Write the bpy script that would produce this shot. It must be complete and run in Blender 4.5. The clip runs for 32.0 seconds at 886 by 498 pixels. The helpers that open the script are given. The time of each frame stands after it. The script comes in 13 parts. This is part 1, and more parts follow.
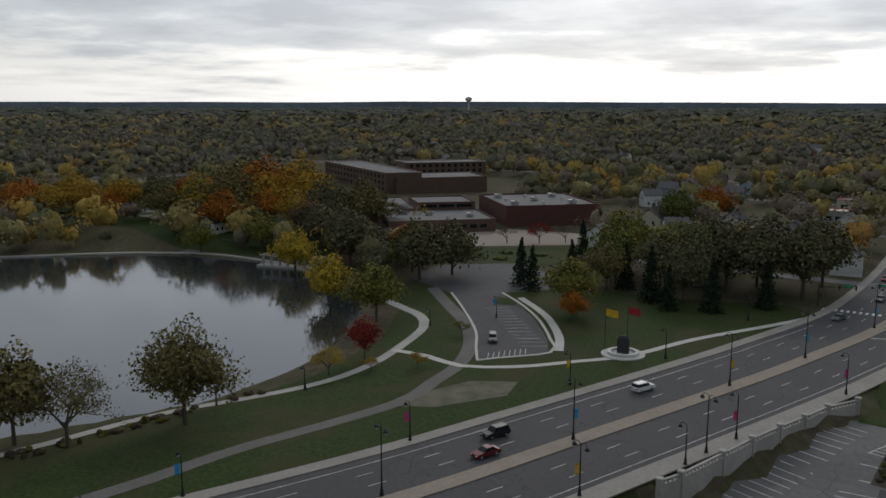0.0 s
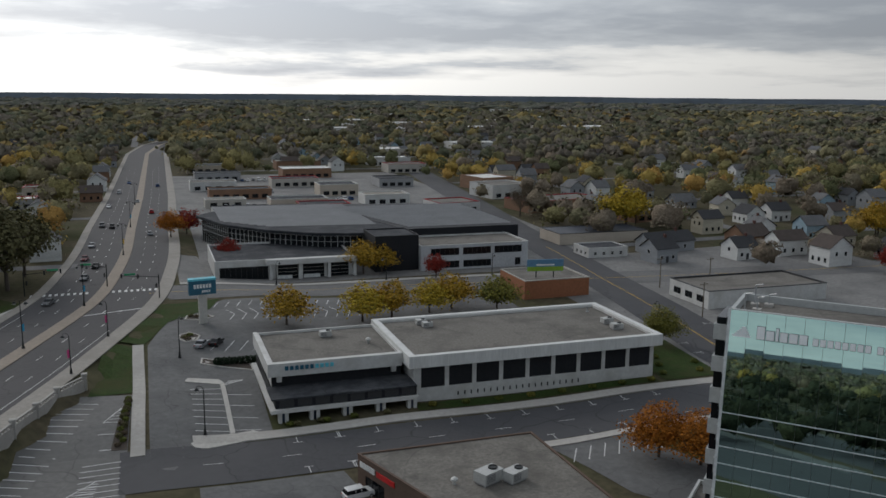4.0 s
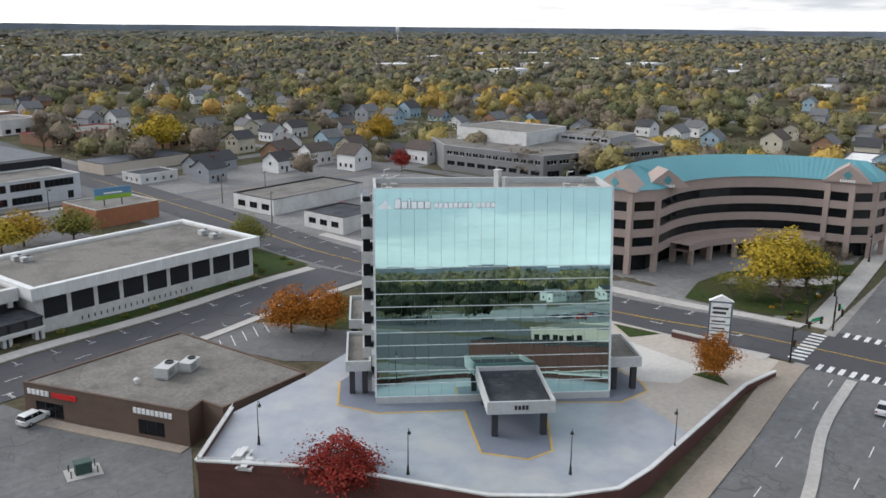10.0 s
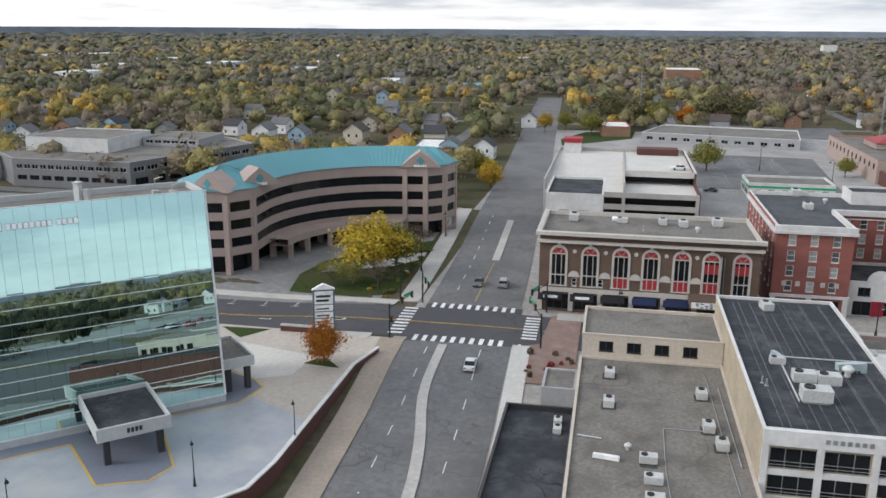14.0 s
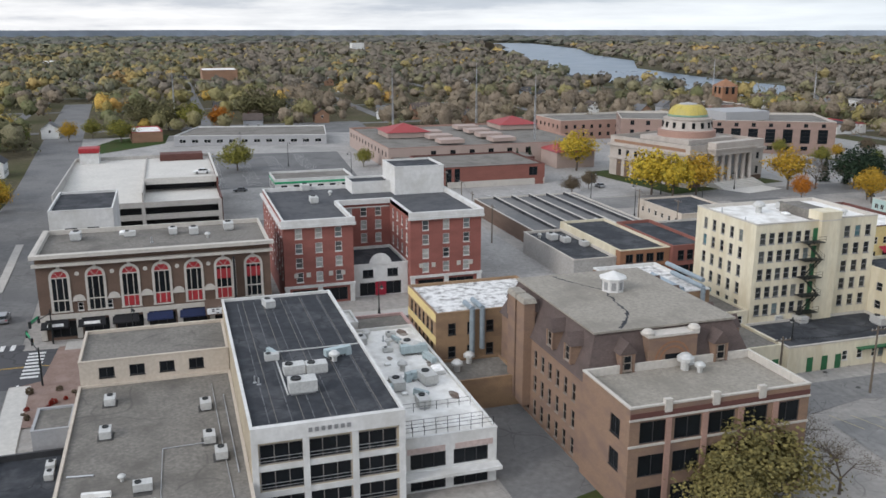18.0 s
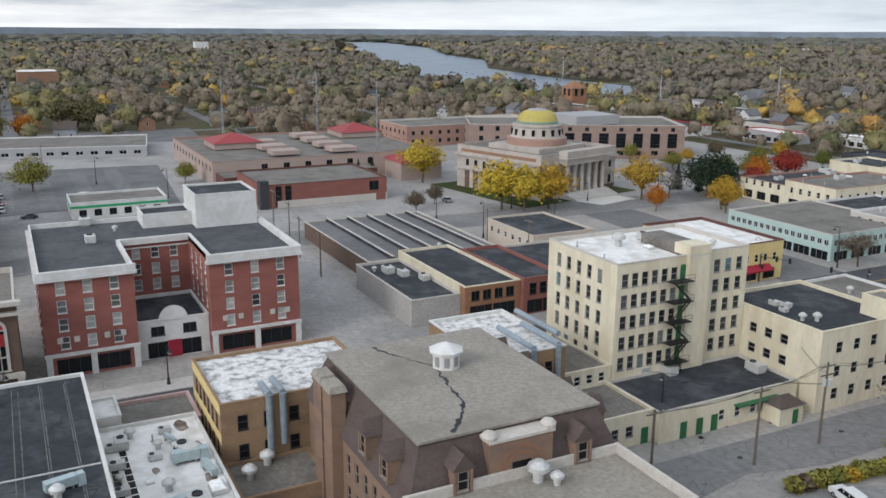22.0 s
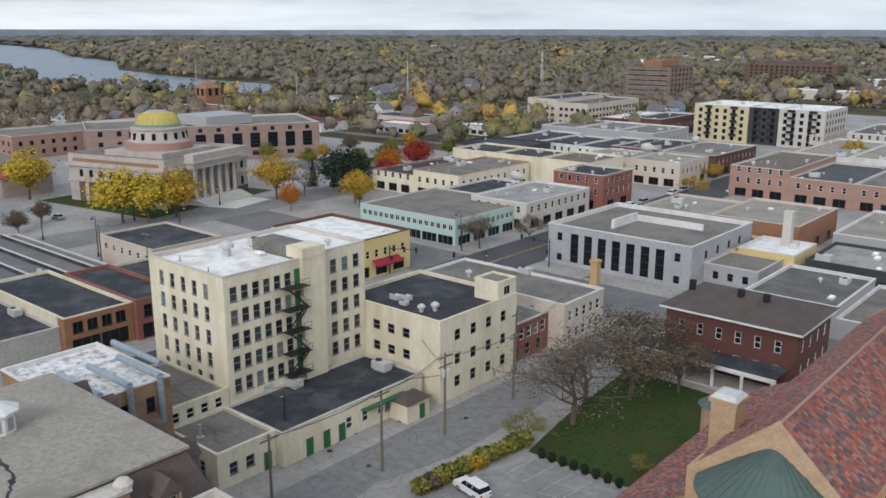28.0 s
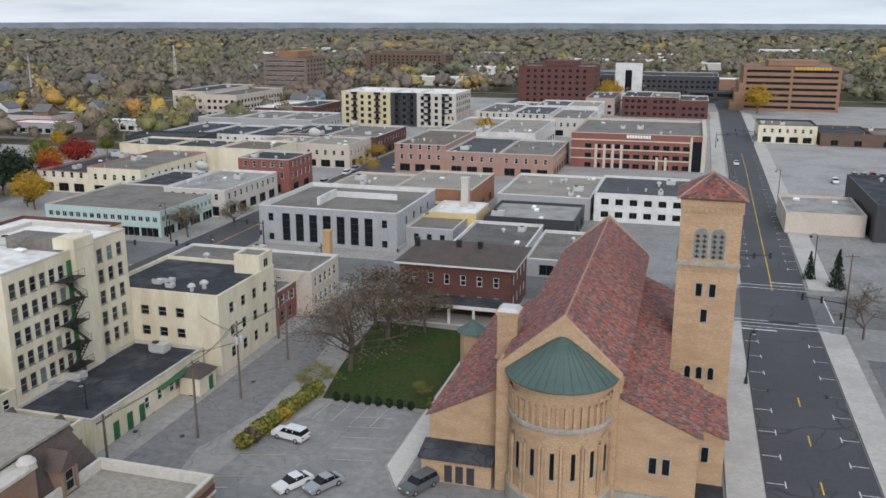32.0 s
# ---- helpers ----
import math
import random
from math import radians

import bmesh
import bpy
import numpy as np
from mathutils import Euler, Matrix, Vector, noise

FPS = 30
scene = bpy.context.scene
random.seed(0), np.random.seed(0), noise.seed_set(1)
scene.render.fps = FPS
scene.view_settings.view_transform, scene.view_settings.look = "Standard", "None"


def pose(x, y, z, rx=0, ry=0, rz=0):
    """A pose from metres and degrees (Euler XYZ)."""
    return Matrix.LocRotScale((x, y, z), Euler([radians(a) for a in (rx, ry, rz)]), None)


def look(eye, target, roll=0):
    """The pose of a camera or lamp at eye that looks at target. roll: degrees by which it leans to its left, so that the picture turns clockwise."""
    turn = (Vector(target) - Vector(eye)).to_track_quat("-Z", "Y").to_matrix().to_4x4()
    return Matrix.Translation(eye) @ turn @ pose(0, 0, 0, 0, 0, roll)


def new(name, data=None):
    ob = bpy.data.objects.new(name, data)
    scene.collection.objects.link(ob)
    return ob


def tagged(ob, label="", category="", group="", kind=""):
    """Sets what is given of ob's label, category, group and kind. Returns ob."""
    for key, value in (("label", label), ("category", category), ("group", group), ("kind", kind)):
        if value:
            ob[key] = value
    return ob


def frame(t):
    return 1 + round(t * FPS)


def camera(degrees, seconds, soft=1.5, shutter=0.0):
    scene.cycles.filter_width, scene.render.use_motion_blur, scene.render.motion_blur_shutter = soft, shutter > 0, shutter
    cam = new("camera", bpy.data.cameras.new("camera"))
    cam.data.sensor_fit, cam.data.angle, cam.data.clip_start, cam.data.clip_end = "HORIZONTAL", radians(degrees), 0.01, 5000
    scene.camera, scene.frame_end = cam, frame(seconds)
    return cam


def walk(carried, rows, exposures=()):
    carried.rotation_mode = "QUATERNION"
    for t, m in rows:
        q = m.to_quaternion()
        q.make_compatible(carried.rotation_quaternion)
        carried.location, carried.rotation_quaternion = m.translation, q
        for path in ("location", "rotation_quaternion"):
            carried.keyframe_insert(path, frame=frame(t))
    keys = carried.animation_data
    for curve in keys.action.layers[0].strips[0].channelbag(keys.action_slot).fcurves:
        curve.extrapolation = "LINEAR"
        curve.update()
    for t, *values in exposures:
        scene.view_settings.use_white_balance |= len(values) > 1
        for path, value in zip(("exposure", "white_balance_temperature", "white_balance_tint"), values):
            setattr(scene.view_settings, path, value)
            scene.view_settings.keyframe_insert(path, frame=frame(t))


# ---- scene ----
cam = camera(54.11, 32.0, soft=1.6)
EXPO = [(0, -0.9, 6740, 10), (3.4, -0.74, 6740, 10), (4.5, -0.44, 6740, 10), (6.5, 0.5, 6700, 13), (12.5, 0.47, 6680, 12), (18, 0.37, 6600, 12), (24, 0.28, 6510, 11), (32, 0.25, 6480, 12)]
# seconds, eye in metres, yaw, pitch, roll in degrees
ROWS = [
    (0.0, -0.00, 0.00, 53.00, 32.03, -9.75, 0.10),
    (0.5, -0.53, -0.06, 52.64, 26.20, -9.69, 0.16),
    (1.0, -0.66, -0.02, 52.44, 21.64, -9.67, 0.17),
    (1.5, -0.59, 0.01, 52.34, 17.09, -9.67, 0.23),
    (2.0, -0.47, 0.08, 52.22, 11.46, -9.67, 0.27),
    (2.5, -0.46, 0.14, 52.17, 4.29, -9.60, 0.35),
    (3.0, -0.83, 0.33, 52.09, -3.35, -9.54, 0.42),
    (3.5, -1.68, 0.37, 51.87, -10.71, -9.45, 0.44),
    (4.0, -2.89, -0.01, 51.74, -18.87, -10.14, 0.54),
    (4.5, -4.67, -0.09, 51.54, -25.70, -11.91, 0.57),
    (6.5, -13.76, 0.29, 51.00, -42.45, -14.36, 0.84),
    (7.0, -16.67, 0.17, 51.05, -46.63, -14.32, 0.88),
    (7.5, -19.60, -0.13, 51.21, -47.47, -14.38, 0.82),
    (8.0, -21.94, -0.83, 51.21, -48.45, -14.42, 0.71),
    (8.5, -24.42, -1.49, 51.18, -51.39, -14.37, 0.66),
    (9.0, -27.02, -2.42, 51.33, -51.78, -14.43, 0.62),
    (9.5, -29.68, -3.60, 51.35, -52.12, -14.43, 0.57),
    (10.0, -31.91, -4.64, 51.42, -52.33, -14.46, 0.56),
    (10.5, -32.80, -5.20, 51.49, -52.45, -14.50, 0.49),
    (11.0, -32.92, -5.38, 51.51, -52.73, -14.47, 0.46),
    (11.5, -32.76, -5.51, 51.50, -54.98, -14.47, 0.46),
    (12.0, -32.49, -5.58, 51.61, -59.25, -14.47, 0.43),
    (12.5, -32.32, -5.63, 51.71, -63.61, -14.46, 0.40),
    (13.0, -32.35, -5.47, 51.70, -68.41, -14.44, 0.46),
    (13.5, -32.36, -5.54, 51.83, -73.43, -14.41, 0.45),
    (14.0, -32.45, -5.60, 51.85, -78.87, -14.36, 0.38),
    (14.5, -32.28, -5.77, 52.05, -84.27, -14.41, 0.41),
    (15.0, -32.40, -6.12, 52.07, -88.86, -14.38, 0.37),
    (15.5, -33.05, -6.97, 52.06, -93.64, -14.36, 0.18),
    (17.5, -32.58, -14.52, 52.51, -107.05, -14.28, 0.08),
    (18.0, -30.93, -16.77, 52.68, -107.40, -14.30, -0.01),
    (18.5, -28.81, -18.97, 52.80, -107.69, -14.30, 0.04),
    (19.0, -26.12, -21.07, 52.82, -108.01, -14.32, 0.04),
    (19.5, -23.11, -23.34, 52.85, -108.61, -14.30, 0.04),
    (20.0, -19.61, -25.48, 52.74, -109.31, -14.28, 0.06),
    (20.5, -16.02, -27.54, 52.65, -109.69, -14.29, 0.13),
    (21.0, -12.23, -29.86, 52.65, -110.07, -14.32, 0.20),
    (21.5, -8.57, -32.17, 52.79, -112.67, -14.32, 0.24),
    (22.0, -6.03, -33.85, 52.91, -116.79, -14.33, 0.34),
    (22.5, -4.86, -34.89, 52.77, -120.50, -14.28, 0.34),
    (23.0, -4.66, -35.22, 52.59, -124.19, -14.23, 0.33),
    (23.5, -4.74, -35.28, 52.48, -127.46, -14.22, 0.26),
    (24.0, -4.49, -35.93, 52.36, -129.95, -14.24, 0.15),
    (24.5, -4.15, -37.25, 52.24, -132.03, -14.26, 0.11),
    (25.0, -3.72, -39.51, 52.11, -134.08, -14.28, 0.10),
    (25.5, -3.15, -42.27, 51.94, -136.31, -14.28, 0.11),
    (27.5, -2.69, -47.84, 51.64, -137.87, -14.26, 0.02),
    (28.0, -2.52, -46.48, 51.55, -139.31, -14.30, 0.07),
    (28.5, -2.23, -44.14, 51.49, -142.02, -14.31, 0.12),
    (29.0, -1.50, -41.34, 51.47, -144.45, -14.34, 0.10),
    (29.5, -0.30, -38.26, 51.43, -145.96, -14.45, 0.10),
    (30.0, 1.16, -35.08, 51.33, -147.40, -14.56, 0.12),
    (30.5, 2.85, -32.07, 51.38, -151.88, -14.57, 0.15),
    (31.0, 4.58, -29.49, 51.35, -156.44, -14.61, 0.13),
    (31.5, 6.06, -27.39, 51.20, -161.12, -14.68, 0.14),
    (32.0, 7.45, -25.28, 51.07, -164.26, -14.70, 0.14),
]
walk(cam, [(t, pose(x, y, z, 90 + pitch, 0, yaw) @ pose(0, 0, 0, 0, 0, roll)) for t, x, y, z, yaw, pitch, roll in ROWS],
     exposures=EXPO)

# ---- light: a bright overcast afternoon ----
SUN_EL = 28.0
SUN_DIR = Vector((-0.36 * math.cos(radians(SUN_EL)), 0.933 * math.cos(radians(SUN_EL)), math.sin(radians(SUN_EL))))
world = bpy.data.worlds.new("overcast_sky")
scene.world = world
world.use_nodes = True
wn, wl = world.node_tree.nodes, world.node_tree.links
wn.clear()
w_out = wn.new("ShaderNodeOutputWorld")
w_bg = wn.new("ShaderNodeBackground")
w_sky = wn.new("ShaderNodeTexSky")
w_sky.sky_type = "NISHITA"
w_sky.sun_disc = False
w_sky.sun_elevation, w_sky.sun_rotation = radians(SUN_EL), radians(-21)
w_sky.air_density, w_sky.dust_density, w_sky.ozone_density = 1.0, 2.0, 1.5
w_tc = wn.new("ShaderNodeTexCoord")
w_sep = wn.new("ShaderNodeSeparateXYZ")
wl.new(w_tc.outputs["Generated"], w_sep.inputs[0])


def wmath(op, a, b, c=None, clamp=False):
    n = wn.new("ShaderNodeMath")
    n.operation, n.use_clamp = op, clamp
    for i, v in enumerate((a, b, c)):
        if v is None:
            continue
        if isinstance(v, (int, float)):
            n.inputs[i].default_value = v
        else:
            wl.new(v, n.inputs[i])
    return n.outputs[0]


# flat cloud decks: the direction projected on a layer overhead
w_z = wmath("ADD", wmath("MAXIMUM", w_sep.outputs["Z"], 0.0), 0.09)
w_vec = wn.new("ShaderNodeCombineXYZ")
wl.new(wmath("DIVIDE", w_sep.outputs["X"], w_z), w_vec.inputs[0])
wl.new(wmath("DIVIDE", w_sep.outputs["Y"], w_z), w_vec.inputs[1])


def wnoise(scale, detail, rough, off):
    n = wn.new("ShaderNodeTexNoise")
    n.inputs["Scale"].default_value, n.inputs["Detail"].default_value, n.inputs["Roughness"].default_value = scale, detail, rough
    m = wn.new("ShaderNodeMapping")
    m.inputs["Location"].default_value = off
    wl.new(w_vec.outputs[0], m.inputs[0])
    wl.new(m.outputs[0], n.inputs["Vector"])
    return n.outputs["Fac"]


def wramp(fac, stops):
    r = wn.new("ShaderNodeValToRGB")
    while len(r.color_ramp.elements) < len(stops):
        r.color_ramp.elements.new(0.5)
    for e, (p, c) in zip(r.color_ramp.elements, stops):
        e.position, e.color = p, (*c, 1)
    wl.new(fac, r.inputs[0])
    return r.outputs[0]


cloud = wnoise(0.30, 7.0, 0.58, (3.1, 1.7, 0))
cloud2 = wnoise(0.75, 6.0, 0.6, (9.1, 4.2, 0))
both = wmath("ADD", wmath("MULTIPLY", cloud, 0.72), wmath("MULTIPLY", cloud2, 0.28))
# broken cloud towards the sun, a smooth thin veil on the far side
both_soft = wmath("MULTIPLY_ADD", wmath("SUBTRACT", both, 0.468), wmath("MULTIPLY_ADD", w_sep.outputs["Y"], 0.4, 0.65), wmath("MULTIPLY_ADD", w_sep.outputs["Y"], -0.013, 0.477))
# thinner and brighter low over the horizon
w_north = wmath("MULTIPLY_ADD", wmath("MAXIMUM", w_sep.outputs["Y"], 0.0), 1.3, 1.0)
w_low = wmath("MULTIPLY", wmath("MINIMUM", wmath("MULTIPLY", wmath("SUBTRACT", w_sep.outputs["Z"], 0.045), 1.5), 0.035), w_north)
w_cloud = wramp(wmath("ADD", both_soft, w_low), [(0.40, (1.09, 1.12, 1.14)), (0.475, (0.86, 0.895, 0.935)), (0.515, (0.615, 0.67, 0.745)), (0.60, (0.43, 0.48, 0.56))])
w_gain = wn.new("ShaderNodeVectorMath")
w_gain.operation = "SCALE"
w_south = wmath("MAXIMUM", wmath("MULTIPLY", w_sep.outputs["Y"], -1.0), 0.0)
w_blue = wn.new("ShaderNodeCombineXYZ")
wl.new(wmath("MULTIPLY_ADD", w_south, -0.17, 1.0), w_blue.inputs[0])
wl.new(wmath("MULTIPLY_ADD", w_south, -0.085, 1.0), w_blue.inputs[1])
wl.new(wmath("MULTIPLY_ADD", w_south, -0.02, 1.0), w_blue.inputs[2])
w_tint = wn.new("ShaderNodeVectorMath")
w_tint.operation = "MULTIPLY"
wl.new(w_cloud, w_tint.inputs[0])
wl.new(w_blue.outputs[0], w_tint.inputs[1])
wl.new(w_tint.outputs[0], w_gain.inputs[0])
# the cloud deck is brighter towards the hidden sun
w_dot = wn.new("ShaderNodeVectorMath")
w_dot.operation = "DOT_PRODUCT"
wl.new(w_tc.outputs["Generated"], w_dot.inputs[0])
w_dot.inputs[1].default_value = SUN_DIR
w_near = wmath("POWER", wmath("MAXIMUM", w_dot.outputs["Value"], 0.0), 3.0)
w_base = wmath("MULTIPLY_ADD", wmath("MINIMUM", wmath("MULTIPLY", w_sep.outputs["Z"], 4.0), 1.0), 2.6, 8.4)
wl.new(wmath("MULTIPLY_ADD", w_near, 20.0, w_base), w_gain.inputs["Scale"])
w_mix = wn.new("ShaderNodeMixRGB")
w_mix.inputs[0].default_value = 0.86
wl.new(w_sky.outputs[0], w_mix.inputs[1])
wl.new(w_gain.outputs[0], w_mix.inputs[2])
wl.new(w_mix.outputs[0], w_bg.inputs["Color"])
w_bg.inputs["Strength"].default_value = 0.1
wl.new(w_bg.outputs[0], w_out.inputs[0])

sun = new("sun", bpy.data.lights.new("sun", "SUN"))
sun.data.energy, sun.data.angle, sun.data.color = 1.1, radians(16), (1.0, 0.97, 0.935)
sun.matrix_world = look(SUN_DIR * 300, (0, 0, 0))

# ---- materials ----
MATS = {}


def mat(name, base, rough=0.85, metal=0.0, var=0.18, grain=2.0, big=0.12, bump=0.15, stain=None, tint=None, per="", stretch=None, spec=0.4, crack=0.0, relief=0.05):
    """A surface with two scales of variation. stain: a second colour in patches; tint: a colour that pieces vary towards."""
    if name in MATS:
        return MATS[name]
    m = MATS[name] = bpy.data.materials.new(name)
    m.use_nodes = True
    n, l = m.node_tree.nodes, m.node_tree.links
    b = n["Principled BSDF"]
    b.inputs["Roughness"].default_value, b.inputs["Metallic"].default_value = rough, metal
    b.inputs["Specular IOR Level"].default_value = spec
    geo = n.new("ShaderNodeNewGeometry")
    vec = geo.outputs["Position"]
    if stretch:
        mp = n.new("ShaderNodeMapping")
        mp.inputs["Scale"].default_value = stretch
        l.new(vec, mp.inputs[0])
        vec = mp.outputs[0]

    def noise_tex(scale, detail):
        t = n.new("ShaderNodeTexNoise")
        t.inputs["Scale"].default_value, t.inputs["Detail"].default_value, t.inputs["Roughness"].default_value = scale, detail, 0.6
        l.new(vec, t.inputs["Vector"])
        return t.outputs["Fac"]

    def ramp(fac, lo, hi, a, c):
        r = n.new("ShaderNodeMapRange")
        r.inputs[1].default_value, r.inputs[2].default_value, r.inputs[3].default_value, r.inputs[4].default_value = lo, hi, a, c
        l.new(fac, r.inputs[0])
        return r.outputs[0]

    def mix(fac, a, c, kind="MIX"):
        x = n.new("ShaderNodeMixRGB")
        x.blend_type = kind
        for i, v in enumerate((fac, a, c)):
            if isinstance(v, (int, float)):
                x.inputs[i].default_value = v
            elif isinstance(v, tuple):
                x.inputs[i].default_value = (*v, 1)
            else:
                l.new(v, x.inputs[i])
        return x.outputs[0]

    fine, wide = noise_tex(grain, 5.0), noise_tex(big, 4.0)
    col = mix(ramp(fine, 0.3, 0.7, 0, 1), tuple(c * (1 - var) for c in base), tuple(min(1, c * (1 + var)) for c in base))
    if stain:
        col = mix(ramp(wide, 0.45, 0.68, 0, 0.85), col, stain)
    else:
        col = mix(1.0, col, mix(ramp(wide, 0.3, 0.7, 0, 1), (1 - var * 0.8,) * 3, (1 + var * 0.5,) * 3), "MULTIPLY")
    if crack:
        # sealed cracks and joints: thin dark lines of uneven cells, broken up by the wide pattern
        for cs, cw, deep in ((crack, 0.014, 0.42), (crack * 0.28, 0.005, 0.45)):
            vo = n.new("ShaderNodeTexVoronoi")
            vo.feature = "DISTANCE_TO_EDGE"
            vo.inputs["Scale"].default_value = cs
            wob = n.new("ShaderNodeVectorMath")
            wob.operation = "MULTIPLY_ADD"
            nt = n.new("ShaderNodeTexNoise")
            nt.inputs["Scale"].default_value = cs * 2.5
            l.new(vec, nt.inputs["Vector"])
            l.new(nt.outputs["Color"], wob.inputs[0])
            wob.inputs[1].default_value = (0.5 / cs,) * 3
            l.new(vec, wob.inputs[2])
            l.new(wob.outputs[0], vo.inputs["Vector"])
            line = ramp(vo.outputs["Distance"], 0.0, cw, 1.0, 0.0)
            brk = n.new("ShaderNodeMath")
            brk.operation = "MULTIPLY"
            l.new(line, brk.inputs[0])
            l.new(ramp(wide, 0.42, 0.55, 0.0, 1.0), brk.inputs[1])
            col = mix(brk.outputs[0], col, tuple(c * (1 - deep) for c in base))
    if tint:
        if per == "island":
            rnd = geo.outputs["Random Per Island"]
        elif per == "tone":
            at = n.new("ShaderNodeAttribute")
            at.attribute_name = "tone"
            rnd = at.outputs["Fac"]
        else:
            rnd = n.new("ShaderNodeObjectInfo").outputs["Random"]
        cr = n.new("ShaderNodeValToRGB")
        cr.color_ramp.interpolation = "LINEAR"
        stops = [base] + list(tint)
        while len(cr.color_ramp.elements) < len(stops):
            cr.color_ramp.elements.new(0.5)
        for i, (e, c) in enumerate(zip(cr.color_ramp.elements, stops)):
            e.position, e.color = i / (len(stops) - 1), (*c, 1)
        l.new(rnd, cr.inputs[0])
        col = mix(1.0, cr.outputs[0], mix(ramp(fine, 0.3, 0.7, 0, 1), (1 - var,) * 3, (1 + var,) * 3), "MULTIPLY")
    l.new(col, b.inputs["Base Color"])
    if bump:
        bp = n.new("ShaderNodeBump")
        bp.inputs["Strength"].default_value, bp.inputs["Distance"].default_value = bump, relief
        l.new(fine, bp.inputs["Height"])
        l.new(bp.outputs[0], b.inputs["Normal"])
    l.new(ramp(fine, 0.2, 0.8, max(0, rough - 0.08), min(1, rough + 0.08)), b.inputs["Roughness"])
    return m


ASPHALT = mat("asphalt", (0.067, 0.064, 0.065), 0.9, grain=1.2, big=0.05, var=0.22, stain=(0.077, 0.073, 0.073), crack=0.1)
ASPHALT_NEW = mat("fresh_asphalt", (0.052, 0.052, 0.056), 0.85, grain=1.5, big=0.06, var=0.2, stain=(0.068, 0.067, 0.07), crack=0.07)
ASPHALT_OLD = mat("worn_asphalt", (0.285, 0.275, 0.26), 0.92, grain=0.9, big=0.07, var=0.22, stain=(0.20, 0.195, 0.187), crack=0.12)
ASPHALT_MID = mat("grey_street_asphalt", (0.135, 0.133, 0.13), 0.92, grain=1.0, big=0.08, var=0.22, stain=(0.10, 0.099, 0.098), crack=0.12)
CONCRETE = mat("concrete", (0.385, 0.365, 0.335), 0.9, grain=1.5, big=0.12, var=0.14, stain=(0.31, 0.295, 0.27))
CONCRETE_PALE = mat("pale_concrete", (0.49, 0.47, 0.43), 0.9, grain=1.5, big=0.15, var=0.1)
PAVERS = mat("brick_pavers", (0.20, 0.135, 0.11), 0.9, grain=3, big=0.3, var=0.2, stain=(0.27, 0.2, 0.17))
GRASS = mat("lawn_grass", (0.036, 0.053, 0.016), 0.95, spec=0.08, grain=1.4, big=0.07, var=0.4, stain=(0.062, 0.055, 0.026), bump=0.4)
GRASS_GREEN = mat("mown_green_grass", (0.034, 0.056, 0.016), 0.95, spec=0.08, grain=2.0, big=0.16, var=0.35, stain=(0.052, 0.053, 0.021), bump=0.4)
EARTH = mat("leaf_litter_ground", (0.088, 0.076, 0.05), 0.95, spec=0.03, grain=0.5, big=0.02, var=0.35, stain=(0.055, 0.062, 0.028), bump=0.3)
PAINT = mat("road_paint", (0.62, 0.62, 0.6), 0.7, grain=2.5, var=0.22, bump=0)
PAINT_Y = mat("yellow_road_paint", (0.55, 0.34, 0.05), 0.7, grain=2.5, var=0.2, bump=0)
WATER = mat("lake_water", (0.03, 0.036, 0.04), 0.07, grain=0.8, big=0.03, var=0.3, bump=0.03, spec=0.85)
STEEL = mat("galvanised_steel", (0.42, 0.43, 0.44), 0.45, 0.7, var=0.12)
HVAC = mat("painted_sheet_metal", (0.47, 0.47, 0.45), 0.55, 0.2, grain=3, var=0.15)
IRON = mat("black_painted_iron", (0.02, 0.022, 0.022), 0.5, 0.3)
WOODPOLE = mat("weathered_pole_wood", (0.13, 0.105, 0.08), 0.9, stretch=(6, 6, 0.6))
WHITE = mat("white_painted_render", (0.55, 0.545, 0.525), 0.75, grain=1.2, big=0.25, var=0.1, stain=(0.44, 0.43, 0.4))
GLASS = mat("dark_window_glass", (0.010, 0.012, 0.014), 0.12, 0.0, var=0.3, bump=0.0, grain=0.4, spec=0.22)
GLASS_PALE = mat("window_glass_with_blinds", (0.02, 0.022, 0.024), 0.2, var=0.3, bump=0.0, grain=0.8, spec=0.4, tint=[(0.015, 0.017, 0.02), (0.03, 0.033, 0.035), (0.02, 0.022, 0.024), (0.05, 0.055, 0.055), (0.02, 0.024, 0.026), (0.17, 0.17, 0.155), (0.07, 0.16, 0.18)])
BLACKROOF = mat("black_membrane_roof", (0.034, 0.037, 0.042), 0.85, spec=0.15, grain=0.8, big=0.22, var=0.3, stain=(0.085, 0.087, 0.092), crack=0.16)
GREYROOF = mat("grey_gravel_roof", (0.158, 0.146, 0.128), 0.95, grain=2.2, big=0.16, var=0.3, stain=(0.092, 0.084, 0.073), bump=0.4, crack=0.06)
TANROOF = mat("tan_ballast_roof", (0.25, 0.228, 0.192), 0.95, grain=2.2, big=0.14, var=0.22, stain=(0.172, 0.156, 0.13))
WHITEROOF = mat("white_coated_roof", (0.68, 0.67, 0.64), 0.8, grain=0.9, big=0.35, var=0.1, stain=(0.46, 0.44, 0.4))
PATCHROOF = mat("white_peeling_roof", (0.62, 0.61, 0.59), 0.85, grain=2.0, big=0.85, var=0.15, stain=(0.10, 0.095, 0.085))
BRICK_RED = mat("red_brick", (0.205, 0.08, 0.062), 0.9, grain=4, big=0.2, var=0.2, stretch=(1, 1, 2.5))
BRICK_BROWN = mat("brown_brick", (0.115, 0.075, 0.055), 0.9, grain=4, big=0.2, var=0.2, stretch=(1, 1, 2.5))
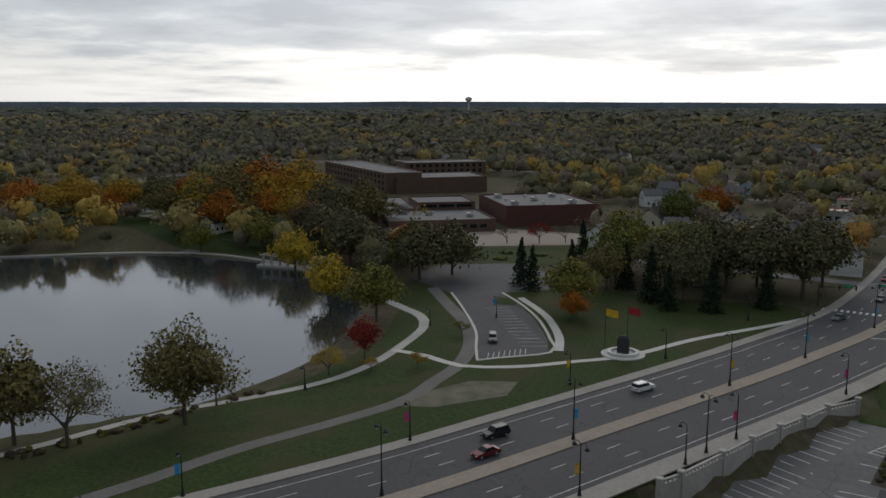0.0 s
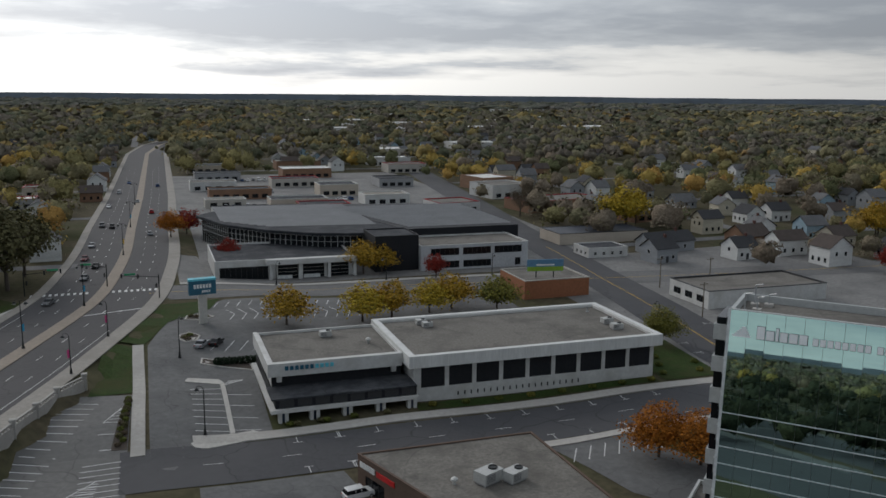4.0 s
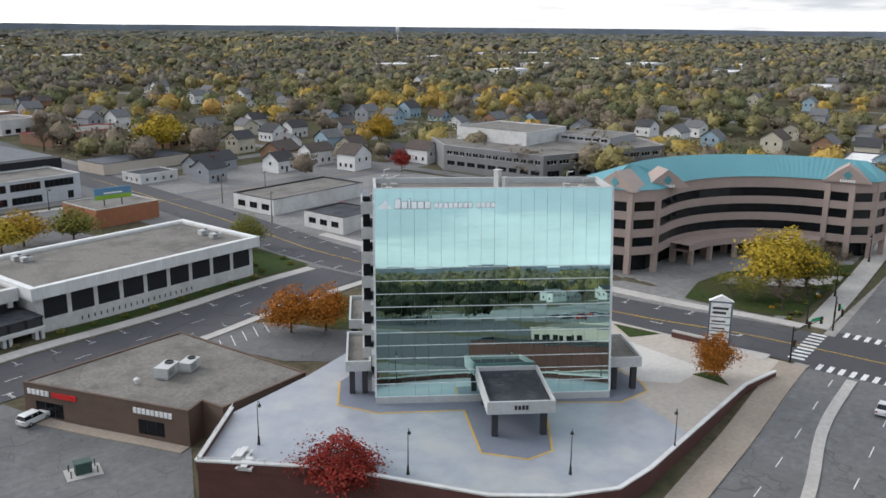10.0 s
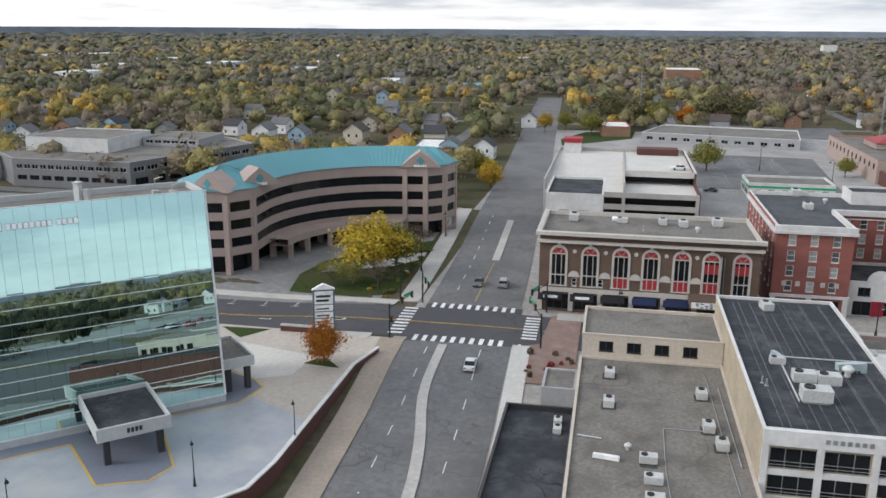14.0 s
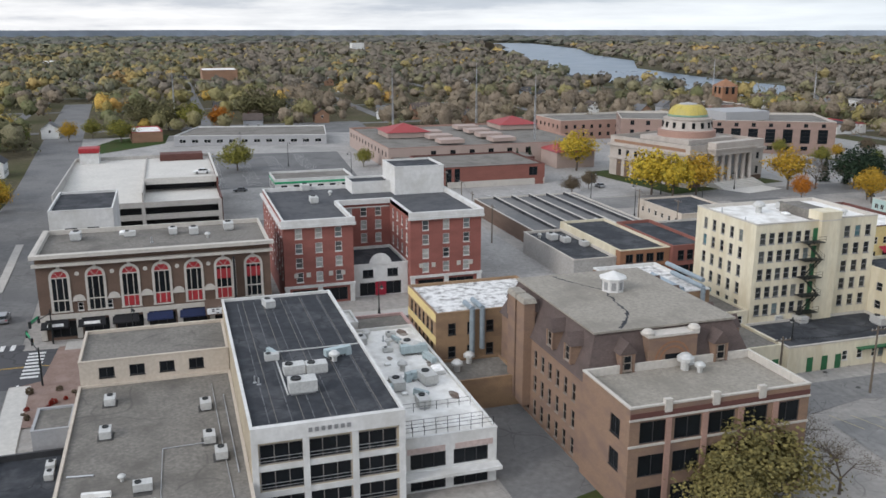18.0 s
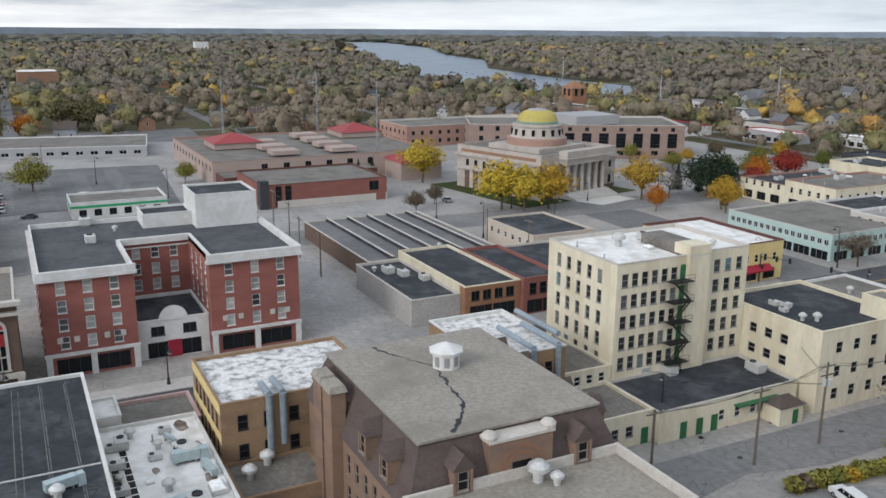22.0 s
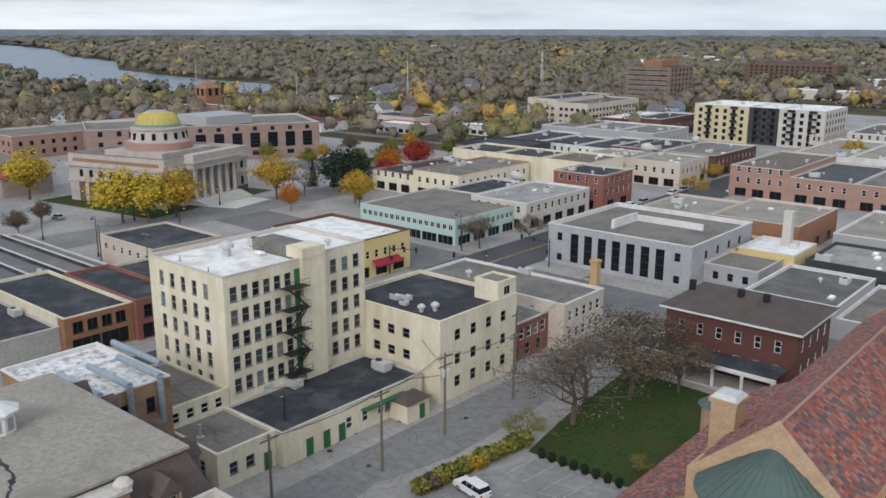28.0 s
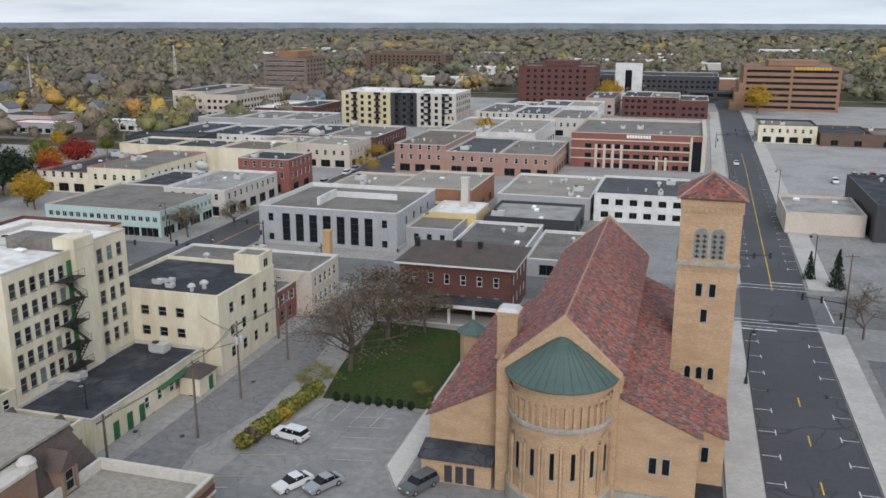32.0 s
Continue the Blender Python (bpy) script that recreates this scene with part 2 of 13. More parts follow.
BRICK_DARK = mat("dark_red_brick", (0.10, 0.042, 0.034), 0.9, grain=4, big=0.2, var=0.2, stretch=(1, 1, 2.5))
BRICK_TAN = mat("tan_brick", (0.40, 0.26, 0.13), 0.9, grain=4, big=0.25, var=0.16, stretch=(1, 1, 2.5), stain=(0.34, 0.2, 0.09))
BRICK_ORANGE = mat("orange_brown_brick", (0.25, 0.125, 0.07), 0.9, grain=4, big=0.2, var=0.2, stretch=(1, 1, 2.5))
BRICK_OCHRE = mat("ochre_brown_brick", (0.255, 0.165, 0.095), 0.9, grain=4, big=0.25, var=0.22, stretch=(1, 1, 2.5), stain=(0.18, 0.115, 0.075))
BRICK_BUFF = mat("buff_brown_brick", (0.235, 0.135, 0.085), 0.9, grain=4, big=0.2, var=0.18, stretch=(1, 1, 2.5))
BRICK_PINK = mat("pinkish_brick", (0.30, 0.185, 0.145), 0.9, grain=4, big=0.2, var=0.14, stretch=(1, 1, 2.5))
CREAM = mat("cream_painted_brick", (0.58, 0.53, 0.40), 0.85, grain=2.0, big=0.3, var=0.1, stretch=(1, 1, 0.3), stain=(0.47, 0.405, 0.28))
YELLOWB = mat("yellow_painted_wall", (0.56, 0.44, 0.20), 0.85, grain=2.5, big=0.2, var=0.1)
STONE_PINK = mat("pink_granite_panels", (0.33, 0.255, 0.22), 0.7, grain=3, big=0.25, var=0.1)
STONE_GREY = mat("grey_limestone", (0.30, 0.305, 0.31), 0.85, grain=2, big=0.25, var=0.14, stretch=(1, 1, 0.4))
STONE_PALE = mat("pale_limestone", (0.44, 0.41, 0.365), 0.85, grain=2, big=0.25, var=0.1)
TANWALL = mat("tan_stucco_wall", (0.46, 0.40, 0.33), 0.85, grain=2, big=0.2, var=0.1)
GREYWALL = mat("grey_panel_wall", (0.30, 0.30, 0.30), 0.7, grain=2, big=0.2, var=0.1)
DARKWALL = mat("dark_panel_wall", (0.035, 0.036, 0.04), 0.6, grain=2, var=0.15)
TEALMETAL = mat("teal_metal_roof", (0.085, 0.26, 0.29), 0.5, 0.2, grain=2, var=0.08, stretch=(1, 1, 1))
COPPER = mat("verdigris_copper", (0.072, 0.108, 0.095), 0.6, 0.15, grain=2.5, big=0.4, var=0.14, stain=(0.05, 0.08, 0.07))
SHINGLE = mat("brown_asphalt_shingle", (0.075, 0.058, 0.05), 0.92, grain=5, big=0.4, var=0.25)


# ---- mesh helpers ----
def mesh_of(name, bm, *mats, smooth=False):
    me = bpy.data.meshes.new(name)
    bm.to_mesh(me)
    bm.free()
    for m in mats:
        me.materials.append(m)
    if smooth:
        for p in me.polygons:
            p.use_smooth = True
    return me


def part(name, bm, material, parent, label="", m=None, smooth=False):
    """One mesh object under a thing or a part."""
    me = bm if isinstance(bm, bpy.types.Mesh) else mesh_of(name, bm, *(material if isinstance(material, (list, tuple)) else [material]), smooth=smooth)
    ob = new(name, me)
    ob.parent = parent
    if m is not None:
        ob.matrix_local = m
    if label:
        tagged(ob, label)
    return ob


def thing(name, label, category, x=0, y=0, z=0, rz=0, group="", kind=""):
    e = new(name)
    e.matrix_world = pose(x, y, z, 0, 0, rz)
    e.empty_display_size = 0.5
    return tagged(e, label, category, group, kind)


def quad(bm, *co, mi=0):
    f = bm.faces.new([bm.verts.new(c) for c in co])
    f.material_index = mi
    return f


def box(bm, x0, y0, z0, x1, y1, z1, mi=0, m=None, taper=0.0):
    t = taper
    co = [(x0, y0, z0), (x1, y0, z0), (x1, y1, z0), (x0, y1, z0), (x0 + t, y0 + t, z1), (x1 - t, y0 + t, z1), (x1 - t, y1 - t, z1), (x0 + t, y1 - t, z1)]
    v = [bm.verts.new(m @ Vector(c) if m else c) for c in co]
    for a in ((3, 2, 1, 0), (4, 5, 6, 7), (0, 1, 5, 4), (1, 2, 6, 5), (2, 3, 7, 6), (3, 0, 4, 7)):
        f = bm.faces.new([v[i] for i in a])
        f.material_index = mi
    return v


def cbox(bm, c, s, mi=0, m=None, taper=0.0):
    return box(bm, c[0] - s[0] / 2, c[1] - s[1] / 2, c[2] - s[2] / 2, c[0] + s[0] / 2, c[1] + s[1] / 2, c[2] + s[2] / 2, mi, m, taper)


def prism(bm, poly, z0, z1, mi=0, top=True, mi_top=None):
    a, b = [bm.verts.new((x, y, z0)) for x, y in poly], [bm.verts.new((x, y, z1)) for x, y in poly]
    k = len(poly)
    for i in range(k):
        bm.faces.new((a[i], a[(i + 1) % k], b[(i + 1) % k], b[i])).material_index = mi
    if top:
        bm.faces.new(b).material_index = mi if mi_top is None else mi_top
        bm.faces.new(a[::-1]).material_index = mi


def tube(bm, p, q, r0, r1=None, n=8, cap=True, mi=0):
    p, q = Vector(p), Vector(q)
    r1 = r0 if r1 is None else r1
    z = (q - p).normalized()
    x = z.orthogonal().normalized()
    y = z.cross(x)
    ring = [[bm.verts.new(c + (x * math.cos(a) + y * math.sin(a)) * r) for a in [2 * math.pi * i / n for i in range(n)]] for c, r in ((p, r0), (q, r1))]
    for i in range(n):
        bm.faces.new((ring[0][i], ring[0][(i + 1) % n], ring[1][(i + 1) % n], ring[1][i])).material_index = mi
    if cap:
        bm.faces.new(ring[1]).material_index = mi
        bm.faces.new(ring[0][::-1]).material_index = mi


def lathe(bm, prof, n=24, cx=0, cy=0, mi=0, a0=0.0, a1=2 * math.pi):
    full = abs(a1 - a0 - 2 * math.pi) < 1e-6
    cols = n if full else n + 1
    rows = [[bm.verts.new((cx + r * math.cos(a0 + (a1 - a0) * i / n), cy + r * math.sin(a0 + (a1 - a0) * i / n), z)) for i in range(cols)] for r, z in prof]
    for j in range(len(rows) - 1):
        for i in range(n):
            k = (i + 1) % cols
            bm.faces.new((rows[j][i], rows[j][k], rows[j + 1][k], rows[j + 1][i])).material_index = mi


def inset(poly, d):
    """The polygon (counter-clockwise) moved in by d."""
    out, k = [], len(poly)
    for i in range(k):
        p, a, b = Vector(poly[i]), Vector(poly[i - 1]), Vector(poly[(i + 1) % k])
        u, v = (p - a).normalized(), (b - p).normalized()
        n1, n2 = Vector((-u.y, u.x)), Vector((-v.y, v.x))
        q = n1 + n2
        out.append(tuple(p + q * (d / max(0.35, 1 + n1.dot(n2)))))
    return out


def rect(x0, y0, x1, y1):
    return [(x0, y0), (x1, y0), (x1, y1), (x0, y1)]


def facade(bm, p0, p1, z0, z1, holes, deep=0.2, mi=0):
    """A wall from p0 to p1 with rectangular openings (u0, v0, u1, v1) that have reveals."""
    p0, p1 = Vector(p0), Vector(p1)
    L = (p1 - p0).length
    u = (p1 - p0) / L
    inn = Vector((-u.y, u.x))
    us = sorted({0.0, L} | {round(h[i], 3) for h in holes for i in (0, 2)})
    vs = sorted({z0, z1} | {round(h[i], 3) for h in holes for i in (1, 3)})
    cache = {}

    def P(a, z, d=0.0):
        key = (round(a, 3), round(z, 3), d)
        if key not in cache:
            q = p0 + u * a + inn * d
            cache[key] = bm.verts.new((q.x, q.y, z))
        return cache[key]

    hs = [tuple(round(c, 3) for c in h) for h in holes]
    for i in range(len(us) - 1):
        for j in range(len(vs) - 1):
            cu, cv = (us[i] + us[i + 1]) / 2, (vs[j] + vs[j + 1]) / 2
            if any(h[0] < cu < h[2] and h[1] < cv < h[3] for h in hs):
                continue
            bm.faces.new((P(us[i], vs[j]), P(us[i + 1], vs[j]), P(us[i + 1], vs[j + 1]), P(us[i], vs[j + 1]))).material_index = mi
    for a, b, c, d in hs:
        ring = [(a, b), (c, b), (c, d), (a, d)]
        for k in range(4):
            s, t = ring[k], ring[(k + 1) % 4]
            quad(bm, *[(q.x, q.y, z) for q, z in ((p0 + u * s[0], s[1]), (p0 + u * t[0], t[1]), (p0 + u * t[0] + inn * deep, t[1]), (p0 + u * s[0] + inn * deep, s[1]))], mi=mi)


WIN = {}


def window_mesh(w, h, style, frame_mat, pane_mat):
    """Frame and pane meshes of a window that fills an opening w by h; origin at the middle of its sill line."""
    key = (round(w, 2), round(h, 2), style, frame_mat.name, pane_mat.name)
    if key in WIN:
        return WIN[key]
    t = 0.09 if style != "store" else 0.07
    xs, zs = [(-w / 2, -w / 2 + t)], [(0, t)]
    if style in ("pair", "band", "store"):
        k = 2 if style == "pair" else max(2, round(w / 1.6))
        xs += [(-w / 2 + w * i / k - 0.04, -w / 2 + w * i / k + 0.04) for i in range(1, k)]
    if style == "sash":
        zs.append((h * 0.5 - 0.04, h * 0.5 + 0.04))
    if style == "strip":
        zs += [(h * q - 0.03, h * q + 0.03) for q in (0.25, 0.5, 0.75)]
    xs.append((w / 2 - t, w / 2))
    zs.append((h - t, h))
    f = grille_bm(xs, zs, False)
    if style in ("sash", "pair"):
        box(f, -w / 2 - 0.07, -0.07, -0.11, w / 2 + 0.07, 0.1, 0)
    p = bmesh.new()
    quad(p, (-w / 2 + 0.02, 0.15, 0.02), (w / 2 - 0.02, 0.15, 0.02), (w / 2 - 0.02, 0.15, h - 0.02), (-w / 2 + 0.02, 0.15, h - 0.02))
    WIN[key] = mesh_of("window", f, frame_mat), mesh_of("pane", p, pane_mat), mesh_of("window", grille_bm(xs, zs, True), frame_mat, pane_mat)
    return WIN[key]


def grille_bm(xs, zs, glazed):
    """A window frame in one piece from the spans of its uprights and bars, with the lights left open or glazed."""
    bm = bmesh.new()
    X, Z = [c for s in xs for c in s], [c for s in zs for c in s]
    V = {}

    def v(i, k, y):
        if (i, k, y) not in V:
            V[i, k, y] = bm.verts.new((X[i], y, Z[k]))
        return V[i, k, y]

    for i in range(len(X) - 1):
        for k in range(len(Z) - 1):
            if i % 2 == 0 or k % 2 == 0:
                bm.faces.new((v(i, k, 0.08), v(i + 1, k, 0.08), v(i + 1, k + 1, 0.08), v(i, k + 1, 0.08)))
            else:
                ring = [(i, k), (i + 1, k), (i + 1, k + 1), (i, k + 1)]
                for a, b in zip(ring, ring[1:] + ring[:1]):
                    bm.faces.new((v(*a, 0.08), v(*b, 0.08), v(*b, 0.15), v(*a, 0.15)))
                if glazed:
                    bm.faces.new([v(*c, 0.15) for c in ring]).material_index = 1
    return bm


FRAME_W = mat("white_window_frame", (0.6, 0.59, 0.56), 0.6)
FRAME_D = mat("dark_window_frame", (0.03, 0.03, 0.032), 0.5)
FRAME_G = mat("grey_window_frame", (0.25, 0.25, 0.25), 0.5, 0.3)


def spread(L, n, w, m0, m1):
    """The middles of n openings set evenly between the margins of a wall L long."""
    span = L - m0 - m1
    return [m0 + span * (i + 0.5) / n for i in range(n)]


def building(name, label, category, poly, z0, z1, wall, roof, par=0.6, coping=None, wins=None, group="", foot=2.5, split=True, holes_only=None):
    """A flat-roofed building on a counter-clockwise outline. wins: edge -> rows of (n, w, h, sills, margin0, margin1, style, frame, pane)."""
    cx, cy = sum(p[0] for p in poly) / len(poly), sum(p[1] for p in poly) / len(poly)
    e = thing(name, label, category, cx, cy, z0, group=group)
    loc = [(x - cx, y - cy) for x, y in poly]
    H = z1 - z0
    bm, k = bmesh.new(), len(loc)
    placed, far = [], {}
    for i in range(k):
        a, b = Vector(loc[i]), Vector(loc[(i + 1) % k])
        L = (b - a).length
        ang = math.atan2(b.y - a.y, b.x - a.x)
        holes = []
        for n, w, h, sills, m0, m1, style, fr, pa in (wins or {}).get(i, ()):
            for s in sills:
                for c in spread(L, n, w, m0, m1):
                    holes.append((c - w / 2, s, c + w / 2, s + h))
                    q = a + (b - a) * (c / L)
                    placed.append((pose(q.x, q.y, s, 0, 0, math.degrees(ang)), w, h, style, fr, pa))
        facade(bm, a, b, -foot, H, holes)
    part("wall", bm, wall, e)
    inn = inset(loc, 0.3)
    bm = bmesh.new()
    bm.faces.new([bm.verts.new((x, y, H - par)) for x, y in inn])
    part("roof", bm, roof, e)
    bm = bmesh.new()
    out = inset(loc, -0.06)
    for i in range(k):
        j = (i + 1) % k
        quad(bm, (*out[i], H + 0.08), (*out[j], H + 0.08), (*inn[j], H + 0.08), (*inn[i], H + 0.08))
        quad(bm, (*inn[j], H - par), (*inn[i], H - par), (*inn[i], H + 0.08), (*inn[j], H + 0.08))
        quad(bm, (*out[i], H - 0.12), (*out[j], H - 0.12), (*out[j], H + 0.08), (*out[i], H + 0.08))
        quad(bm, (*out[j], H - 0.12), (*out[i], H - 0.12), (*loc[i], H - 0.12), (*loc[j], H - 0.12))
    part("coping", bm, coping or wall, e)
    for m, w, h, style, fr, pa in placed:
        f, p, g = window_mesh(w, h, style, fr, pa)
        if -140 < cy < 180 and 0 < cx < 185:
            part("pane", p, None, part("window", f, None, e, m=m))
        elif math.hypot(cx - 20, cy + 20) < 440:
            part("window", g, None, e, m=m)
        else:
            far.setdefault((fr.name, pa.name), []).append((g, m))
    for rows in far.values():
        bm = bmesh.new()
        for g, m in rows:
            n0 = len(bm.verts)
            bm.from_mesh(g)
            bm.verts.ensure_lookup_table()
            for v in bm.verts[n0:]:
                v.co = m @ v.co
        tagged(part("window_band", bm, list(rows[0][0].materials), e), kind="stuff")
    return e


# ---- the lie of the land ----
LOW = [(105, 20, 0), (60, 15, -1.4), (30, 15, -2.8), (0, 5, -3.5), (60, -25, 0), (40, -60, 0), (105, 80, -1.6), (113, 140, -4.0), (135, 210, -3.0), (135, 300, -2.6),
       (60, 130, -4.4), (15, 130, -4.4), (-15, 125, -4.0), (-10, 155, -1.9), (-5, 185, -0.7), (8, 200, -0.5), (12, 216, -0.5), (0, 232, -0.1), (50, 235, -2.4),
       (40, 262, -2.8), (80, 180, -4.0), (20, 178, -2.4), (20, 100, -5.2), (0, 88, -5.0), (50, 84, -3.6), (36, 88, -5.2), (72, 108, -3.4), (142, 70, -0.6), (200, 60, 0),
       (300, 200, -1), (220, 300, -1.5), (160, 150, -2.6), (120, 28, 0), (-30, 60, -4.0), (0, -120, 0), (100, -120, 0), (200, -150, 0), (30, 320, -1.5), (0, 400, 0), (100, 400, -1), (60, 60, -3.5)]
DIV = [(-98, 10), (-80, 52), (-62.5, 90.7), (-51.2, 120.7), (-37, 159.8), (-28.5, 185.4), (-16.9, 226.6), (-12.5, 265), (-10.5, 300), (-9.7, 348), (-7, 450), (-2.5, 767), (9, 890), (24, 960)]


def div_x(y):
    """The middle of the avenue at y."""
    return np.interp(y, [p[1] for p in DIV], [p[0] for p in DIV])


_low = np.array(LOW, float)
LAKE = [(-345, 172), (-300, 176), (-256, 214), (-215, 222), (-185, 214), (-162, 205), (-146, 190), (-135, 172), (-126, 152), (-121, 130), (-122, 112), (-131, 92), (-140, 74), (-160, 64), (-240, 108), (-345, 160)]


def near_lake(x, y):
    """Distance outside the lake's outline (negative inside)."""
    x, y = np.asarray(x, float), np.asarray(y, float)
    best, inside = np.full(x.shape, 1e9), np.zeros(x.shape, bool)
    for (ax, ay), (bx, by) in zip(LAKE, LAKE[1:] + LAKE[:1]):
        t = np.clip(((x - ax) * (bx - ax) + (y - ay) * (by - ay)) / ((bx - ax) ** 2 + (by - ay) ** 2), 0, 1)
        best = np.minimum(best, np.hypot(x - ax - t * (bx - ax), y - ay - t * (by - ay)))
        inside ^= ((ay > y) != (by > y)) & (x < (bx - ax) * (y - ay) / (by - ay + 1e-12) + ax)
    return np.where(inside, -best, best)


RIVER = [(540, -452), (620, -440), (720, -428), (860, -450), (1010, -480), (1300, -560), (1590, -640), (2050, -820), (2900, -1040), (2900, -1250), (2071, -1040), (1544, -821), (1259, -748), (1010, -612), (896, -590), (762, -566), (650, -560), (570, -500)]


def gz(x, y):
    x, y = np.asarray(x, float), np.asarray(y, float)
    d2 = (x[..., None] - _low[:, 0]) ** 2 + (y[..., None] - _low[:, 1]) ** 2 + 4.0
    w = d2**-1.6
    z = (w * _low[:, 2]).sum(-1) / w.sum(-1)
    far = np.clip((np.hypot(x - 60, y - 100) - 230) / 200, 0, 1)
    z = z * (1 - far)
    south = np.clip((y + 40) / 40, 0, 1)
    z = z * np.where(y < 0, south, 1)
    # the avenue and the park lie level beyond the retaining wall, the park falls to the lake
    edge = np.clip((div_x(y) + 19.9 - x) / 1.6, 0, 1) * ((y > 20) & (y < 700))
    z = z * (1 - edge)
    dl = near_lake(x, y)
    z = np.where(x < div_x(y) - 17, z - 3.6 * np.clip(1 - dl / 45, 0, 1) ** 1.3, z)
    z = np.where(dl < 0, -4.0 + np.clip(dl, -12, 0) * 0.1, z)
    r = np.hypot(x, y)
    calm = 1 - np.clip((x - 300) / 300, 0, 1) * np.clip((-y - 250) / 150, 0, 1)
    return z + calm * np.where(r > 900, 3.0 * np.sin(x / 410) * np.cos(y / 530) * np.clip((r - 900) / 900, 0, 1), 0)


def ground_z(x, y):
    return float(gz(np.array([x]), np.array([y]))[0])


def sheet(name, material, xs, ys, off, label, category, kind="structure", keep=None):
    X, Y = np.meshgrid(np.asarray(xs, float), np.asarray(ys, float))
    Z = gz(X, Y) + off
    co = np.stack([X, Y, Z], -1).reshape(-1, 3)
    nx = len(xs)
    faces = [(j * nx + i, j * nx + i + 1, (j + 1) * nx + i + 1, (j + 1) * nx + i) for j in range(len(ys) - 1) for i in range(nx - 1)
             if keep is None or keep((xs[i] + xs[i + 1]) / 2, (ys[j] + ys[j + 1]) / 2)]
    me = bpy.data.meshes.new(name)
    me.from_pydata(co.tolist(), [], faces)
    me.materials.append(material)
    for p in me.polygons:
        p.use_smooth = True
    return tagged(new(name, me), label, category, kind=kind)


def steps(a, b, s):
    n = max(1, int(math.ceil(abs(b - a) / s)))
    return [a + (b - a) * i / n for i in range(n + 1)]


def dense(pts, s=4.0):
    out = [tuple(pts[0])]
    for p, q in zip(pts, pts[1:]):
        n = max(1, int(math.ceil(math.hypot(q[0] - p[0], q[1] - p[1]) / s)))
        out += [(p[0] + (q[0] - p[0]) * i / n, p[1] + (q[1] - p[1]) * i / n) for i in range(1, n + 1)]
    return out


def smooth_line(pts, s=4.0):
    """A Catmull-Rom line through the points."""
    P = [Vector((2 * pts[0][0] - pts[1][0], 2 * pts[0][1] - pts[1][1]))] + [Vector(p) for p in pts] + [Vector((2 * pts[-1][0] - pts[-2][0], 2 * pts[-1][1] - pts[-2][1]))]
    out = []
    for i in range(1, len(P) - 2):
        n = max(1, int((P[i + 1] - P[i]).length / s))
        for k in range(n):
            t = k / n
            out.append(tuple(0.5 * (2 * P[i] + (P[i + 1] - P[i - 1]) * t + (2 * P[i - 1] - 5 * P[i] + 4 * P[i + 1] - P[i + 2]) * t * t + (3 * P[i] - P[i - 1] - 3 * P[i + 1] + P[i + 2]) * t**3)))
    return out + [tuple(P[-2])]


def strip_bm(line, l, r, off, thick=0.0, cells=3):
    """A band along a line, from l metres left of it to r metres right, lying on the land."""
    bm = bmesh.new()
    L = [Vector(p) for p in line]
    rows = []
    for i, p in enumerate(L):
        t = (L[min(i + 1, len(L) - 1)] - L[max(i - 1, 0)]).normalized()
        n = Vector((t.y, -t.x))
        rows.append([p + n * (-l + (l + r) * c / cells) for c in range(cells + 1)])
    flat = np.array([[tuple(q) for q in row] for row in rows])
    Z = gz(flat[..., 0], flat[..., 1]) + off
    V = [[bm.verts.new((*flat[i, c], Z[i, c])) for c in range(cells + 1)] for i in range(len(rows))]
    for i in range(len(rows) - 1):
        for c in range(cells):
            bm.faces.new((V[i][c], V[i][c + 1], V[i + 1][c + 1], V[i + 1][c]))
    if thick:
        D = [[bm.verts.new((*flat[i, c], Z[i, c] - thick)) for c in (0, cells)] for i in range(len(rows))]
        for i in range(len(rows) - 1):
            bm.faces.new((V[i][0], V[i + 1][0], D[i + 1][0], D[i][0]))
            bm.faces.new((V[i + 1][cells], V[i][cells], D[i][1], D[i + 1][1]))
        for i in (0, len(rows) - 1):
            bm.faces.new([V[i][0], *[V[i][c] for c in range(1, cells + 1)], D[i][1], D[i][0]])
    bmesh.ops.recalc_face_normals(bm, faces=bm.faces)
    return bm


def strip(name, material, line, l, r, off, label, category, kind="structure", thick=0.0, cells=3, parent=None):
    ob = new(name, mesh_of(name, strip_bm(line, l, r, off, thick, cells), material))
    if parent:
        ob.parent = parent
        return ob
    return tagged(ob, label, category, kind=kind)


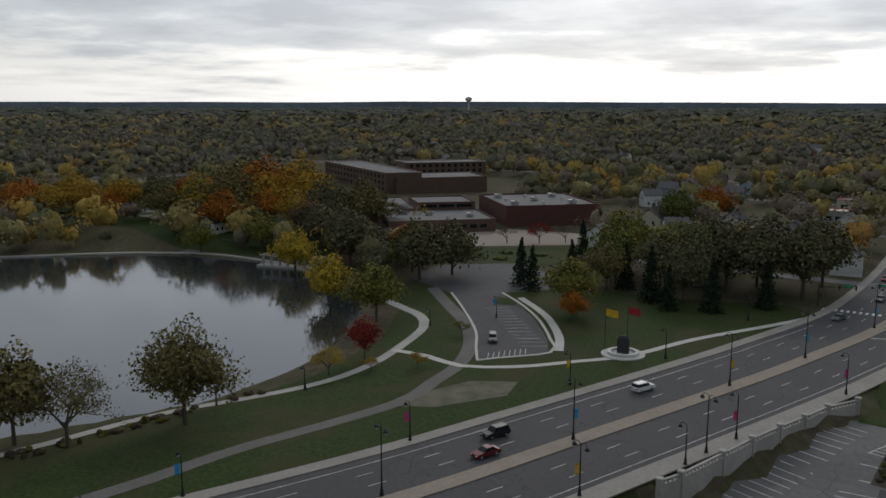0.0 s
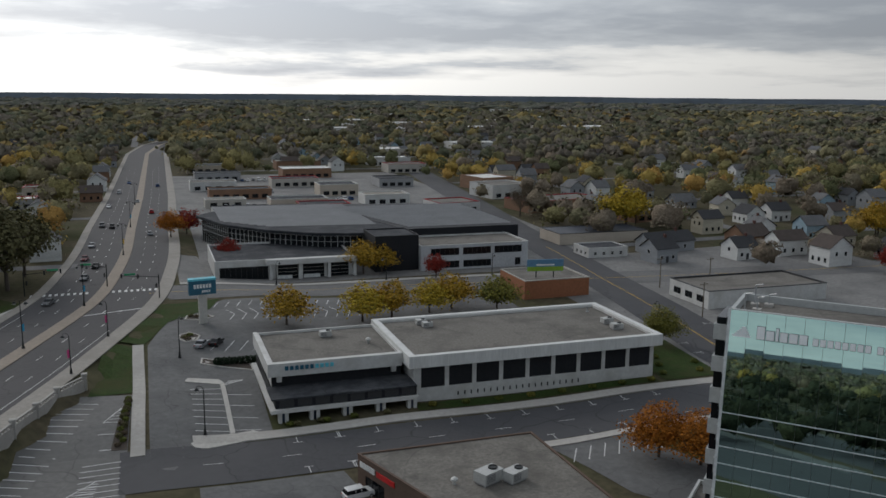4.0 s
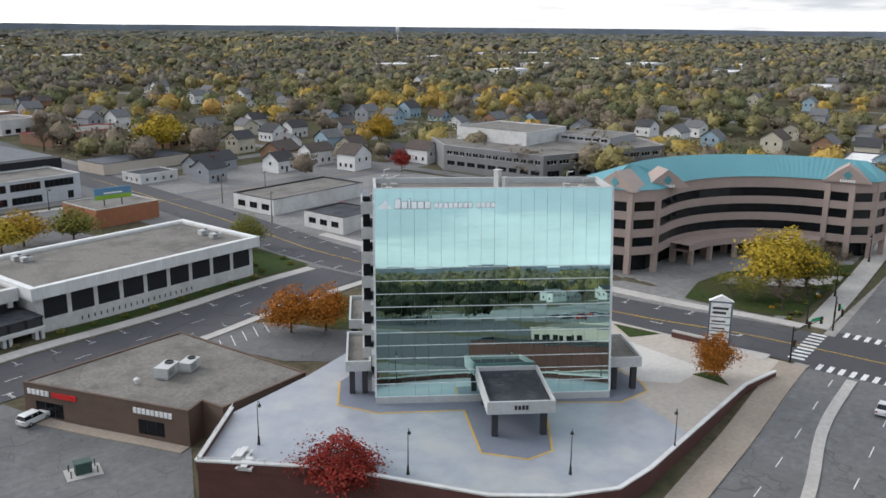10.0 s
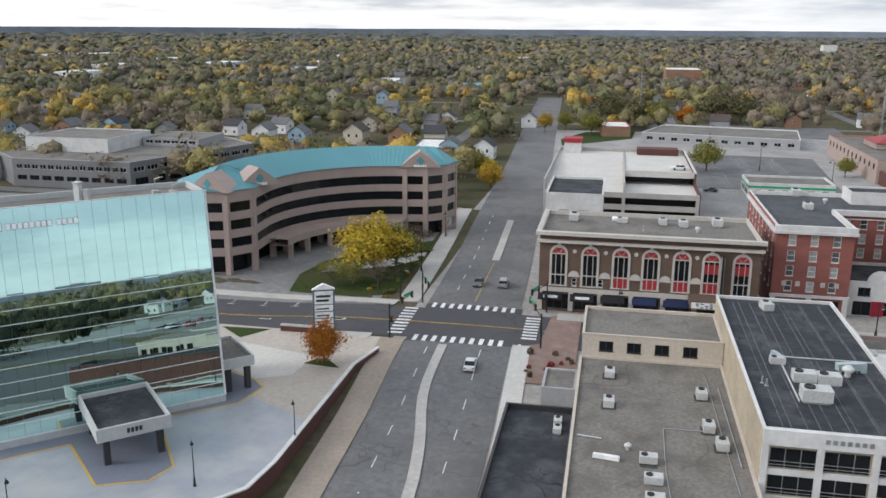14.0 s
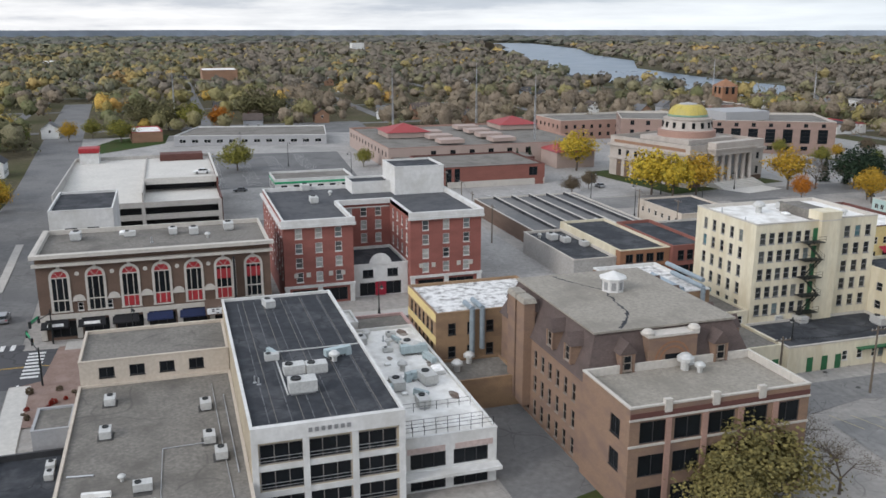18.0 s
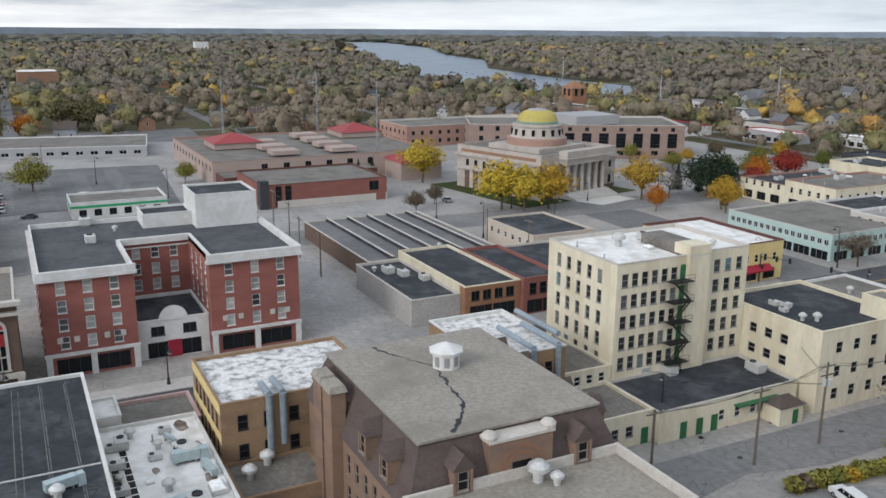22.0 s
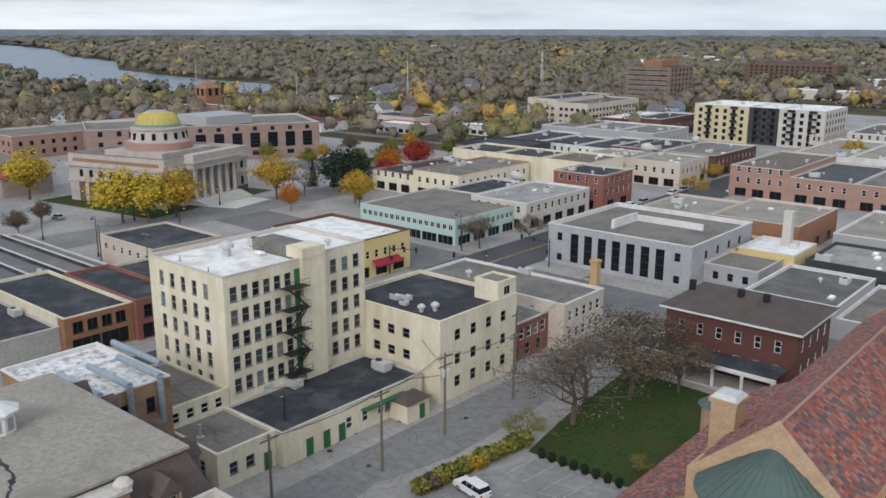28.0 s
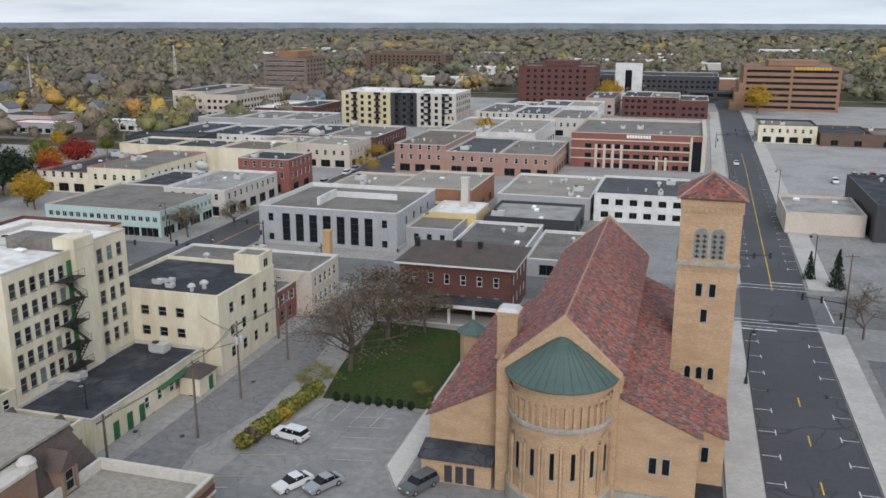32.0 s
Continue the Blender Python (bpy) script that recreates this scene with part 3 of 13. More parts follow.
def patch(name, material, poly, off, label="", category="", kind="structure", thick=0.0, parent=None, size=5.0, flat=None):
    """A polygon laid on the land: cut to a grid so that it follows it."""
    bm = bmesh.new()
    f = bm.faces.new([bm.verts.new((x, y, 0)) for x, y in poly])
    xs, ys = [p[0] for p in poly], [p[1] for p in poly]
    if flat is None:
        for axis, lo, hi in ((0, min(xs), max(xs)), (1, min(ys), max(ys))):
            for c in steps(lo, hi, size)[1:-1]:
                co, no = ((c, 0, 0), (1, 0, 0)) if axis == 0 else ((0, c, 0), (0, 1, 0))
                bmesh.ops.bisect_plane(bm, geom=bm.verts[:] + bm.edges[:] + bm.faces[:], plane_co=co, plane_no=no)
    bmesh.ops.recalc_face_normals(bm, faces=bm.faces)
    if bm.faces[:] and bm.faces[:][0].normal.z < 0:
        bmesh.ops.reverse_faces(bm, faces=bm.faces)
    if thick:
        ex = bmesh.ops.extrude_face_region(bm, geom=[e for e in bm.edges if e.is_boundary])
        low = {v for v in ex["geom"] if isinstance(v, bmesh.types.BMVert)}
    else:
        low = set()
    co = np.array([tuple(v.co) for v in bm.verts])
    Z = (gz(co[:, 0], co[:, 1]) if flat is None else np.full(len(co), flat)) + off
    for v, z in zip(bm.verts, Z):
        v.co.z = z - (thick if v in low else 0)
    ob = new(name, mesh_of(name, bm, material))
    if parent:
        ob.parent = parent
        return ob
    return tagged(ob, label, category, kind=kind)

# ---- ground, water, streets ----
GX = steps(-5200, -1500, 370) + steps(-1500, -420, 60)[1:] + steps(-420, -160, 13)[1:] + steps(-160, 180, 4)[1:] + steps(180, 420, 12)[1:] + steps(420, 1500, 60)[1:] + steps(1500, 5200, 370)[1:]
GY = steps(-5200, -1500, 370) + steps(-1500, -260, 62)[1:] + steps(-260, -60, 10)[1:] + steps(-60, 300, 4)[1:] + steps(300, 460, 16)[1:] + steps(460, 1500, 65)[1:] + steps(1500, 5200, 370)[1:]
ALLEY = mat("worn_grey_alley_paving", (0.285, 0.266, 0.242), 0.92, grain=1.0, big=0.11, var=0.22, stain=(0.205, 0.20, 0.19), crack=0.16)
TOWNLOT = mat("mid_grey_lot_asphalt", (0.185, 0.18, 0.172), 0.92, grain=0.8, big=0.06, var=0.25, stain=(0.12, 0.118, 0.115), crack=0.12)
CHURCH_LOT = mat("grey_patched_lot_asphalt", (0.215, 0.21, 0.20), 0.92, grain=0.9, big=0.11, var=0.22, stain=(0.155, 0.152, 0.147), crack=0.16)
sheet("ground", EARTH, GX, GY, 0.0, "brown and green ground under autumn trees to the horizon", "ground")

bm = bmesh.new()
bm.faces.new([bm.verts.new((x, y, -3.72)) for x, y in inset(LAKE[::-1], -1.5)])
bmesh.ops.recalc_face_normals(bm, faces=bm.faces)
tagged(new("water_lake", mesh_of("water_lake", bm, WATER)), "calm grey lake mirroring the clouds, beside the park", "lake", kind="structure")
RIVER_M = mat("river_water", (0.10, 0.135, 0.17), 0.32, grain=0.02, big=0.004, var=0.15, bump=0.0)
bm = bmesh.new()
bm.faces.new([bm.verts.new((x, y, 0.9)) for x, y in RIVER])
bmesh.ops.recalc_face_normals(bm, faces=bm.faces)
if bm.faces[:][0].normal.z < 0:
    bmesh.ops.reverse_faces(bm, faces=bm.faces)
tagged(new("water_river", mesh_of("water_river", bm, RIVER_M)), "wide pale grey river between wooded banks", "river", kind="structure")

# downtown apron: paved ground between the buildings
sheet("pavement_downtown", ALLEY, steps(36, 215, 5), steps(-262, 30, 5), 0.03, "worn concrete pavement between downtown buildings", "pavement")
sheet("pavement_east", ASPHALT_OLD, steps(215, 430, 8), steps(-330, 34, 8), 0.05, "worn grey asphalt of wide parking lots", "parking lot")
sheet("pavement_south", ASPHALT_OLD, steps(-130, 215, 8), steps(-620, -262, 8), 0.05, "grey paved ground of the shopping streets", "pavement")
sheet("pavement_church", CHURCH_LOT, steps(-110, 36, 6), steps(-262, -98, 6), 0.04, "concrete pavement round the church block", "pavement")
sheet("pavement_lots", TOWNLOT, steps(105, 217, 8), steps(38, 262, 8), 0.03, "worn asphalt of side streets and lots", "parking lot")
sheet("pavement_west", TOWNLOT, steps(4, 150, 8), steps(245, 560, 8), 0.05, "grey asphalt of car parks beside the avenue", "parking lot")

AVENUE = smooth_line(DIV[:10], 4) + dense(DIV[9:], 12)[1:]
strip("road_avenue", ASPHALT, AVENUE, 14.2, 13.2, 0.10, "dark grey four-lane avenue with worn asphalt", "road", cells=6)
TANWALK = mat("tan_concrete_walk", (0.27, 0.225, 0.18), 0.9, grain=1.5, big=0.15, var=0.14)
strip("median", TANWALK, AVENUE, 1.6, 1.6, 0.26, "raised tan concrete median of the avenue", "median", thick=0.2, cells=2)
AVEWALK = mat("weathered_walk_concrete", (0.28, 0.258, 0.228), 0.9, grain=1.5, big=0.12, var=0.16, stain=(0.225, 0.207, 0.18))
strip("pavement_avenue_park", AVEWALK, AVENUE, 16.8, -14.2, 0.25, "pale concrete pavement beside the park", "pavement", thick=0.2, cells=2)
strip("pavement_avenue_town", AVEWALK, AVENUE, -13.2, 16.8, 0.25, "pale concrete pavement beside the retaining wall", "pavement", thick=0.2, cells=2)
ST_B = smooth_line([(114, -620), (113, -262), (113, -100), (113, 30), (113.5, 70), (115.5, 143), (118, 167), (124.5, 215), (135, 299), (150, 420), (180, 640)], 5)
strip("road_side_street", ASPHALT_NEW, ST_B, 8.0, 8.0, 0.106, "dark asphalt side street with parking marks", "road", cells=4)
ST_C = smooth_line([(-10, 16.5), (50, 16.8), (104, 18.5), (150, 20), (205, 22.5), (306, 27), (400, 32), (640, 44)], 5)
strip("road_cross_street", ASPHALT_MID, ST_C, 9.0, 9.0, 0.10, "worn grey two-way street with a narrow median", "road", cells=4)
strip("road_junction", ASPHALT_NEW, dense([(103.5, 18.4), (124, 18.9)], 4), 9.2, 9.2, 0.115, "dark asphalt junction with zebra crossings", "road", cells=4)
ST_A = dense([(-9, 128.8), (40, 128.8), (106, 130.2)], 5)
strip("road_bank_street", ASPHALT_NEW, ST_A, 7.2, 7.2, 0.10, "dark freshly laid asphalt street beside the bank", "road", cells=4)
ST_F = dense([(-4, 232), (50, 234.5), (122, 229), (240, 214), (330, 205)], 6)
strip("road_station_street", ASPHALT_MID, ST_F, 8.2, 8.2, 0.075, "grey street in front of the fire station", "road", cells=4)
ST_D = dense([(-10, -60), (-10, -172), (-11, -210), (-13.5, -350), (-15, -560), (-6, -1000)], 6)
strip("road_church_street", ASPHALT_NEW, ST_D, 6.2, 6.2, 0.10, "dark asphalt street beside the church with parking bays", "road", cells=4)
ST_E = dense([(-130, -186), (-10, -190), (122, -190), (215, -192)], 6)
strip("road_mall_street", ASPHALT_MID, ST_E, 9.0, 9.0, 0.08, "grey asphalt cross street by the post office", "road", cells=4)
ST_G = dense([(103, -87), (240, -88), (420, -88)], 6)
strip("road_hotel_street", ASPHALT_OLD, ST_G, 8.5, 8.5, 0.075, "worn grey street beside the brick hotel", "road", cells=4)
ST_I = dense([(207, -420), (205, -100), (205, 30)], 8)
strip("road_court_street", TOWNLOT, ST_I, 8.0, 8.0, 0.092, "grey street in front of the domed courthouse", "road", cells=4)

# ---- downtown buildings ----
def S(n, w, h, sills, m0=1.0, m1=1.0, style="sash", fr=FRAME_W, pa=GLASS):
    return (n, w, h, sills, m0, m1, style, fr, pa)


def add(e, name, material, boxes, label="", m=None):
    """One part made of boxes, given in world metres, under the thing e."""
    o = e.matrix_world.translation
    bm = bmesh.new()
    for x0, y0, z0, x1, y1, z1 in boxes:
        box(bm, x0 - o.x, y0 - o.y, z0 - o.z, x1 - o.x, y1 - o.y, z1 - o.z)
    return part(name, bm, material, e, label, m)


RED_PANEL = mat("red_painted_panel", (0.30, 0.02, 0.025), 0.6)
AWN_BLUE = mat("navy_awning_cloth", (0.012, 0.02, 0.06), 0.9)
AWN_RED = mat("red_awning_cloth", (0.25, 0.015, 0.03), 0.9)
AWN_BLACK = mat("black_awning_cloth", (0.012, 0.012, 0.014), 0.9)
GREEN_DOOR = mat("green_painted_door", (0.02, 0.11, 0.045), 0.6)
BLUE_DUCT = mat("blue_grey_duct_metal", (0.27, 0.32, 0.35), 0.45, 0.4)
SIGN_WHITE = mat("white_sign_face", (0.75, 0.75, 0.73), 0.5)
SIGN_BLACK = mat("black_sign_face", (0.02, 0.02, 0.022), 0.5)
SIGN_RED = mat("red_sign_face", (0.5, 0.015, 0.015), 0.5)
SIGN_BLUE = mat("blue_sign_face", (0.02, 0.11, 0.17), 0.4)
SIGN_CYAN = mat("cyan_sign_letters", (0.12, 0.5, 0.6), 0.5)
SIGN_GREEN = mat("green_sign_face", (0.02, 0.3, 0.13), 0.5)
YELLOW_CLOTH = mat("yellow_banner_cloth", (0.6, 0.36, 0.02), 0.85)
BLUE_CLOTH = mat("blue_banner_cloth", (0.03, 0.30, 0.5), 0.85)
PINK_CLOTH = mat("pink_banner_cloth", (0.55, 0.05, 0.2), 0.85)

# theatre block
th = building("theatre_block", "brown brick theatre block with white arched bays above shops", "building",
              [(125.5, 7), (125.5, -32.5), (145, -32.5), (145, 7)], 0, 15.2, BRICK_BROWN, GREYROOF, 0.8, STONE_PALE,
              {0: [S(7, 0.9, 1.5, [4.9], 4.2, 1.6, "sash"), S(6, 4.6, 2.9, [0.3], 1.0, 6.0, "store", FRAME_D)], 3: [S(5, 1.2, 1.8, [5.5, 9.5])]})
ox, oy = th.matrix_world.translation.xy
add(th, "cornice", STONE_PALE, [(124.7, -33.0, 13.2, 125.5, 7.5, 13.7), (124.3, -33.2, 14.7, 125.5, 7.7, 15.35), (125.5, 7, 14.7, 145, 7.7, 15.35)], "cream projecting cornice")
add(th, "belt_course", STONE_PALE, [(125.1, -32.8, 3.7, 125.5, 7.2, 4.5)])
for y in (6.7, 0.9, -4.5, -10.2, -16.0, -21.6, -27.0, -32.2):
    add(th, "pier", STONE_PALE, [(125.15, y - 0.45, 0, 125.5, y + 0.45, 3.7)])


def arch_meshes(w, h):
    """Frame, red fanlight and glass of a tall arched window; its wall plane is y = 0 and y points in."""
    f, red, gl = bmesh.new(), bmesh.new(), bmesh.new()
    r, n = w / 2, 14
    zc = h - r

    def arc(rad, k):
        a = math.pi * k / n
        return rad * math.cos(a), zc + rad * math.sin(a)

    for k in range(n):
        for (ra, rb, y0, y1) in ((r + 0.42, r, -0.16, 0.1),):
            (x0, z0), (x1, z1), (x2, z2), (x3, z3) = arc(ra, k), arc(ra, k + 1), arc(rb, k + 1), arc(rb, k)
            quad(f, (x0, y0, z0), (x1, y0, z1), (x2, y0, z2), (x3, y0, z3))
            quad(f, (x0, y0, z0), (x0, y1, z0), (x1, y1, z1), (x1, y0, z1))
            quad(f, (x3, y0, z3), (x2, y0, z2), (x2, y1, z2), (x3, y1, z3))
        quad(red, (0, -0.04, zc), (*((arc(r, k)[0]), -0.04), arc(r, k)[1]), ((arc(r, k + 1)[0]), -0.04, arc(r, k + 1)[1]), (0, -0.041, zc + 0.01))
    for s in (-1, 1):
        box(f, min(s * r, s * (r + 0.42)), -0.16, 0, max(s * r, s * (r + 0.42)), 0.1, zc)
    box(f, -r, -0.1, zc - 0.14, r, 0, zc + 0.06)
    box(f, -r, -0.1, h * 0.27 - 0.1, r, 0, h * 0.27 + 0.1)
    for x in (-r * 0.42, r * 0.42):
        box(f, x - 0.06, -0.09, 0, x + 0.06, 0, zc)
    for k in (4, 10):
        x, z = arc(r, k)
        tube(f, (0, -0.05, zc), (x, -0.05, z), 0.05, n=4)
    box(f, -r - 0.5, -0.25, -0.2, r + 0.5, 0, 0)
    box(f, -0.3, -0.3, h - 0.1, 0.3, 0, h + 0.75, taper=0.05)
    quad(gl, (-r, -0.03, 0), (r, -0.03, 0), (r, -0.03, zc), (-r, -0.03, zc))
    return mesh_of("arched_window", f, STONE_PALE), mesh_of("fanlight", red, RED_PANEL), mesh_of("pane", gl, GLASS)


af, ar, ag = arch_meshes(2.5, 7.3)
rp = bmesh.new()
box(rp, -1.2, -0.05, 0.05, 1.2, -0.02, 1.85)
rp = mesh_of("red_panel", rp, RED_PANEL)
for i, u in enumerate((3.6, 9.4, 15.05, 20.4, 25.9, 31.1, 36.4)):
    o = part("arched_window", af, None, th, m=pose(125.5 - ox, 7 - u - oy, 5.0, 0, 0, -90))
    part("fanlight", ar, None, o)
    part("pane", ag, None, o)
    if i in (2, 3, 4, 5):
        part("red_panel", rp, None, o)
    if i in (5, 6):
        part("red_panel", rp, None, o, m=pose(0, 0, 3.6))
hood = bmesh.new()
lathe(hood, [(1.0, 0), (0.0, 0.001)], 12, a0=0, a1=math.pi)
for v in hood.verts:
    v.co = (v.co.x, -0.2 if True else 0, v.co.y)
cbox(hood, (0, -0.1, -0.1), (2.2, 0.3, 0.2))
hood = mesh_of("shell_hood", hood, STONE_PALE)
for u in (6.5, 12.2, 17.7, 23.1, 28.5):
    part("shell_hood", hood, None, th, m=pose(125.45 - ox, 7 - u - oy, 6.9, 0, 0, -90))
    bm = bmesh.new()
    lathe(bm, [(0.0, 0.06), (0.38, 0.06), (0.38, 0.0)], 12)
    part("oculus", bm, STONE_PALE, th, m=pose(125.45 - ox, 7 - u - oy, 11.6, 90, 0, -90))
for u, m_ in ((2.2, AWN_BLACK), (8.2, AWN_BLACK), (13.8, AWN_BLACK), (19.6, AWN_BLUE), (25.2, AWN_BLUE)):
    bm = bmesh.new()
    w = 2.2
    for s in (-1, 1):
        bm.faces.new([bm.verts.new(c) for c in ((s * w, 0, 1.3), (s * w, -1.5, 0.25), (s * w, -1.5, 0), (s * w, 0, 0))])
    quad(bm, (-w, 0, 1.3), (w, 0, 1.3), (w, -1.5, 0.25), (-w, -1.5, 0.25))
    quad(bm, (-w, -1.5, 0.25), (w, -1.5, 0.25), (w, -1.5, 0), (-w, -1.5, 0))
    part("awning", bm, m_, th, "dark cloth shop awning", m=pose(125.45 - ox, 7 - u - oy, 2.3, 0, 0, -90))
for y in (4.6, -1.3):
    add(th, "shop_sign", SIGN_WHITE, [(124.0, y - 1.3, 2.75, 124.1, y + 1.3, 3.25)])
add(th, "blade_sign", SIGN_BLACK, [(123.9, -26.1, 4.8, 125.2, -25.7, 12.6)], "tall dark vertical theatre sign with bulbs")
add(th, "blade_sign_bulbs", SIGN_WHITE, [(124.0, -26.16, z, 124.2, -25.64, z + 0.25) for z in np.arange(5.0, 12.4, 0.5)])
mq = thing("marquee", "theatre marquee with pale letter boards over the pavement", "sign", 122.9, -24.6, 3.4)
bm = bmesh.new()
box(bm, -2.4, -4.2, 0, 2.5, 4.2, 1.5)
part("canopy", bm, BRICK_BROWN, mq)
for y0, y1, x in ((-4.0, 4.0, -2.46),):
    bm = bmesh.new()
    box(bm, x, y0, 0.2, x + 0.04, y1, 1.3)
    part("letter_board", bm, SIGN_WHITE, mq)
for r_ in range(3):
    for c in range(9):
        if (r_ * 9 + c) % 4:
            bm = bmesh.new()
            box(bm, -2.5, -3.7 + c * 0.8, 0.32 + r_ * 0.32, -2.47, -3.2 + c * 0.8, 0.5 + r_ * 0.32)
            part("letter_bar", bm, SIGN_BLACK, mq)

# hotel
HOTELB = mat("hotel_red_brick", (0.235, 0.085, 0.068), 0.9, grain=4, big=0.2, var=0.2, stretch=(1, 1, 2.5))
HOTELROOF = mat("grey_black_membrane_roof", (0.068, 0.07, 0.075), 0.85, spec=0.15, grain=0.8, big=0.22, var=0.3, stain=(0.095, 0.096, 0.1))
BLINDS = mat("sash_glass_with_pale_blinds", (0.30, 0.31, 0.29), 0.25, var=0.2, bump=0.0, grain=0.8, spec=0.4, tint=[(0.34, 0.35, 0.33), (0.03, 0.033, 0.035), (0.38, 0.38, 0.35), (0.16, 0.18, 0.18), (0.03, 0.034, 0.036), (0.33, 0.33, 0.30), (0.10, 0.12, 0.125)])
ho = building("hotel", "red brick hotel with white cornice round an open court", "building",
              [(132, -35.8), (132, -49.4), (149, -49.4), (149, -61), (132, -61), (132, -76), (168, -76), (168, -35.8)], 0, 17, HOTELB, HOTELROOF, 0.8, WHITE,
              {0: [S(3, 1.35, 2.0, [4.6, 7.5, 10.4, 13.3], pa=BLINDS), S(2, 5.0, 2.6, [0.4], style="store", fr=FRAME_D)], 2: [S(3, 1.35, 2.0, [7.5, 10.4, 13.3], pa=BLINDS)],
               4: [S(3, 1.35, 2.0, [4.6, 7.5, 10.4, 13.3], pa=BLINDS), S(2, 5.4, 2.6, [0.4], style="store", fr=FRAME_D)],
               1: [S(4, 1.35, 2.0, [7.5, 10.4, 13.3], pa=BLINDS)], 3: [S(4, 1.35, 2.0, [7.5, 10.4, 13.3], pa=BLINDS)], 5: [S(8, 1.35, 2.0, [4.6, 7.5, 10.4, 13.3], pa=BLINDS)],
               7: [S(8, 1.35, 2.0, [4.6, 7.5, 10.4, 13.3], pa=BLINDS)]})
for y0, y1 in ((-49.4, -35.8), (-76, -61)):
    for bx in ((131.3, y0 - 0.5, 15.6, 132, y1 + 0.5, 16.1), (131.45, y0 - 0.35, 16.12, 132, y1 + 0.35, 17.12), (131.6, y0 - 0.2, 3.5, 132, y1 + 0.2, 4.0)):
        add(ho, "cornice", WHITE, [bx], "white projecting cornice")
for bx in ((132, -76.6, 15.6, 168, -76, 17.1), (132, -49.4, 16.0, 149, -48.9, 17.1), (132, -61.5, 16.0, 149, -61, 17.1), (148.5, -61, 16.0, 149, -49.4, 17.1), (132, -49.4, 15.2, 149, -49.2, 15.4), (148.8, -61, 15.2, 149, -49.4, 15.4), (132, -35.8, 15.6, 168, -35.2, 16.1)):
    add(ho, "cornice", WHITE, [bx])
for y in (-38, -40.4, -44.8, -47.2, -63.2, -65.8, -71.2, -73.8):
    add(ho, "stone_block", STONE_PALE, [(131.85, y - 0.4, 5.6, 132, y + 0.4, 6.5)])
for y in (-38.07, -42.6, -47.13, -63.5, -68.5, -73.5):
    bm = bmesh.new()
    lathe(bm, [(0.0, 0.12), (1.0, 0.12), (1.0, 0)], 12, a0=0, a1=math.pi)
    part("arched_hood", bm, WHITE, ho, m=pose(131.9 - ho.location.x, y - ho.location.y, 16.0, 90, 0, -90))
for y in (-36.2, -42.6, -49.0, -61.4, -68.5, -75.6):
    add(ho, "ground_pier", WHITE, [(131.7, y - 0.45, 0, 132, y + 0.45, 3.5)])
lb = building("hotel_lobby", "white stone hotel entrance with a curved gable", "building", rect(134, -60.9, 148.8, -49.5), 0, 6.6, WHITE, BLACKROOF, 0.5, WHITE,
              {3: [S(2, 2.2, 1.6, [3.9], 0.6, 0.6, "pair", FRAME_D), S(2, 3.2, 2.7, [0.1], 0.3, 0.3, "store", FRAME_D)]})
add(lb, "door_surround", AWN_RED, [(133.9, -56.3, 0, 134, -54.1, 2.9)], "red entrance doors")
bm = bmesh.new()
lathe(bm, [(0.0, 0.25), (2.3, 0.25), (2.3, 0)], 14, a0=0, a1=math.pi)
part("curved_gable", bm, WHITE, lb, m=pose(134.1 - lb.location.x, -55.2 - lb.location.y, 6.5, 90, 0, -90))
building("hotel_penthouse", "plain white lift penthouse on the hotel roof", "penthouse", rect(156, -75.5, 167.6, -64), 16.2, 22.5, WHITE, BLACKROOF, 0.3, WHITE, foot=0)
building("hotel_penthouse", "low white stair penthouse on the hotel roof", "penthouse", rect(160, -64, 167.6, -55), 16.2, 18.8, WHITE, BLACKROOF, 0.3, WHITE, foot=0)

# parking ramp with open decks
pr = thing("parking_ramp", "grey concrete multi-storey parking ramp with open decks", "parking garage")
RX, RY0, RY1, RYM = 197.6, -28.0, 12.0, -8.8
for z in (2.6, 5.8, 9.0):
    add(pr, "spandrel", CONCRETE, [(RX - 0.2, RY0, z - 0.5, RX + 0.15, RY1, z + 0.9)])
    add(pr, "deck", CONCRETE_PALE, [(RX + 0.15, RY0, z - 0.4, 262, RY1, z)])
for y in (RY0 + 0.3, RYM, 4, RY1 - 0.3):
    add(pr, "column", CONCRETE, [(RX - 0.3, y - 0.45, 0, RX + 0.4, y + 0.45, 9.8)])
# dark sheet behind the openings stands in for the shade between decks
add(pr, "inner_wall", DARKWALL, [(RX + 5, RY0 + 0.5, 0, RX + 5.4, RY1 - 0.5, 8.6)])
add(pr, "upper_deck", CONCRETE_PALE, [(216.4, RY0, 11.5, 262, RYM, 11.95)])
add(pr, "upper_parapet", CONCRETE_PALE, [(216, RY0, 11.2, 216.35, RYM, 12.95)])
# another dark sheet for the shade under the upper deck
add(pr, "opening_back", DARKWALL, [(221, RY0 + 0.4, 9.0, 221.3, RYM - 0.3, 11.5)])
add(pr, "divider_wall", CONCRETE, [(RX, RYM - 0.2, 9.0, 262, RYM + 0.15, 12.4)])
add(pr, "side_wall", BRICK_DARK, [(RX - 0.2, RY0 - 0.4, 0, 262, RY0 - 0.02, 10.2), (214, RY0 - 0.4, 10.2, 262, RY0 - 0.02, 12.9)], "red brick side wall")
add(pr, "side_coping", CONCRETE_PALE, [(214, RY0 - 0.5, 12.9, 262, RY0 + 0.1, 13.15)])
add(pr, "rear_parapet", CONCRETE, [(262, RY0, 0, 262.35, RY1, 13.0)])
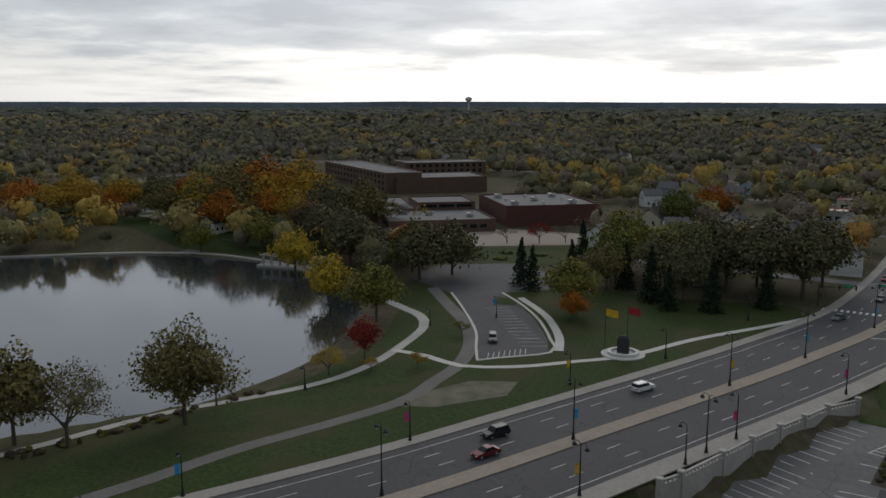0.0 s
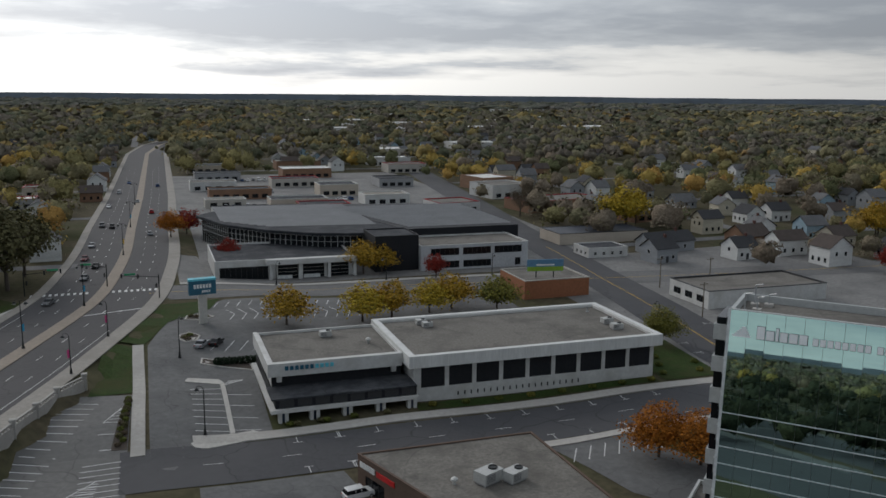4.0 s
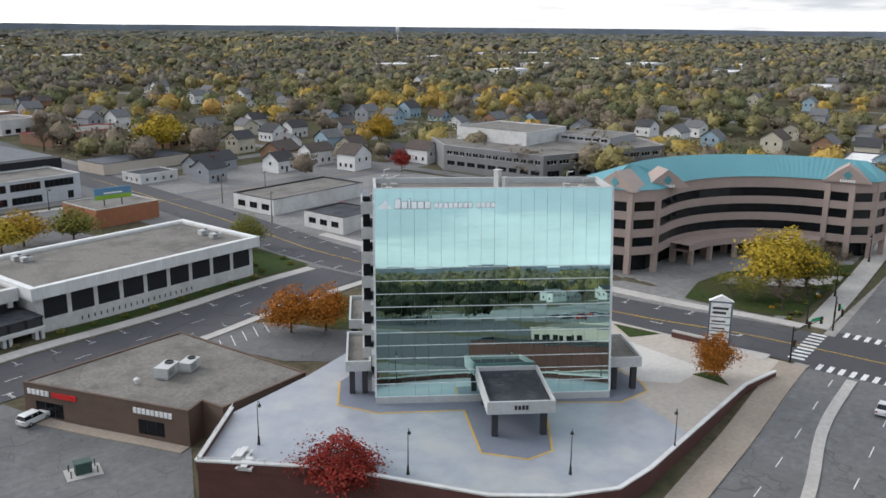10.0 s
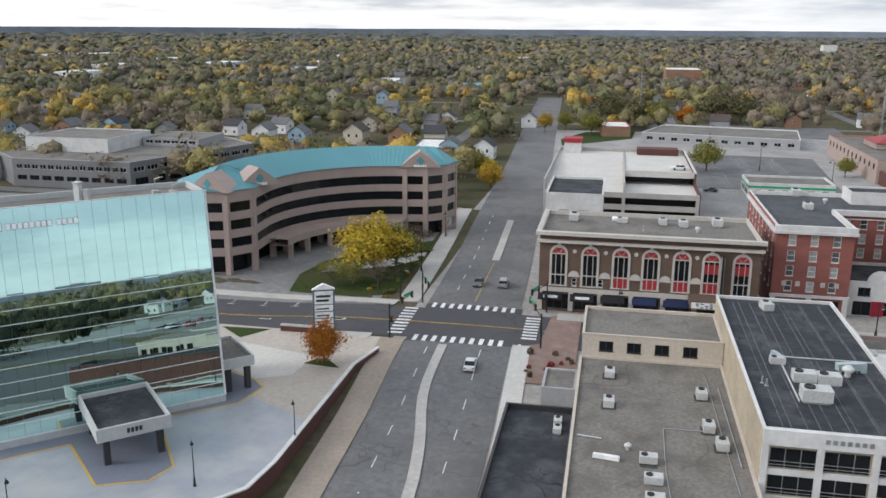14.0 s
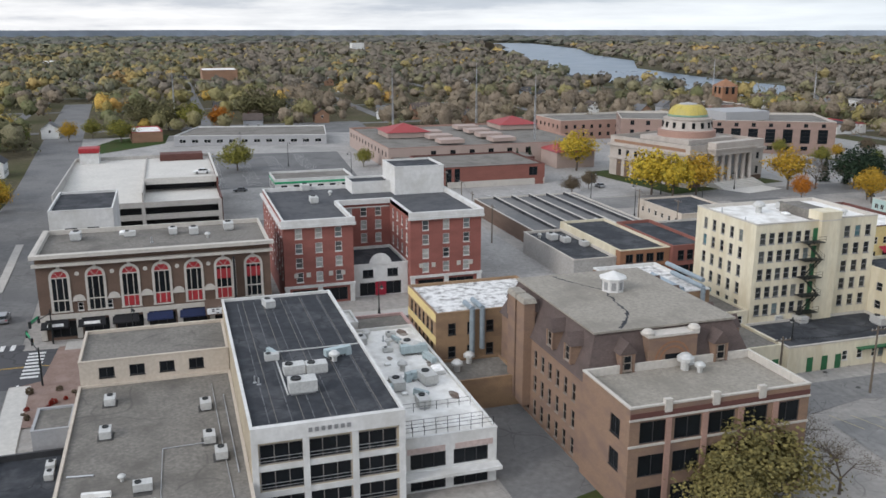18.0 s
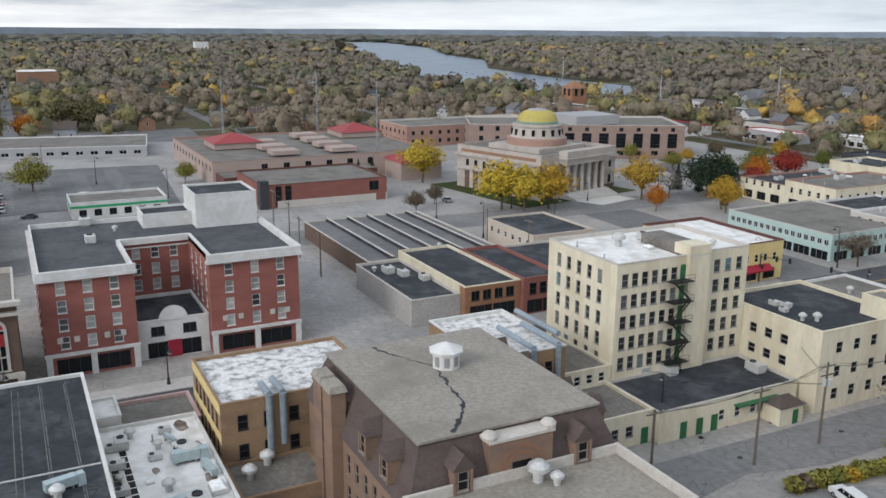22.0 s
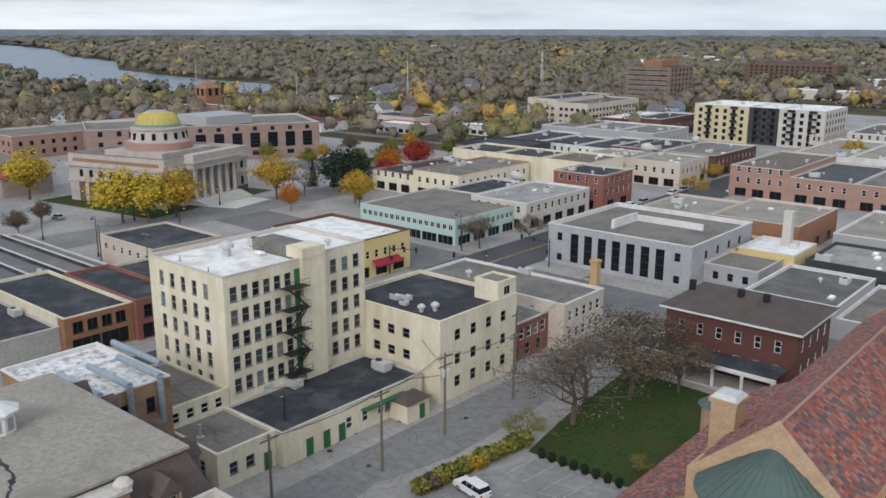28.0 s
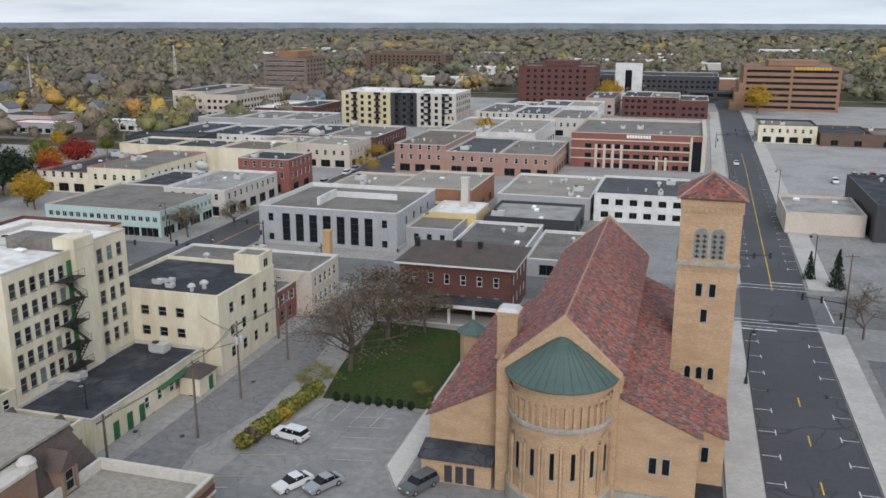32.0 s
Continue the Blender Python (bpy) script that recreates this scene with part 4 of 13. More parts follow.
add(pr, "north_parapet", CONCRETE, [(RX, RY1, 0, 262.3, RY1 + 0.35, 12.8)])
bm = bmesh.new()
quad(bm, (RX + 0.15, RYM + 0.16, 9.05), (RX + 0.15, RY1, 9.05), (250, RY1, 11.9), (250, RYM + 0.16, 11.9))
quad(bm, (250, RYM + 0.16, 11.9), (250, RY1, 11.9), (262, RY1, 11.9), (262, RYM + 0.16, 11.9))
part("sloped_deck", bm, CONCRETE_PALE, pr, "sloping pale concrete deck")
add(pr, "roof_shed", BRICK_DARK, [(255, -26, 12, 261, -13, 14)])
st = building("ramp_stair_tower", "white stair tower with a red cap on the ramp corner", "tower", rect(256, 5, 262, 10.5), 0, 16, WHITE, CONCRETE, 0.3)
add(st, "cap", RED_PANEL, [(255.8, 4.8, 15.2, 262.2, 10.7, 16.6)], "red painted cap")
building("white_service_block", "white rendered service block with a black roof", "building", rect(163, -3.8, 186, 9), 0, 15.5, WHITE, BLACKROOF, 0.5, WHITE, {3: [S(2, 2.4, 2.2, [9.5], 2, 2, "pair", FRAME_D)]})

# buildings on the near block
building("tan_shop", "low tan stucco shop with a grey gravel roof", "building", rect(88, -22.3, 101, -2.6), 0, 9, TANWALL, GREYROOF, 0.4, None, {3: [S(4, 2.0, 1.5, [6.5], 1.5, 2.5, "pair", FRAME_D)], 2: [S(3, 1.8, 1.5, [5.8], 1, 1, "pair", FRAME_D)]})
building("gravel_roof_hall", "low hall with a wide grey gravel roof", "building", rect(24, -22.3, 87.9, -2.4), 0, 5.6, TANWALL, GREYROOF, 0.25, None, {2: [S(6, 1.4, 1.8, [2.4], 50, 1, "pair", FRAME_D)]})
building("low_black_roof_shop", "low brick shop with a black membrane roof", "building", rect(14, -2.3, 75, 6.7), -2, 3, BRICK_DARK, BLACKROOF, 0.7, FRAME_D)
building("grey_shed_roof", "small grey roof shed between the shops", "shed", rect(76.5, -2.3, 83.5, 2.2), 0, 5.0, GREYWALL, GREYROOF, 0.2)
FRAME_T2 = mat("greyish_mullion_paint", (0.22, 0.2, 0.185), 0.6)
rg = building("black_roof_office", "three-storey office with white framed front and black roof", "building", rect(55, -39.2, 102, -22.4), 0, 11.8, mat("tan_rendered_side_wall", (0.37, 0.315, 0.225), 0.85, grain=2, big=0.2, var=0.16, stain=(0.27, 0.225, 0.165)), BLACKROOF, 0.35, WHITE,
              {3: [S(3, 4.7, 2.35, [1.2, 4.3, 7.4], 0.6, 0.6, "band", FRAME_T2)]})
for z in (1.75, 4.85, 7.95):
    add(rg, "balcony_rail", STEEL, [(54.86, -38.5, z + 0.3, 54.9, -23.1, z + 0.36), (54.86, -38.5, z - 0.1, 54.9, -23.1, z - 0.05)], "thin metal balcony rail")
for y in (-38.9, -33.6, -28.2, -22.75):
    add(rg, "pilaster", WHITE, [(54.7, y - 0.35, 0, 55, y + 0.35, 10.6)])
add(rg, "front_fascia", WHITE, [(54.65, -39.2, 10.1, 55, -22.4, 11.85)] + [(54.8, -39.2, z, 55, -22.4, z + 0.65) for z in (3.58, 6.7)], "white front fascia")
bm = bmesh.new()
for i in range(7):
    cbox(bm, (0, -2.1 + i * 0.7, 0), (0.05, 0.42, 0.5))
part("lettering", bm, FRAME_G, rg, "small grey raised letters", m=pose(54.6 - rg.location.x, -30.8 - rg.location.y, 11.0))
ws = building("white_roof_shop", "two-storey white shop with a white coated roof", "building", rect(57, -51, 95.3, -39.3), 0, 7, WHITE, WHITEROOF, 0.35, WHITE,
              {3: [S(2, 4.3, 1.9, [3.0], 0.6, 0.6, "band", FRAME_D), S(2, 4.3, 2.2, [0.2], 0.6, 0.6, "store", FRAME_D)]})
add(ws, "canopy", WHITE, [(55.4, -51.2, 2.3, 57, -39.2, 2.7)])
add(ws, "pink_band", mat("pink_beige_render", (0.42, 0.33, 0.30), 0.8), [(56.95, -44.6, 4.95, 57, -40.0, 5.7), (56.95, -50.5, 4.95, 57, -45.8, 5.7)])
fl = thing("roof_railing", "thin grey metal railing along the shop roof", "railing", 57, -45, 6.9)
for y in np.linspace(-5.8, 5.6, 9):
    bm = bmesh.new()
    tube(bm, (0.6, y, -0.3), (0.6, y, 1.2), 0.04, n=5)
    part("post", bm, IRON, fl)
bm = bmesh.new()
for z in (0.6, 1.15):
    tube(bm, (0.6, -5.8, z), (0.6, 5.6, z), 0.03, n=5)
part("rail", bm, IRON, fl)
building("pink_party_wall", "pink rendered two-storey back wall", "building", rect(95.5, -51.8, 104, -39.4), 0, 6.2, mat("pink_render", (0.42, 0.29, 0.27), 0.85), GREYROOF, 0.4, None)
building("white_roof_annex", "small white roofed shop annex", "building", rect(96, -42.6, 102.2, -39.5), 0, 8.0, WHITE, WHITEROOF, 0.3)
yb = building("yellow_brick_block", "yellow and brown brick block with a peeling white roof", "building", rect(85, -71, 100.5, -52), 0, 11.9, BRICK_OCHRE, PATCHROOF, 0.35, BRICK_OCHRE,
              {3: [S(5, 1.2, 1.8, [4.8, 8.4], 1, 3, "sash", FRAME_D)], 2: [S(6, 1.1, 1.8, [2.0, 5.2, 8.4], 1, 1, "sash", FRAME_D)]})
add(yb, "yellow_front", YELLOWB, [(85.0, -51.99, 10.6, 100.5, -51.93, 11.9), (85.0, -51.99, 0, 100.5, -51.93, 1.8), (85.0, -51.99, 3.9, 100.5, -51.93, 5.1), (85.0, -51.99, 7.1, 100.5, -51.93, 8.3)], "yellow painted side wall")
building("low_service_wing", "low brick service wing with a grey roof", "building", rect(76.5, -62, 84.9, -52), 0, 4.6, BRICK_OCHRE, GREYROOF, 0.3)
building("white_roof_brick_block", "brick block with a peeling white roof", "building", rect(83.2, -97.3, 100, -85.2), 0, 12.2, BRICK_OCHRE, PATCHROOF, 0.4, WHITE,
              {0: [S(5, 1.1, 1.8, [2.2, 5.4, 8.6], style="sash", fr=FRAME_D)], 3: [S(3, 1.1, 1.8, [5.4, 8.6], style="sash", fr=FRAME_D)]})


def duct(points, r, label="bent blue-grey roof duct"):
    d = thing("roof_duct", label, "duct", *points[0])
    o = Vector(points[0])
    for p, q in zip(points, points[1:]):
        bm = bmesh.new()
        tube(bm, Vector(p) - o, Vector(q) - o, r, n=10)
        bmesh.ops.recalc_face_normals(bm, faces=bm.faces)
        part("pipe", bm, BLUE_DUCT, d)
    return d


for y in (-57.5, -65.5):
    duct([(88, y, 12.3), (84.5, y, 12.3), (84.5, y, 4.8)], 0.42)
    duct([(89, y - 1.6, 12.3), (84.5, y - 1.6, 12.3), (84.5, y - 1.6, 6.0)], 0.42)
for y in (-88.5, -92, -95.8):
    duct([(92, y, 12.7), (82.8, y, 12.7), (82.8, y, 7)], 0.4)
duct([(86, -97.9, 12.8), (97, -97.9, 12.8)], 0.4)

# mansard school
FRAME_T = mat("weathered_tan_frame", (0.24, 0.2, 0.165), 0.75, grain=3, var=0.2)
SCHOOLB = mat("worn_brown_school_brick", (0.205, 0.132, 0.09), 0.9, grain=4, big=0.25, var=0.2, stretch=(1, 1, 2.5), stain=(0.15, 0.10, 0.08))
sc = building("mansard_school", "brown brick school with a slate mansard and a cupola", "school", rect(56, -85, 84, -62), 0, 11.6, SCHOOLB, TANROOF, 0.1, STONE_PALE,
              {2: [S(10, 1.05, 2.3, [0.6, 4.2, 7.8], 2.2, 2.2, "sash", FRAME_T)], 1: [S(7, 1.05, 2.3, [4.2, 7.8], 2, 2, "sash", FRAME_T)], 0: [S(9, 1.05, 2.3, [0.6, 4.2, 7.8], 2, 2, "sash", FRAME_T)], 3: [S(2, 1.05, 2.0, [0.6], 20, 0.3, "sash", FRAME_T)]})
SLATE = mat("brown_slate_mansard", (0.085, 0.062, 0.055), 0.85, grain=3, big=0.3, var=0.25, stretch=(1, 1, 3))
bm = bmesh.new()
out, inn = rect(-14.3, -11.8, 14.3, 11.8), rect(-12.0, -9.6, 12.0, 9.6)
for i in range(4):
    j = (i + 1) % 4
    quad(bm, (*out[i], 11.5), (*out[j], 11.5), (*inn[j], 17.0), (*inn[i], 17.0))
part("mansard", bm, SLATE, sc)
bm = bmesh.new()
fl_ = inset(inn, -0.35)
prism(bm, fl_, 16.9, 17.15)
part("flat_roof", bm, TANROOF, sc, "tan roof deck with dark cracks")
for p, q, w in (((-6, 2.0), (-1.5, 1.5), 0.12), ((-1.5, 1.5), (2.0, 0.8), 0.1), ((-6, 2.0), (-8.5, 3.4), 0.16), ((-8.5, 3.4), (-11.8, 6.2), 0.2), ((2.8, 0.5), (8, 3.2), 0.12), ((8, 3.2), (11.5, 4.5), 0.14)):
    a, b = Vector(p), Vector(q)
    n = Vector((-(b - a).y, (b - a).x)).normalized()
    rk = random.Random(int(p[0] * 10))
    bm = bmesh.new()
    last = None
    for k in range(9):
        c = a.lerp(b, k / 8) + n * (rk.uniform(-0.22, 0.22) if 0 < k < 8 else 0)
        ww = w * rk.uniform(0.4, 1.9)
        if last:
            quad(bm, (*last[0], 17.156), (*(c - n * ww), 17.156), (*(c + n * ww), 17.156), (*last[1], 17.156))
        last = (c - n * ww, c + n * ww)
    part("roof_crack", bm, BLACKROOF, sc, "dark tar seam in the roof")
bm = bmesh.new()
lathe(bm, [(1.55, 17.1), (1.55, 18.9), (1.95, 18.95), (1.95, 19.15), (0.0, 20.0)], 8, 2.8, -0.6)
part("cupola", bm, WHITE, sc, "white octagonal cupola")
bm = bmesh.new()
for k in range(8):
    a = 2 * math.pi * (k + 0.5) / 8
    m_ = pose(2.8 + 1.45 * math.cos(a), -0.6 + 1.45 * math.sin(a), 18, 0, 0, math.degrees(a))
    cbox(bm, (0, 0, 0), (0.08, 0.6, 1.1), m=m_)
part("louvre", bm, FRAME_G, sc)


def dormer(e, x, y, z, rz, s=1.0):
    d = bmesh.new()
    box(d, -0.9, -0.5, 0, 0.9, 1.6, 2.5)
    for sx in (-0.82, 0.82):
        box(d, sx - 0.14, -0.66, 0, sx + 0.14, -0.45, 2.5)
    bm2 = bmesh.new()
    v = [bm2.verts.new(c) for c in ((-1.2, -0.75, 2.4), (1.2, -0.75, 2.4), (0, -0.75, 3.9), (-1.2, 1.9, 2.4), (1.2, 1.9, 2.4), (0, 1.9, 3.9))]
    for f in ((0, 1, 2), (5, 4, 3), (0, 2, 5, 3), (2, 1, 4, 5), (1, 0, 3, 4)):
        bm2.faces.new([v[i] for i in f])
    o = part("dormer", d, SCHOOLB, e, m=pose(x, y, z, 0, 0, rz))
    part("dormer_roof", bm2, SLATE, o)
    f_, p_ = window_mesh(1.1, 1.9, "sash", FRAME_T, GLASS)[:2]
    w_ = part("window", f_, None, o, m=pose(0, -0.66, 0.3))
    part("pane", p_, None, w_)


for x in (-9.5, -4.2, 4.2, 9.5):
    dormer(sc, x, 11.4, 12.6, 180)
    dormer(sc, x, -11.4, 12.6, 0)
for y in (-6.6, 6.4):
    dormer(sc, -13.9, y, 12.4, -90)
# the brick gable over the wing, with a stone-arched window
bm = bmesh.new()
box(bm, -14.0, -3.4, 10.5, -9.5, 3.4, 16.3)
part("gable_bay", bm, SCHOOLB, sc, "square brick gable bay")
bm = bmesh.new()
box(bm, -14.15, -3.55, 16.3, -9.5, 3.55, 16.6)
part("gable_coping", bm, STONE_PALE, sc)
for y in (-3.2, 3.2):
    bm = bmesh.new()
    lathe(bm, [(0.75, 16.6), (0.8, 16.9), (0.5, 17.25), (0.02, 17.35)], 10, -13.4, y)
    part("finial", bm, STONE_PALE, sc)
bm = bmesh.new()
for k in range(10):
    t0, t1 = math.pi * k / 10, math.pi * (k + 1) / 10
    for ra, rb, xx in ((1.9, 1.6, -14.1), (2.5, 2.25, -14.06)):
        quad(bm, *[(xx, r * math.cos(t), 13.2 + r * math.sin(t)) for r, t in ((ra, t0), (rb, t0), (rb, t1), (ra, t1))])
part("stone_arch", bm, BRICK_ORANGE, sc)
bm = bmesh.new()
box(bm, -14.12, -1.0, 12.4, -13.9, 1.0, 14.0)
part("gable_window", bm, GLASS, sc)
for x, y in ((4.0, 11.9), (7.2, 11.9)):
    bm = bmesh.new()
    cbox(bm, (x, y, 9), (2.6, 1.6, 15.0) if abs(y) > 11 else (1.6, 3.4, 15.0))
    part("brick_bay", bm, SCHOOLB, sc)
    bm = bmesh.new()
    cbox(bm, (x, y, 16.75), (3.0, 2.0, 0.7) if abs(y) > 11 else (2.0, 3.8, 0.7), taper=0.25)
    part("bay_cap", bm, TANROOF, sc)
sw = building("school_wing", "brown brick school wing with large grouped windows", "school", rect(44.6, -84.5, 55.9, -61.4), 0, 13.3, SCHOOLB, TANROOF, 0.9, STONE_PALE,
         {3: [S(5, 3.4, 2.6, [0.9, 4.9, 8.9], 0.8, 0.8, "band", FRAME_D)], 2: [S(1, 2.2, 2.2, [4.9, 8.9], 6, 1, "pair", FRAME_D)], 0: [S(2, 2.4, 2.4, [0.9, 4.9, 8.9], 1, 1, "pair", FRAME_D)]})
add(sw, "stone_band", STONE_PALE, [(44.44, -84.6, 11.75, 44.59, -61.3, 12.0)])
add(sw, "sill_band", STONE_PALE, [(44.46, -84.6, 8.6, 44.59, -61.3, 8.85)])
add(sw, "frieze", BRICK_DARK, [(44.5, -84.5, 12.0, 44.59, -61.4, 12.6)])
for y in (-66, -72, -78):
    add(sw, "parapet_crest", STONE_PALE, [(44.4, y - 0.45, 12.4, 44.95, y + 0.45, 13.9)])
for k in range(4):
    add(sw, "brick_pier", BRICK_PINK, [(44.42, -80.3 + k * 4.6, 0, 44.59, -79.6 + k * 4.6, 11.7)])
# seams and patches on the black roof
for k in range(5):
    add(rg, "roof_seam", GREYROOF, [(56 + 0.0, -25.5 - k * 2.9, 11.452, 101, -25.42 - k * 2.9, 11.46)], "pale membrane seam")
add(rg, "roof_seam", HVAC, [(77.5, -38.8, 11.452, 77.68, -27.5, 11.56)], "pale conduit across the roof")
add(rg, "roof_seam", HVAC, [(63.5, -27.6, 11.452, 77.68, -27.42, 11.56)], "pale conduit along the roof")
DUCT2 = mat("pale_blue_duct_metal", (0.36, 0.43, 0.44), 0.5, 0.3, var=0.12)


def roof_duct(x, y, z, L, rz, w=0.7):
    """A square sheet-metal duct on feet with a bent end."""
    e = thing("roof_duct", "pale blue sheet-metal duct on a flat roof", "duct", x, y, z, rz)
    bm = bmesh.new()
    box(bm, 0, -w / 2, 0.35, L, w / 2, 0.35 + w)
    part("run", bm, DUCT2, e)
    bm = bmesh.new()
    box(bm, L, -w / 2, 0.0, L + w * 0.9, w / 2, 0.35 + w * 0.98, taper=0.06)
    part("elbow", bm, DUCT2, e)
    for u in (0.15, 0.85):
        bm = bmesh.new()
        box(bm, L * u - 0.06, -w / 2, 0, L * u + 0.06, w / 2, 0.35)
        part("foot", bm, STEEL, e)


for x, y, z, L, rz, w in ((70.5, -40.8, 6.7, 2.6, -60, 0.8), (74.5, -47.5, 6.7, 2.4, 100, 0.9), (83.5, -46.2, 6.7, 3.0, -90, 1.1), (78.5, -49.8, 6.7, 2.6, 10, 0.7), (73.5, -33.6, 11.4, 2.8, -75, 0.9), (75.5, -27.5, 11.4, 1.6, 20, 0.6), (68, -45.8, 6.7, 1.8, 40, 0.5), (90, -46.6, 6.7, 1.8, 200, 0.5)):
    roof_duct(x, y, z, L, rz, w)
for k in range(14):
    add(rg, "walk_pad", SIGN_BLACK, [(66 + k * 1.5, -40.6 - 0.02 * k, 6.72, 67.2 + k * 1.5, -39.9 - 0.02 * k, 6.76)])

# cream six-storey block with annexes
ct = building("cream_block", "cream painted six-storey brick block with fire escapes", "building",
              [(102.5, -107), (85.6, -107), (85.6, -119.3), (84.9, -119.3), (84.9, -123.2), (86.2, -123.2), (86.2, -132), (102.5, -132)], 0, 21.5, CREAM, WHITEROOF, 0.5, STONE_PALE,
              {0: [S(5, 1.05, 1.95, [2.6, 5.7, 8.75, 11.85, 14.95, 18.0], 1.6, 2.6, "sash", FRAME_G, GLASS_PALE)],
               1: [S(6, 1.15, 1.95, [5.7, 8.75, 11.85, 14.95, 18.0], 0.6, 1.2, "sash", FRAME_G, GLASS_PALE)],
               5: [S(3, 1.2, 1.95, [5.7, 8.75, 11.85, 14.95, 18.0], 1.6, 0.6, "sash", FRAME_G, GLASS_PALE)],
               6: [S(5, 1.05, 1.95, [8.75, 11.85, 14.95, 18.0], 1.2, 1.2, "sash", FRAME_G, GLASS_PALE)]})
add(ct, "lift_head", GREYROOF, [(86.6, -123.4, 21.0, 96, -119.5, 22.6)], "dark sloped lift head on the roof")
add(ct, "shaft_cap", CREAM, [(84.85, -123.25, 21.4, 88.2, -119.25, 22.9)])
fe = thing("fire_escape", "rusty dark iron fire escape zigzag on the cream wall", "fire escape", 84.6, -117.6, 5)
for k, z in enumerate((0.9, 3.9, 7.0, 10.1, 13.1)):
    bm = bmesh.new()
    box(bm, -0.9, -1.9, z - 0.08, 0.9, 1.9, z)
    for y in (-1.9, -0.6, 0.6, 1.9):
        tube(bm, (-0.85, y, z), (-0.85, y, z + 1.0), 0.03, n=4)
    for zz in (0.5, 1.0):
        tube(bm, (-0.85, -1.9, z + zz), (-0.85, 1.9, z + zz), 0.03, n=4)
    part("landing", bm, IRON, fe)
    if k:
        bm = bmesh.new()
        y0, y1 = (1.7, -1.5) if k % 2 else (-1.7, 1.5)
        z0 = (0.9, 3.9, 7.0, 10.1, 13.1)[k - 1]
        for s in (-0.75, -0.15):
            tube(bm, (s, y0, z0), (s, y1, z), 0.07, n=4)
            tube(bm, (s, y0, z0 + 0.9), (s, y1, z + 0.9), 0.03, n=4)
        for i in range(10):
            f = i / 10
            cbox(bm, (-0.45, y0 + (y1 - y0) * f, z0 + (z - z0) * f), (0.6, 0.25, 0.04))
        part("stair_flight", bm, IRON, fe)
for z in (5.6, 8.7, 11.8, 14.9, 18.0):
    add(ct, "fire_door", GREEN_DOOR, [(85.52, -119.2, z, 85.6, -118.3, z + 2.2)], "green painted door")
al = building("alley_annex", "low cream annex with a black roof and green doors", "building", rect(74, -131, 85.5, -106), 0, 4.5, CREAM, BLACKROOF, 0.3, STONE_PALE,
              {3: [S(5, 1.1, 1.6, [1.2], 9.5, 1, "sash", FRAME_W, GLASS_PALE), S(2, 1.2, 1.8, [1.2], 17, 3.5, "sash", FRAME_G, GLASS_PALE)]})
for y in (-110.2, -113.0, -115.6, -128.5):
    add(al, "door", GREEN_DOOR, [(73.92, y - 0.55, 0.0, 74, y + 0.55, 2.4)], "green painted door")
add(al, "awning", GREEN_DOOR, [(73.0, -127, 3.0, 74, -119, 3.15)], "dark green timber awning")
an = building("grey_roof_annex", "low cream annex with a grey gravel roof", "building", rect(75.2, -105.9, 85.5, -97.6), 0, 4.6, CREAM, GREYROOF, 0.35, None, {3: [S(2, 1.2, 1.5, [1.4], 1, 2.6, "sash", FRAME_G, GLASS_PALE)], 2: [S(2, 1.1, 1.4, [1.5], 1, 1, "sash", FRAME_G)]})
add(an, "door", GREEN_DOOR, [(75.12, -105.2, 0, 75.2, -104.1, 2.3)], "green painted door")
building("cream_side_annex", "cream two-storey side annex with small windows", "building", rect(85.7, -106.9, 100, -97.6), 0, 6.8, CREAM, GREYROOF, 0.3, None, {3: [S(4, 1.1, 1.4, [4.6], 0.5, 0.5, "sash", FRAME_W)]})
bt = building("cream_hall", "cream three-storey hall with a black roof", "building", rect(71.6, -150, 91.5, -132.1), 0, 12.3, CREAM, BLACKROOF, 0.5, CREAM,
              {3: [S(4, 1.3, 1.7, [1.6, 5.0, 8.6], 2, 1.5, "sash", FRAME_G)], 2: [S(3, 1.4, 1.5, [5.2, 8.4], 6, 5, "sash", FRAME_G)]})
building("roof_stair_house", "cream stair house on the hall roof", "penthouse", rect(71.7, -149.9, 76.2, -145.4), 11.6, 14.9, CREAM, GREYROOF, 0.2, None, {3: [S(1, 1.5, 1.4, [1.0], 1, 1, "pair", FRAME_G)]}, foot=0)
building("brick_rear_shop", "red brick rear shop with boarded windows", "building", rect(73, -161, 95, -150.1), 0, 6.3, BRICK_RED, GREYROOF, 0.35, STONE_PALE, {3: [S(5, 1.3, 1.9, [3.4], 0.5, 0.5, "sash", FRAME_W, GLASS_PALE), S(3, 1.4, 2.0, [0.5], 0.5, 1, "sash", FRAME_G)]})
building("grey_roof_store", "corner store with a wide grey roof and white edge", "building", rect(70, -173.5, 101, -161.1), 0, 8, TANWALL, GREYROOF, 0.4, WHITE, {3: [S(5, 1.2, 1.8, [1.5, 4.8], 0.8, 0.8, "sash", FRAME_W, GLASS_PALE)], 2: [S(3, 1.2, 1.6, [5], 12, 4, "sash")]})
ch = thing("brick_chimney", "tan brick chimney stack with a stepped top", "chimney", 72.5, -174.6, 0)
bm = bmesh.new()
cbox(bm, (0, 0, 6), (1.5, 1.5, 12), taper=0.1)
cbox(bm, (0, 0, 12.2), (1.6, 1.6, 0.5))
part("shaft", bm, BRICK_TAN, ch)
gs = thing("garden_shed", "small cream shed with a brown hipped roof", "shed", 72.3, -126.6, 0)
bm = bmesh.new()
box(bm, -1.6, -2.2, 0, 1.6, 2.2, 2.7)
part("wall", bm, CREAM, gs)
bm = bmesh.new()
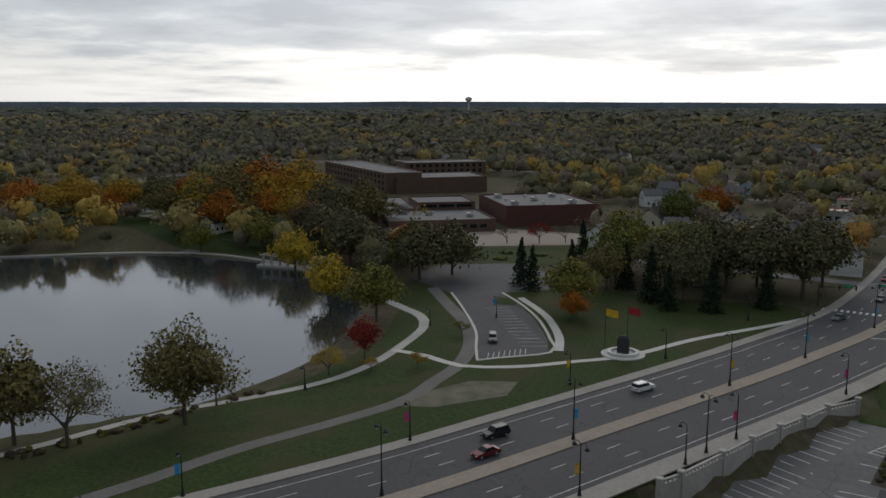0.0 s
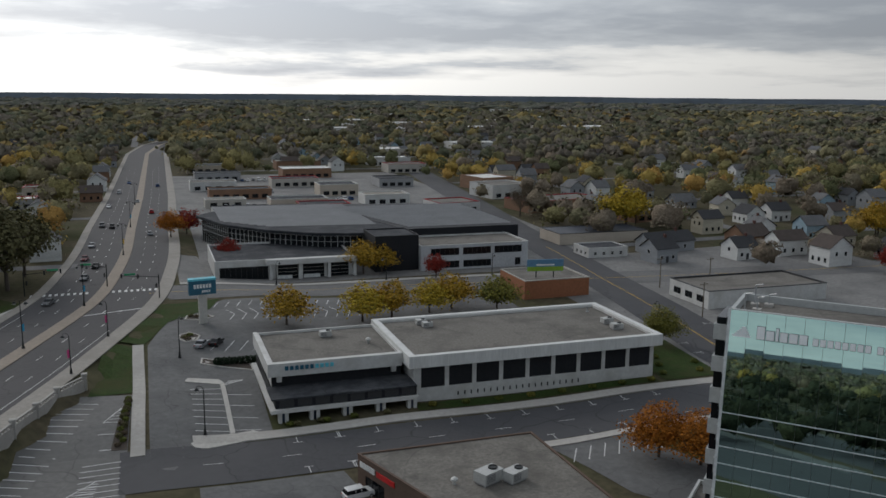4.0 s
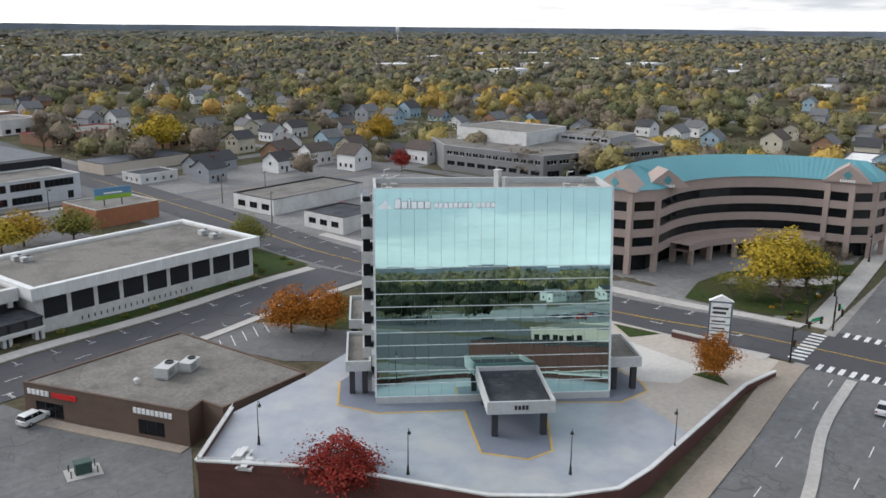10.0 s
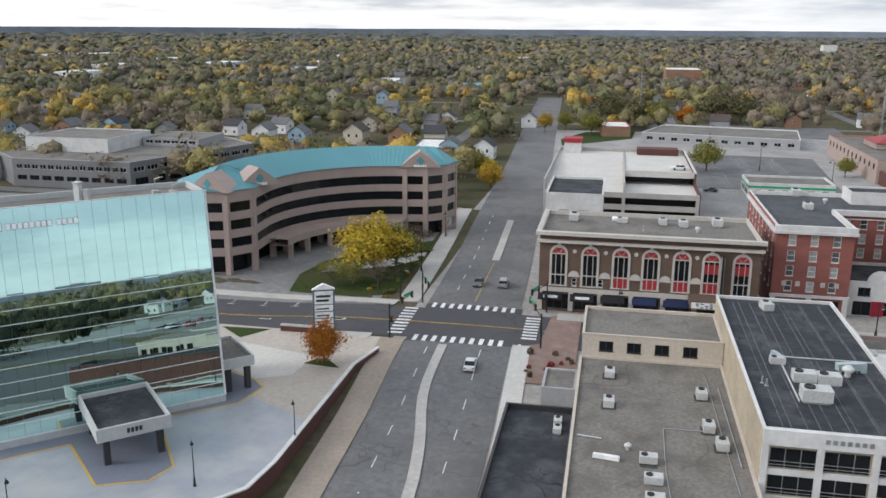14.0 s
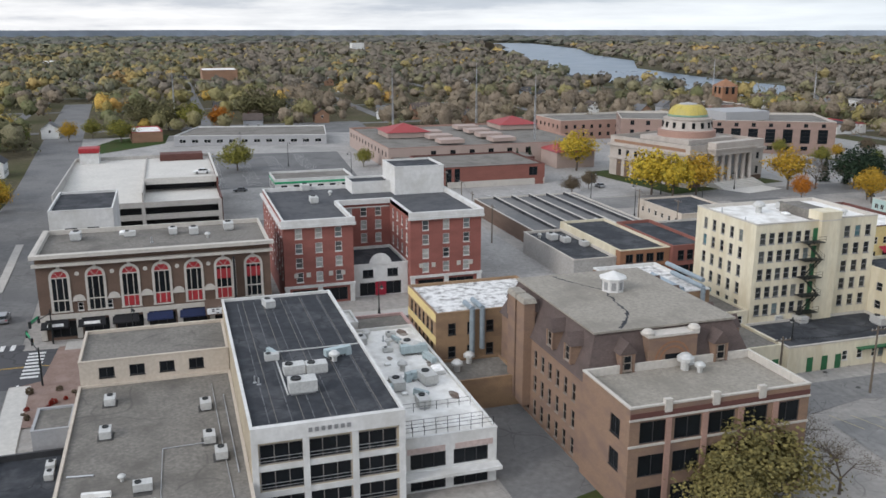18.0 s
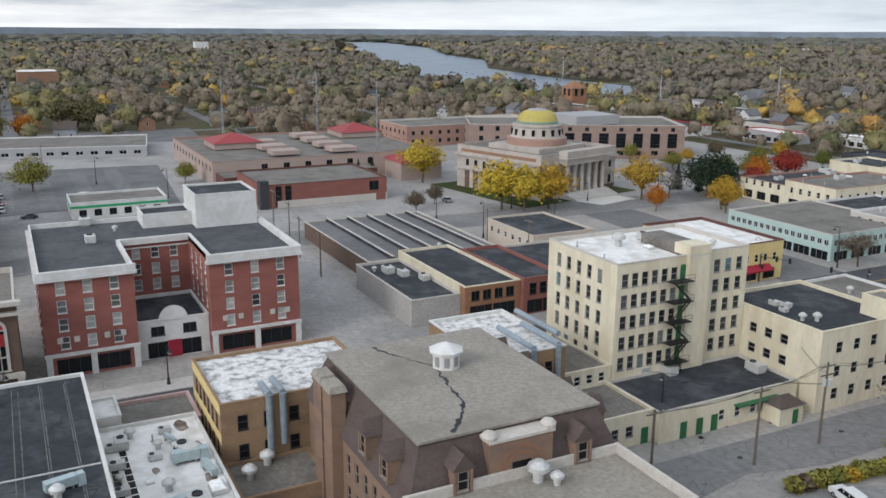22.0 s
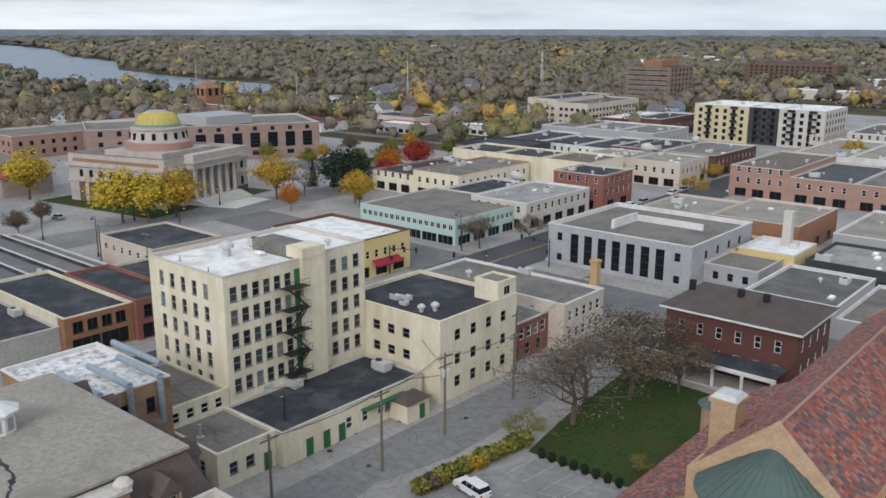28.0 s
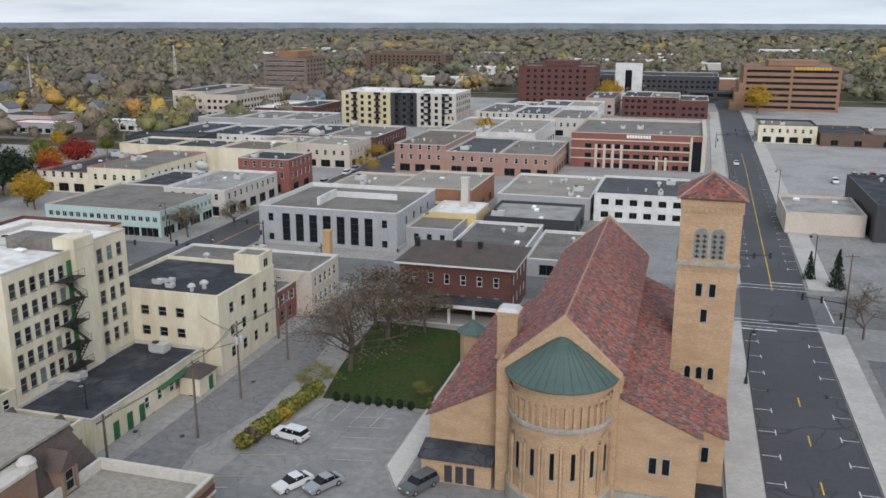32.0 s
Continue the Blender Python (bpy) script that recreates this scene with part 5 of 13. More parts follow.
v = [bm.verts.new(c) for c in ((-1.9, -2.5, 2.7), (1.9, -2.5, 2.7), (1.9, 2.5, 2.7), (-1.9, 2.5, 2.7), (0, -0.8, 3.9), (0, 0.8, 3.9))]
for f in ((0, 1, 4), (1, 2, 5, 4), (2, 3, 5), (3, 0, 4, 5), (3, 2, 1, 0)):
    bm.faces.new([v[i] for i in f])
part("roof", bm, SHINGLE, gs)
bm = bmesh.new()
box(bm, -1.68, -1.2, 0, -1.6, -0.2, 2.1)
part("door", bm, GREEN_DOOR, gs, "green painted door")

# civic blocks east of the hotel street
rs_ = building("row_shop", "long low dark brick market with a seamed roof", "building", rect(160, -132, 204, -100), 0, 4.4, BRICK_BROWN, mat("grey_membrane_roof", (0.12, 0.12, 0.12), 0.9, grain=1, big=0.12, var=0.2, stain=(0.17, 0.165, 0.155)), 0.3, STONE_PALE, {3: [S(5, 2, 2, [0.8], style="store", fr=FRAME_D)]})
for k in range(5):
    add(rs_, "roof_ridge", BLACKROOF, [(160.5, -128.6 + k * 5.6, 4.1, 203.5, -128.1 + k * 5.6, 4.9)], "dark raised parapet across the roof")
    add(rs_, "ridge_cap", STONE_PALE, [(160.5, -128.65 + k * 5.6, 4.9, 203.5, -128.05 + k * 5.6, 4.97)])
building("grey_side_shop", "low grey plastered shop with a dark roof", "building", rect(129.5, -106, 157, -96), 0, 5.2, mat("grey_stucco", (0.33, 0.32, 0.30), 0.9), BLACKROOF, 0.5, STONE_PALE)
building("brown_brick_store", "brown brick store with a black roof and green sign", "building", rect(128, -118, 158, -106.1), 0, 6.8, BRICK_ORANGE, BLACKROOF, 0.5, CREAM, {3: [S(4, 1.8, 1.9, [3.9], style="pair", fr=FRAME_D), S(2, 4.8, 2.6, [0.3], style="store", fr=FRAME_D)]})
bst = scene.objects["brown_brick_store"]
add(bst, "side_wall", CREAM, [(130.0, -106.09, -1, 158.0, -105.99, 6.7)], "cream painted side wall")
building("red_brick_store", "bright red brick store with arched windows", "building", rect(127, -127, 152, -118.1), 0, 7.2, BRICK_RED, BLACKROOF, 0.6, BRICK_RED, {3: [S(3, 1.6, 2.2, [3.9], style="sash", fr=FRAME_D), S(2, 3.6, 2.6, [0.2], style="store", fr=FRAME_D)]})
building("tan_corner_store", "plain tan two-storey store with small windows", "building", rect(158, -157, 180, -140), 0, 6.5, TANWALL, BLACKROOF, 0.4, None, {2: [S(6, 1.2, 1.3, [3.6])], 3: [S(4, 1.2, 1.3, [3.6])]})
building("white_top_store", "cream store with a white roof and red awning", "building", rect(124.5, -183, 150, -165), 0, 8.6, YELLOWB, WHITEROOF, 0.6, BRICK_DARK, {3: [S(6, 1.1, 1.7, [4.3]), S(3, 3.4, 2.3, [0.3], style="store", fr=FRAME_D)]})
aw = thing("shop_awning", "red cloth awning over a shop front", "awning", 124.4, -175, 2.8)
bm = bmesh.new()
quad(bm, (0, -4, 1), (0, 4, 1), (-1.6, 4, 0), (-1.6, -4, 0))
quad(bm, (-1.6, -4, 0), (-1.6, 4, 0), (-1.6, 4, -0.3), (-1.6, -4, -0.3))
part("cloth", bm, AWN_RED, aw)
building("middle_store", "low store with a black roof between taller shops", "building", rect(127, -157, 156, -128), 0, 5.6, TANWALL, BLACKROOF, 0.4, STONE_PALE, {3: [S(5, 3.6, 2.4, [0.4], style="store", fr=FRAME_D)]})
po = building("post_office", "grey limestone post office with tall dark window strips", "building", rect(69.5, -238, 104, -207), -1, 9.0, STONE_GREY, GREYROOF, 1.0, WHITE,
              {2: [S(7, 2.0, 6.8, [1.6], 5.2, 5.2, "strip", FRAME_D), S(1, 1.3, 1.8, [1.6, 6.4], 1.6, 30, "sash", FRAME_D), S(1, 1.3, 1.8, [1.6, 6.4], 30, 1.6, "sash", FRAME_D)], 3: [S(4, 1.3, 1.8, [2.4, 6.2], 4, 4, "sash", FRAME_D)], 1: [S(7, 1.8, 6.8, [1.6], 4, 4, "strip", FRAME_D)]})
add(po, "plinth", STONE_GREY, [(69.2, -206.9, -1.5, 104.3, -206.6, 0.9), (69.2, -238, -1.5, 69.5, -206.6, 0.9)])
add(po, "white_parapet", WHITE, [(92, -226, 8.0, 92.6, -215, 10.0), (76, -226.6, 8.0, 92.6, -226, 9.4)])
building("post_office_wing", "low grey loading wing behind the post office", "building", rect(58, -234, 69.4, -213), 0, 4.6, STONE_GREY, GREYROOF, 0.4, STONE_PALE, {2: [S(3, 1.2, 1.6, [1.6], style="sash", fr=FRAME_D)]})
sk = thing("square_chimney", "square pale stone chimney behind the post office", "chimney", 61.5, -238, 0)
bm = bmesh.new()
cbox(bm, (0, 0, 6.2), (2.0, 2.0, 12.4), taper=0.12)
cbox(bm, (0, 0, 12.4), (2.1, 2.1, 0.4))
part("shaft", bm, STONE_PALE, sk)
TEALP = mat("pale_teal_panel", (0.36, 0.47, 0.44), 0.5, grain=1.5, var=0.08)
building("teal_office", "pale teal panelled two-storey corner office", "building", rect(129, -235, 162, -204), -1, 6.4, TEALP, GREYROOF, 0.35, STONE_PALE,
         {2: [S(16, 1.3, 1.4, [4.6], 0.6, 0.6, "pair", FRAME_W), S(6, 4.9, 2.3, [0.9], 0.6, 0.6, "store", FRAME_G)], 3: [S(13, 1.3, 1.4, [4.6], 0.6, 5, "pair", FRAME_W), S(5, 4.6, 2.3, [0.9], 0.6, 0.6, "store", FRAME_G)]})

# ---- trees ----
def leaf_mat(name, c, c2):
    return mat(name, c, 0.85, var=0.3, grain=1.3, tint=[c, c2], per="island", bump=0, spec=0.1)


LEAVES = {
    "yellow": leaf_mat("yellow_leaves", (0.429, 0.299, 0.033), (0.260, 0.221, 0.039)),
    "gold": leaf_mat("golden_leaves", (0.365, 0.216, 0.027), (0.216, 0.162, 0.030)),
    "orange": leaf_mat("orange_leaves", (0.360, 0.126, 0.018), (0.216, 0.090, 0.019)),
    "red": leaf_mat("red_leaves", (0.253, 0.032, 0.023), (0.127, 0.034, 0.025)),
    "green": leaf_mat("green_leaves", (0.111, 0.124, 0.029), (0.052, 0.072, 0.021)),
    "olive": leaf_mat("olive_leaves", (0.188, 0.173, 0.038), (0.090, 0.098, 0.030)),
    "dark": leaf_mat("dark_olive_leaves", (0.118, 0.108, 0.052), (0.068, 0.07, 0.036)),
    "moss": leaf_mat("mossy_olive_leaves", (0.165, 0.138, 0.05), (0.085, 0.078, 0.034)),
    "brown": leaf_mat("brown_leaves", (0.115, 0.088, 0.058), (0.075, 0.06, 0.042)),
    "spruce": leaf_mat("spruce_needles", (0.022, 0.036, 0.02), (0.012, 0.02, 0.014)),
}
BARK = mat("grey_brown_bark", (0.09, 0.072, 0.058), 0.95, grain=6, stretch=(3, 3, 0.5), bump=0.5)
rng = np.random.default_rng(7)


def cards(centres, size, out=None, r=None, mixin=0.8):
    """Small leaf-spray quads round the centres, as one vertex and one face list."""
    r = r or rng
    n = len(centres)
    a = r.normal(size=(n, 3))
    if out is not None:
        a = a * mixin + out
    a /= np.linalg.norm(a, axis=1, keepdims=True) + 1e-9
    b = np.cross(a, r.normal(size=(n, 3)))
    b /= np.linalg.norm(b, axis=1, keepdims=True) + 1e-9
    c = np.cross(a, b)
    s = (size * r.uniform(0.6, 1.25, n))[:, None] * 0.5
    k = r.uniform(0.55, 1.0, n)[:, None]
    v = np.stack([centres - b * s - c * s * k, centres + b * s - c * s * k * 0.7, centres + b * s * 0.8 + c * s * k, centres - b * s * 0.9 + c * s * k], 1)
    return v.reshape(-1, 3)


def quads_mesh(name, v, *mats, tone=None):
    n = len(v) // 4
    me = bpy.data.meshes.new(name)
    me.vertices.add(len(v))
    me.vertices.foreach_set("co", np.asarray(v, np.float32).ravel())
    me.loops.add(4 * n)
    me.loops.foreach_set("vertex_index", np.arange(4 * n, dtype=np.int32))
    me.polygons.add(n)
    me.polygons.foreach_set("loop_start", np.arange(0, 4 * n, 4, dtype=np.int32))
    me.polygons.foreach_set("loop_total", np.full(n, 4, np.int32))
    if tone is not None:
        me.attributes.new("tone", "FLOAT", "POINT").data.foreach_set("value", np.asarray(tone, np.float32))
    for m in mats:
        me.materials.append(m)
    me.update(calc_edges=True)
    return me


def limb_tree(seed, h, spread_r, levels=3, first=0.28, twig=0.02):
    """Trunk and limbs of a broad-leaved tree, and the tips of its twigs."""
    r = random.Random(seed)
    bm, tips = bmesh.new(), []

    def grow(p, d, length, rad, lev):
        q = p + d * length
        tube(bm, p, q, rad, rad * 0.66, n=7 if lev == 0 else (5 if lev == 1 else 3), cap=False)
        if lev >= 1:
            tips.append((p + q) / 2)
        if lev == levels:
            tips.append(q)
            return
        for k in range(5 if lev == 0 else 4 if lev == 1 else 3):
            side = Vector((r.gauss(0, 1), r.gauss(0, 1), r.gauss(0.15, 0.4))).normalized()
            nd = (d * (0.55 if lev else 0.7) + side * spread_r * (0.9 if lev == 0 else 1.0)).normalized()
            nd.z = max(nd.z, 0.02 if lev else 0.3)
            grow(q - d * length * r.uniform(0, 0.3) if lev else q - d * length * r.uniform(0, 0.25), nd.normalized(), length * r.uniform(0.6, 0.85) if lev else h * r.uniform(0.26, 0.36), rad * 0.5, lev + 1)

    grow(Vector((0, 0, -0.4)), Vector((r.uniform(-0.05, 0.05), r.uniform(-0.05, 0.05), 1)).normalized(), h * first + 0.4, h * 0.026, 0)
    return bm, np.array([tuple(t) for t in tips])


SHAPES = {}
for key, seed, h, sp, per, size in (("round", 3, 10, 0.75, 22, 0.42), ("broad", 11, 10, 1.0, 20, 0.42), ("tall", 21, 12, 0.55, 18, 0.42), ("bare", 5, 10, 0.8, 8, 0.13), ("thin", 8, 10, 0.85, 16, 0.2), ("round_fine", 3, 10, 0.75, 52, 0.27), ("broad_fine", 11, 10, 1.0, 50, 0.27)):
    lev = 4 if key in ("bare", "thin") else 3
    bm, tips = limb_tree(seed, h, sp, lev)
    r_ = np.random.default_rng(seed)
    tips = tips[tips[:, 2] > h * 0.22]
    spreadm = 0.95 if lev == 3 else 0.5
    pts = np.repeat(tips, per if lev == 3 else max(1, per // 2), 0)
    pts = pts + r_.normal(size=pts.shape) * spreadm * (0.9, 0.9, 0.7)
    pts = pts[pts[:, 2] > h * 0.2]
    if lev == 3:
        # leaves fill a rounded crown between the limbs
        n2 = int(len(pts) * 0.55)
        rad = float(np.percentile(np.hypot(pts[:, 0], pts[:, 1]), 88))
        d = r_.normal(size=(n2, 3))
        d /= np.linalg.norm(d, axis=1, keepdims=True)
        lump = 0.82 + 0.26 * np.sin(5 * d[:, :1] + 2) * np.cos(4 * d[:, 1:2] - 1) + 0.1 * np.sin(9 * d[:, 2:3])
        fill = d * r_.uniform(0.72, 1.05, (n2, 1)) * lump * (rad * 0.92, rad * 0.92, h * 0.43) + (0, 0, h * 0.62)
        pts = np.concatenate([pts[r_.uniform(0, 1, len(pts)) < 0.5], fill])
    mid = pts.mean(0)
    outw = (pts - mid) / (np.linalg.norm(pts - mid, axis=1, keepdims=True) + 1e-6) + (0, 0, 0.35)
    SHAPES[key] = mesh_of("trunk", bm, BARK), cards(pts, np.full(len(pts), size), outw, r_), float(tips[:, 2].max()), float(np.abs(pts[:, :2] - mid[:2]).max())


def spruce_shape(seed, h=12.0):
    r = np.random.default_rng(seed)
    bm = bmesh.new()
    tube(bm, (0, 0, -0.3), (0, 0, h), 0.2, 0.02, 6)
    pts, outs = [], []
    for z in np.arange(0.8, h, 0.42):
        rad = (h - z) / h * 2.9 + 0.15
        k = int(6 + rad * 7)
        for i in range(k):
            a = r.uniform(0, 2 * math.pi)
            for f in (0.35, 0.7, 1.0):
                q = rad * f * r.uniform(0.75, 1.1)
                pts.append((q * math.cos(a), q * math.sin(a), z - 0.28 * q + r.uniform(-0.15, 0.15)))
                outs.append((0.5 * math.cos(a), 0.5 * math.sin(a), 0.9))
    return mesh_of("trunk", bm, BARK), cards(np.array(pts), np.full(len(pts), 0.5), np.array(outs), r), h, 3.0


SHAPES["spruce"] = spruce_shape(4)
CROWNS = {}


def tree(x, y, h, shape="round", leaf="gold", label="", z=None, wide=1.0, rot=None, category="tree"):
    if shape + "_fine" in SHAPES and math.hypot(x - 40, y + 10) < 190:
        shape += "_fine"
    trunk, v, top, rad = SHAPES[shape]
    if (shape, leaf) not in CROWNS:
        CROWNS[shape, leaf] = quads_mesh("crown", v, LEAVES[leaf])
    s = h / top
    names = {"yellow": "bright yellow autumn tree", "gold": "golden autumn tree", "orange": "orange autumn tree", "red": "deep red autumn tree", "green": "green leafy tree", "olive": "yellow-green autumn tree", "moss": "dull olive-brown leafy tree", "brown": "nearly bare brown tree", "dark": "dark olive-green leafy tree", "spruce": "dark green spruce tree"}
    e = new("spruce_tree" if shape == "spruce" else "tree")
    e.matrix_world = Matrix.LocRotScale((x, y, (ground_z(x, y) if z is None else z)), Euler((0, 0, rng.uniform(0, 6.28) if rot is None else rot)), (s * wide, s * wide, s))
    tagged(e, label or names[leaf] + (" with a broad crown" if wide > 1.15 else " standing on grass"), category)
    part("trunk", trunk, None, e)
    part("crown", CROWNS[shape, leaf], None, e)
    return e


SHRUB_PTS = {}


def shrub(x, y, w, h, leaf="green", label="small rounded evergreen shrub in a bed", z=None, name="shrub"):
    if leaf not in SHRUB_PTS:
        r = np.random.default_rng(31)
        d = r.normal(size=(260, 3))
        d /= np.linalg.norm(d, axis=1, keepdims=True)
        p = d * r.uniform(0.35, 0.5, 260)[:, None] * r.uniform(0.85, 1.12, 260)[:, None]
        SHRUB_PTS[leaf] = quads_mesh("shrub", cards(p + (0, 0, 0.45), np.full(260, 0.17), d, r), LEAVES[leaf])
    o = new(name, SHRUB_PTS[leaf])
    o.matrix_world = Matrix.LocRotScale((x, y, (ground_z(x, y) if z is None else z)), Euler((0, 0, rng.uniform(0, 6))), (w, w, h))
    return tagged(o, label, "shrub")


# woods and garden trees too many to count, in three rings
WOODS = mat("autumn_woods", (0.03, 0.037, 0.027), 0.9, var=0.36, grain=1.1, bump=0.9, relief=1.0, per="tone", spec=0.05,
            tint=[(0.14, 0.145, 0.071), (0.19, 0.152, 0.113), (0.205, 0.167, 0.122), (0.201, 0.182, 0.087), (0.241, 0.21, 0.092), (0.293, 0.236, 0.087), (0.385, 0.276, 0.078), (0.443, 0.293, 0.076), (0.385, 0.201, 0.076)])
OPEN = [(-52, 330, -330, 36), (-130, -52, -330, -95), (330, 425, -120, 36), (330, 380, -300, -120), (-135, 200, -640, -262), (4, 152, 34, 335), (152, 216, 34, 215), (4, 150, 240, 560), (-340, -128, 262, 400), (-392, -225, 392, 535), (-150, 4, 20, 262)]
SPOTS = []


def open_land(x, y, pad=4.0):
    """Land outside the town, the streets and the water."""
    ok = np.ones(x.shape, bool)
    for x0, x1, y0, y1 in OPEN:
        ok &= ~((x > x0 - pad) & (x < x1 + pad) & (y > y0 - pad) & (y < y1 + pad))
    ok &= (np.abs(x - div_x(y)) > 24 * np.clip((700 - y) / 300, 0.8, 1) * (y > 0)) | (y > 905)
    ok &= near_lake(x, y) > 6
    ins = np.zeros(x.shape, bool)
    for (ax, ay), (bx, by) in zip(RIVER, RIVER[1:] + RIVER[:1]):
        ins ^= ((ay > y) != (by > y)) & (x < (bx - ax) * (y - ay) / (by - ay + 1e-12) + ax)
    ok &= ~ins
    for line, w in ((ST_B, 12), (ST_C, 14), (ST_D, 10)):
        L = np.array(line[:: max(1, len(line) // 40)])
        ok &= np.min(np.hypot(x[:, None] - L[None, :, 0], y[:, None] - L[None, :, 1]), 1) > w
    return ok


def allowed(x, y, pad=4.0):
    ok = open_land(x, y, pad)
    for sx, sy, sr in SPOTS:
        ok &= np.hypot(x - sx, y - sy) > sr
    # streets between the gardens
    g = (np.mod(x + 18, 118) < 9) | (np.mod(y + 40, 104) < 8)
    ok &= ~(g & (np.hypot(x, y) < 1100))
    return ok


def drift(x, y, size, seed):
    """Smooth patchy values from 0 to 1 over the land."""
    r = np.random.default_rng(seed)
    v = np.zeros(x.shape)
    for k in range(7):
        a, f, p = r.uniform(0, 6.28), r.uniform(0.6, 1.7) / size, r.uniform(0, 6.28, 2)
        u, w = x * math.cos(a) + y * math.sin(a), y * math.cos(a) - x * math.sin(a)
        v += np.sin(u * f + p[0] + 1.3 * np.sin(w * f * 0.7 + p[1]))
    return 1 / (1 + np.exp(-1.1 * v))


def woods(name, r0, r1, step, n_card, size, height, seed, label, core=(6, 3), material=None, fat=1.0):
    material = material or WOODS
    r = np.random.default_rng(seed)
    k = int(2 * r1 / step)
    X, Y = np.meshgrid(np.linspace(-r1, r1, k), np.linspace(-r1, r1, k))
    x, y = X.ravel() + r.uniform(-0.48, 0.48, k * k) * step, Y.ravel() + r.uniform(-0.48, 0.48, k * k) * step
    d = np.hypot(x - 20, y)
    m = (d > r0) & (d < r1)
    x, y = x[m], y[m]
    m = allowed(x, y)
    x, y = x[m], y[m]
    # clearings, and thinner planting to the west
    west = np.degrees(np.arctan2(y, x - 20)) % 360
    west = (west > 165) & (west < 245)
    keep = np.where(west & (r0 > 300), 0.45, 0.92) * np.where(r0 < 1300, np.clip(drift(x, y, 55, 5) * 2.6 + 0.25, 0, 1), 1.0)
    m = r.uniform(0, 1, len(x)) < keep
    x, y = x[m], y[m]
    n = len(x)
    h = height * (r.uniform(0.62, 1.3, n) - 0.18 * (r.uniform(0, 1, n) < 0.2))
    w = h * r.uniform(0.40, 0.62, n) * fat
    # olive and dark green crowns, bare grey-brown ones by the river, gold ones in loose drifts
    tone = np.where(r.uniform(0, 1, n) < 0.6, r.uniform(0.40, 0.60, n), r.uniform(0.09, 0.16, n))
    grey = r.uniform(0, 1, n) < np.where((y < -100) & (x > 60), 0.75, 0.34) * (0.4 + 1.1 * drift(x, y, 90, 8))
    tone = np.where(grey, r.uniform(0.19, 0.36, n), tone)
    bright = np.where(y > -60, 0.46, 0.22) * drift(x, y, 60, 11) ** 2.6
    tone = np.where(r.uniform(0, 1, n) < bright, 0.62 + 0.38 * r.beta(1.6, 1.8, n), tone)
    # unseen western crowns: shade put into their tone to darken the tower's reflection
    tone = np.clip(np.where((x < -40) & (y < 60) & (y > -300), tone * 0.05, tone), 0, 1)
    base = np.stack([x, y, gz(x, y) + h * 0.52], -1)[:, None]
    half = np.stack([w, w, h * 0.46], -1)[:, None]
    # a lumpy inner mass closes the middle of each crown
    nc, nr = core
    th = r.uniform(0, 6.28, n)[:, None, None] + (np.arange(nc) * 2 * math.pi / nc)[None, None]
    ph = np.linspace(0.15, 2.6, nr + 1)[None, :, None]
    g = (0.70 if n_card > 4 else 0.9) * r.uniform(0.55, 1.25, (n, nr + 1, nc))
    cv = np.stack([g * np.sin(ph) * np.cos(th), g * np.sin(ph) * np.sin(th), g * np.cos(ph) * np.ones_like(th)], -1)
    cv = (base[:, None] + cv * half[:, None]).reshape(-1, 3)
    idx = (np.arange(n) * (nr + 1) * nc)[:, None, None] + (np.arange(nr) * nc)[None, :, None]
    i0, i1 = np.arange(nc)[None, None], (np.arange(nc) + 1)[None, None] % nc
    cf = np.stack([idx + i0, idx + nc + i0, idx + nc + i1, idx + i1], -1).reshape(-1, 4)
    dirs = r.normal(size=(n, n_card, 3))
    dirs /= np.linalg.norm(dirs, axis=2, keepdims=True)
    dirs[..., 2] = np.abs(dirs[..., 2]) * 1.15 - 0.25
    # sprays gather in uneven lobes, so that the outline breaks up
    lobes = r.normal(size=(n, 6, 3)) * (0.42, 0.42, 0.36)
    pick = r.integers(0, 6, (n, n_card))
    off = lobes[np.arange(n)[:, None], pick]
    c = base + (off + dirs * r.uniform(0.35, 0.68, (n, n_card, 1)) * r.uniform(0.7, 1.25, (n, 6, 1))[np.arange(n)[:, None], pick]) * half
    s = np.repeat(w / height * 10 * size / 4.4, n_card)
    v = cards(c.reshape(-1, 3), s, (dirs + (0, 0, 0.35)).reshape(-1, 3), r, 0.26)
    t2 = np.repeat(tone, n_card * 4) + np.repeat(r.normal(0, 0.03, n * n_card), 4)
    m0 = len(cv)
    allv = np.concatenate([cv, v])
    allf = np.concatenate([cf, np.arange(len(v)).reshape(-1, 4) + m0])
    me = bpy.data.meshes.new(name)
    me.vertices.add(len(allv))
    me.vertices.foreach_set("co", np.asarray(allv, np.float32).ravel())
    me.loops.add(4 * len(allf))
    me.loops.foreach_set("vertex_index", allf.astype(np.int32).ravel())
    me.polygons.add(len(allf))
    me.polygons.foreach_set("loop_start", np.arange(0, 4 * len(allf), 4, dtype=np.int32))
    me.polygons.foreach_set("loop_total", np.full(len(allf), 4, np.int32))
    me.polygons.foreach_set("use_smooth", np.arange(len(allf)) < len(cf))
    me.attributes.new("tone", "FLOAT", "POINT").data.foreach_set("value", np.concatenate([np.repeat(tone, (nr + 1) * nc), np.clip(t2, 0, 1)]).astype(np.float32))
    me.materials.append(material)
    me.update(calc_edges=True)
    return tagged(new(name, me), label, "trees", kind="stuff")

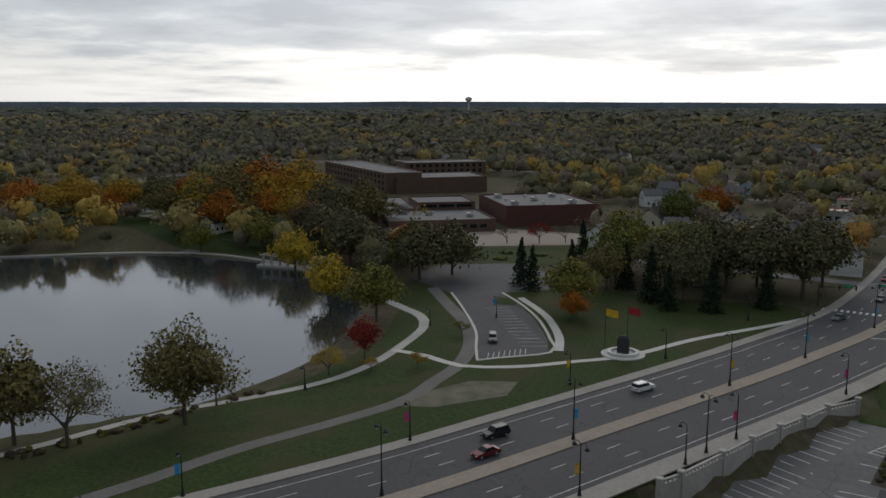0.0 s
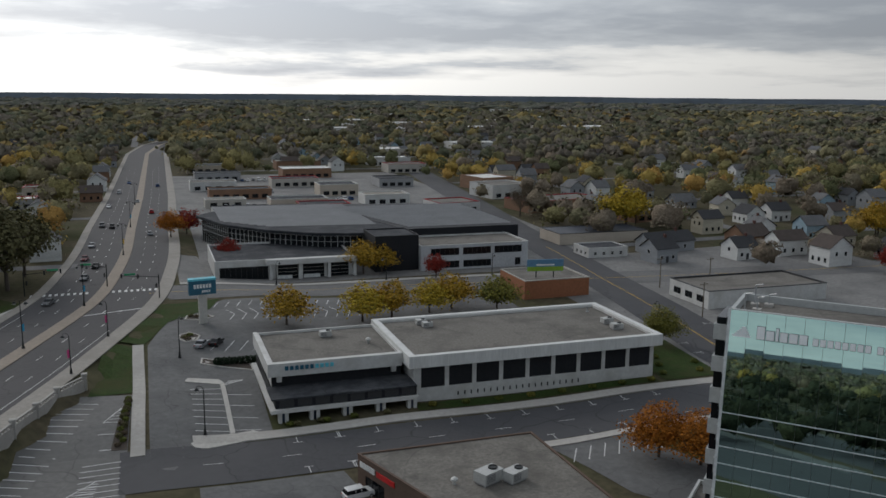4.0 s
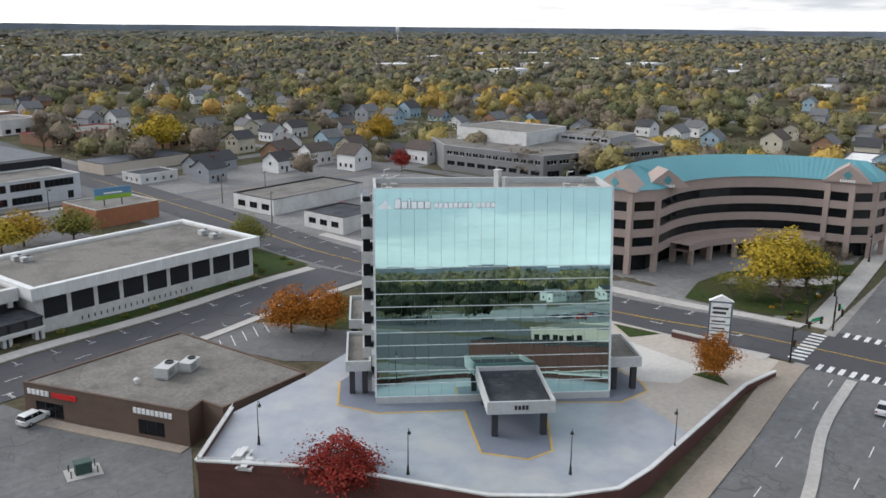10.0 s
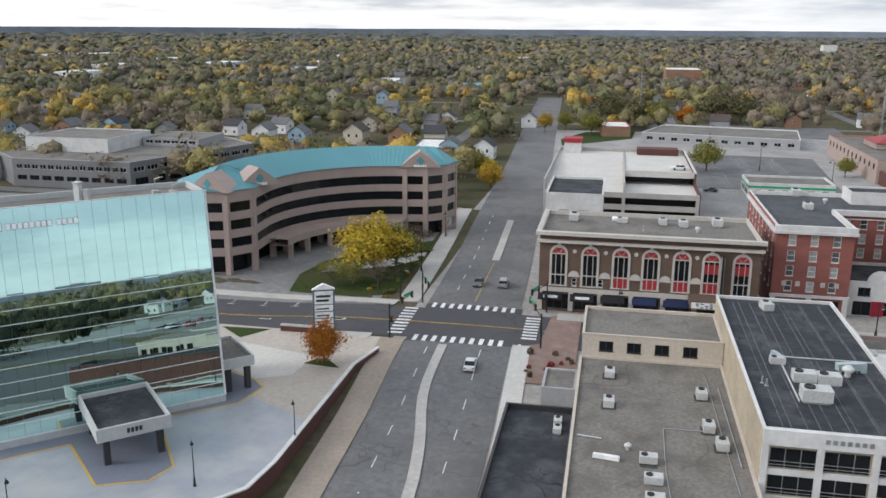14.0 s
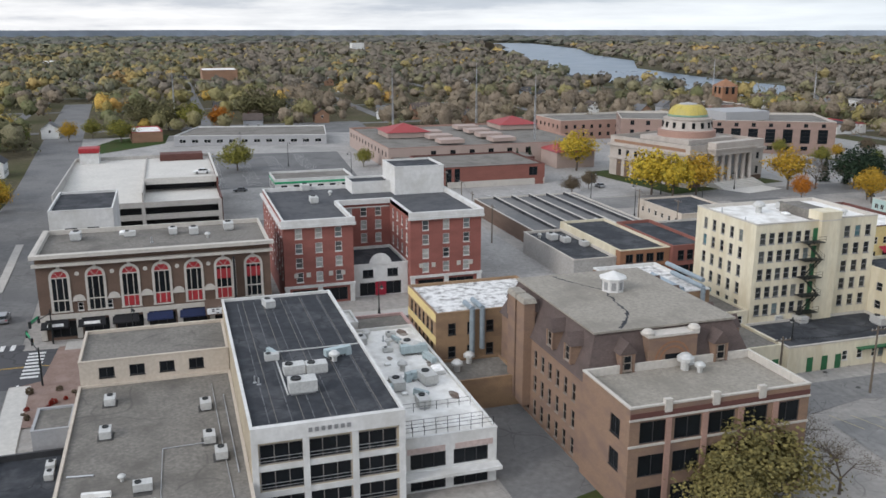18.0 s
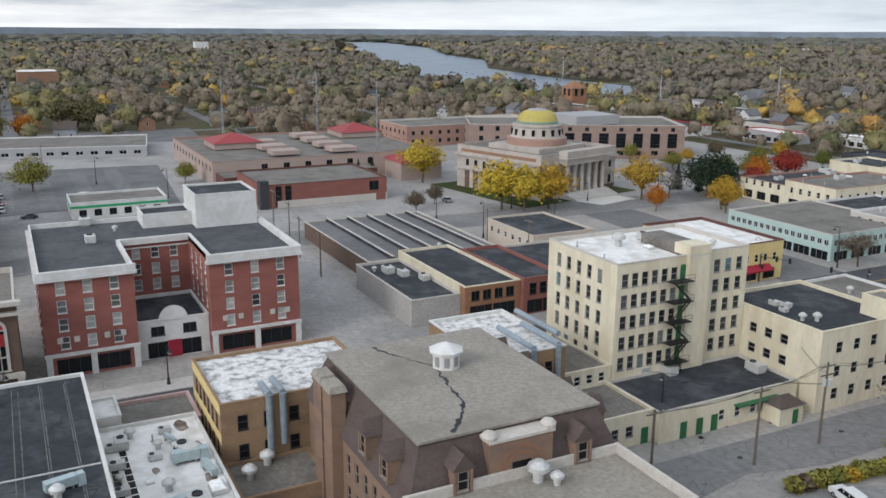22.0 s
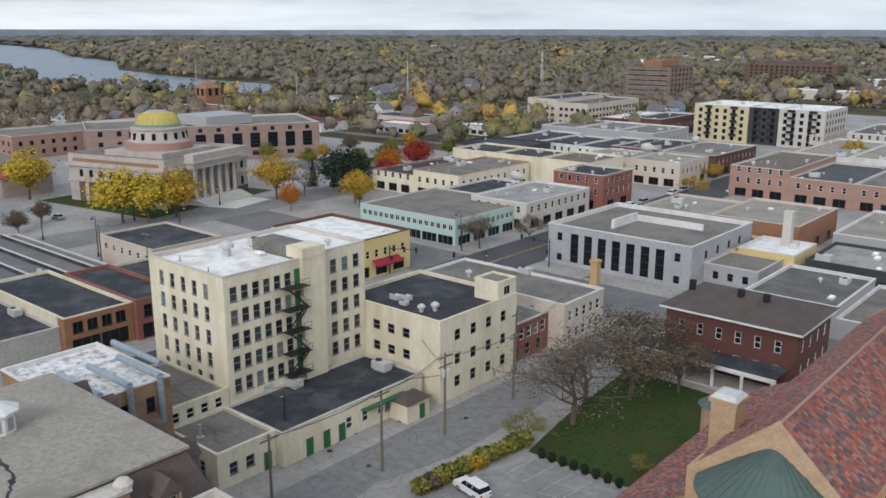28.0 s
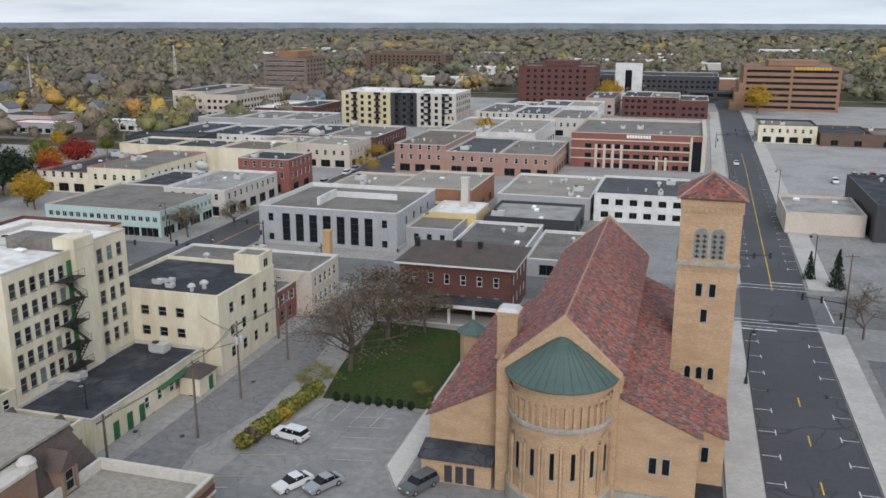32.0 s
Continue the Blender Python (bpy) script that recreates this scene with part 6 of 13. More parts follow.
# ---- west side: glass tower, banks, fire station ----
# the glass bank tower: mirror panes in a grid, each a little out of true
MIRROR = mat("teal_mirror_glass", (0.51, 0.735, 0.70), 0.02, 1.0, var=0.06, grain=0.12, big=0.05, bump=0.003)
for nd in MIRROR.node_tree.nodes:
    if nd.type == "BSDF_PRINCIPLED":
        for lk in list(nd.inputs["Roughness"].links):
            MIRROR.node_tree.links.remove(lk)
        nd.inputs["Roughness"].default_value = 0.012
WHITEMETAL = mat("white_metal_trim", (0.62, 0.64, 0.64), 0.4, 0.2)
BANDSTONE = mat("pale_grey_stone_band", (0.42, 0.43, 0.42), 0.8, var=0.1)
FA, FB = Vector((51.3, 71.2)), Vector((74.0, 46.8))
FL = (FB - FA).length
FANG = math.degrees(math.atan2(FB.y - FA.y, FB.x - FA.x))
ft = thing("glass_bank_tower", "eight-storey bank tower clad in teal mirror glass", "office tower", FA.x, FA.y, 0, FANG)
# local: x along the front, y to the back, z up
FD = 12.6
TILT = 8.0
FTOP = 29.8
LEAN = pose(0, 0, 1.0, -TILT, 0, 0)
back = math.tan(math.radians(TILT))
bm = bmesh.new()
hull_y = [(0.15, -6), (0.15, 0.8), (0.15 + 28.2 * back, 29.0), (FD, 29.0), (FD, -6)]
for i in range(5):
    (ya, za), (yb, zb) = hull_y[i], hull_y[(i + 1) % 5]
    quad(bm, (0.15, ya, za), (FL - 0.15, ya, za), (FL - 0.15, yb, zb), (0.15, yb, zb))
for x in (0.15, FL - 0.15):
    quad(bm, *[(x, y, z) for y, z in hull_y])
bmesh.ops.recalc_face_normals(bm, faces=bm.faces)
part("core_wall", bm, BANDSTONE, ft)
bm = bmesh.new()
box(bm, 0.0, -0.25, -0.3, FL, 0.2, 1.0)
part("plinth", bm, BANDSTONE, ft, "white stone plinth")
NC, NR = 18, 16
pw, ph = FL / NC, (FTOP - 1.0) / math.cos(math.radians(TILT)) / NR
bm = bmesh.new()
quad(bm, (-pw / 2 + 0.015, 0, 0.02), (pw / 2 - 0.015, 0, 0.02), (pw / 2 - 0.015, 0, ph - 0.02), (-pw / 2 + 0.015, 0, ph - 0.02))
pane_me = mesh_of("glass_pane", bm, MIRROR)
tr = random.Random(5)
for r_ in range(NR):
    for c in range(NC):
        part("glass_pane", pane_me, None, ft, m=LEAN @ pose((c + 0.5) * pw, 0.02, r_ * ph, tr.gauss(0, 0.045), 0, tr.gauss(0, 0.08)))
for r_ in range(NR + 1):
    bm = bmesh.new()
    t = 0.09 if r_ < 11 else 0.035
    box(bm, 0, -0.05 if r_ < 11 else 0.0, r_ * ph - t / 2, FL, 0.03, r_ * ph + t / 2)
    part("mullion", bm, WHITEMETAL if r_ < 11 or r_ == NR else MIRROR, ft, m=LEAN)
for s in (0, 1):
    bm = bmesh.new()
    box(bm, s * FL - 0.14, -0.08, 0, s * FL + 0.14, 0.12, NR * ph + 0.1)
    part("corner_trim", bm, WHITEMETAL, ft, m=LEAN)
bm = bmesh.new()
for x0, y0, x1, y1 in ((0, 28.8 * back + 0.05, FL, 28.8 * back + 0.5), (0, FD - 0.4, FL, FD), (0, 28.8 * back + 0.5, 0.4, FD - 0.4), (FL - 0.4, 28.8 * back + 0.5, FL, FD - 0.4)):
    box(bm, x0, y0 + 0.06, 28.6, x1, y1, FTOP + 0.04)
part("parapet", bm, BANDSTONE, ft)
bm = bmesh.new()
box(bm, 0.4, 28.8 * back + 0.5, 28.8, FL - 0.4, FD - 0.4, 29.05)
part("roof", bm, GREYROOF, ft, "grey gravel roof")
# end walls with window bands
for s in (0, 1):
    for k in range(8):
        z = 1.4 + k * 3.55
        bm = bmesh.new()
        x = -0.02 if s == 0 else FL - 0.13
        box(bm, x, 0.9 + (z + 3.0) * back, z + 1.5, x + 0.15, FD - 1.0, z + 3.3)
        part("end_window", bm, GLASS, ft, "dark end window band")
        bm = bmesh.new()
        x = -0.5 if s == 0 else FL + 0.02
        box(bm, x, 1.2 + (z + 1.5) * back, z - 0.2, x + 0.48, FD - 0.8, z + 1.5)
        part("stone_band", bm, BANDSTONE, ft)
bm = bmesh.new()
box(bm, -1.5, 5.4, 1.4, -0.5, FD - 1.5, 28.5)
part("end_bay", bm, GLASS, ft, "dark glass end bay")
for i in range(8):
    bm = bmesh.new()
    box(bm, -1.75, 5.2, 1.2 + i * 3.55, -0.5, FD - 1.3, 2.9 + i * 3.55)
    part("stone_band", bm, BANDSTONE, ft)
# entrance canopy
ec = thing("entrance_canopy", "white entrance canopy with a dark roof on pillars", "canopy", *(FA + (FB - FA) * 0.55), 0, FANG)
bm = bmesh.new()
for x0, y0, x1, y1 in ((-4.4, -12.2, 4.4, -11.9), (-4.4, -11.9, -4.1, -0.2), (4.1, -11.9, 4.4, -0.2), (-4.1, -0.5, 4.1, -0.2)):
    box(bm, x0, y0, 3.6, x1, y1, 5.3)
part("fascia", bm, BANDSTONE, ec)
bm = bmesh.new()
box(bm, -4.1, -11.9, 3.6, 4.1, -0.5, 4.7)
part("roof", bm, BLACKROOF, ec, "wet black roof")
for x in (-3.2, 3.2):
    for y in (-10.8, -1.2):
        bm = bmesh.new()
        box(bm, x - 0.4, y - 0.4, 0, x + 0.4, y + 0.4, 3.7)
        part("pillar", bm, DARKWALL, ec)
bm = bmesh.new()
for i in range(4):
    box(bm, -0.9 + i * 0.48, -12.23, 4.15, -0.55 + i * 0.48, -12.2, 4.75)
part("number_bars", bm, SIGN_BLACK, ec)
# low side canopies of the tower
for (x0, y0, x1, y1), lab in (((-4.2, 3.0, -0.6, 15.5), "west"), ((-4.0, 21.0, 6.0, 34.0), "back"), ((FL + 0.5, 2.0, FL + 5.2, 12.0), "east")):
    cn = thing("side_canopy", "low pale concrete canopy on dark pillars beside the tower", "canopy", FA.x, FA.y, 0, FANG)
    bm = bmesh.new()
    for a, b, c, d in ((x0, y0, x1, y0 + 0.3), (x0, y1 - 0.3, x1, y1), (x0, y0 + 0.3, x0 + 0.3, y1 - 0.3), (x1 - 0.3, y0 + 0.3, x1, y1 - 0.3)):
        box(bm, a, b, 3.7, c, d, 5.2)
    part("fascia", bm, BANDSTONE, cn)
    bm = bmesh.new()
    box(bm, x0 + 0.3, y0 + 0.3, 3.7, x1 - 0.3, y1 - 0.3, 4.7)
    part("roof", bm, GREYROOF, cn)
    for a in (x0 + 0.9, x1 - 0.9):
        for b in (y0 + 0.9, y1 - 0.9):
            bm = bmesh.new()
            box(bm, a - 0.4, b - 0.4, -4, a + 0.4, b + 0.4, 3.8)
            part("pillar", bm, DARKWALL, cn)
# brand sign as plain shapes along the top of the glass
LETTER_WHITE = mat("bright_white_letter_paint", (0.88, 0.9, 0.9), 0.4, var=0.04)
# grey of the slabs that give each letter its edge and painted drop shadow
EDGE_SHADOW_GREY = mat("blue_grey_edge_shadow", (0.12, 0.16, 0.17), 0.5)
sg = thing("tower_sign", "raised white bank sign of plain shapes on the glass", "sign", FA.x, FA.y, 0, FANG)
sg.matrix_world = sg.matrix_world @ pose(0, 26.0 * back, 27.0, -TILT, 0, 0)
bm = bmesh.new()
for i in range(5):
    a = 0.5 + i * 0.28
    box(bm, 0.5 + i * 0.22, -0.16, 0.1 + i * 0.22, 2.3 - i * 0.12, -0.06, 0.28 + i * 0.22)
part("emblem", bm, LETTER_WHITE, sg)
xs_ = 2.9
for i, (w, h) in enumerate([(0.75, 1.3), (0.75, 0.95), (0.25, 1.3), (0.7, 0.95), (0.8, 0.95), (0.75, 0.95)]):
    bm = bmesh.new()
    box(bm, xs_, -0.16, 0.1, xs_ + w, -0.05, 0.1 + h)
    part("letter_block", bm, LETTER_WHITE, sg)
    bm = bmesh.new()
    box(bm, xs_ - 0.04, -0.045, 0.02, xs_ + w + 0.07, -0.02, 0.1 + h + 0.04)
    part("letter_return", bm, EDGE_SHADOW_GREY, sg)
    xs_ += w + 0.17
xs_ += 0.35
for i in range(12):
    if i == 8:
        xs_ += 0.4
    bm = bmesh.new()
    box(bm, xs_, -0.14, 0.15, xs_ + 0.5, -0.05, 0.85)
    part("letter_block", bm, LETTER_WHITE, sg)
    bm = bmesh.new()
    box(bm, xs_ - 0.03, -0.045, 0.1, xs_ + 0.55, -0.02, 0.88)
    part("letter_return", bm, EDGE_SHADOW_GREY, sg)
    xs_ += 0.68
for x, y, w, h in ((FL * 0.53, 9, 0.8, 2.6), (FL * 0.56, 8.5, 0.6, 1.6)):
    fv = thing("roof_flue", "white metal roof flue on the tower", "flue", *(FA + (FB - FA) * (x / FL) + Vector((0.742, 0.671)) * y), 28.9)
    bm = bmesh.new()
    cbox(bm, (0, 0, h / 2), (w, w, h))
    cbox(bm, (0, 0, h), (w + 0.2, w + 0.2, 0.12))
    part("duct", bm, WHITE, fv)
for i, (x, y, h) in enumerate([(1.2, 6, 2.2), (2.2, 7.5, 1.6), (1.6, 10, 2.4), (3, 10.5, 1.4), (28, 9.5, 2.0), (30, 8, 1.2)]):
    dk = thing("roof_davit", "steel window-washing davit on the tower roof", "davit", FA.x, FA.y, 29.0, FANG, group="davits on the tower roof")
    bm = bmesh.new()
    tube(bm, (x, y, 0), (x, y, h), 0.09, n=6)
    tube(bm, (x, y, h), (x + 0.8, y - 0.6, h + 0.3), 0.07, n=6)
    part("arm", bm, STEEL, dk)
    bm = bmesh.new()
    cbox(bm, (x, y, 0.2), (0.9, 0.9, 0.4))
    part("counterweight", bm, CONCRETE, dk)

# plaza deck round the tower, on brick retaining walls
PLAZA = [(104, 30.5), (104.5, 62), (88, 66), (76, 84), (63, 88), (52.6, 86), (36.8, 84.4), (24.6, 75.8), (33.5, 62), (40, 44), (45, 37.6), (50.5, 33.4), (57, 32.6), (89, 32.4), (97, 30.6)]
DECKCOAT = mat("grey_deck_coating", (0.26, 0.275, 0.30), 0.35, grain=0.5, big=0.12, var=0.1, stain=(0.36, 0.355, 0.34), spec=0.5)
patch("plaza_deck", DECKCOAT, PLAZA, 0.02, "wet grey coated plaza deck round the glass tower", "plaza", flat=0.0)
bm = bmesh.new()
P_ = PLAZA
for i in range(len(P_)):
    a, b = Vector(P_[i]), Vector(P_[(i + 1) % len(P_)])
    quad(bm, (a.x, a.y, -6.5), (b.x, b.y, -6.5), (b.x, b.y, 0.015), (a.x, a.y, 0.015))
bmesh.ops.recalc_face_normals(bm, faces=bm.faces)
tagged(new("wall_plaza", mesh_of("wall_plaza", bm, BRICK_DARK)), "brown brick retaining wall under the plaza deck", "wall", kind="structure")
patch("plaza_paving", mat("tan_plaza_concrete", (0.40, 0.355, 0.30), 0.85, grain=1.2, big=0.15, var=0.1), [(103.9, 30.7), (104.4, 61.8), (88, 65.8), (80, 52), (74.5, 41), (70, 33), (89, 32.6), (97, 30.8)], 0.032, "tan concrete paving in front of the plaza", "pavement", flat=0.0)
patch("plaza_walk", CONCRETE_PALE, [(93, 40), (98, 60), (90, 62), (81, 48), (85, 41)], 0.04, "pale concrete walk across the plaza", "pavement", flat=0.0)
patch("tower_apron", mat("blue_grey_apron", (0.15, 0.165, 0.2), 0.6, var=0.1), [(53.9, 80.6), (47.6, 75), (49.2, 69), (57.3, 60.4), (48.8, 51.4), (51.0, 46.0), (54.8, 44.8), (66.6, 53.2), (73.5, 44.8), (79.5, 43.5), (82.0, 46.0), (87, 58), (63, 82)], 0.045, "blue-grey coated apron round the tower", "pavement", flat=0.0)
for a, b in zip([(53.8, 80.7), (47.6, 75), (49.1, 68.9), (57.3, 60.3), (48.7, 51.3), (51, 45.8), (54.8, 44.7), (66.6, 53.1), (73.5, 44.6), (79.5, 43.4), (82.2, 46)], [(47.6, 75), (49.1, 68.9), (57.3, 60.3), (48.7, 51.3), (51, 45.8), (54.8, 44.7), (66.6, 53.1), (73.5, 44.6), (79.5, 43.4), (82.2, 46), (86, 54)]):
    strip("yellow_edge_line", PAINT_Y, [a, b], 0.13, 0.13, 0.0, "yellow painted edge line on the apron", "line", cells=1).location.z = 0
for o in list(scene.objects):
    if o.name.startswith("yellow_edge_line"):
        for v in o.data.vertices:
            v.co.z = 0.056
rl = thing("plaza_parapet", "white painted parapet rail along the plaza edge", "railing", 0, 0, 0)
for a, b in zip(P_[6:14], P_[7:15]):
    bm = bmesh.new()
    a_, b_ = Vector(a), Vector(b)
    n = Vector((-(b_ - a_).y, (b_ - a_).x)).normalized() * 0.14
    prism(bm, [tuple(a_ - n), tuple(b_ - n), tuple(b_ + n), tuple(a_ + n)], -0.4, 0.75)
    part("parapet_wall", bm, BRICK_DARK, rl)
    bm = bmesh.new()
    prism(bm, [tuple(a_ - n * 2), tuple(b_ - n * 2), tuple(b_ + n * 2), tuple(a_ + n * 2)], 0.75, 0.95)
    part("coping", bm, WHITE, rl)
for a, b in ((Vector((24.8, 75.9)), Vector((36.8, 84.3))), (Vector((33.5, 62.2)), Vector((24.7, 75.6)))):
    fr_ = thing("deck_railing", "white horizontal bar railing on the deck edge", "railing", a.x, a.y, 0)
    for k in range(5):
        q = (b - a) * k / 4
        bm = bmesh.new()
        tube(bm, (q.x, q.y, 0), (q.x, q.y, 1.5), 0.06, n=6)
        part("post", bm, WHITE, fr_)
    for z in (0.5, 0.9, 1.3):
        bm = bmesh.new()
        tube(bm, (0, 0, z), (b.x - a.x, b.y - a.y, z), 0.06, n=6)
        part("bar", bm, WHITE, fr_)
for x, y in ((29.5, 73.5), (28.2, 71.0)):
    pt = thing("picnic_table", "white picnic table with benches on the deck", "table", x, y, 0.03, 28, group="deck tables")
    for nm, b_ in (("tabletop", (-1.3, -0.4, 0.7, 1.3, 0.4, 0.78)), ("bench", (-1.3, -1.0, 0.42, 1.3, -0.7, 0.48)), ("bench", (-1.3, 0.7, 0.42, 1.3, 1.0, 0.48)), ("frame", (-0.9, -0.9, 0.0, -0.8, 0.9, 0.42)), ("frame", (0.8, -0.9, 0.0, 0.9, 0.9, 0.42)), ("stem", (-0.1, -0.2, 0.0, 0.1, 0.2, 0.7))):
        bm = bmesh.new()
        box(bm, *b_)
        part(nm, bm, WHITE, pt)
patch("plaza_bed", GRASS_GREEN, [(89.6, 40.8), (88.8, 34.6), (92.6, 38.0), (92.0, 39.5)], 0.06, "small triangular grass bed on the plaza", "lawn", flat=0.0)
patch("plaza_bed_north", GRASS_GREEN, [(98.5, 55.5), (103.2, 61), (103.6, 52)], 0.06, "small grass bed beside the plaza drive", "lawn", flat=0.0)

# sign pylon at the plaza corner
py = thing("sign_pylon", "tall tenant sign pylon with white panels and a gabled top", "sign", 105.0, 42.6, 0.03, -67)
bm = bmesh.new()
box(bm, -1.9, -0.4, 0, 1.9, 0.4, 7.6)
part("frame", bm, mat("slate_blue_metal", (0.09, 0.12, 0.15), 0.5), py)
for z0, z1 in ((5.0, 7.3), (3.7, 4.8), (2.5, 3.5), (1.4, 2.3), (0.5, 1.2)):
    bm = bmesh.new()
    box(bm, -1.6, -0.46, z0, 1.6, -0.4, z1)
    p_ = part("sign_panel", bm, SIGN_WHITE, py)
    bm = bmesh.new()
    n = 3 if z1 - z0 > 2 else 2
    for k in range(n - 1):
        zz = z0 + (z1 - z0) * (k + 0.55) / n
        box(bm, -1.3, -0.48, zz, 0.9 + 0.3 * (k % 2), -0.462, zz + (0.42 if n == 3 else 0.25))
    part("lettering", bm, SIGN_BLACK, p_)
bm = bmesh.new()
v = [bm.verts.new(c) for c in ((-2.0, -0.45, 7.6), (2.0, -0.45, 7.6), (0, -0.45, 8.6), (-2.0, 0.45, 7.6), (2.0, 0.45, 7.6), (0, 0.45, 8.6))]
for f in ((0, 1, 2), (5, 4, 3), (0, 2, 5, 3), (2, 1, 4, 5), (1, 0, 3, 4)):
    bm.faces.new([v[i] for i in f])
part("gable", bm, SIGN_WHITE, py)
building("sign_wall", "low brown brick wall beside the sign pylon", "wall", rect(103.2, 44.5, 104.0, 50), 0, 1.1, BRICK_DARK, CONCRETE, 0.05, CONCRETE)

# low brown office with a gravel roof
lo = building("low_brick_office", "low brown brick office with a grey gravel roof", "building", [(24, 116), (33, 89), (36.3, 90.3), (36.6, 86.2), (52.5, 86.6), (51.5, 116)], -5.0, 0.3, BRICK_BROWN, GREYROOF, 0.12, BRICK_BROWN,
              {0: [S(1, 5.0, 2.4, [0.3], 1.5, 21, "store", FRAME_D), S(1, 4.4, 2.3, [0.5], 19.5, 3.5, "band", FRAME_D)]})
for u, w, m_ in ((0.10, 4.0, SIGN_WHITE), (0.26, 4.4, SIGN_RED), (0.80, 6.6, SIGN_BLUE)):
    a, b = Vector((24, 116)), Vector((33, 89))
    q = a + (b - a) * u
    bm = bmesh.new()
    k = max(3, int(w / 0.7))
    if m_ is SIGN_RED:
        box(bm, -w / 2, -0.2, 0, w / 2, -0.05, 0.75)
    else:
        for i in range(k):
            x = -w / 2 + w * i / k
            box(bm, x, -0.2, 0, x + w / k * 0.72, -0.05, 0.8)
    part("wall_sign", bm, m_ if m_ is not SIGN_BLUE else SIGN_WHITE, lo, "raised sign of plain shapes", m=pose(q.x - lo.location.x, q.y - lo.location.y, 3.7, 0, 0, math.degrees(math.atan2(b.y - a.y, b.x - a.x))))
DARKP = mat("black_spandrel_panel", (0.022, 0.023, 0.026), 0.6, spec=0.15, var=0.2)
bk = building("bank_hall", "white modernist bank hall with dark windows between piers", "bank", rect(41.2, 144.8, 91.4, 170.4), -4.4, 4.9, WHITE, GREYROOF, 0.4, WHITE,
              {0: [S(9, 4.6, 4.0, [3.1], 1.0, 0.5, "fixed", FRAME_D, DARKP), S(20, 0.3, 0.8, [1.0], 8, 16, "fixed", FRAME_D, GLASS)], 1: [S(5, 4.0, 4.0, [3.1], 1, 1, "fixed", FRAME_D, DARKP)]})
RIBBED = mat("ribbed_white_fascia", (0.60, 0.60, 0.58), 0.7, grain=2.0, var=0.12, stretch=(3, 3, 0.2))
for b_ in ((40.0, 143.6, 2.9, 92.6, 144.75, 5.15), (91.45, 144.75, 2.9, 92.6, 171.6, 5.15), (40.0, 170.45, 2.9, 91.45, 171.6, 5.15), (40.0, 144.75, 2.9, 41.15, 170.45, 5.15)):
    add(bk, "fascia", RIBBED, [b_], "ribbed white roof fascia")
bw = building("bank_wing", "white bank wing with a dark upper storey over drive-through bays", "bank", rect(16.2, 149.2, 39.9, 169.8), 0.3, 4.5, WHITE, GREYROOF, 0.4, WHITE, foot=0.2)
add(bw, "fascia", WHITE, [(15.4, 148.0, 2.3, 39.9, 149.15, 4.7), (15.4, 149.15, 2.3, 16.15, 170, 4.7)])
add(bw, "upper_wall", DARKP, [(15.9, 142.6, -1.6, 41.1, 169.9, 0.0)], "black panelled upper storey")
add(bw, "ledge_roof", BLACKROOF, [(15.2, 142.2, 0.0, 41.1, 149.1, 0.3)])
for k in range(8):
    x = 16.6 + k * 3.1
    add(bw, "dark_panel", mat("charcoal_panel", (0.034, 0.034, 0.036), 0.55, var=0.2), [(x, 142.5, -1.5, x + 2.5, 142.58, -0.1)])
for x in (17.0, 38.0):
    add(bw, "bracket", WHITE, [(x, 148.3, 1.2, x + 0.9, 149.0, 2.3)])
add(bw, "set_back_storey", DARKP, [(16.15, 149.05, 0.3, 40.0, 149.18, 2.3)], "black set-back upper storey")
add(bw, "floor_band", WHITE, [(15.0, 141.8, -2.2, 41.3, 170.1, -1.6)])
add(bw, "rear_wall", DARKP, [(17, 148, -4.6, 41, 169.5, -2.2)])
for x in (17.2, 22.6, 28.4, 34.4, 40.2):
    for dx in (-0.55, 0.55):
        add(bw, "pier", WHITE, [(x + dx - 0.3, 142.2, -4.6, x + dx + 0.3, 143.6, -2.2)])
    add(bw, "pier_back", mat("blue_tile", (0.03, 0.045, 0.08), 0.4), [(x - 0.25, 142.6, -4.6, x + 0.25, 143.4, -2.2)])
bm = bmesh.new()
for i in range(10):
    c0 = -4.6 + i * 0.9
    box(bm, c0, -0.12, 0, c0 + 0.62, 0, 0.75, mi=0 if i < 6 else 1)
part("wall_sign", bm, (SIGN_BLUE, SIGN_CYAN), bw, "blue and cyan sign of plain shapes", m=pose(23 - bw.location.x, 147.95 - bw.location.y, 3.1))
bp = thing("bank_pylon", "tall blue bank sign on a concrete pylon", "sign", 7.6, 199.8, -0.6, 8)
bm = bmesh.new()
box(bm, -0.9, -0.5, 0, 0.9, 0.5, 7.4)
part("pylon", bm, CONCRETE_PALE, bp)
bm = bmesh.new()
box(bm, -3.0, -0.7, 7.0, 3.0, 0.7, 10.6)
part("sign_box", bm, SIGN_BLUE, bp)
bm = bmesh.new()
for i in range(6):
    box(bm, -2.0 + i * 0.68, -0.75, 8.5, -1.5 + i * 0.68, -0.7, 9.4)
for i in range(4):
    box(bm, -0.2 + i * 0.5, -0.75, 7.5, 0.15 + i * 0.5, -0.7, 8.0)
part("lettering", bm, SIGN_WHITE, bp)
bm = bmesh.new()
box(bm, -3.05, -0.75, 10.2, 3.05, 0.75, 10.7)
part("top_band", bm, SIGN_CYAN, bp)

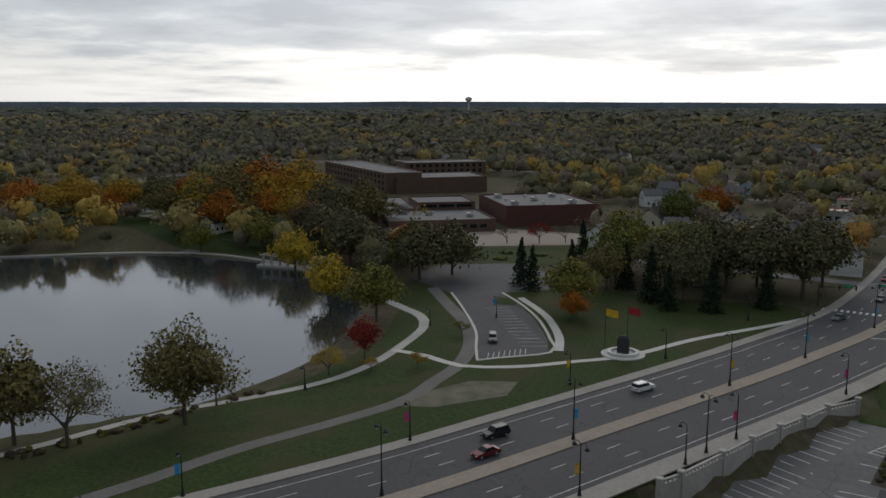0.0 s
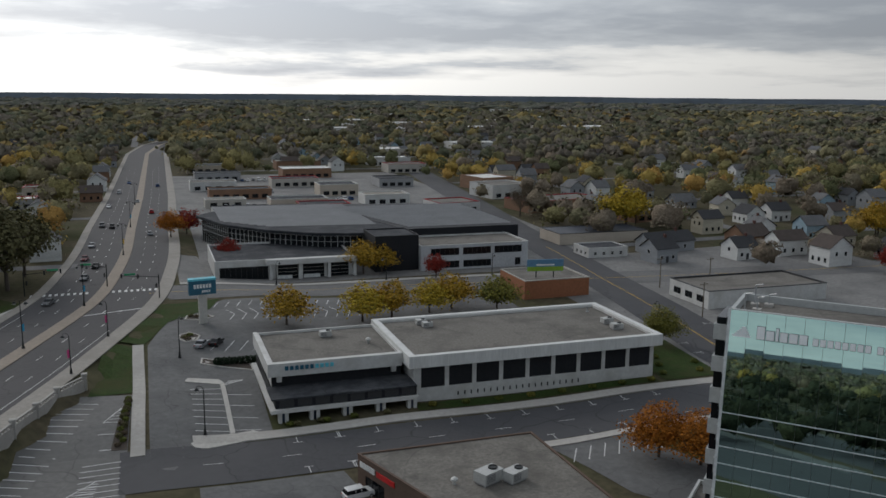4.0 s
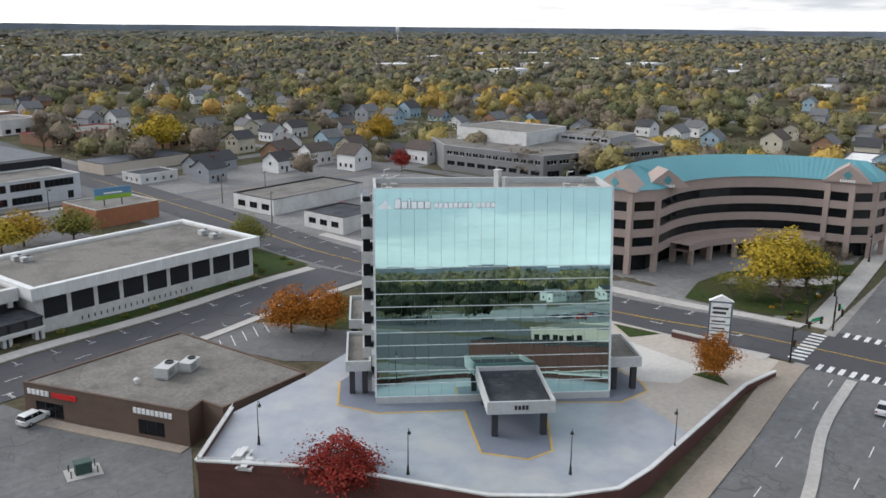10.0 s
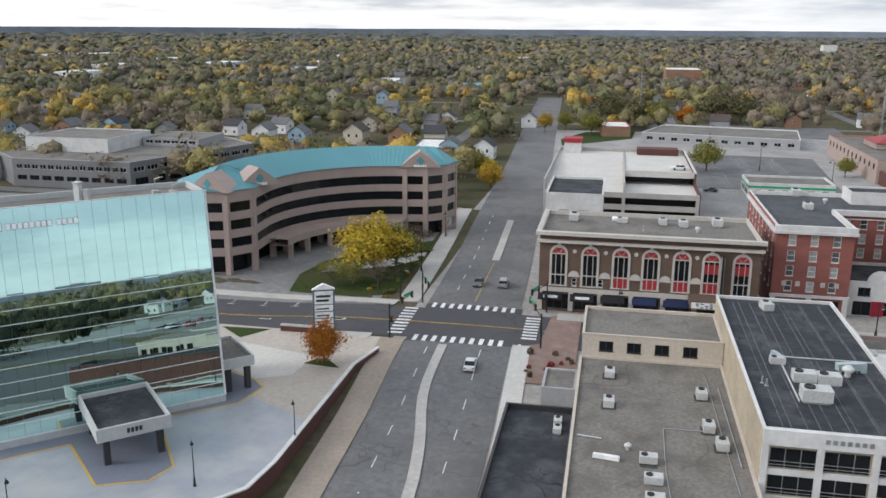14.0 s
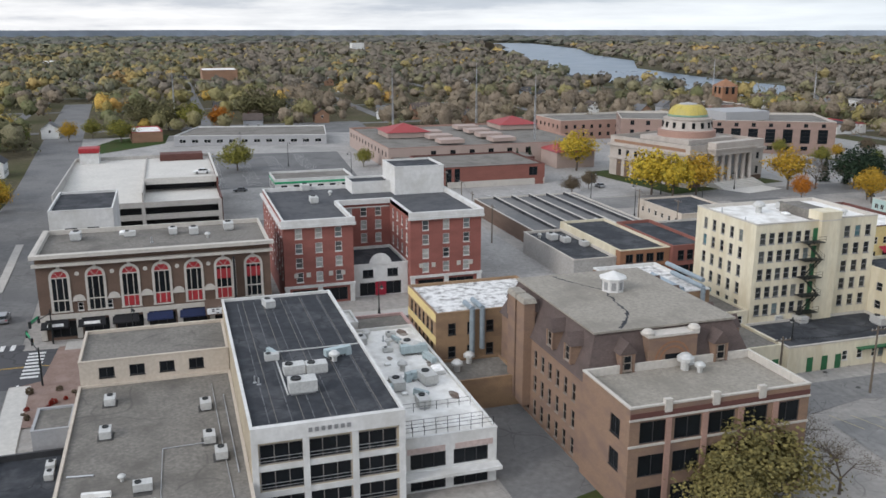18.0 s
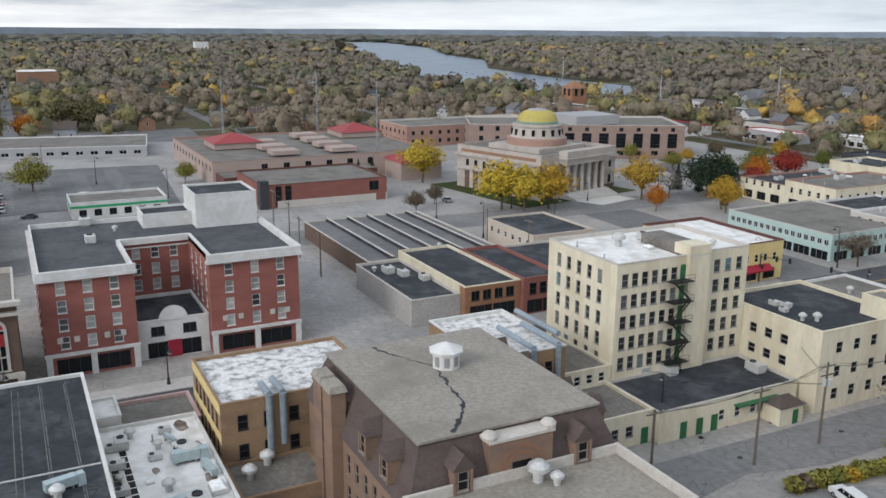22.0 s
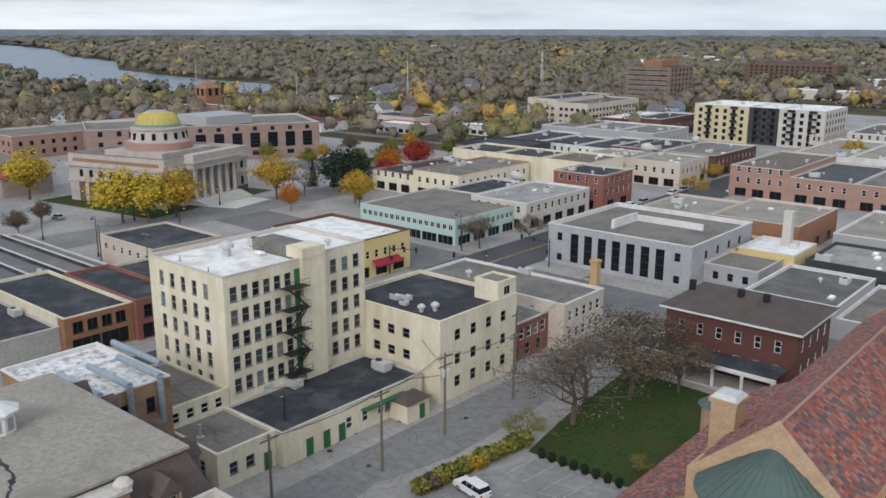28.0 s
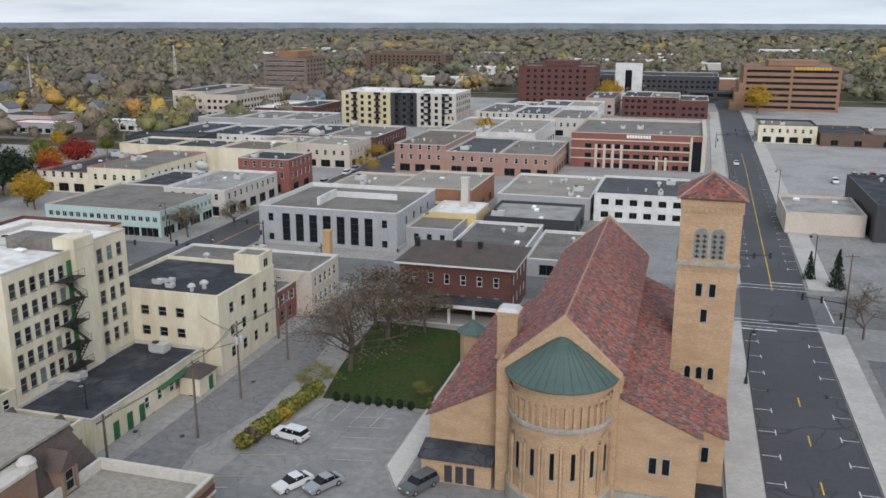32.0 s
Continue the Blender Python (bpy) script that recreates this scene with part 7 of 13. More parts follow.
# curved granite office with a teal metal roof
cb = thing("curved_office", "curved pink granite office block with a teal metal roof", "office building", 160, 60, -0.8)
arc_ = [(150.3 + 28.2 * math.cos(a) - 160, 42.8 + 28.2 * math.sin(a) - 60) for a in np.linspace(radians(90.5), radians(6), 16)]
arc_b = [(150.3 + 48 * math.cos(a) - 160, 42.8 + 48 * math.sin(a) - 60) for a in np.linspace(radians(-3), radians(86), 14)]
OUTL = [(144 - 160, 90 - 60), (134.5 - 160, 80 - 60), (136.0 - 160, 74.5 - 60), (141.5 - 160, 70.5 - 60)] + arc_ + [(179.2 - 160, 40.5 - 60), (183 - 160, 36.0 - 60), (189 - 160, 34.5 - 60)] + arc_b
BAND = inset(OUTL, 0.45)
for k in range(4):
    z = 4.4 + k * 3.9
    bm = bmesh.new()
    prism(bm, OUTL, z, z + 1.75)
    part("spandrel_band", bm, STONE_PINK, cb)
    if k < 3:
        bm = bmesh.new()
        prism(bm, BAND, z + 1.75, z + 3.9, top=False)
        part("window_band", bm, GLASS, cb, "dark ribbon windows")
bm = bmesh.new()
prism(bm, OUTL, 17.85, 18.6)
part("parapet", bm, STONE_PINK, cb)
bm = bmesh.new()
prism(bm, inset(OUTL, 2.6), -2, 4.4, top=False)
part("arcade_wall", bm, GLASS, cb, "dark recessed ground floor glazing")
for i, p in enumerate(OUTL[1:23]):
    if i in (0, 1, 2) or (i > 3 and i % 2 == 0) or i > 17:
        bm = bmesh.new()
        q = inset(OUTL, 0.5)[i + 1]
        box(bm, q[0] - 0.6, q[1] - 0.6, -2, q[0] + 0.6, q[1] + 0.6, 17.9 if i in (0, 1, 2, 3) or i > 17 else 4.5)
        part("pillar", bm, STONE_PINK, cb)
bm = bmesh.new()
cO = Vector((150.3 - 160, 42.8 - 60))
o1 = inset(OUTL, -0.4)
ang_ = [95, 93, 91.5] + list(np.linspace(90.5, 6, 16)) + [3, 0, -4]
ring = lambda rr, k: cO + Vector((math.cos(radians(ang_[k])), math.sin(radians(ang_[k])))) * rr
for k in range(21):
    a, b, c, d = o1[k + 1], o1[k + 2], ring(38.2, k + 1), ring(38.2, k)
    quad(bm, (*a, 18.7), (*b, 18.7), (*c, 22.4), (*d, 22.4))
    quad(bm, (*d, 22.4), (*c, 22.4), (*ring(48.4, k + 1), 18.7), (*ring(48.4, k), 18.7))
quad(bm, (*o1[1], 18.7), (*ring(38.2, 0), 22.4), (*ring(48.4, 0), 18.7))
quad(bm, (*o1[22], 18.7), (*ring(48.4, 21), 18.7), (*ring(38.2, 21), 22.4))
part("metal_roof", bm, TEALMETAL, cb, "teal standing seam roof")
bm = bmesh.new()
for k in range(21):
    a, b = Vector(o1[k + 1]), Vector(o1[k + 2])
    n = max(1, int((b - a).length / 0.9))
    for i in range(n):
        tube(bm, (*a.lerp(b, i / n), 18.75), (*ring(38.2, k).lerp(ring(38.2, k + 1), i / n), 22.45), 0.045, n=3, cap=False)
part("roof_seams", bm, TEALMETAL, cb)
for (x, y, rz), lab in (((145.6, 71.0, 48), 0), ((179.0, 42.0, 12), 0), ((136.4, 78.5, -8), 1)):
    g = bmesh.new()
    hw = 5.2
    v = [g.verts.new(c) for c in ((-0.5, -hw, 17.6), (-0.5, hw, 17.6), (-0.5, hw * 0.45, 20.0), (-0.5, 0, 21.6), (-0.5, -hw * 0.45, 20.0), (5, -hw, 17.6), (5, hw, 17.6), (5, hw * 0.45, 20.0), (5, 0, 21.6), (5, -hw * 0.45, 20.0))]
    for f in ((0, 4, 3, 2, 1), (0, 5, 9, 4), (4, 9, 8, 3), (3, 8, 7, 2), (2, 7, 6, 1)):
        g.faces.new([v[i] for i in f])
    o = part("gable", g, STONE_PINK, cb, "stepped granite gable", m=pose(x - 160, y - 60, 0.8, 0, 0, rz))
    g = bmesh.new()
    cbox(g, (-0.56, 0, 19.3), (0.08, 1.5, 1.5), m=pose(0, 0, 19.3, 45, 0, 0) @ pose(0, 0, -19.3))
    part("diamond_panel", g, TEALMETAL, o)
    if lab == 0:
        g = bmesh.new()
        for i in range(6):
            box(g, -0.6, -1.6 + i * 0.55, 17.7, -0.52, -1.2 + i * 0.55, 18.3)
        part("sign_letters", g, SIGN_WHITE, o)
bm = bmesh.new()
for i in range(4, 19):
    a, b = Vector(OUTL[i]), Vector(OUTL[i + 1])
    c = Vector((150.3 - 160, 42.8 - 60))
    p, q = a + (c - a).normalized() * 4.5, b + (c - b).normalized() * 4.5
    for z0, z1 in ((3.6, 5.2),):
        quad(bm, (*p, z0), (*q, z0), (*q, z1), (*p, z1))
        quad(bm, (*p, z1), (*q, z1), (*b, z1 + 0.01), (*a, z1 + 0.01))
        quad(bm, (*q, z0), (*p, z0), (*a, z0), (*b, z0))
bmesh.ops.recalc_face_normals(bm, faces=bm.faces)
part("terrace", bm, STONE_PINK, cb, "granite entrance terrace")
for i in range(5, 19, 3):
    a = Vector(OUTL[i])
    c = Vector((150.3 - 160, 42.8 - 60))
    p = a + (c - a).normalized() * 4.0
    bm = bmesh.new()
    box(bm, p.x - 0.5, p.y - 0.5, -2, p.x + 0.5, p.y + 0.5, 3.7)
    part("terrace_pillar", bm, STONE_PINK, cb)

# fire station with a curved glazed hall
fs = building("fire_station_bays", "white fire station with three glazed garage doors", "fire station", rect(14.2, 253.2, 55.5, 284), -2.9, 3.4, WHITE, BLACKROOF, 0.5, WHITE,
              {0: [S(3, 6.6, 4.4, [0.1], 17.5, 1.5, "strip", FRAME_W, GLASS), S(1, 14.0, 4.2, [0.2], 1.2, 26.0, "store", FRAME_D)]})
for x in (29.6, 38.2, 46.8, 54.6):
    add(fs, "bay_pier", WHITE, [(x, 251.4, -3.2, x + 0.9, 253.15, 2.0)])
add(fs, "bay_canopy", WHITE, [(28.6, 250.9, 2.0, 55.9, 253.15, 3.6)], "white flat canopy over the bays")
for k in range(2):
    add(fs, "garage_panel", SIGN_WHITE, [(31.5 + k * 8.4, 253.25, -2.7, 36.4 + k * 8.4, 253.3, -1.6)], "white lower garage door panel")
sl = [(15, 322), (22, 299), (34, 283.5), (48, 273), (60, 269.8), (73.5, 270), (80, 300), (60, 345), (30, 345)]
fh = thing("fire_station_hall", "curved glazed fire station hall with a dark overhanging roof", "fire station", 45, 300, -2.8)
sl_ = [(x - 45, y - 300) for x, y in sl]
bm = bmesh.new()
prism(bm, sl_, -2, 9.6, top=False)
part("glazed_wall", bm, GLASS, fh)
for i in range(5):
    a, b = Vector(sl_[i]), Vector(sl_[i + 1])
    n = max(2, int((b - a).length / 1.8))
    bm = bmesh.new()
    for k in range(n):
        q = a.lerp(b, k / n)
        box(bm, q.x - 0.07, q.y - 0.07, 0, q.x + 0.07, q.y + 0.07, 9.6)
    for z in (5.6, 7.4, 9.2):
        tube(bm, (*a, z), (*b, z), 0.08, n=4)
    part("mullion_screen", bm, WHITEMETAL, fh)
bm = bmesh.new()
prism(bm, inset(sl_, -1.8), 9.6, 10.5)
part("roof_overhang", bm, BLACKROOF, fh)
sr = [(45, 352), (76, 272), (118, 266), (122, 330)]
ph_ = thing("solar_roof_hall", "dark roofed hall with rows of tilted roof panels", "building", 90, 300, -2.8)
bm = bmesh.new()
prism(bm, [(56 - 90, 345 - 300), (77 - 90, 271 - 300), (117 - 90, 271 - 300), (118 - 90, 330 - 300)], -2, 10.6, mi=0)
part("wall", bm, DARKP, ph_)
PVM = mat("pale_roof_panel", (0.21, 0.21, 0.21), 0.6, 0.1, var=0.15)
for i in range(23):
    y = 274 + i * 2.4
    bm = bmesh.new()
    x0 = 79 - (y - 271) * 0.27
    quad(bm, (x0 - 90, y - 300, 10.9), (115.5 - 90, y - 300, 10.9), (115.5 - 90, y + 0.9 - 300, 11.3), (x0 - 90, y + 0.9 - 300, 11.3))
    part("roof_panel", bm, PVM, ph_)
for i in range(20):
    bm = bmesh.new()
    y = 288 + i * 2.8
    x0 = max(18, 36 - (y - 283) * 0.9) + 2
    quad(bm, (x0 - 45, y - 300, 10.7), (70 - 45, y - 300 - 4, 10.7), (70 - 45, y - 300 - 3.1, 11.0), (x0 - 45, y - 300 + 0.9, 11.0))
    part("roof_panel", bm, PVM, fh)
building("fire_station_core", "dark brown core wall of the fire station", "building", rect(62, 254, 75.9, 269.5), -3, 8.6, DARKP, BLACKROOF, 0.3)
building("station_office", "pale grey two-storey station office with ribbon windows", "building", rect(76, 251.5, 112, 270.8), -3.1, 5.4, mat("pale_grey_panel", (0.45, 0.46, 0.47), 0.7), GREYROOF, 0.4, WHITE,
         {0: [S(3, 9.4, 2.3, [5.2], 2.5, 1.6, "band", FRAME_D), S(2, 9.4, 2.2, [1.2], 2.5, 12, "band", FRAME_D), S(1, 2.0, 2.4, [1.0], 31, 2, "pair", FRAME_D)], 3: [S(1, 5.0, 5.0, [1.2], 2, 2, "band", FRAME_D)], 1: [S(2, 6.0, 1.7, [5.7], style="band", fr=FRAME_D)]})
building("brick_shop", "low orange brick shop with a billboard on its roof", "building", rect(92.5, 210.2, 112, 227.5), -3.1, 2.0, mat("bright_orange_brick", (0.30, 0.12, 0.06), 0.9, var=0.15), GREYROOF, 0.3, STONE_PALE)
bl = thing("billboard", "roof billboard with a blue and green printed face", "billboard", 100.5, 214.5, 1.6, -10)
for x in (-2.5, 2.5):
    bm = bmesh.new()
    tube(bm, (x, 0.3, 0), (x, 0.3, 4.6), 0.16, n=6)
    part("post", bm, IRON, bl)
for z0, z1, m_, nm in ((1.9, 5.2, mat("billboard_blue", (0.10, 0.22, 0.34), 0.5), "panel"), (1.95, 3.2, mat("billboard_green", (0.22, 0.36, 0.04), 0.5), "print_band"), (3.5, 3.9, SIGN_WHITE, "print_bar")):
    bm = bmesh.new()
    box(bm, -5.2 if nm != "print_bar" else -2.6, -0.1 if nm == "panel" else -0.13, z0, 5.2 if nm != "print_bar" else 2.6, 0.2 if nm == "panel" else -0.1, z1)
    part(nm, bm, m_, bl)
# civic hall behind the tower
building("civic_hall", "grey panelled civic hall with stepped flat roofs", "building", [(228, 196), (228, 152), (284, 132), (300, 150), (300, 215), (250, 222)], -1.5, 7.6, mat("dark_grey_zinc_panel", (0.17, 0.17, 0.17), 0.7, grain=2, big=0.2, var=0.12), GREYROOF, 0.4, STONE_GREY,
               {0: [S(14, 2.4, 1.6, [5.6], 1, 1, "band", FRAME_W), S(9, 3.6, 1.6, [1.8], 1, 1, "band", FRAME_D)], 1: [S(10, 4.6, 1.7, [5.6], 1, 1, "band", FRAME_W), S(6, 5.5, 2.4, [1.0], 1, 14, "store", FRAME_D)]})
building("civic_hall_plant", "white plant storey on the civic hall", "penthouse", rect(248, 172, 278, 205), 7.1, 12.2, WHITE, GREYROOF, 0.3, foot=0)
building("civic_hall_plant", "grey glazed rooflight storey on the civic hall", "penthouse", rect(270, 148, 292, 171), 7.1, 10.2, GREYWALL, GREYROOF, 0.3, None, {3: [S(6, 3, 1.2, [1.2], style="band", fr=FRAME_W)]}, foot=0)
# low white bank and shops across the side street
building("drive_in_bank", "low white drive-in bank with a dark roof edge", "bank", rect(134, 186, 172, 204), -2.6, 1.8, WHITE, GREYROOF, 0.4, FRAME_D, {3: [S(3, 3.4, 1.8, [0.8], style="store", fr=FRAME_D)]})
building("pharmacy", "small white shop with a dark roof", "shop", rect(131, 155, 146, 170), -2.6, 1.4, WHITE, BLACKROOF, 0.3, FRAME_D, {3: [S(3, 2.8, 1.6, [0.8], style="store", fr=FRAME_D)]})
building("white_kiosk", "small white shop with square windows", "shop", rect(137, 257, 152, 268), -3, 0.8, WHITE, BLACKROOF, 0.2, WHITE, {0: [S(4, 1.2, 1.2, [1.2])], 3: [S(3, 1.2, 1.2, [1.2])]})
building("dark_roof_garage", "long tan garage with a dark blue roof", "garage", rect(139, 283, 176, 300), -3, 1.6, TANWALL, mat("dark_blue_metal_roof", (0.022, 0.028, 0.04), 0.5), 0.1, FRAME_D)
building("low_shop", "low brown roofed shop beside the street", "shop", rect(205, 252, 224, 268), -2.8, 1.2, TANWALL, SHINGLE, 0.2)

# ---- church, rectory, courthouse and the southern blocks ----
TILE = mat("mottled_clay_roof_tile", (0.329, 0.0915, 0.061), 0.85, grain=6, var=0.25, per="island",
           tint=[(0.305, 0.0756, 0.0512), (0.183, 0.061, 0.0488), (0.104, 0.0915, 0.0903), (0.281, 0.0976, 0.0708), (0.122, 0.0549, 0.0488), (0.0671, 0.061, 0.0634), (0.366, 0.128, 0.0854), (0.207, 0.152, 0.134), (0.0854, 0.0671, 0.0671)], bump=0.2)
STONE_TRIM = mat("weathered_stone_trim", (0.30, 0.285, 0.25), 0.9, grain=3, big=0.4, var=0.2)
YBRICK = mat("golden_tan_brick", (0.40, 0.272, 0.165), 0.9, grain=3.2, big=0.35, var=0.26, stretch=(1, 1, 2.5), stain=(0.325, 0.212, 0.125))


def tiles(name, parent, a, b, c, d, tw=0.4, th=0.42, seed=1, label=""):
    """Overlapping roof tiles on the quad a-b (eave) c-d (ridge above b and a), each one its own island."""
    r = random.Random(seed)
    a, b, c, d = Vector(a), Vector(b), Vector(c), Vector(d)
    n = (b - a).cross(d - a)
    if n.length < 1e-6:
        n = (b - a).cross(c - a)
    n.normalize()
    if n.z < 0:
        n = -n
    rows = max(2, round(max((d - a).length, (c - b).length) / th))
    v = []
    for j in range(rows):
        f0, f1 = j / rows, min(1.0, (j + 1.25) / rows)
        p0, p1, q0, q1 = a.lerp(d, f0), b.lerp(c, f0), a.lerp(d, f1), b.lerp(c, f1)
        k = max(1, round((p1 - p0).length / tw))
        for i in range(k):
            s0, s1 = i / k, (i + 0.96) / k
            up = n * (0.10 + r.uniform(0, 0.035))
            lo = n * 0.03
            v += [p0.lerp(p1, s0) + up, p0.lerp(p1, s1) + up, q0.lerp(q1, s1) + lo, q0.lerp(q1, s0) + lo]
    ob = part(name, quads_mesh(name, np.array([tuple(x) for x in v]), TILE), None, parent, label or "mottled red and grey clay tiles")
    tagged(ob, kind="stuff")
    return ob


def hull(bm, base, tops, z0, mi=0):
    """A body on a counter-clockwise outline whose top corners have heights of their own."""
    a = [bm.verts.new((x, y, z0)) for x, y in base]
    b = [bm.verts.new((x, y, z)) for (x, y), z in zip(base, tops)]
    k = len(base)
    for i in range(k):
        bm.faces.new((a[i], a[(i + 1) % k], b[(i + 1) % k], b[i])).material_index = mi
    bm.faces.new(b)
    bm.faces.new(a[::-1])


def slits(e, spots, w, h, face, y, deep=0.05, mat_=GLASS, name="slit_window", arch=True):
    """Tall windows with a stone surround on a wall that faces north ('n') or west ('w')."""
    for u, z in spots:
        for nm, m_, g, pr in (("window_surround", STONE_TRIM, 0.13, 0.05), (name, mat_, 0.0, 0.09)):
            bm = bmesh.new()
            pts = [(-w / 2 - g, -g), (w / 2 + g, -g)] + ([((w / 2 + g) * math.cos(t), h + (w / 2 + g) * math.sin(t)) for t in [math.pi * i / 8 for i in range(9)]] if arch else [(w / 2 + g, h + g), (-w / 2 - g, h + g)])
            if face == "n":
                co = [((u - px, y + pr, z + pz), (u - px, y - 0.1, z + pz)) for px, pz in pts]
            else:
                co = [((y - pr, u + px * -1, z + pz), (y + 0.1, u + px * -1, z + pz)) for px, pz in pts]
            fr = [bm.verts.new(c[0]) for c in co]
            bk = [bm.verts.new(c[1]) for c in co]
            bm.faces.new(fr)
            for i in range(len(fr)):
                bm.faces.new((fr[i], bk[i], bk[(i + 1) % len(fr)], fr[(i + 1) % len(fr)]))
            bmesh.ops.recalc_face_normals(bm, faces=bm.faces)
            part(nm, bm, m_, e)


ch = thing("church", "tan brick basilica church with a mottled red clay tile roof", "church")
bm = bmesh.new()
box(bm, 12.5, -163, -2, 25, -111.5, 15)
part("nave_wall", bm, YBRICK, ch)
for y in (-111.5, -162.6):
    bm = bmesh.new()
    a = [bm.verts.new(c) for c in ((12.2, y, 14.9), (25.3, y, 14.9), (25.3, y, 15.3), (18.6, y, 21.25), (12.2, y, 15.3))]
    b = [bm.verts.new(c) for c in ((12.2, y - 0.7, 14.9), (25.3, y - 0.7, 14.9), (25.3, y - 0.7, 15.3), (18.6, y - 0.7, 21.25), (12.2, y - 0.7, 15.3))]
    bm.faces.new(a)
    bm.faces.new(b[::-1])
    for i in range(5):
        bm.faces.new((a[i], b[i], b[(i + 1) % 5], a[(i + 1) % 5]))
    bmesh.ops.recalc_face_normals(bm, faces=bm.faces)
    part("gable", bm, YBRICK, ch, "tan brick gable with a corbelled edge")
bm = bmesh.new()
for x0, z0, x1, z1 in ((12.0, 14.9, 18.6, 20.75), (25.5, 14.9, 18.6, 20.75)):
    quad(bm, (x0, -112.2, z0), (x1, -112.2, z1), (x1, -162.6, z1), (x0, -162.6, z0))
part("roof_deck", bm, BRICK_DARK, ch)
tiles("roof_tiles", ch, (12.0, -112.2, 14.95), (12.0, -162.6, 14.95), (18.6, -162.6, 20.8), (18.6, -112.2, 20.8), seed=1)
tiles("roof_tiles", ch, (25.5, -112.2, 14.95), (25.5, -162.6, 14.95), (18.6, -162.6, 20.8), (18.6, -112.2, 20.8), seed=2)
bm = bmesh.new()
tube(bm, (18.6, -112.2, 20.92), (18.6, -162.6, 20.92), 0.16, n=6)
part("ridge_cap", bm, BRICK_PINK, ch, "pale ridge tiles")
bm = bmesh.new()
box(bm, 12.25, -0.35, 12.6, 12.5, 0.35, 14.5)
cbm = mesh_of("corbel", bm, YBRICK)
for k in range(24):
    part("corbel", cbm, None, ch, m=pose(0, -113.5 - k * 2.05, 0))
slits(ch, [(-118 - k * 5.6, 11.2) for k in range(4)], 1.0, 1.8, "w", 12.5)
# apse
AX, AY, AR = 18.6, -112.0, 5.4
bm = bmesh.new()
lathe(bm, [(AR + 0.35, -2), (AR + 0.35, 2.4), (AR, 2.6), (AR, 10.2), (AR + 0.22, 10.3), (AR + 0.22, 10.7), (AR - 0.12, 10.75), (AR - 0.12, 14.2), (AR + 0.25, 14.3), (AR + 0.25, 14.95), (AR - 0.5, 15.0)], 48, AX, AY, a0=-0.12, a1=math.pi + 0.12)
part("apse_wall", bm, YBRICK, ch)
bm = bmesh.new()
lathe(bm, [(AR + 0.42, 0), (AR + 0.42, 2.3), (AR + 0.3, 2.45)], 48, AX, AY, a0=-0.12, a1=math.pi + 0.12)
part("apse_plinth", bm, STONE_TRIM, ch, "weathered grey stone plinth")
bm = bmesh.new()
lathe(bm, [(AR + 0.26, 10.25), (AR + 0.3, 10.4), (AR + 0.3, 10.75), (AR + 0.2, 10.8)], 48, AX, AY, a0=-0.12, a1=math.pi + 0.12)
part("string_course", bm, STONE_TRIM, ch)
bm = bmesh.new()
n_ = 40
top = Vector((AX, AY - 0.2, 19.5))
ringv = [Vector((AX + (AR + 0.55) * math.cos(a), AY + (AR + 0.55) * math.sin(a), 15.0)) for a in [-0.12 + (math.pi + 0.24) * i / n_ for i in range(n_ + 1)]]
for p, q in zip(ringv, ringv[1:]):
    quad(bm, p, q, top, top + Vector((0, 0, 0.001)))
part("apse_roof", bm, COPPER, ch, "verdigris copper half-cone roof")
for p in ringv[::2]:
    bm = bmesh.new()
    tube(bm, p + Vector((0, 0, 0.05)), top + Vector((0, 0, 0.05)), 0.055, 0.02, n=4)
    part("roof_seam", bm, COPPER, ch)
bm = bmesh.new()
for p, q in zip(ringv, ringv[1:]):
    tube(bm, p - Vector((0, 0, 0.1)), q - Vector((0, 0, 0.1)), 0.14, n=6)
part("gutter", bm, COPPER, ch)
for i in range(19):
    a = 0.06 + (math.pi - 0.12) * (i + 0.5) / 19
    bm = bmesh.new()
    M = Matrix.Translation((AX + (AR - 0.12) * math.cos(a), AY + (AR - 0.12) * math.sin(a), 0)) @ Matrix.Rotation(a - math.pi / 2, 4, "Z")
    for s in (-1, 1):
        box(bm, s * 0.5 - 0.1, 0, 10.8, s * 0.5 + 0.1, 0.3, 12.9, m=M)
    for k in range(6):
        t0, t1 = math.pi * k / 6, math.pi * (k + 1) / 6
        quad(bm, *[M @ Vector(c) for c in ((0.4 * math.cos(t0), 0.3, 12.9 + 0.4 * math.sin(t0)), (0.58 * math.cos(t0), 0.3, 12.9 + 0.9 * math.sin(t0)), (0.58 * math.cos(t1), 0.3, 12.9 + 0.9 * math.sin(t1)), (0.4 * math.cos(t1), 0.3, 12.9 + 0.4 * math.sin(t1)))])
        quad(bm, *[M @ Vector(c) for c in ((0.4 * math.cos(t0), 0.3, 12.9 + 0.4 * math.sin(t0)), (0.4 * math.cos(t0), -0.05, 12.9 + 0.4 * math.sin(t0)), (0.4 * math.cos(t1), -0.05, 12.9 + 0.4 * math.sin(t1)), (0.4 * math.cos(t1), 0.3, 12.9 + 0.4 * math.sin(t1)))])
    part("blind_arch", bm, YBRICK, ch)
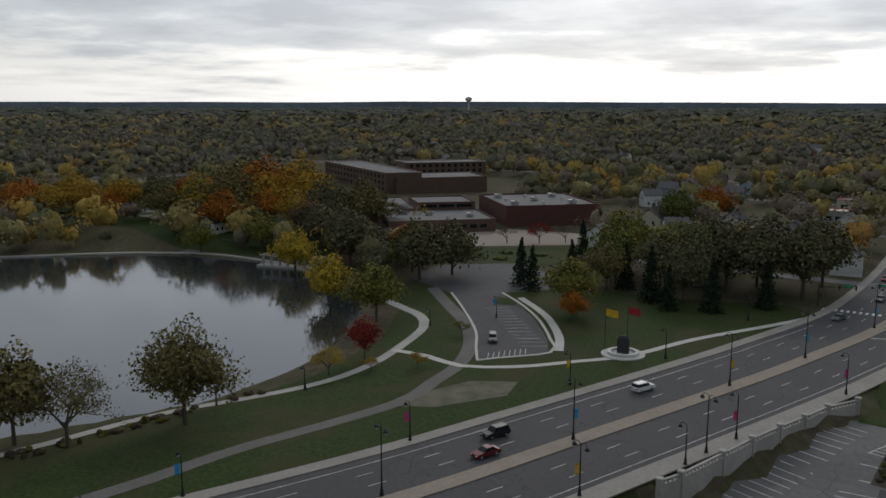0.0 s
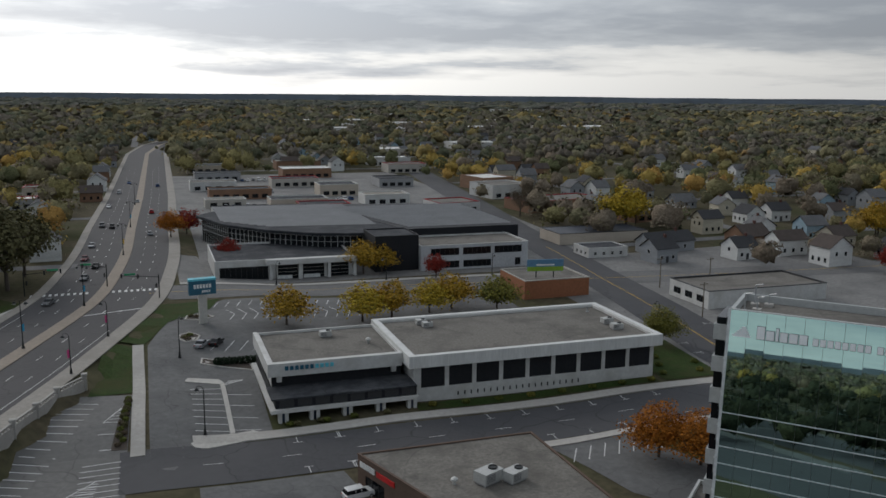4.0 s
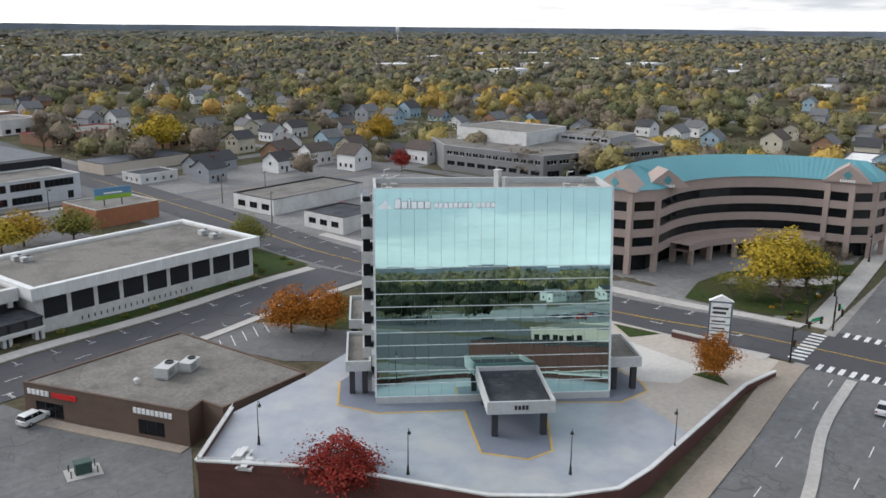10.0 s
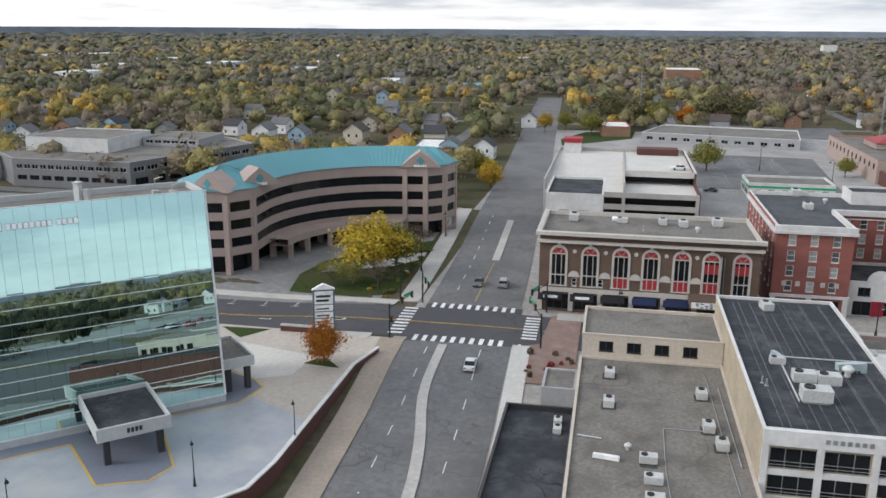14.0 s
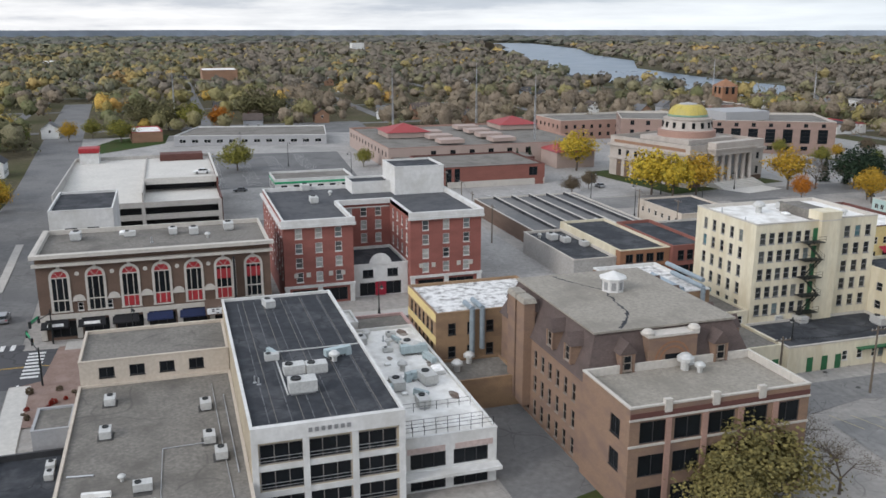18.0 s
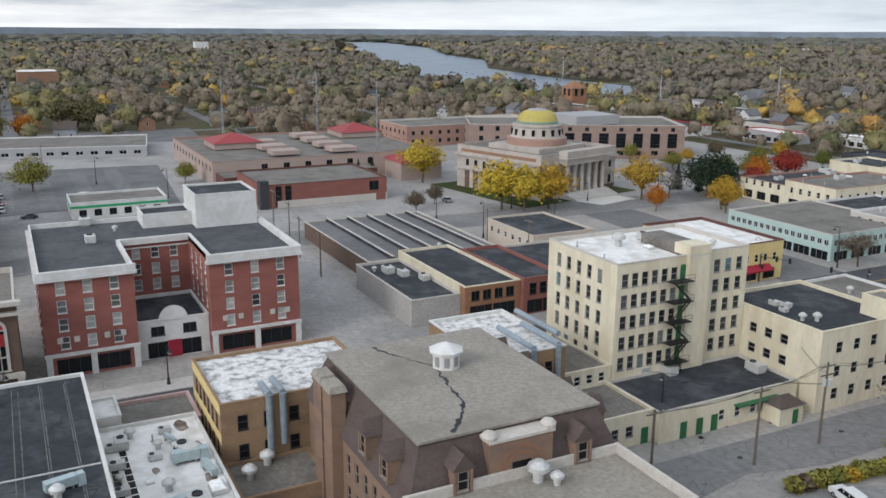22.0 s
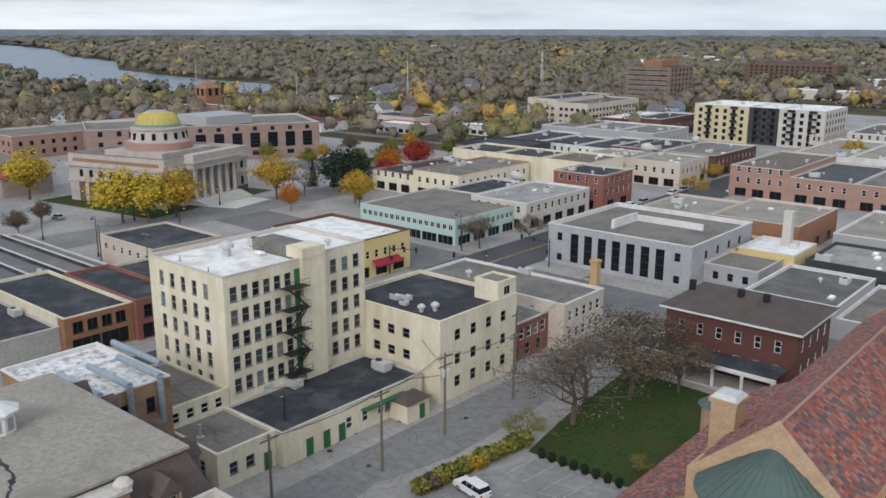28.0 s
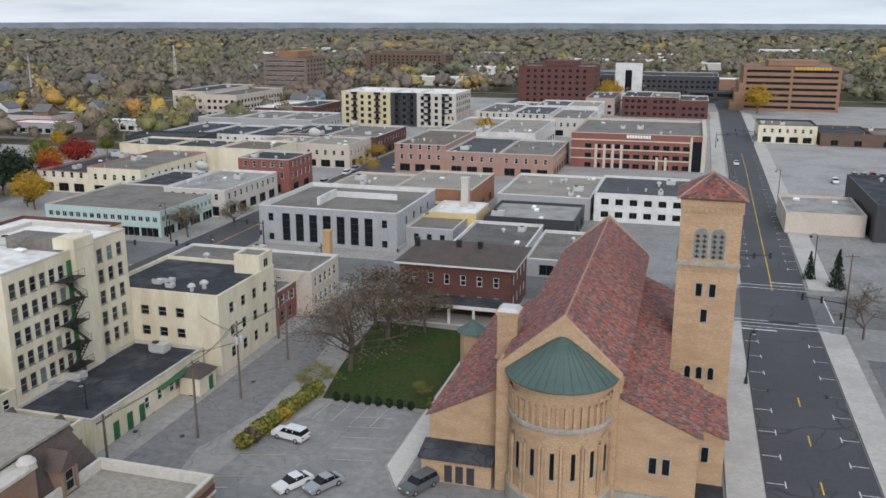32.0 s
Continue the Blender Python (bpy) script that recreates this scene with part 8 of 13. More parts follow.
for i in range(7):
    a = 0.35 + (math.pi - 0.7) * i / 6
    M = Matrix.Translation((AX + AR * math.cos(a), AY + AR * math.sin(a), 0)) @ Matrix.Rotation(a - math.pi / 2, 4, "Z")
    bm = bmesh.new()
    for s in (-1, 1):
        box(bm, s * 1.32 - 0.14, -0.1, 2.5, s * 1.32 + 0.14, 0.14, 8.4, m=M)
    for k in range(8):
        t0, t1 = math.pi * k / 8, math.pi * (k + 1) / 8
        quad(bm, *[M @ Vector(c) for c in ((1.18 * math.cos(t0), 0.14 - 0.1 * abs(math.cos(t0)), 8.4 + 0.9 * math.sin(t0)), (1.46 * math.cos(t0), 0.14 - 0.1 * abs(math.cos(t0)), 8.4 + 1.2 * math.sin(t0)), (1.46 * math.cos(t1), 0.14 - 0.1 * abs(math.cos(t1)), 8.4 + 1.2 * math.sin(t1)), (1.18 * math.cos(t1), 0.14 - 0.1 * abs(math.cos(t1)), 8.4 + 0.9 * math.sin(t1)))])
    part("lesene", bm, YBRICK, ch)
    bm = bmesh.new()
    box(bm, -0.22, -0.15, 4.9, 0.22, 0.05, 7.9, m=M)
    part("slit_window", bm, GLASS, ch, "dark slit window")
    bm = bmesh.new()
    box(bm, -0.35, -0.1, 4.65, 0.35, 0.16, 4.9, m=M)
    part("sill", bm, STONE_TRIM, ch)
# east wing with a lean-to roof
bm = bmesh.new()
hull(bm, [(25, -150), (34, -150), (34, -114.0), (25, -114.0)], [11.6, 6.9, 6.9, 11.6], -2)
part("wing_wall", bm, YBRICK, ch)
tiles("wing_tiles", ch, (34.4, -113.6, 6.85), (34.4, -150.3, 6.85), (25, -150.3, 11.75), (25, -113.6, 11.75), seed=3)
bm = bmesh.new()
box(bm, 26.0, -114.0, -0.5, 34.2, -111.2, 2.9)
part("porch_wall", bm, YBRICK, ch)
bm = bmesh.new()
hull(bm, [(25.8, -114.0), (34.5, -114.0), (34.5, -110.8), (25.8, -110.8)], [4.0, 4.0, 3.3, 3.3], 2.9)
part("porch_roof", bm, BLACKROOF, ch, "dark metal porch roof")
for x in (28.4, 29.7, 31.0):
    bm = bmesh.new()
    box(bm, x - 0.45, -111.25, 0.2, x + 0.45, -111.16, 2.3)
    part("door", bm, DARKWALL, ch, "dark glazed door")
# corner chimney pier
bm = bmesh.new()
box(bm, 25.05, -122.3, -2, 27.45, -119.9, 18.0)
box(bm, 24.85, -122.5, 12.4, 27.65, -119.7, 12.7)
box(bm, 24.85, -122.5, 17.8, 27.65, -119.7, 18.2)
box(bm, 23.4, -114.4, -2, 25.6, -111.3, 15.2)
part("chimney", bm, YBRICK, ch)
bm = bmesh.new()
box(bm, 24.95, -122.4, 18.2, 27.55, -119.8, 18.6, taper=0.35)
part("chimney_cap", bm, HVAC, ch, "grey metal chimney cap")
bm = bmesh.new()
lathe(bm, [(1.9, 0), (1.9, 6.8), (2.2, 6.9)], 12, 36.0, -143)
part("turret_wall", bm, YBRICK, ch)
bm = bmesh.new()
lathe(bm, [(2.4, 6.85), (0.05, 8.6)], 12, 36.0, -143)
part("turret_roof", bm, COPPER, ch)
# west aisle
bm = bmesh.new()
hull(bm, [(4.0, -127), (7.8, -127), (7.8, -160), (12.5, -160), (12.5, -112.8), (4.0, -112.8)], [8.6, 10.2, 10.2, 12.2, 12.2, 8.6], -2)
part("aisle_wall", bm, YBRICK, ch)
tiles("aisle_tiles", ch, (3.6, -112.4, 8.6), (3.6, -127.3, 8.6), (12.4, -127.3, 12.3), (12.4, -112.4, 12.3), seed=4)
tiles("aisle_tiles", ch, (7.6, -127.3, 10.25), (7.6, -160.3, 10.25), (12.4, -160.3, 12.3), (12.4, -127.3, 12.3), seed=6)
bm = bmesh.new()
hull(bm, [(1.2, -127), (5, -127), (5, -116.2), (1.2, -116.2)], [7.2, 8.7, 8.7, 7.2], -2)
part("vestry_wall", bm, YBRICK, ch)
tiles("vestry_tiles", ch, (0.8, -115.8, 7.2), (0.8, -127, 7.2), (5, -127, 8.8), (5, -115.8, 8.8), seed=5)
slits(ch, [(8.6, 3.9), (7.2, 3.9)], 0.75, 1.8, "n", -112.8, arch=False)
slits(ch, [(3.2, 4.3)], 0.7, 1.7, "n", -116.2, arch=False)
bm = bmesh.new()
box(bm, 4.2, -112.8, -1, 12.6, -112.3, 1.3)
part("aisle_plinth", bm, STONE_TRIM, ch)
bm = bmesh.new()
box(bm, 1.0, -116.2, -0.5, 4.0, -113.2, 1.6)
part("areaway", bm, BLACKROOF, ch, "dark basement entrance roof")
# bell tower
TX0, TX1, TY0, TY1 = 0.0, 7.6, -146.2, -138.6
bm = bmesh.new()
box(bm, TX0, TY0, -2, TX1, TY1, 28.3)
box(bm, TX0 - 0.12, TY0 - 0.12, 28.3, TX1 + 0.12, TY1 + 0.12, 29.3)
part("tower_wall", bm, YBRICK, ch)
bm = bmesh.new()
box(bm, TX0 - 0.22, TY0 - 0.22, 20.5, TX1 + 0.22, TY1 + 0.22, 21.0)
part("belfry_ledge", bm, STONE_TRIM, ch)
for k in range(11):
    for f in range(2):
        bm = bmesh.new()
        u = 0.35 + k * 0.69
        if f == 0:
            box(bm, TX0 + u - 0.18, TY1, 19.8, TX0 + u + 0.18, TY1 + 0.17, 20.5)
            box(bm, TX0 + u - 0.18, TY1, 27.5, TX0 + u + 0.18, TY1 + 0.17, 28.3)
        else:
            box(bm, TX0 - 0.17, TY0 + u - 0.18, 19.8, TX0, TY0 + u + 0.18, 20.5)
            box(bm, TX0 - 0.17, TY0 + u - 0.18, 27.5, TX0, TY0 + u + 0.18, 28.3)
        part("corbel", bm, YBRICK, ch)
GRILLE = mat("pierced_stone_grille", (0.19, 0.185, 0.165), 0.9, grain=3, var=0.2)
cx_, cy_ = (TX0 + TX1) / 2, (TY0 + TY1) / 2
slits(ch, [(cx_ - 1.05, 21.5), (cx_ + 1.05, 21.5)], 1.75, 3.1, "n", TY1, mat_=GRILLE, name="belfry_grille")
slits(ch, [(cy_ - 1.05, 21.5), (cy_ + 1.05, 21.5)], 1.75, 3.1, "w", TX0, mat_=GRILLE, name="belfry_grille")
for s in (-1.05, 1.05):
    for k in range(5):
        for dx in (-0.42, 0.42):
            bm = bmesh.new()
            for p, q in (((0.26, 0.1)), ((0.1, 0.26))):
                box(bm, cx_ + s + dx - p, TY1 + 0.08, 21.75 + k * 0.68 - q, cx_ + s + dx + p, TY1 + 0.105 + p * 0.02, 21.75 + k * 0.68 + q)
            part("grille_opening", bm, SIGN_BLACK, ch)
slits(ch, [(cx_ - 0.85, 16.4), (cx_ + 0.85, 16.4), (cx_, 12.9)], 0.75, 1.7, "n", TY1, arch=False)
slits(ch, [(cx_ - 1.5, 4.9), (cx_, 4.9), (cx_ + 1.5, 4.9)], 0.7, 1.3, "n", TY1)
slits(ch, [(cy_, 16.4), (cy_, 12.0)], 0.75, 1.7, "w", TX0, arch=False)
ax, az = (cx_, cy_, 32.2), 29.3
cr = [(TX0 - 0.5, TY0 - 0.5, az), (TX1 + 0.5, TY0 - 0.5, az), (TX1 + 0.5, TY1 + 0.5, az), (TX0 - 0.5, TY1 + 0.5, az)]
bm = bmesh.new()
for i in range(4):
    bm.faces.new([bm.verts.new(c) for c in (cr[i], cr[(i + 1) % 4], ax)])
part("tower_roof_deck", bm, BRICK_DARK, ch)
for i in range(4):
    tiles("tower_tiles", ch, cr[i], cr[(i + 1) % 4], ax, ax, seed=10 + i)
    bm = bmesh.new()
    tube(bm, cr[i], ax, 0.15, n=6)
    part("hip_tiles", bm, BRICK_PINK, ch)


def hip(e, name, material, x0, y0, x1, y1, z0, rise, over=0.6, label=""):
    """A hip roof over a rectangle, with a fascia under it."""
    o = e.matrix_world.translation
    x0, x1, y0, y1 = x0 - over - o.x, x1 + over - o.x, y0 - over - o.y, y1 + over - o.y
    w, d = x1 - x0, y1 - y0
    k = min(w, d) / 2
    z0 -= o.z
    if w >= d:
        r0, r1 = (x0 + k, y0 + k, z0 + rise), (x1 - k, y0 + k, z0 + rise)
    else:
        r0, r1 = (x0 + k, y0 + k, z0 + rise), (x0 + k, y1 - k, z0 + rise)
    c = [(x0, y0, z0), (x1, y0, z0), (x1, y1, z0), (x0, y1, z0)]
    bm = bmesh.new()
    if w >= d:
        fs = [(c[0], c[1], r1, r0), (c[1], c[2], r1), (c[2], c[3], r0, r1), (c[3], c[0], r0)]
    else:
        fs = [(c[0], c[1], r0), (c[1], c[2], r1, r0), (c[2], c[3], r1), (c[3], c[0], r0, r1)]
    for f in fs:
        if (Vector(f[1]) - Vector(f[-1])).length > 0.01:
            bm.faces.new([bm.verts.new(p) for p in f])
    bmesh.ops.remove_doubles(bm, verts=bm.verts, dist=0.001)
    bm.faces.new([bm.verts.new(p) for p in c[::-1]])
    part(name, bm, material, e, label)


# rectory
rc = building("rectory", "dark red brick rectory with a brown hip roof and porch", "house", rect(35.5, -184, 56, -169), 0, 9.0, BRICK_DARK, SHINGLE, 0.0, None,
              {2: [S(6, 1.0, 1.9, [1.6, 5.4], 1.2, 1.2)], 3: [S(4, 1.0, 1.9, [1.6, 5.4])]})
hip(rc, "hip_roof", SHINGLE, 35.5, -184, 56, -169, 9.2, 2.4, 0.9, "brown shingle hip roof")
add(rc, "eave_board", WHITE, [(34.6, -184.9, 8.85, 56.9, -168.1, 9.19)], "white eave board")
add(rc, "porch_roof", BLACKROOF, [(36, -168, 3.5, 58.5, -162.6, 3.75)])
add(rc, "porch_fascia", WHITE, [(35.8, -162.6, 3.2, 58.7, -162.4, 3.8)])
add(rc, "porch_floor", CONCRETE, [(36, -168, -0.5, 58.5, -162.6, 0.35)])
for x in (36.3, 40.7, 45.1, 49.5, 53.9, 58.2):
    add(rc, "porch_column", WHITE, [(x - 0.2, -162.9, 0.35, x + 0.2, -162.5, 3.3)])
for x in (42, 46, 54):
    add(rc, "vent_stack", IRON, [(x, -175, 10.6, x + 0.9, -174.3, 12.3)])

# courthouse with its dome, built square and then turned on its plot
CX, CY = 250.0, -203.0
X0, X1, Y0, Y1 = CX - 19, CX + 19, CY - 19, CY + 19
COURT = mat("weathered_pinkish_limestone", (0.375, 0.335, 0.295), 0.85, grain=2, big=0.25, var=0.14, stain=(0.30, 0.265, 0.23))
co = building("courthouse", "domed stone and brick courthouse with a columned portico", "courthouse", rect(X0, Y0, X1, Y1), 0, 14.4, COURT, GREYROOF, 1.0, COURT,
              {2: [S(8, 1.5, 2.8, [2.2], 3, 3, "pair", FRAME_D), S(8, 1.5, 2.2, [7.6], 3, 3, "pair", FRAME_D)], 3: [S(2, 1.5, 2.8, [2.2], 1.2, 30, "pair", FRAME_D), S(2, 1.5, 2.8, [2.2], 30, 1.2, "pair", FRAME_D), S(2, 1.5, 2.2, [7.6], 1.2, 30, "pair", FRAME_D), S(2, 1.5, 2.2, [7.6], 30, 1.2, "pair", FRAME_D)]})
o_ = co.matrix_world.translation
# brick piers of the lower storey between the windows
for y in (Y0, Y1):
    sg_ = -1 if y == Y0 else 1
    add(co, "brick_pier", BRICK_BROWN, [(X0 + 3.2 + k * 4.0 + 0.75, min(y, y + sg_ * 0.12), -1, X0 + 3.2 + k * 4.0 + 3.0, max(y, y + sg_ * 0.12), 6.2) for k in range(8)], "brown brick lower storey")
    add(co, "brick_frieze", BRICK_BUFF, [(X0 + 2, min(y, y + sg_ * 0.1), 12.2, X1 - 2, max(y, y + sg_ * 0.1), 13.2)])
for y0, y1 in ((Y0 - 0.1, Y0 + 6.4), (Y1 - 6.4, Y1 + 0.1)):
    add(co, "brick_corner", BRICK_BROWN, [(X0 - 0.1, y0 + 0.4, -1, X0, y1 - 0.4, 1.9)], "brown brick corner base")
add(co, "cornice", COURT, [(X0 - 0.8, Y0 - 0.8, 10.9, X1 + 0.8, Y1 + 0.8, 11.7), (X0 - 0.5, Y0 - 0.5, 6.2, X1 + 0.5, Y1 + 0.5, 6.8)], "pale projecting stone cornice")
add(co, "portico_block", COURT, [(X0 - 3.6, CY - 10.6, 10.9, X0 - 0.1, CY + 10.6, 15.2)])
add(co, "portico_cornice", COURT, [(X0 - 4.2, CY - 11.2, 12.6, X0 - 0.1, CY + 11.2, 13.2)])
# grey sheet over the stone puts the portico's shade into colour
add(co, "portico_recess", GREYWALL, [(X0 - 0.12, CY - 9.4, 1.8, X0 - 0.02, CY + 9.4, 10.8)], "grey wall sheet behind the columns with their shade in its colour")
for k in range(5):
    add(co, "portico_step", CONCRETE_PALE, [(X0 - 8.5 + k * 1.0, CY - 10.5, -0.4, X0 - 7.5 + k * 1.0, CY + 10.5, 0.3 + k * 0.33)])
add(co, "portico_floor", CONCRETE_PALE, [(X0 - 3.6, CY - 10.5, -0.4, X0 - 0.1, CY + 10.5, 1.8)])
for k in range(6):
    bm = bmesh.new()
    lathe(bm, [(0.98, 1.8), (0.98, 2.1), (0.8, 2.25), (0.66, 10.1), (0.92, 10.5), (0.92, 10.9)], 16, X0 - 2.4 - o_.x, CY - 9.0 + k * 3.6 - o_.y)
    part("column", bm, COURT, co, smooth=True)
for y in (CY - 11.6, CY + 10.0):
    add(co, "pilaster", COURT, [(X0 - 0.7, y, 0, X0, y + 1.6, 10.9)])
add(co, "centre_block", COURT, [(CX - 11.5, CY - 11.5, 13.3, CX + 11.5, CY + 11.5, 15.0)])
DOME = mat("yellow_glazed_dome_tile", (0.40, 0.32, 0.075), 0.55, grain=3, big=0.4, var=0.16, stain=(0.33, 0.28, 0.09))
DGREEN = mat("green_glazed_dome_border", (0.13, 0.22, 0.16), 0.5)
for nm, mt, prof, lb in (("drum_base", BRICK_PINK, [(10.2, 14.9), (10.2, 17.2), (9.2, 17.4)], "pinkish brick drum base"), ("drum", COURT, [(9.2, 17.4), (8.9, 17.6), (8.2, 20.8), (8.5, 21.0), (8.5, 21.5), (7.0, 21.6), (7.0, 22.0)], ""), ("dome_border", DGREEN, [(7.0, 22.0), (7.1, 22.3), (6.8, 22.7)], "")):
    dm = bmesh.new()
    lathe(dm, prof, 40, CX - o_.x, CY - o_.y)
    part(nm, dm, mt, co, lb)
for k in range(16):
    dm = bmesh.new()
    box(dm, -0.5, 8.2, 18.2, 0.5, 8.85, 20.2, m=Matrix.Translation((CX - o_.x, CY - o_.y, 0)) @ Matrix.Rotation(2 * math.pi * (k + 0.5) / 16, 4, "Z"))
    part("drum_window", dm, GLASS, co)
dm = bmesh.new()
lathe(dm, [(6.8, 22.7), (6.4, 23.9), (5.6, 25.0), (4.5, 25.8), (3.3, 26.2)], 40, CX - o_.x, CY - o_.y)
part("dome", dm, DOME, co, "shallow yellow glazed dome", smooth=True)
for k in range(24):
    dm = bmesh.new()
    a = 2 * math.pi * k / 24
    pr_ = [(6.85, 22.7), (6.45, 23.9), (5.65, 25.02), (4.55, 25.83)]
    for (ra, za), (rb, zb) in zip(pr_, pr_[1:]):
        tube(dm, (CX - o_.x + ra * math.cos(a), CY - o_.y + ra * math.sin(a), za), (CX - o_.x + rb * math.cos(a), CY - o_.y + rb * math.sin(a), zb), 0.07, n=4)
    part("dome_rib", dm, DOME, co)
dm = bmesh.new()
lathe(dm, [(3.4, 26.1), (3.0, 26.5), (0.02, 26.8)], 24, CX - o_.x, CY - o_.y)
part("dome_cap", dm, GREYWALL, co, "grey glazed dome cap")
co.matrix_world = pose(243, -195, 0, 0, 0, 15.5)
patch("lawn_courthouse", GRASS, [(212, -172), (222, -222), (268, -212), (262, -164)], 0.12, "green lawn round the courthouse", "lawn")
patch("courthouse_walk", CONCRETE_PALE, [(206, -196), (210, -212), (218, -210), (214, -192)], 0.17, "pale concrete walk to the courthouse", "pavement")

# county offices behind
COUNTY = mat("county_pink_brown_brick", (0.25, 0.175, 0.145), 0.9, grain=4, big=0.2, var=0.16, stretch=(1, 1, 2.5))
CWIN = [S(9, 4.0, 6.0, [4.6], 24, 1.5, "strip", FRAME_D), S(9, 1.7, 1.6, [11.4], 24, 1.5, "pair", FRAME_D), S(9, 2.8, 1.8, [1.6], 24, 1.5, "pair", FRAME_D), S(5, 1.7, 2.0, [3.0, 7.2, 11.2], 1.5, 54, "pair", FRAME_D)]
ca = building("county_annex", "long pinkish brick county office with tall dark windows", "office building", [(271, -286), (307, -304), (345, -222), (313, -207)], 0, 14.0, COUNTY, GREYROOF, 0.8, STONE_PALE,
              {3: CWIN, 2: [S(8, 1.7, 2.0, [3.0, 7.2, 11.2], style="pair", fr=FRAME_D)], 0: [S(7, 1.7, 2.0, [3.0, 7.2, 11.2], style="pair", fr=FRAME_D)]})
add(ca, "penthouse", GREYWALL, [(292, -268, 13.6, 312, -246, 17.4)], "grey rooftop plant room")
building("county_wing", "pinkish brick jail wing with narrow windows", "office building", rect(352, -270, 384, -196), 0, 9.5, BRICK_PINK, GREYROOF, 0.8, STONE_PALE, {3: [S(16, 1.5, 1.8, [1.6, 5.4], style="pair", fr=FRAME_D)], 2: [S(6, 1.5, 1.8, [1.6, 5.4], style="pair", fr=FRAME_D)]})
bt = building("brick_church_tower", "orange brick church with an arched bell tower", "church", rect(440, -358, 451, -347), 0, 17, BRICK_ORANGE, SHINGLE, 0.5, STONE_PALE, {2: [S(2, 2.2, 4.5, [12.5], style="strip", fr=FRAME_D)], 3: [S(2, 2.2, 4.5, [12.5], style="strip", fr=FRAME_D)]})
hip(bt, "tower_roof", BRICK_ORANGE, 440, -358, 451, -347, 17.2, 4.5, 0.4)
building("church_hall", "orange brick church hall with small dark windows", "hall", rect(410, -342, 438, -318), 0, 9, BRICK_PINK, SHINGLE, 0.5, STONE_PALE, {3: [S(5, 1.6, 3.0, [4], style="strip", fr=FRAME_D)]})
# brick museum hall and civic centre
bh = building("brick_hall", "long red brick hall with a pale base and grey corner fin", "hall", rect(244, -140, 275, -100), 0, 7.2, BRICK_RED, GREYROOF, 0.5, BRICK_DARK, {3: [S(2, 2.0, 6.2, [0.5], 3.5, 30.5, "strip", FRAME_D), S(1, 3.2, 3.0, [3.2], 34, 2.6, "band", FRAME_D)], 2: [S(1, 1.2, 2.6, [2.6], 8, 20, "strip", FRAME_D)]})
add(bh, "pale_base", STONE_PALE, [(243.92, -136.3, -1, 243.998, -104.5, 2.2), (243.92, -140.02, -1, 243.998, -139.6, 2.2)])
add(bh, "corner_fin", DARKWALL, [(243.2, -101.8, -1, 246.4, -99.2, 8.6)], "dark grey corner fin")
cc = building("civic_centre", "low tan and brick civic centre with red hip roofs", "civic building", rect(288, -178, 362, -95), 0, 8.4, STONE_PINK, GREYROOF, 0.7, BRICK_PINK, {3: [S(8, 2.2, 2.4, [4.4], 14, 6, "pair", FRAME_D)], 2: [S(12, 1.8, 2.0, [4.6], style="pair", fr=FRAME_D)]})
add(cc, "lower_wing", BRICK_DARK, [(276, -150, -1, 288, -96, 4.8)], "red brick lower wing")
add(cc, "wing_roof", GREYROOF, [(276.4, -149.6, 4.8, 288, -96.4, 4.86)])
REDROOF = mat("red_metal_roof", (0.27, 0.035, 0.035), 0.55, 0.1, grain=2, var=0.12)
for x, y, s in ((330, -112, 9), (345, -168, 9), (281, -166, 8)):
    add(cc, "lantern", STONE_PINK, [(x - s, y - s, -1 if x < 285 else 8.0, x + s, y + s, 6.2 if x < 285 else 10.2)])
    hip(cc, "red_roof", REDROOF, x - s, y - s, x + s, y + s, 6.2 if x < 285 else 10.2, 3.2, 0.6, "red metal hip roof")
for k in range(7):
    add(cc, "roof_block", STONE_PINK, [(295 + (k % 4) * 15, -150 + (k // 4) * 22, 8.4, 303 + (k % 4) * 15, -140 + (k // 4) * 22, 9.9)])
building("parcel_depot", "low grey delivery depot beside a van yard", "depot", [(372, -86), (412, -92), (424, -30), (387, -18)], 0, 4.6, GREYWALL, GREYROOF, 0.5, WHITE, {3: [S(12, 3.0, 1.6, [1.2], style="band")]})
sb_ = building("green_striped_bank", "small white bank with a green fascia stripe", "bank", rect(252, -74, 268, -48), 0, 4.8, WHITE, GREYROOF, 0.6, WHITE, {3: [S(6, 2.0, 1.9, [0.8], style="store", fr=FRAME_D)], 2: [S(4, 2.0, 1.9, [0.8], style="store", fr=FRAME_D)]})
add(sb_, "green_stripe", SIGN_GREEN, [(251.93, -74.05, 3.2, 251.998, -47.95, 3.9), (251.95, -47.998, 3.2, 268.05, -47.93, 3.9)])




def units(x0, y0, x1, y1, z, n, seed=0, kinds="bvs"):
    """Roof units scattered on a flat roof: boxes with louvres, vents and stacks."""
    r = random.Random(seed + int(x0 * 7 + y0))
    for i in range(n):
        roof_unit(r.uniform(x0, x1), r.uniform(y0, y1), z, r.choice(kinds), r.choice((0, 90)) + r.uniform(-3, 3), r.uniform(0.7, 1.25))


UNIT = {}


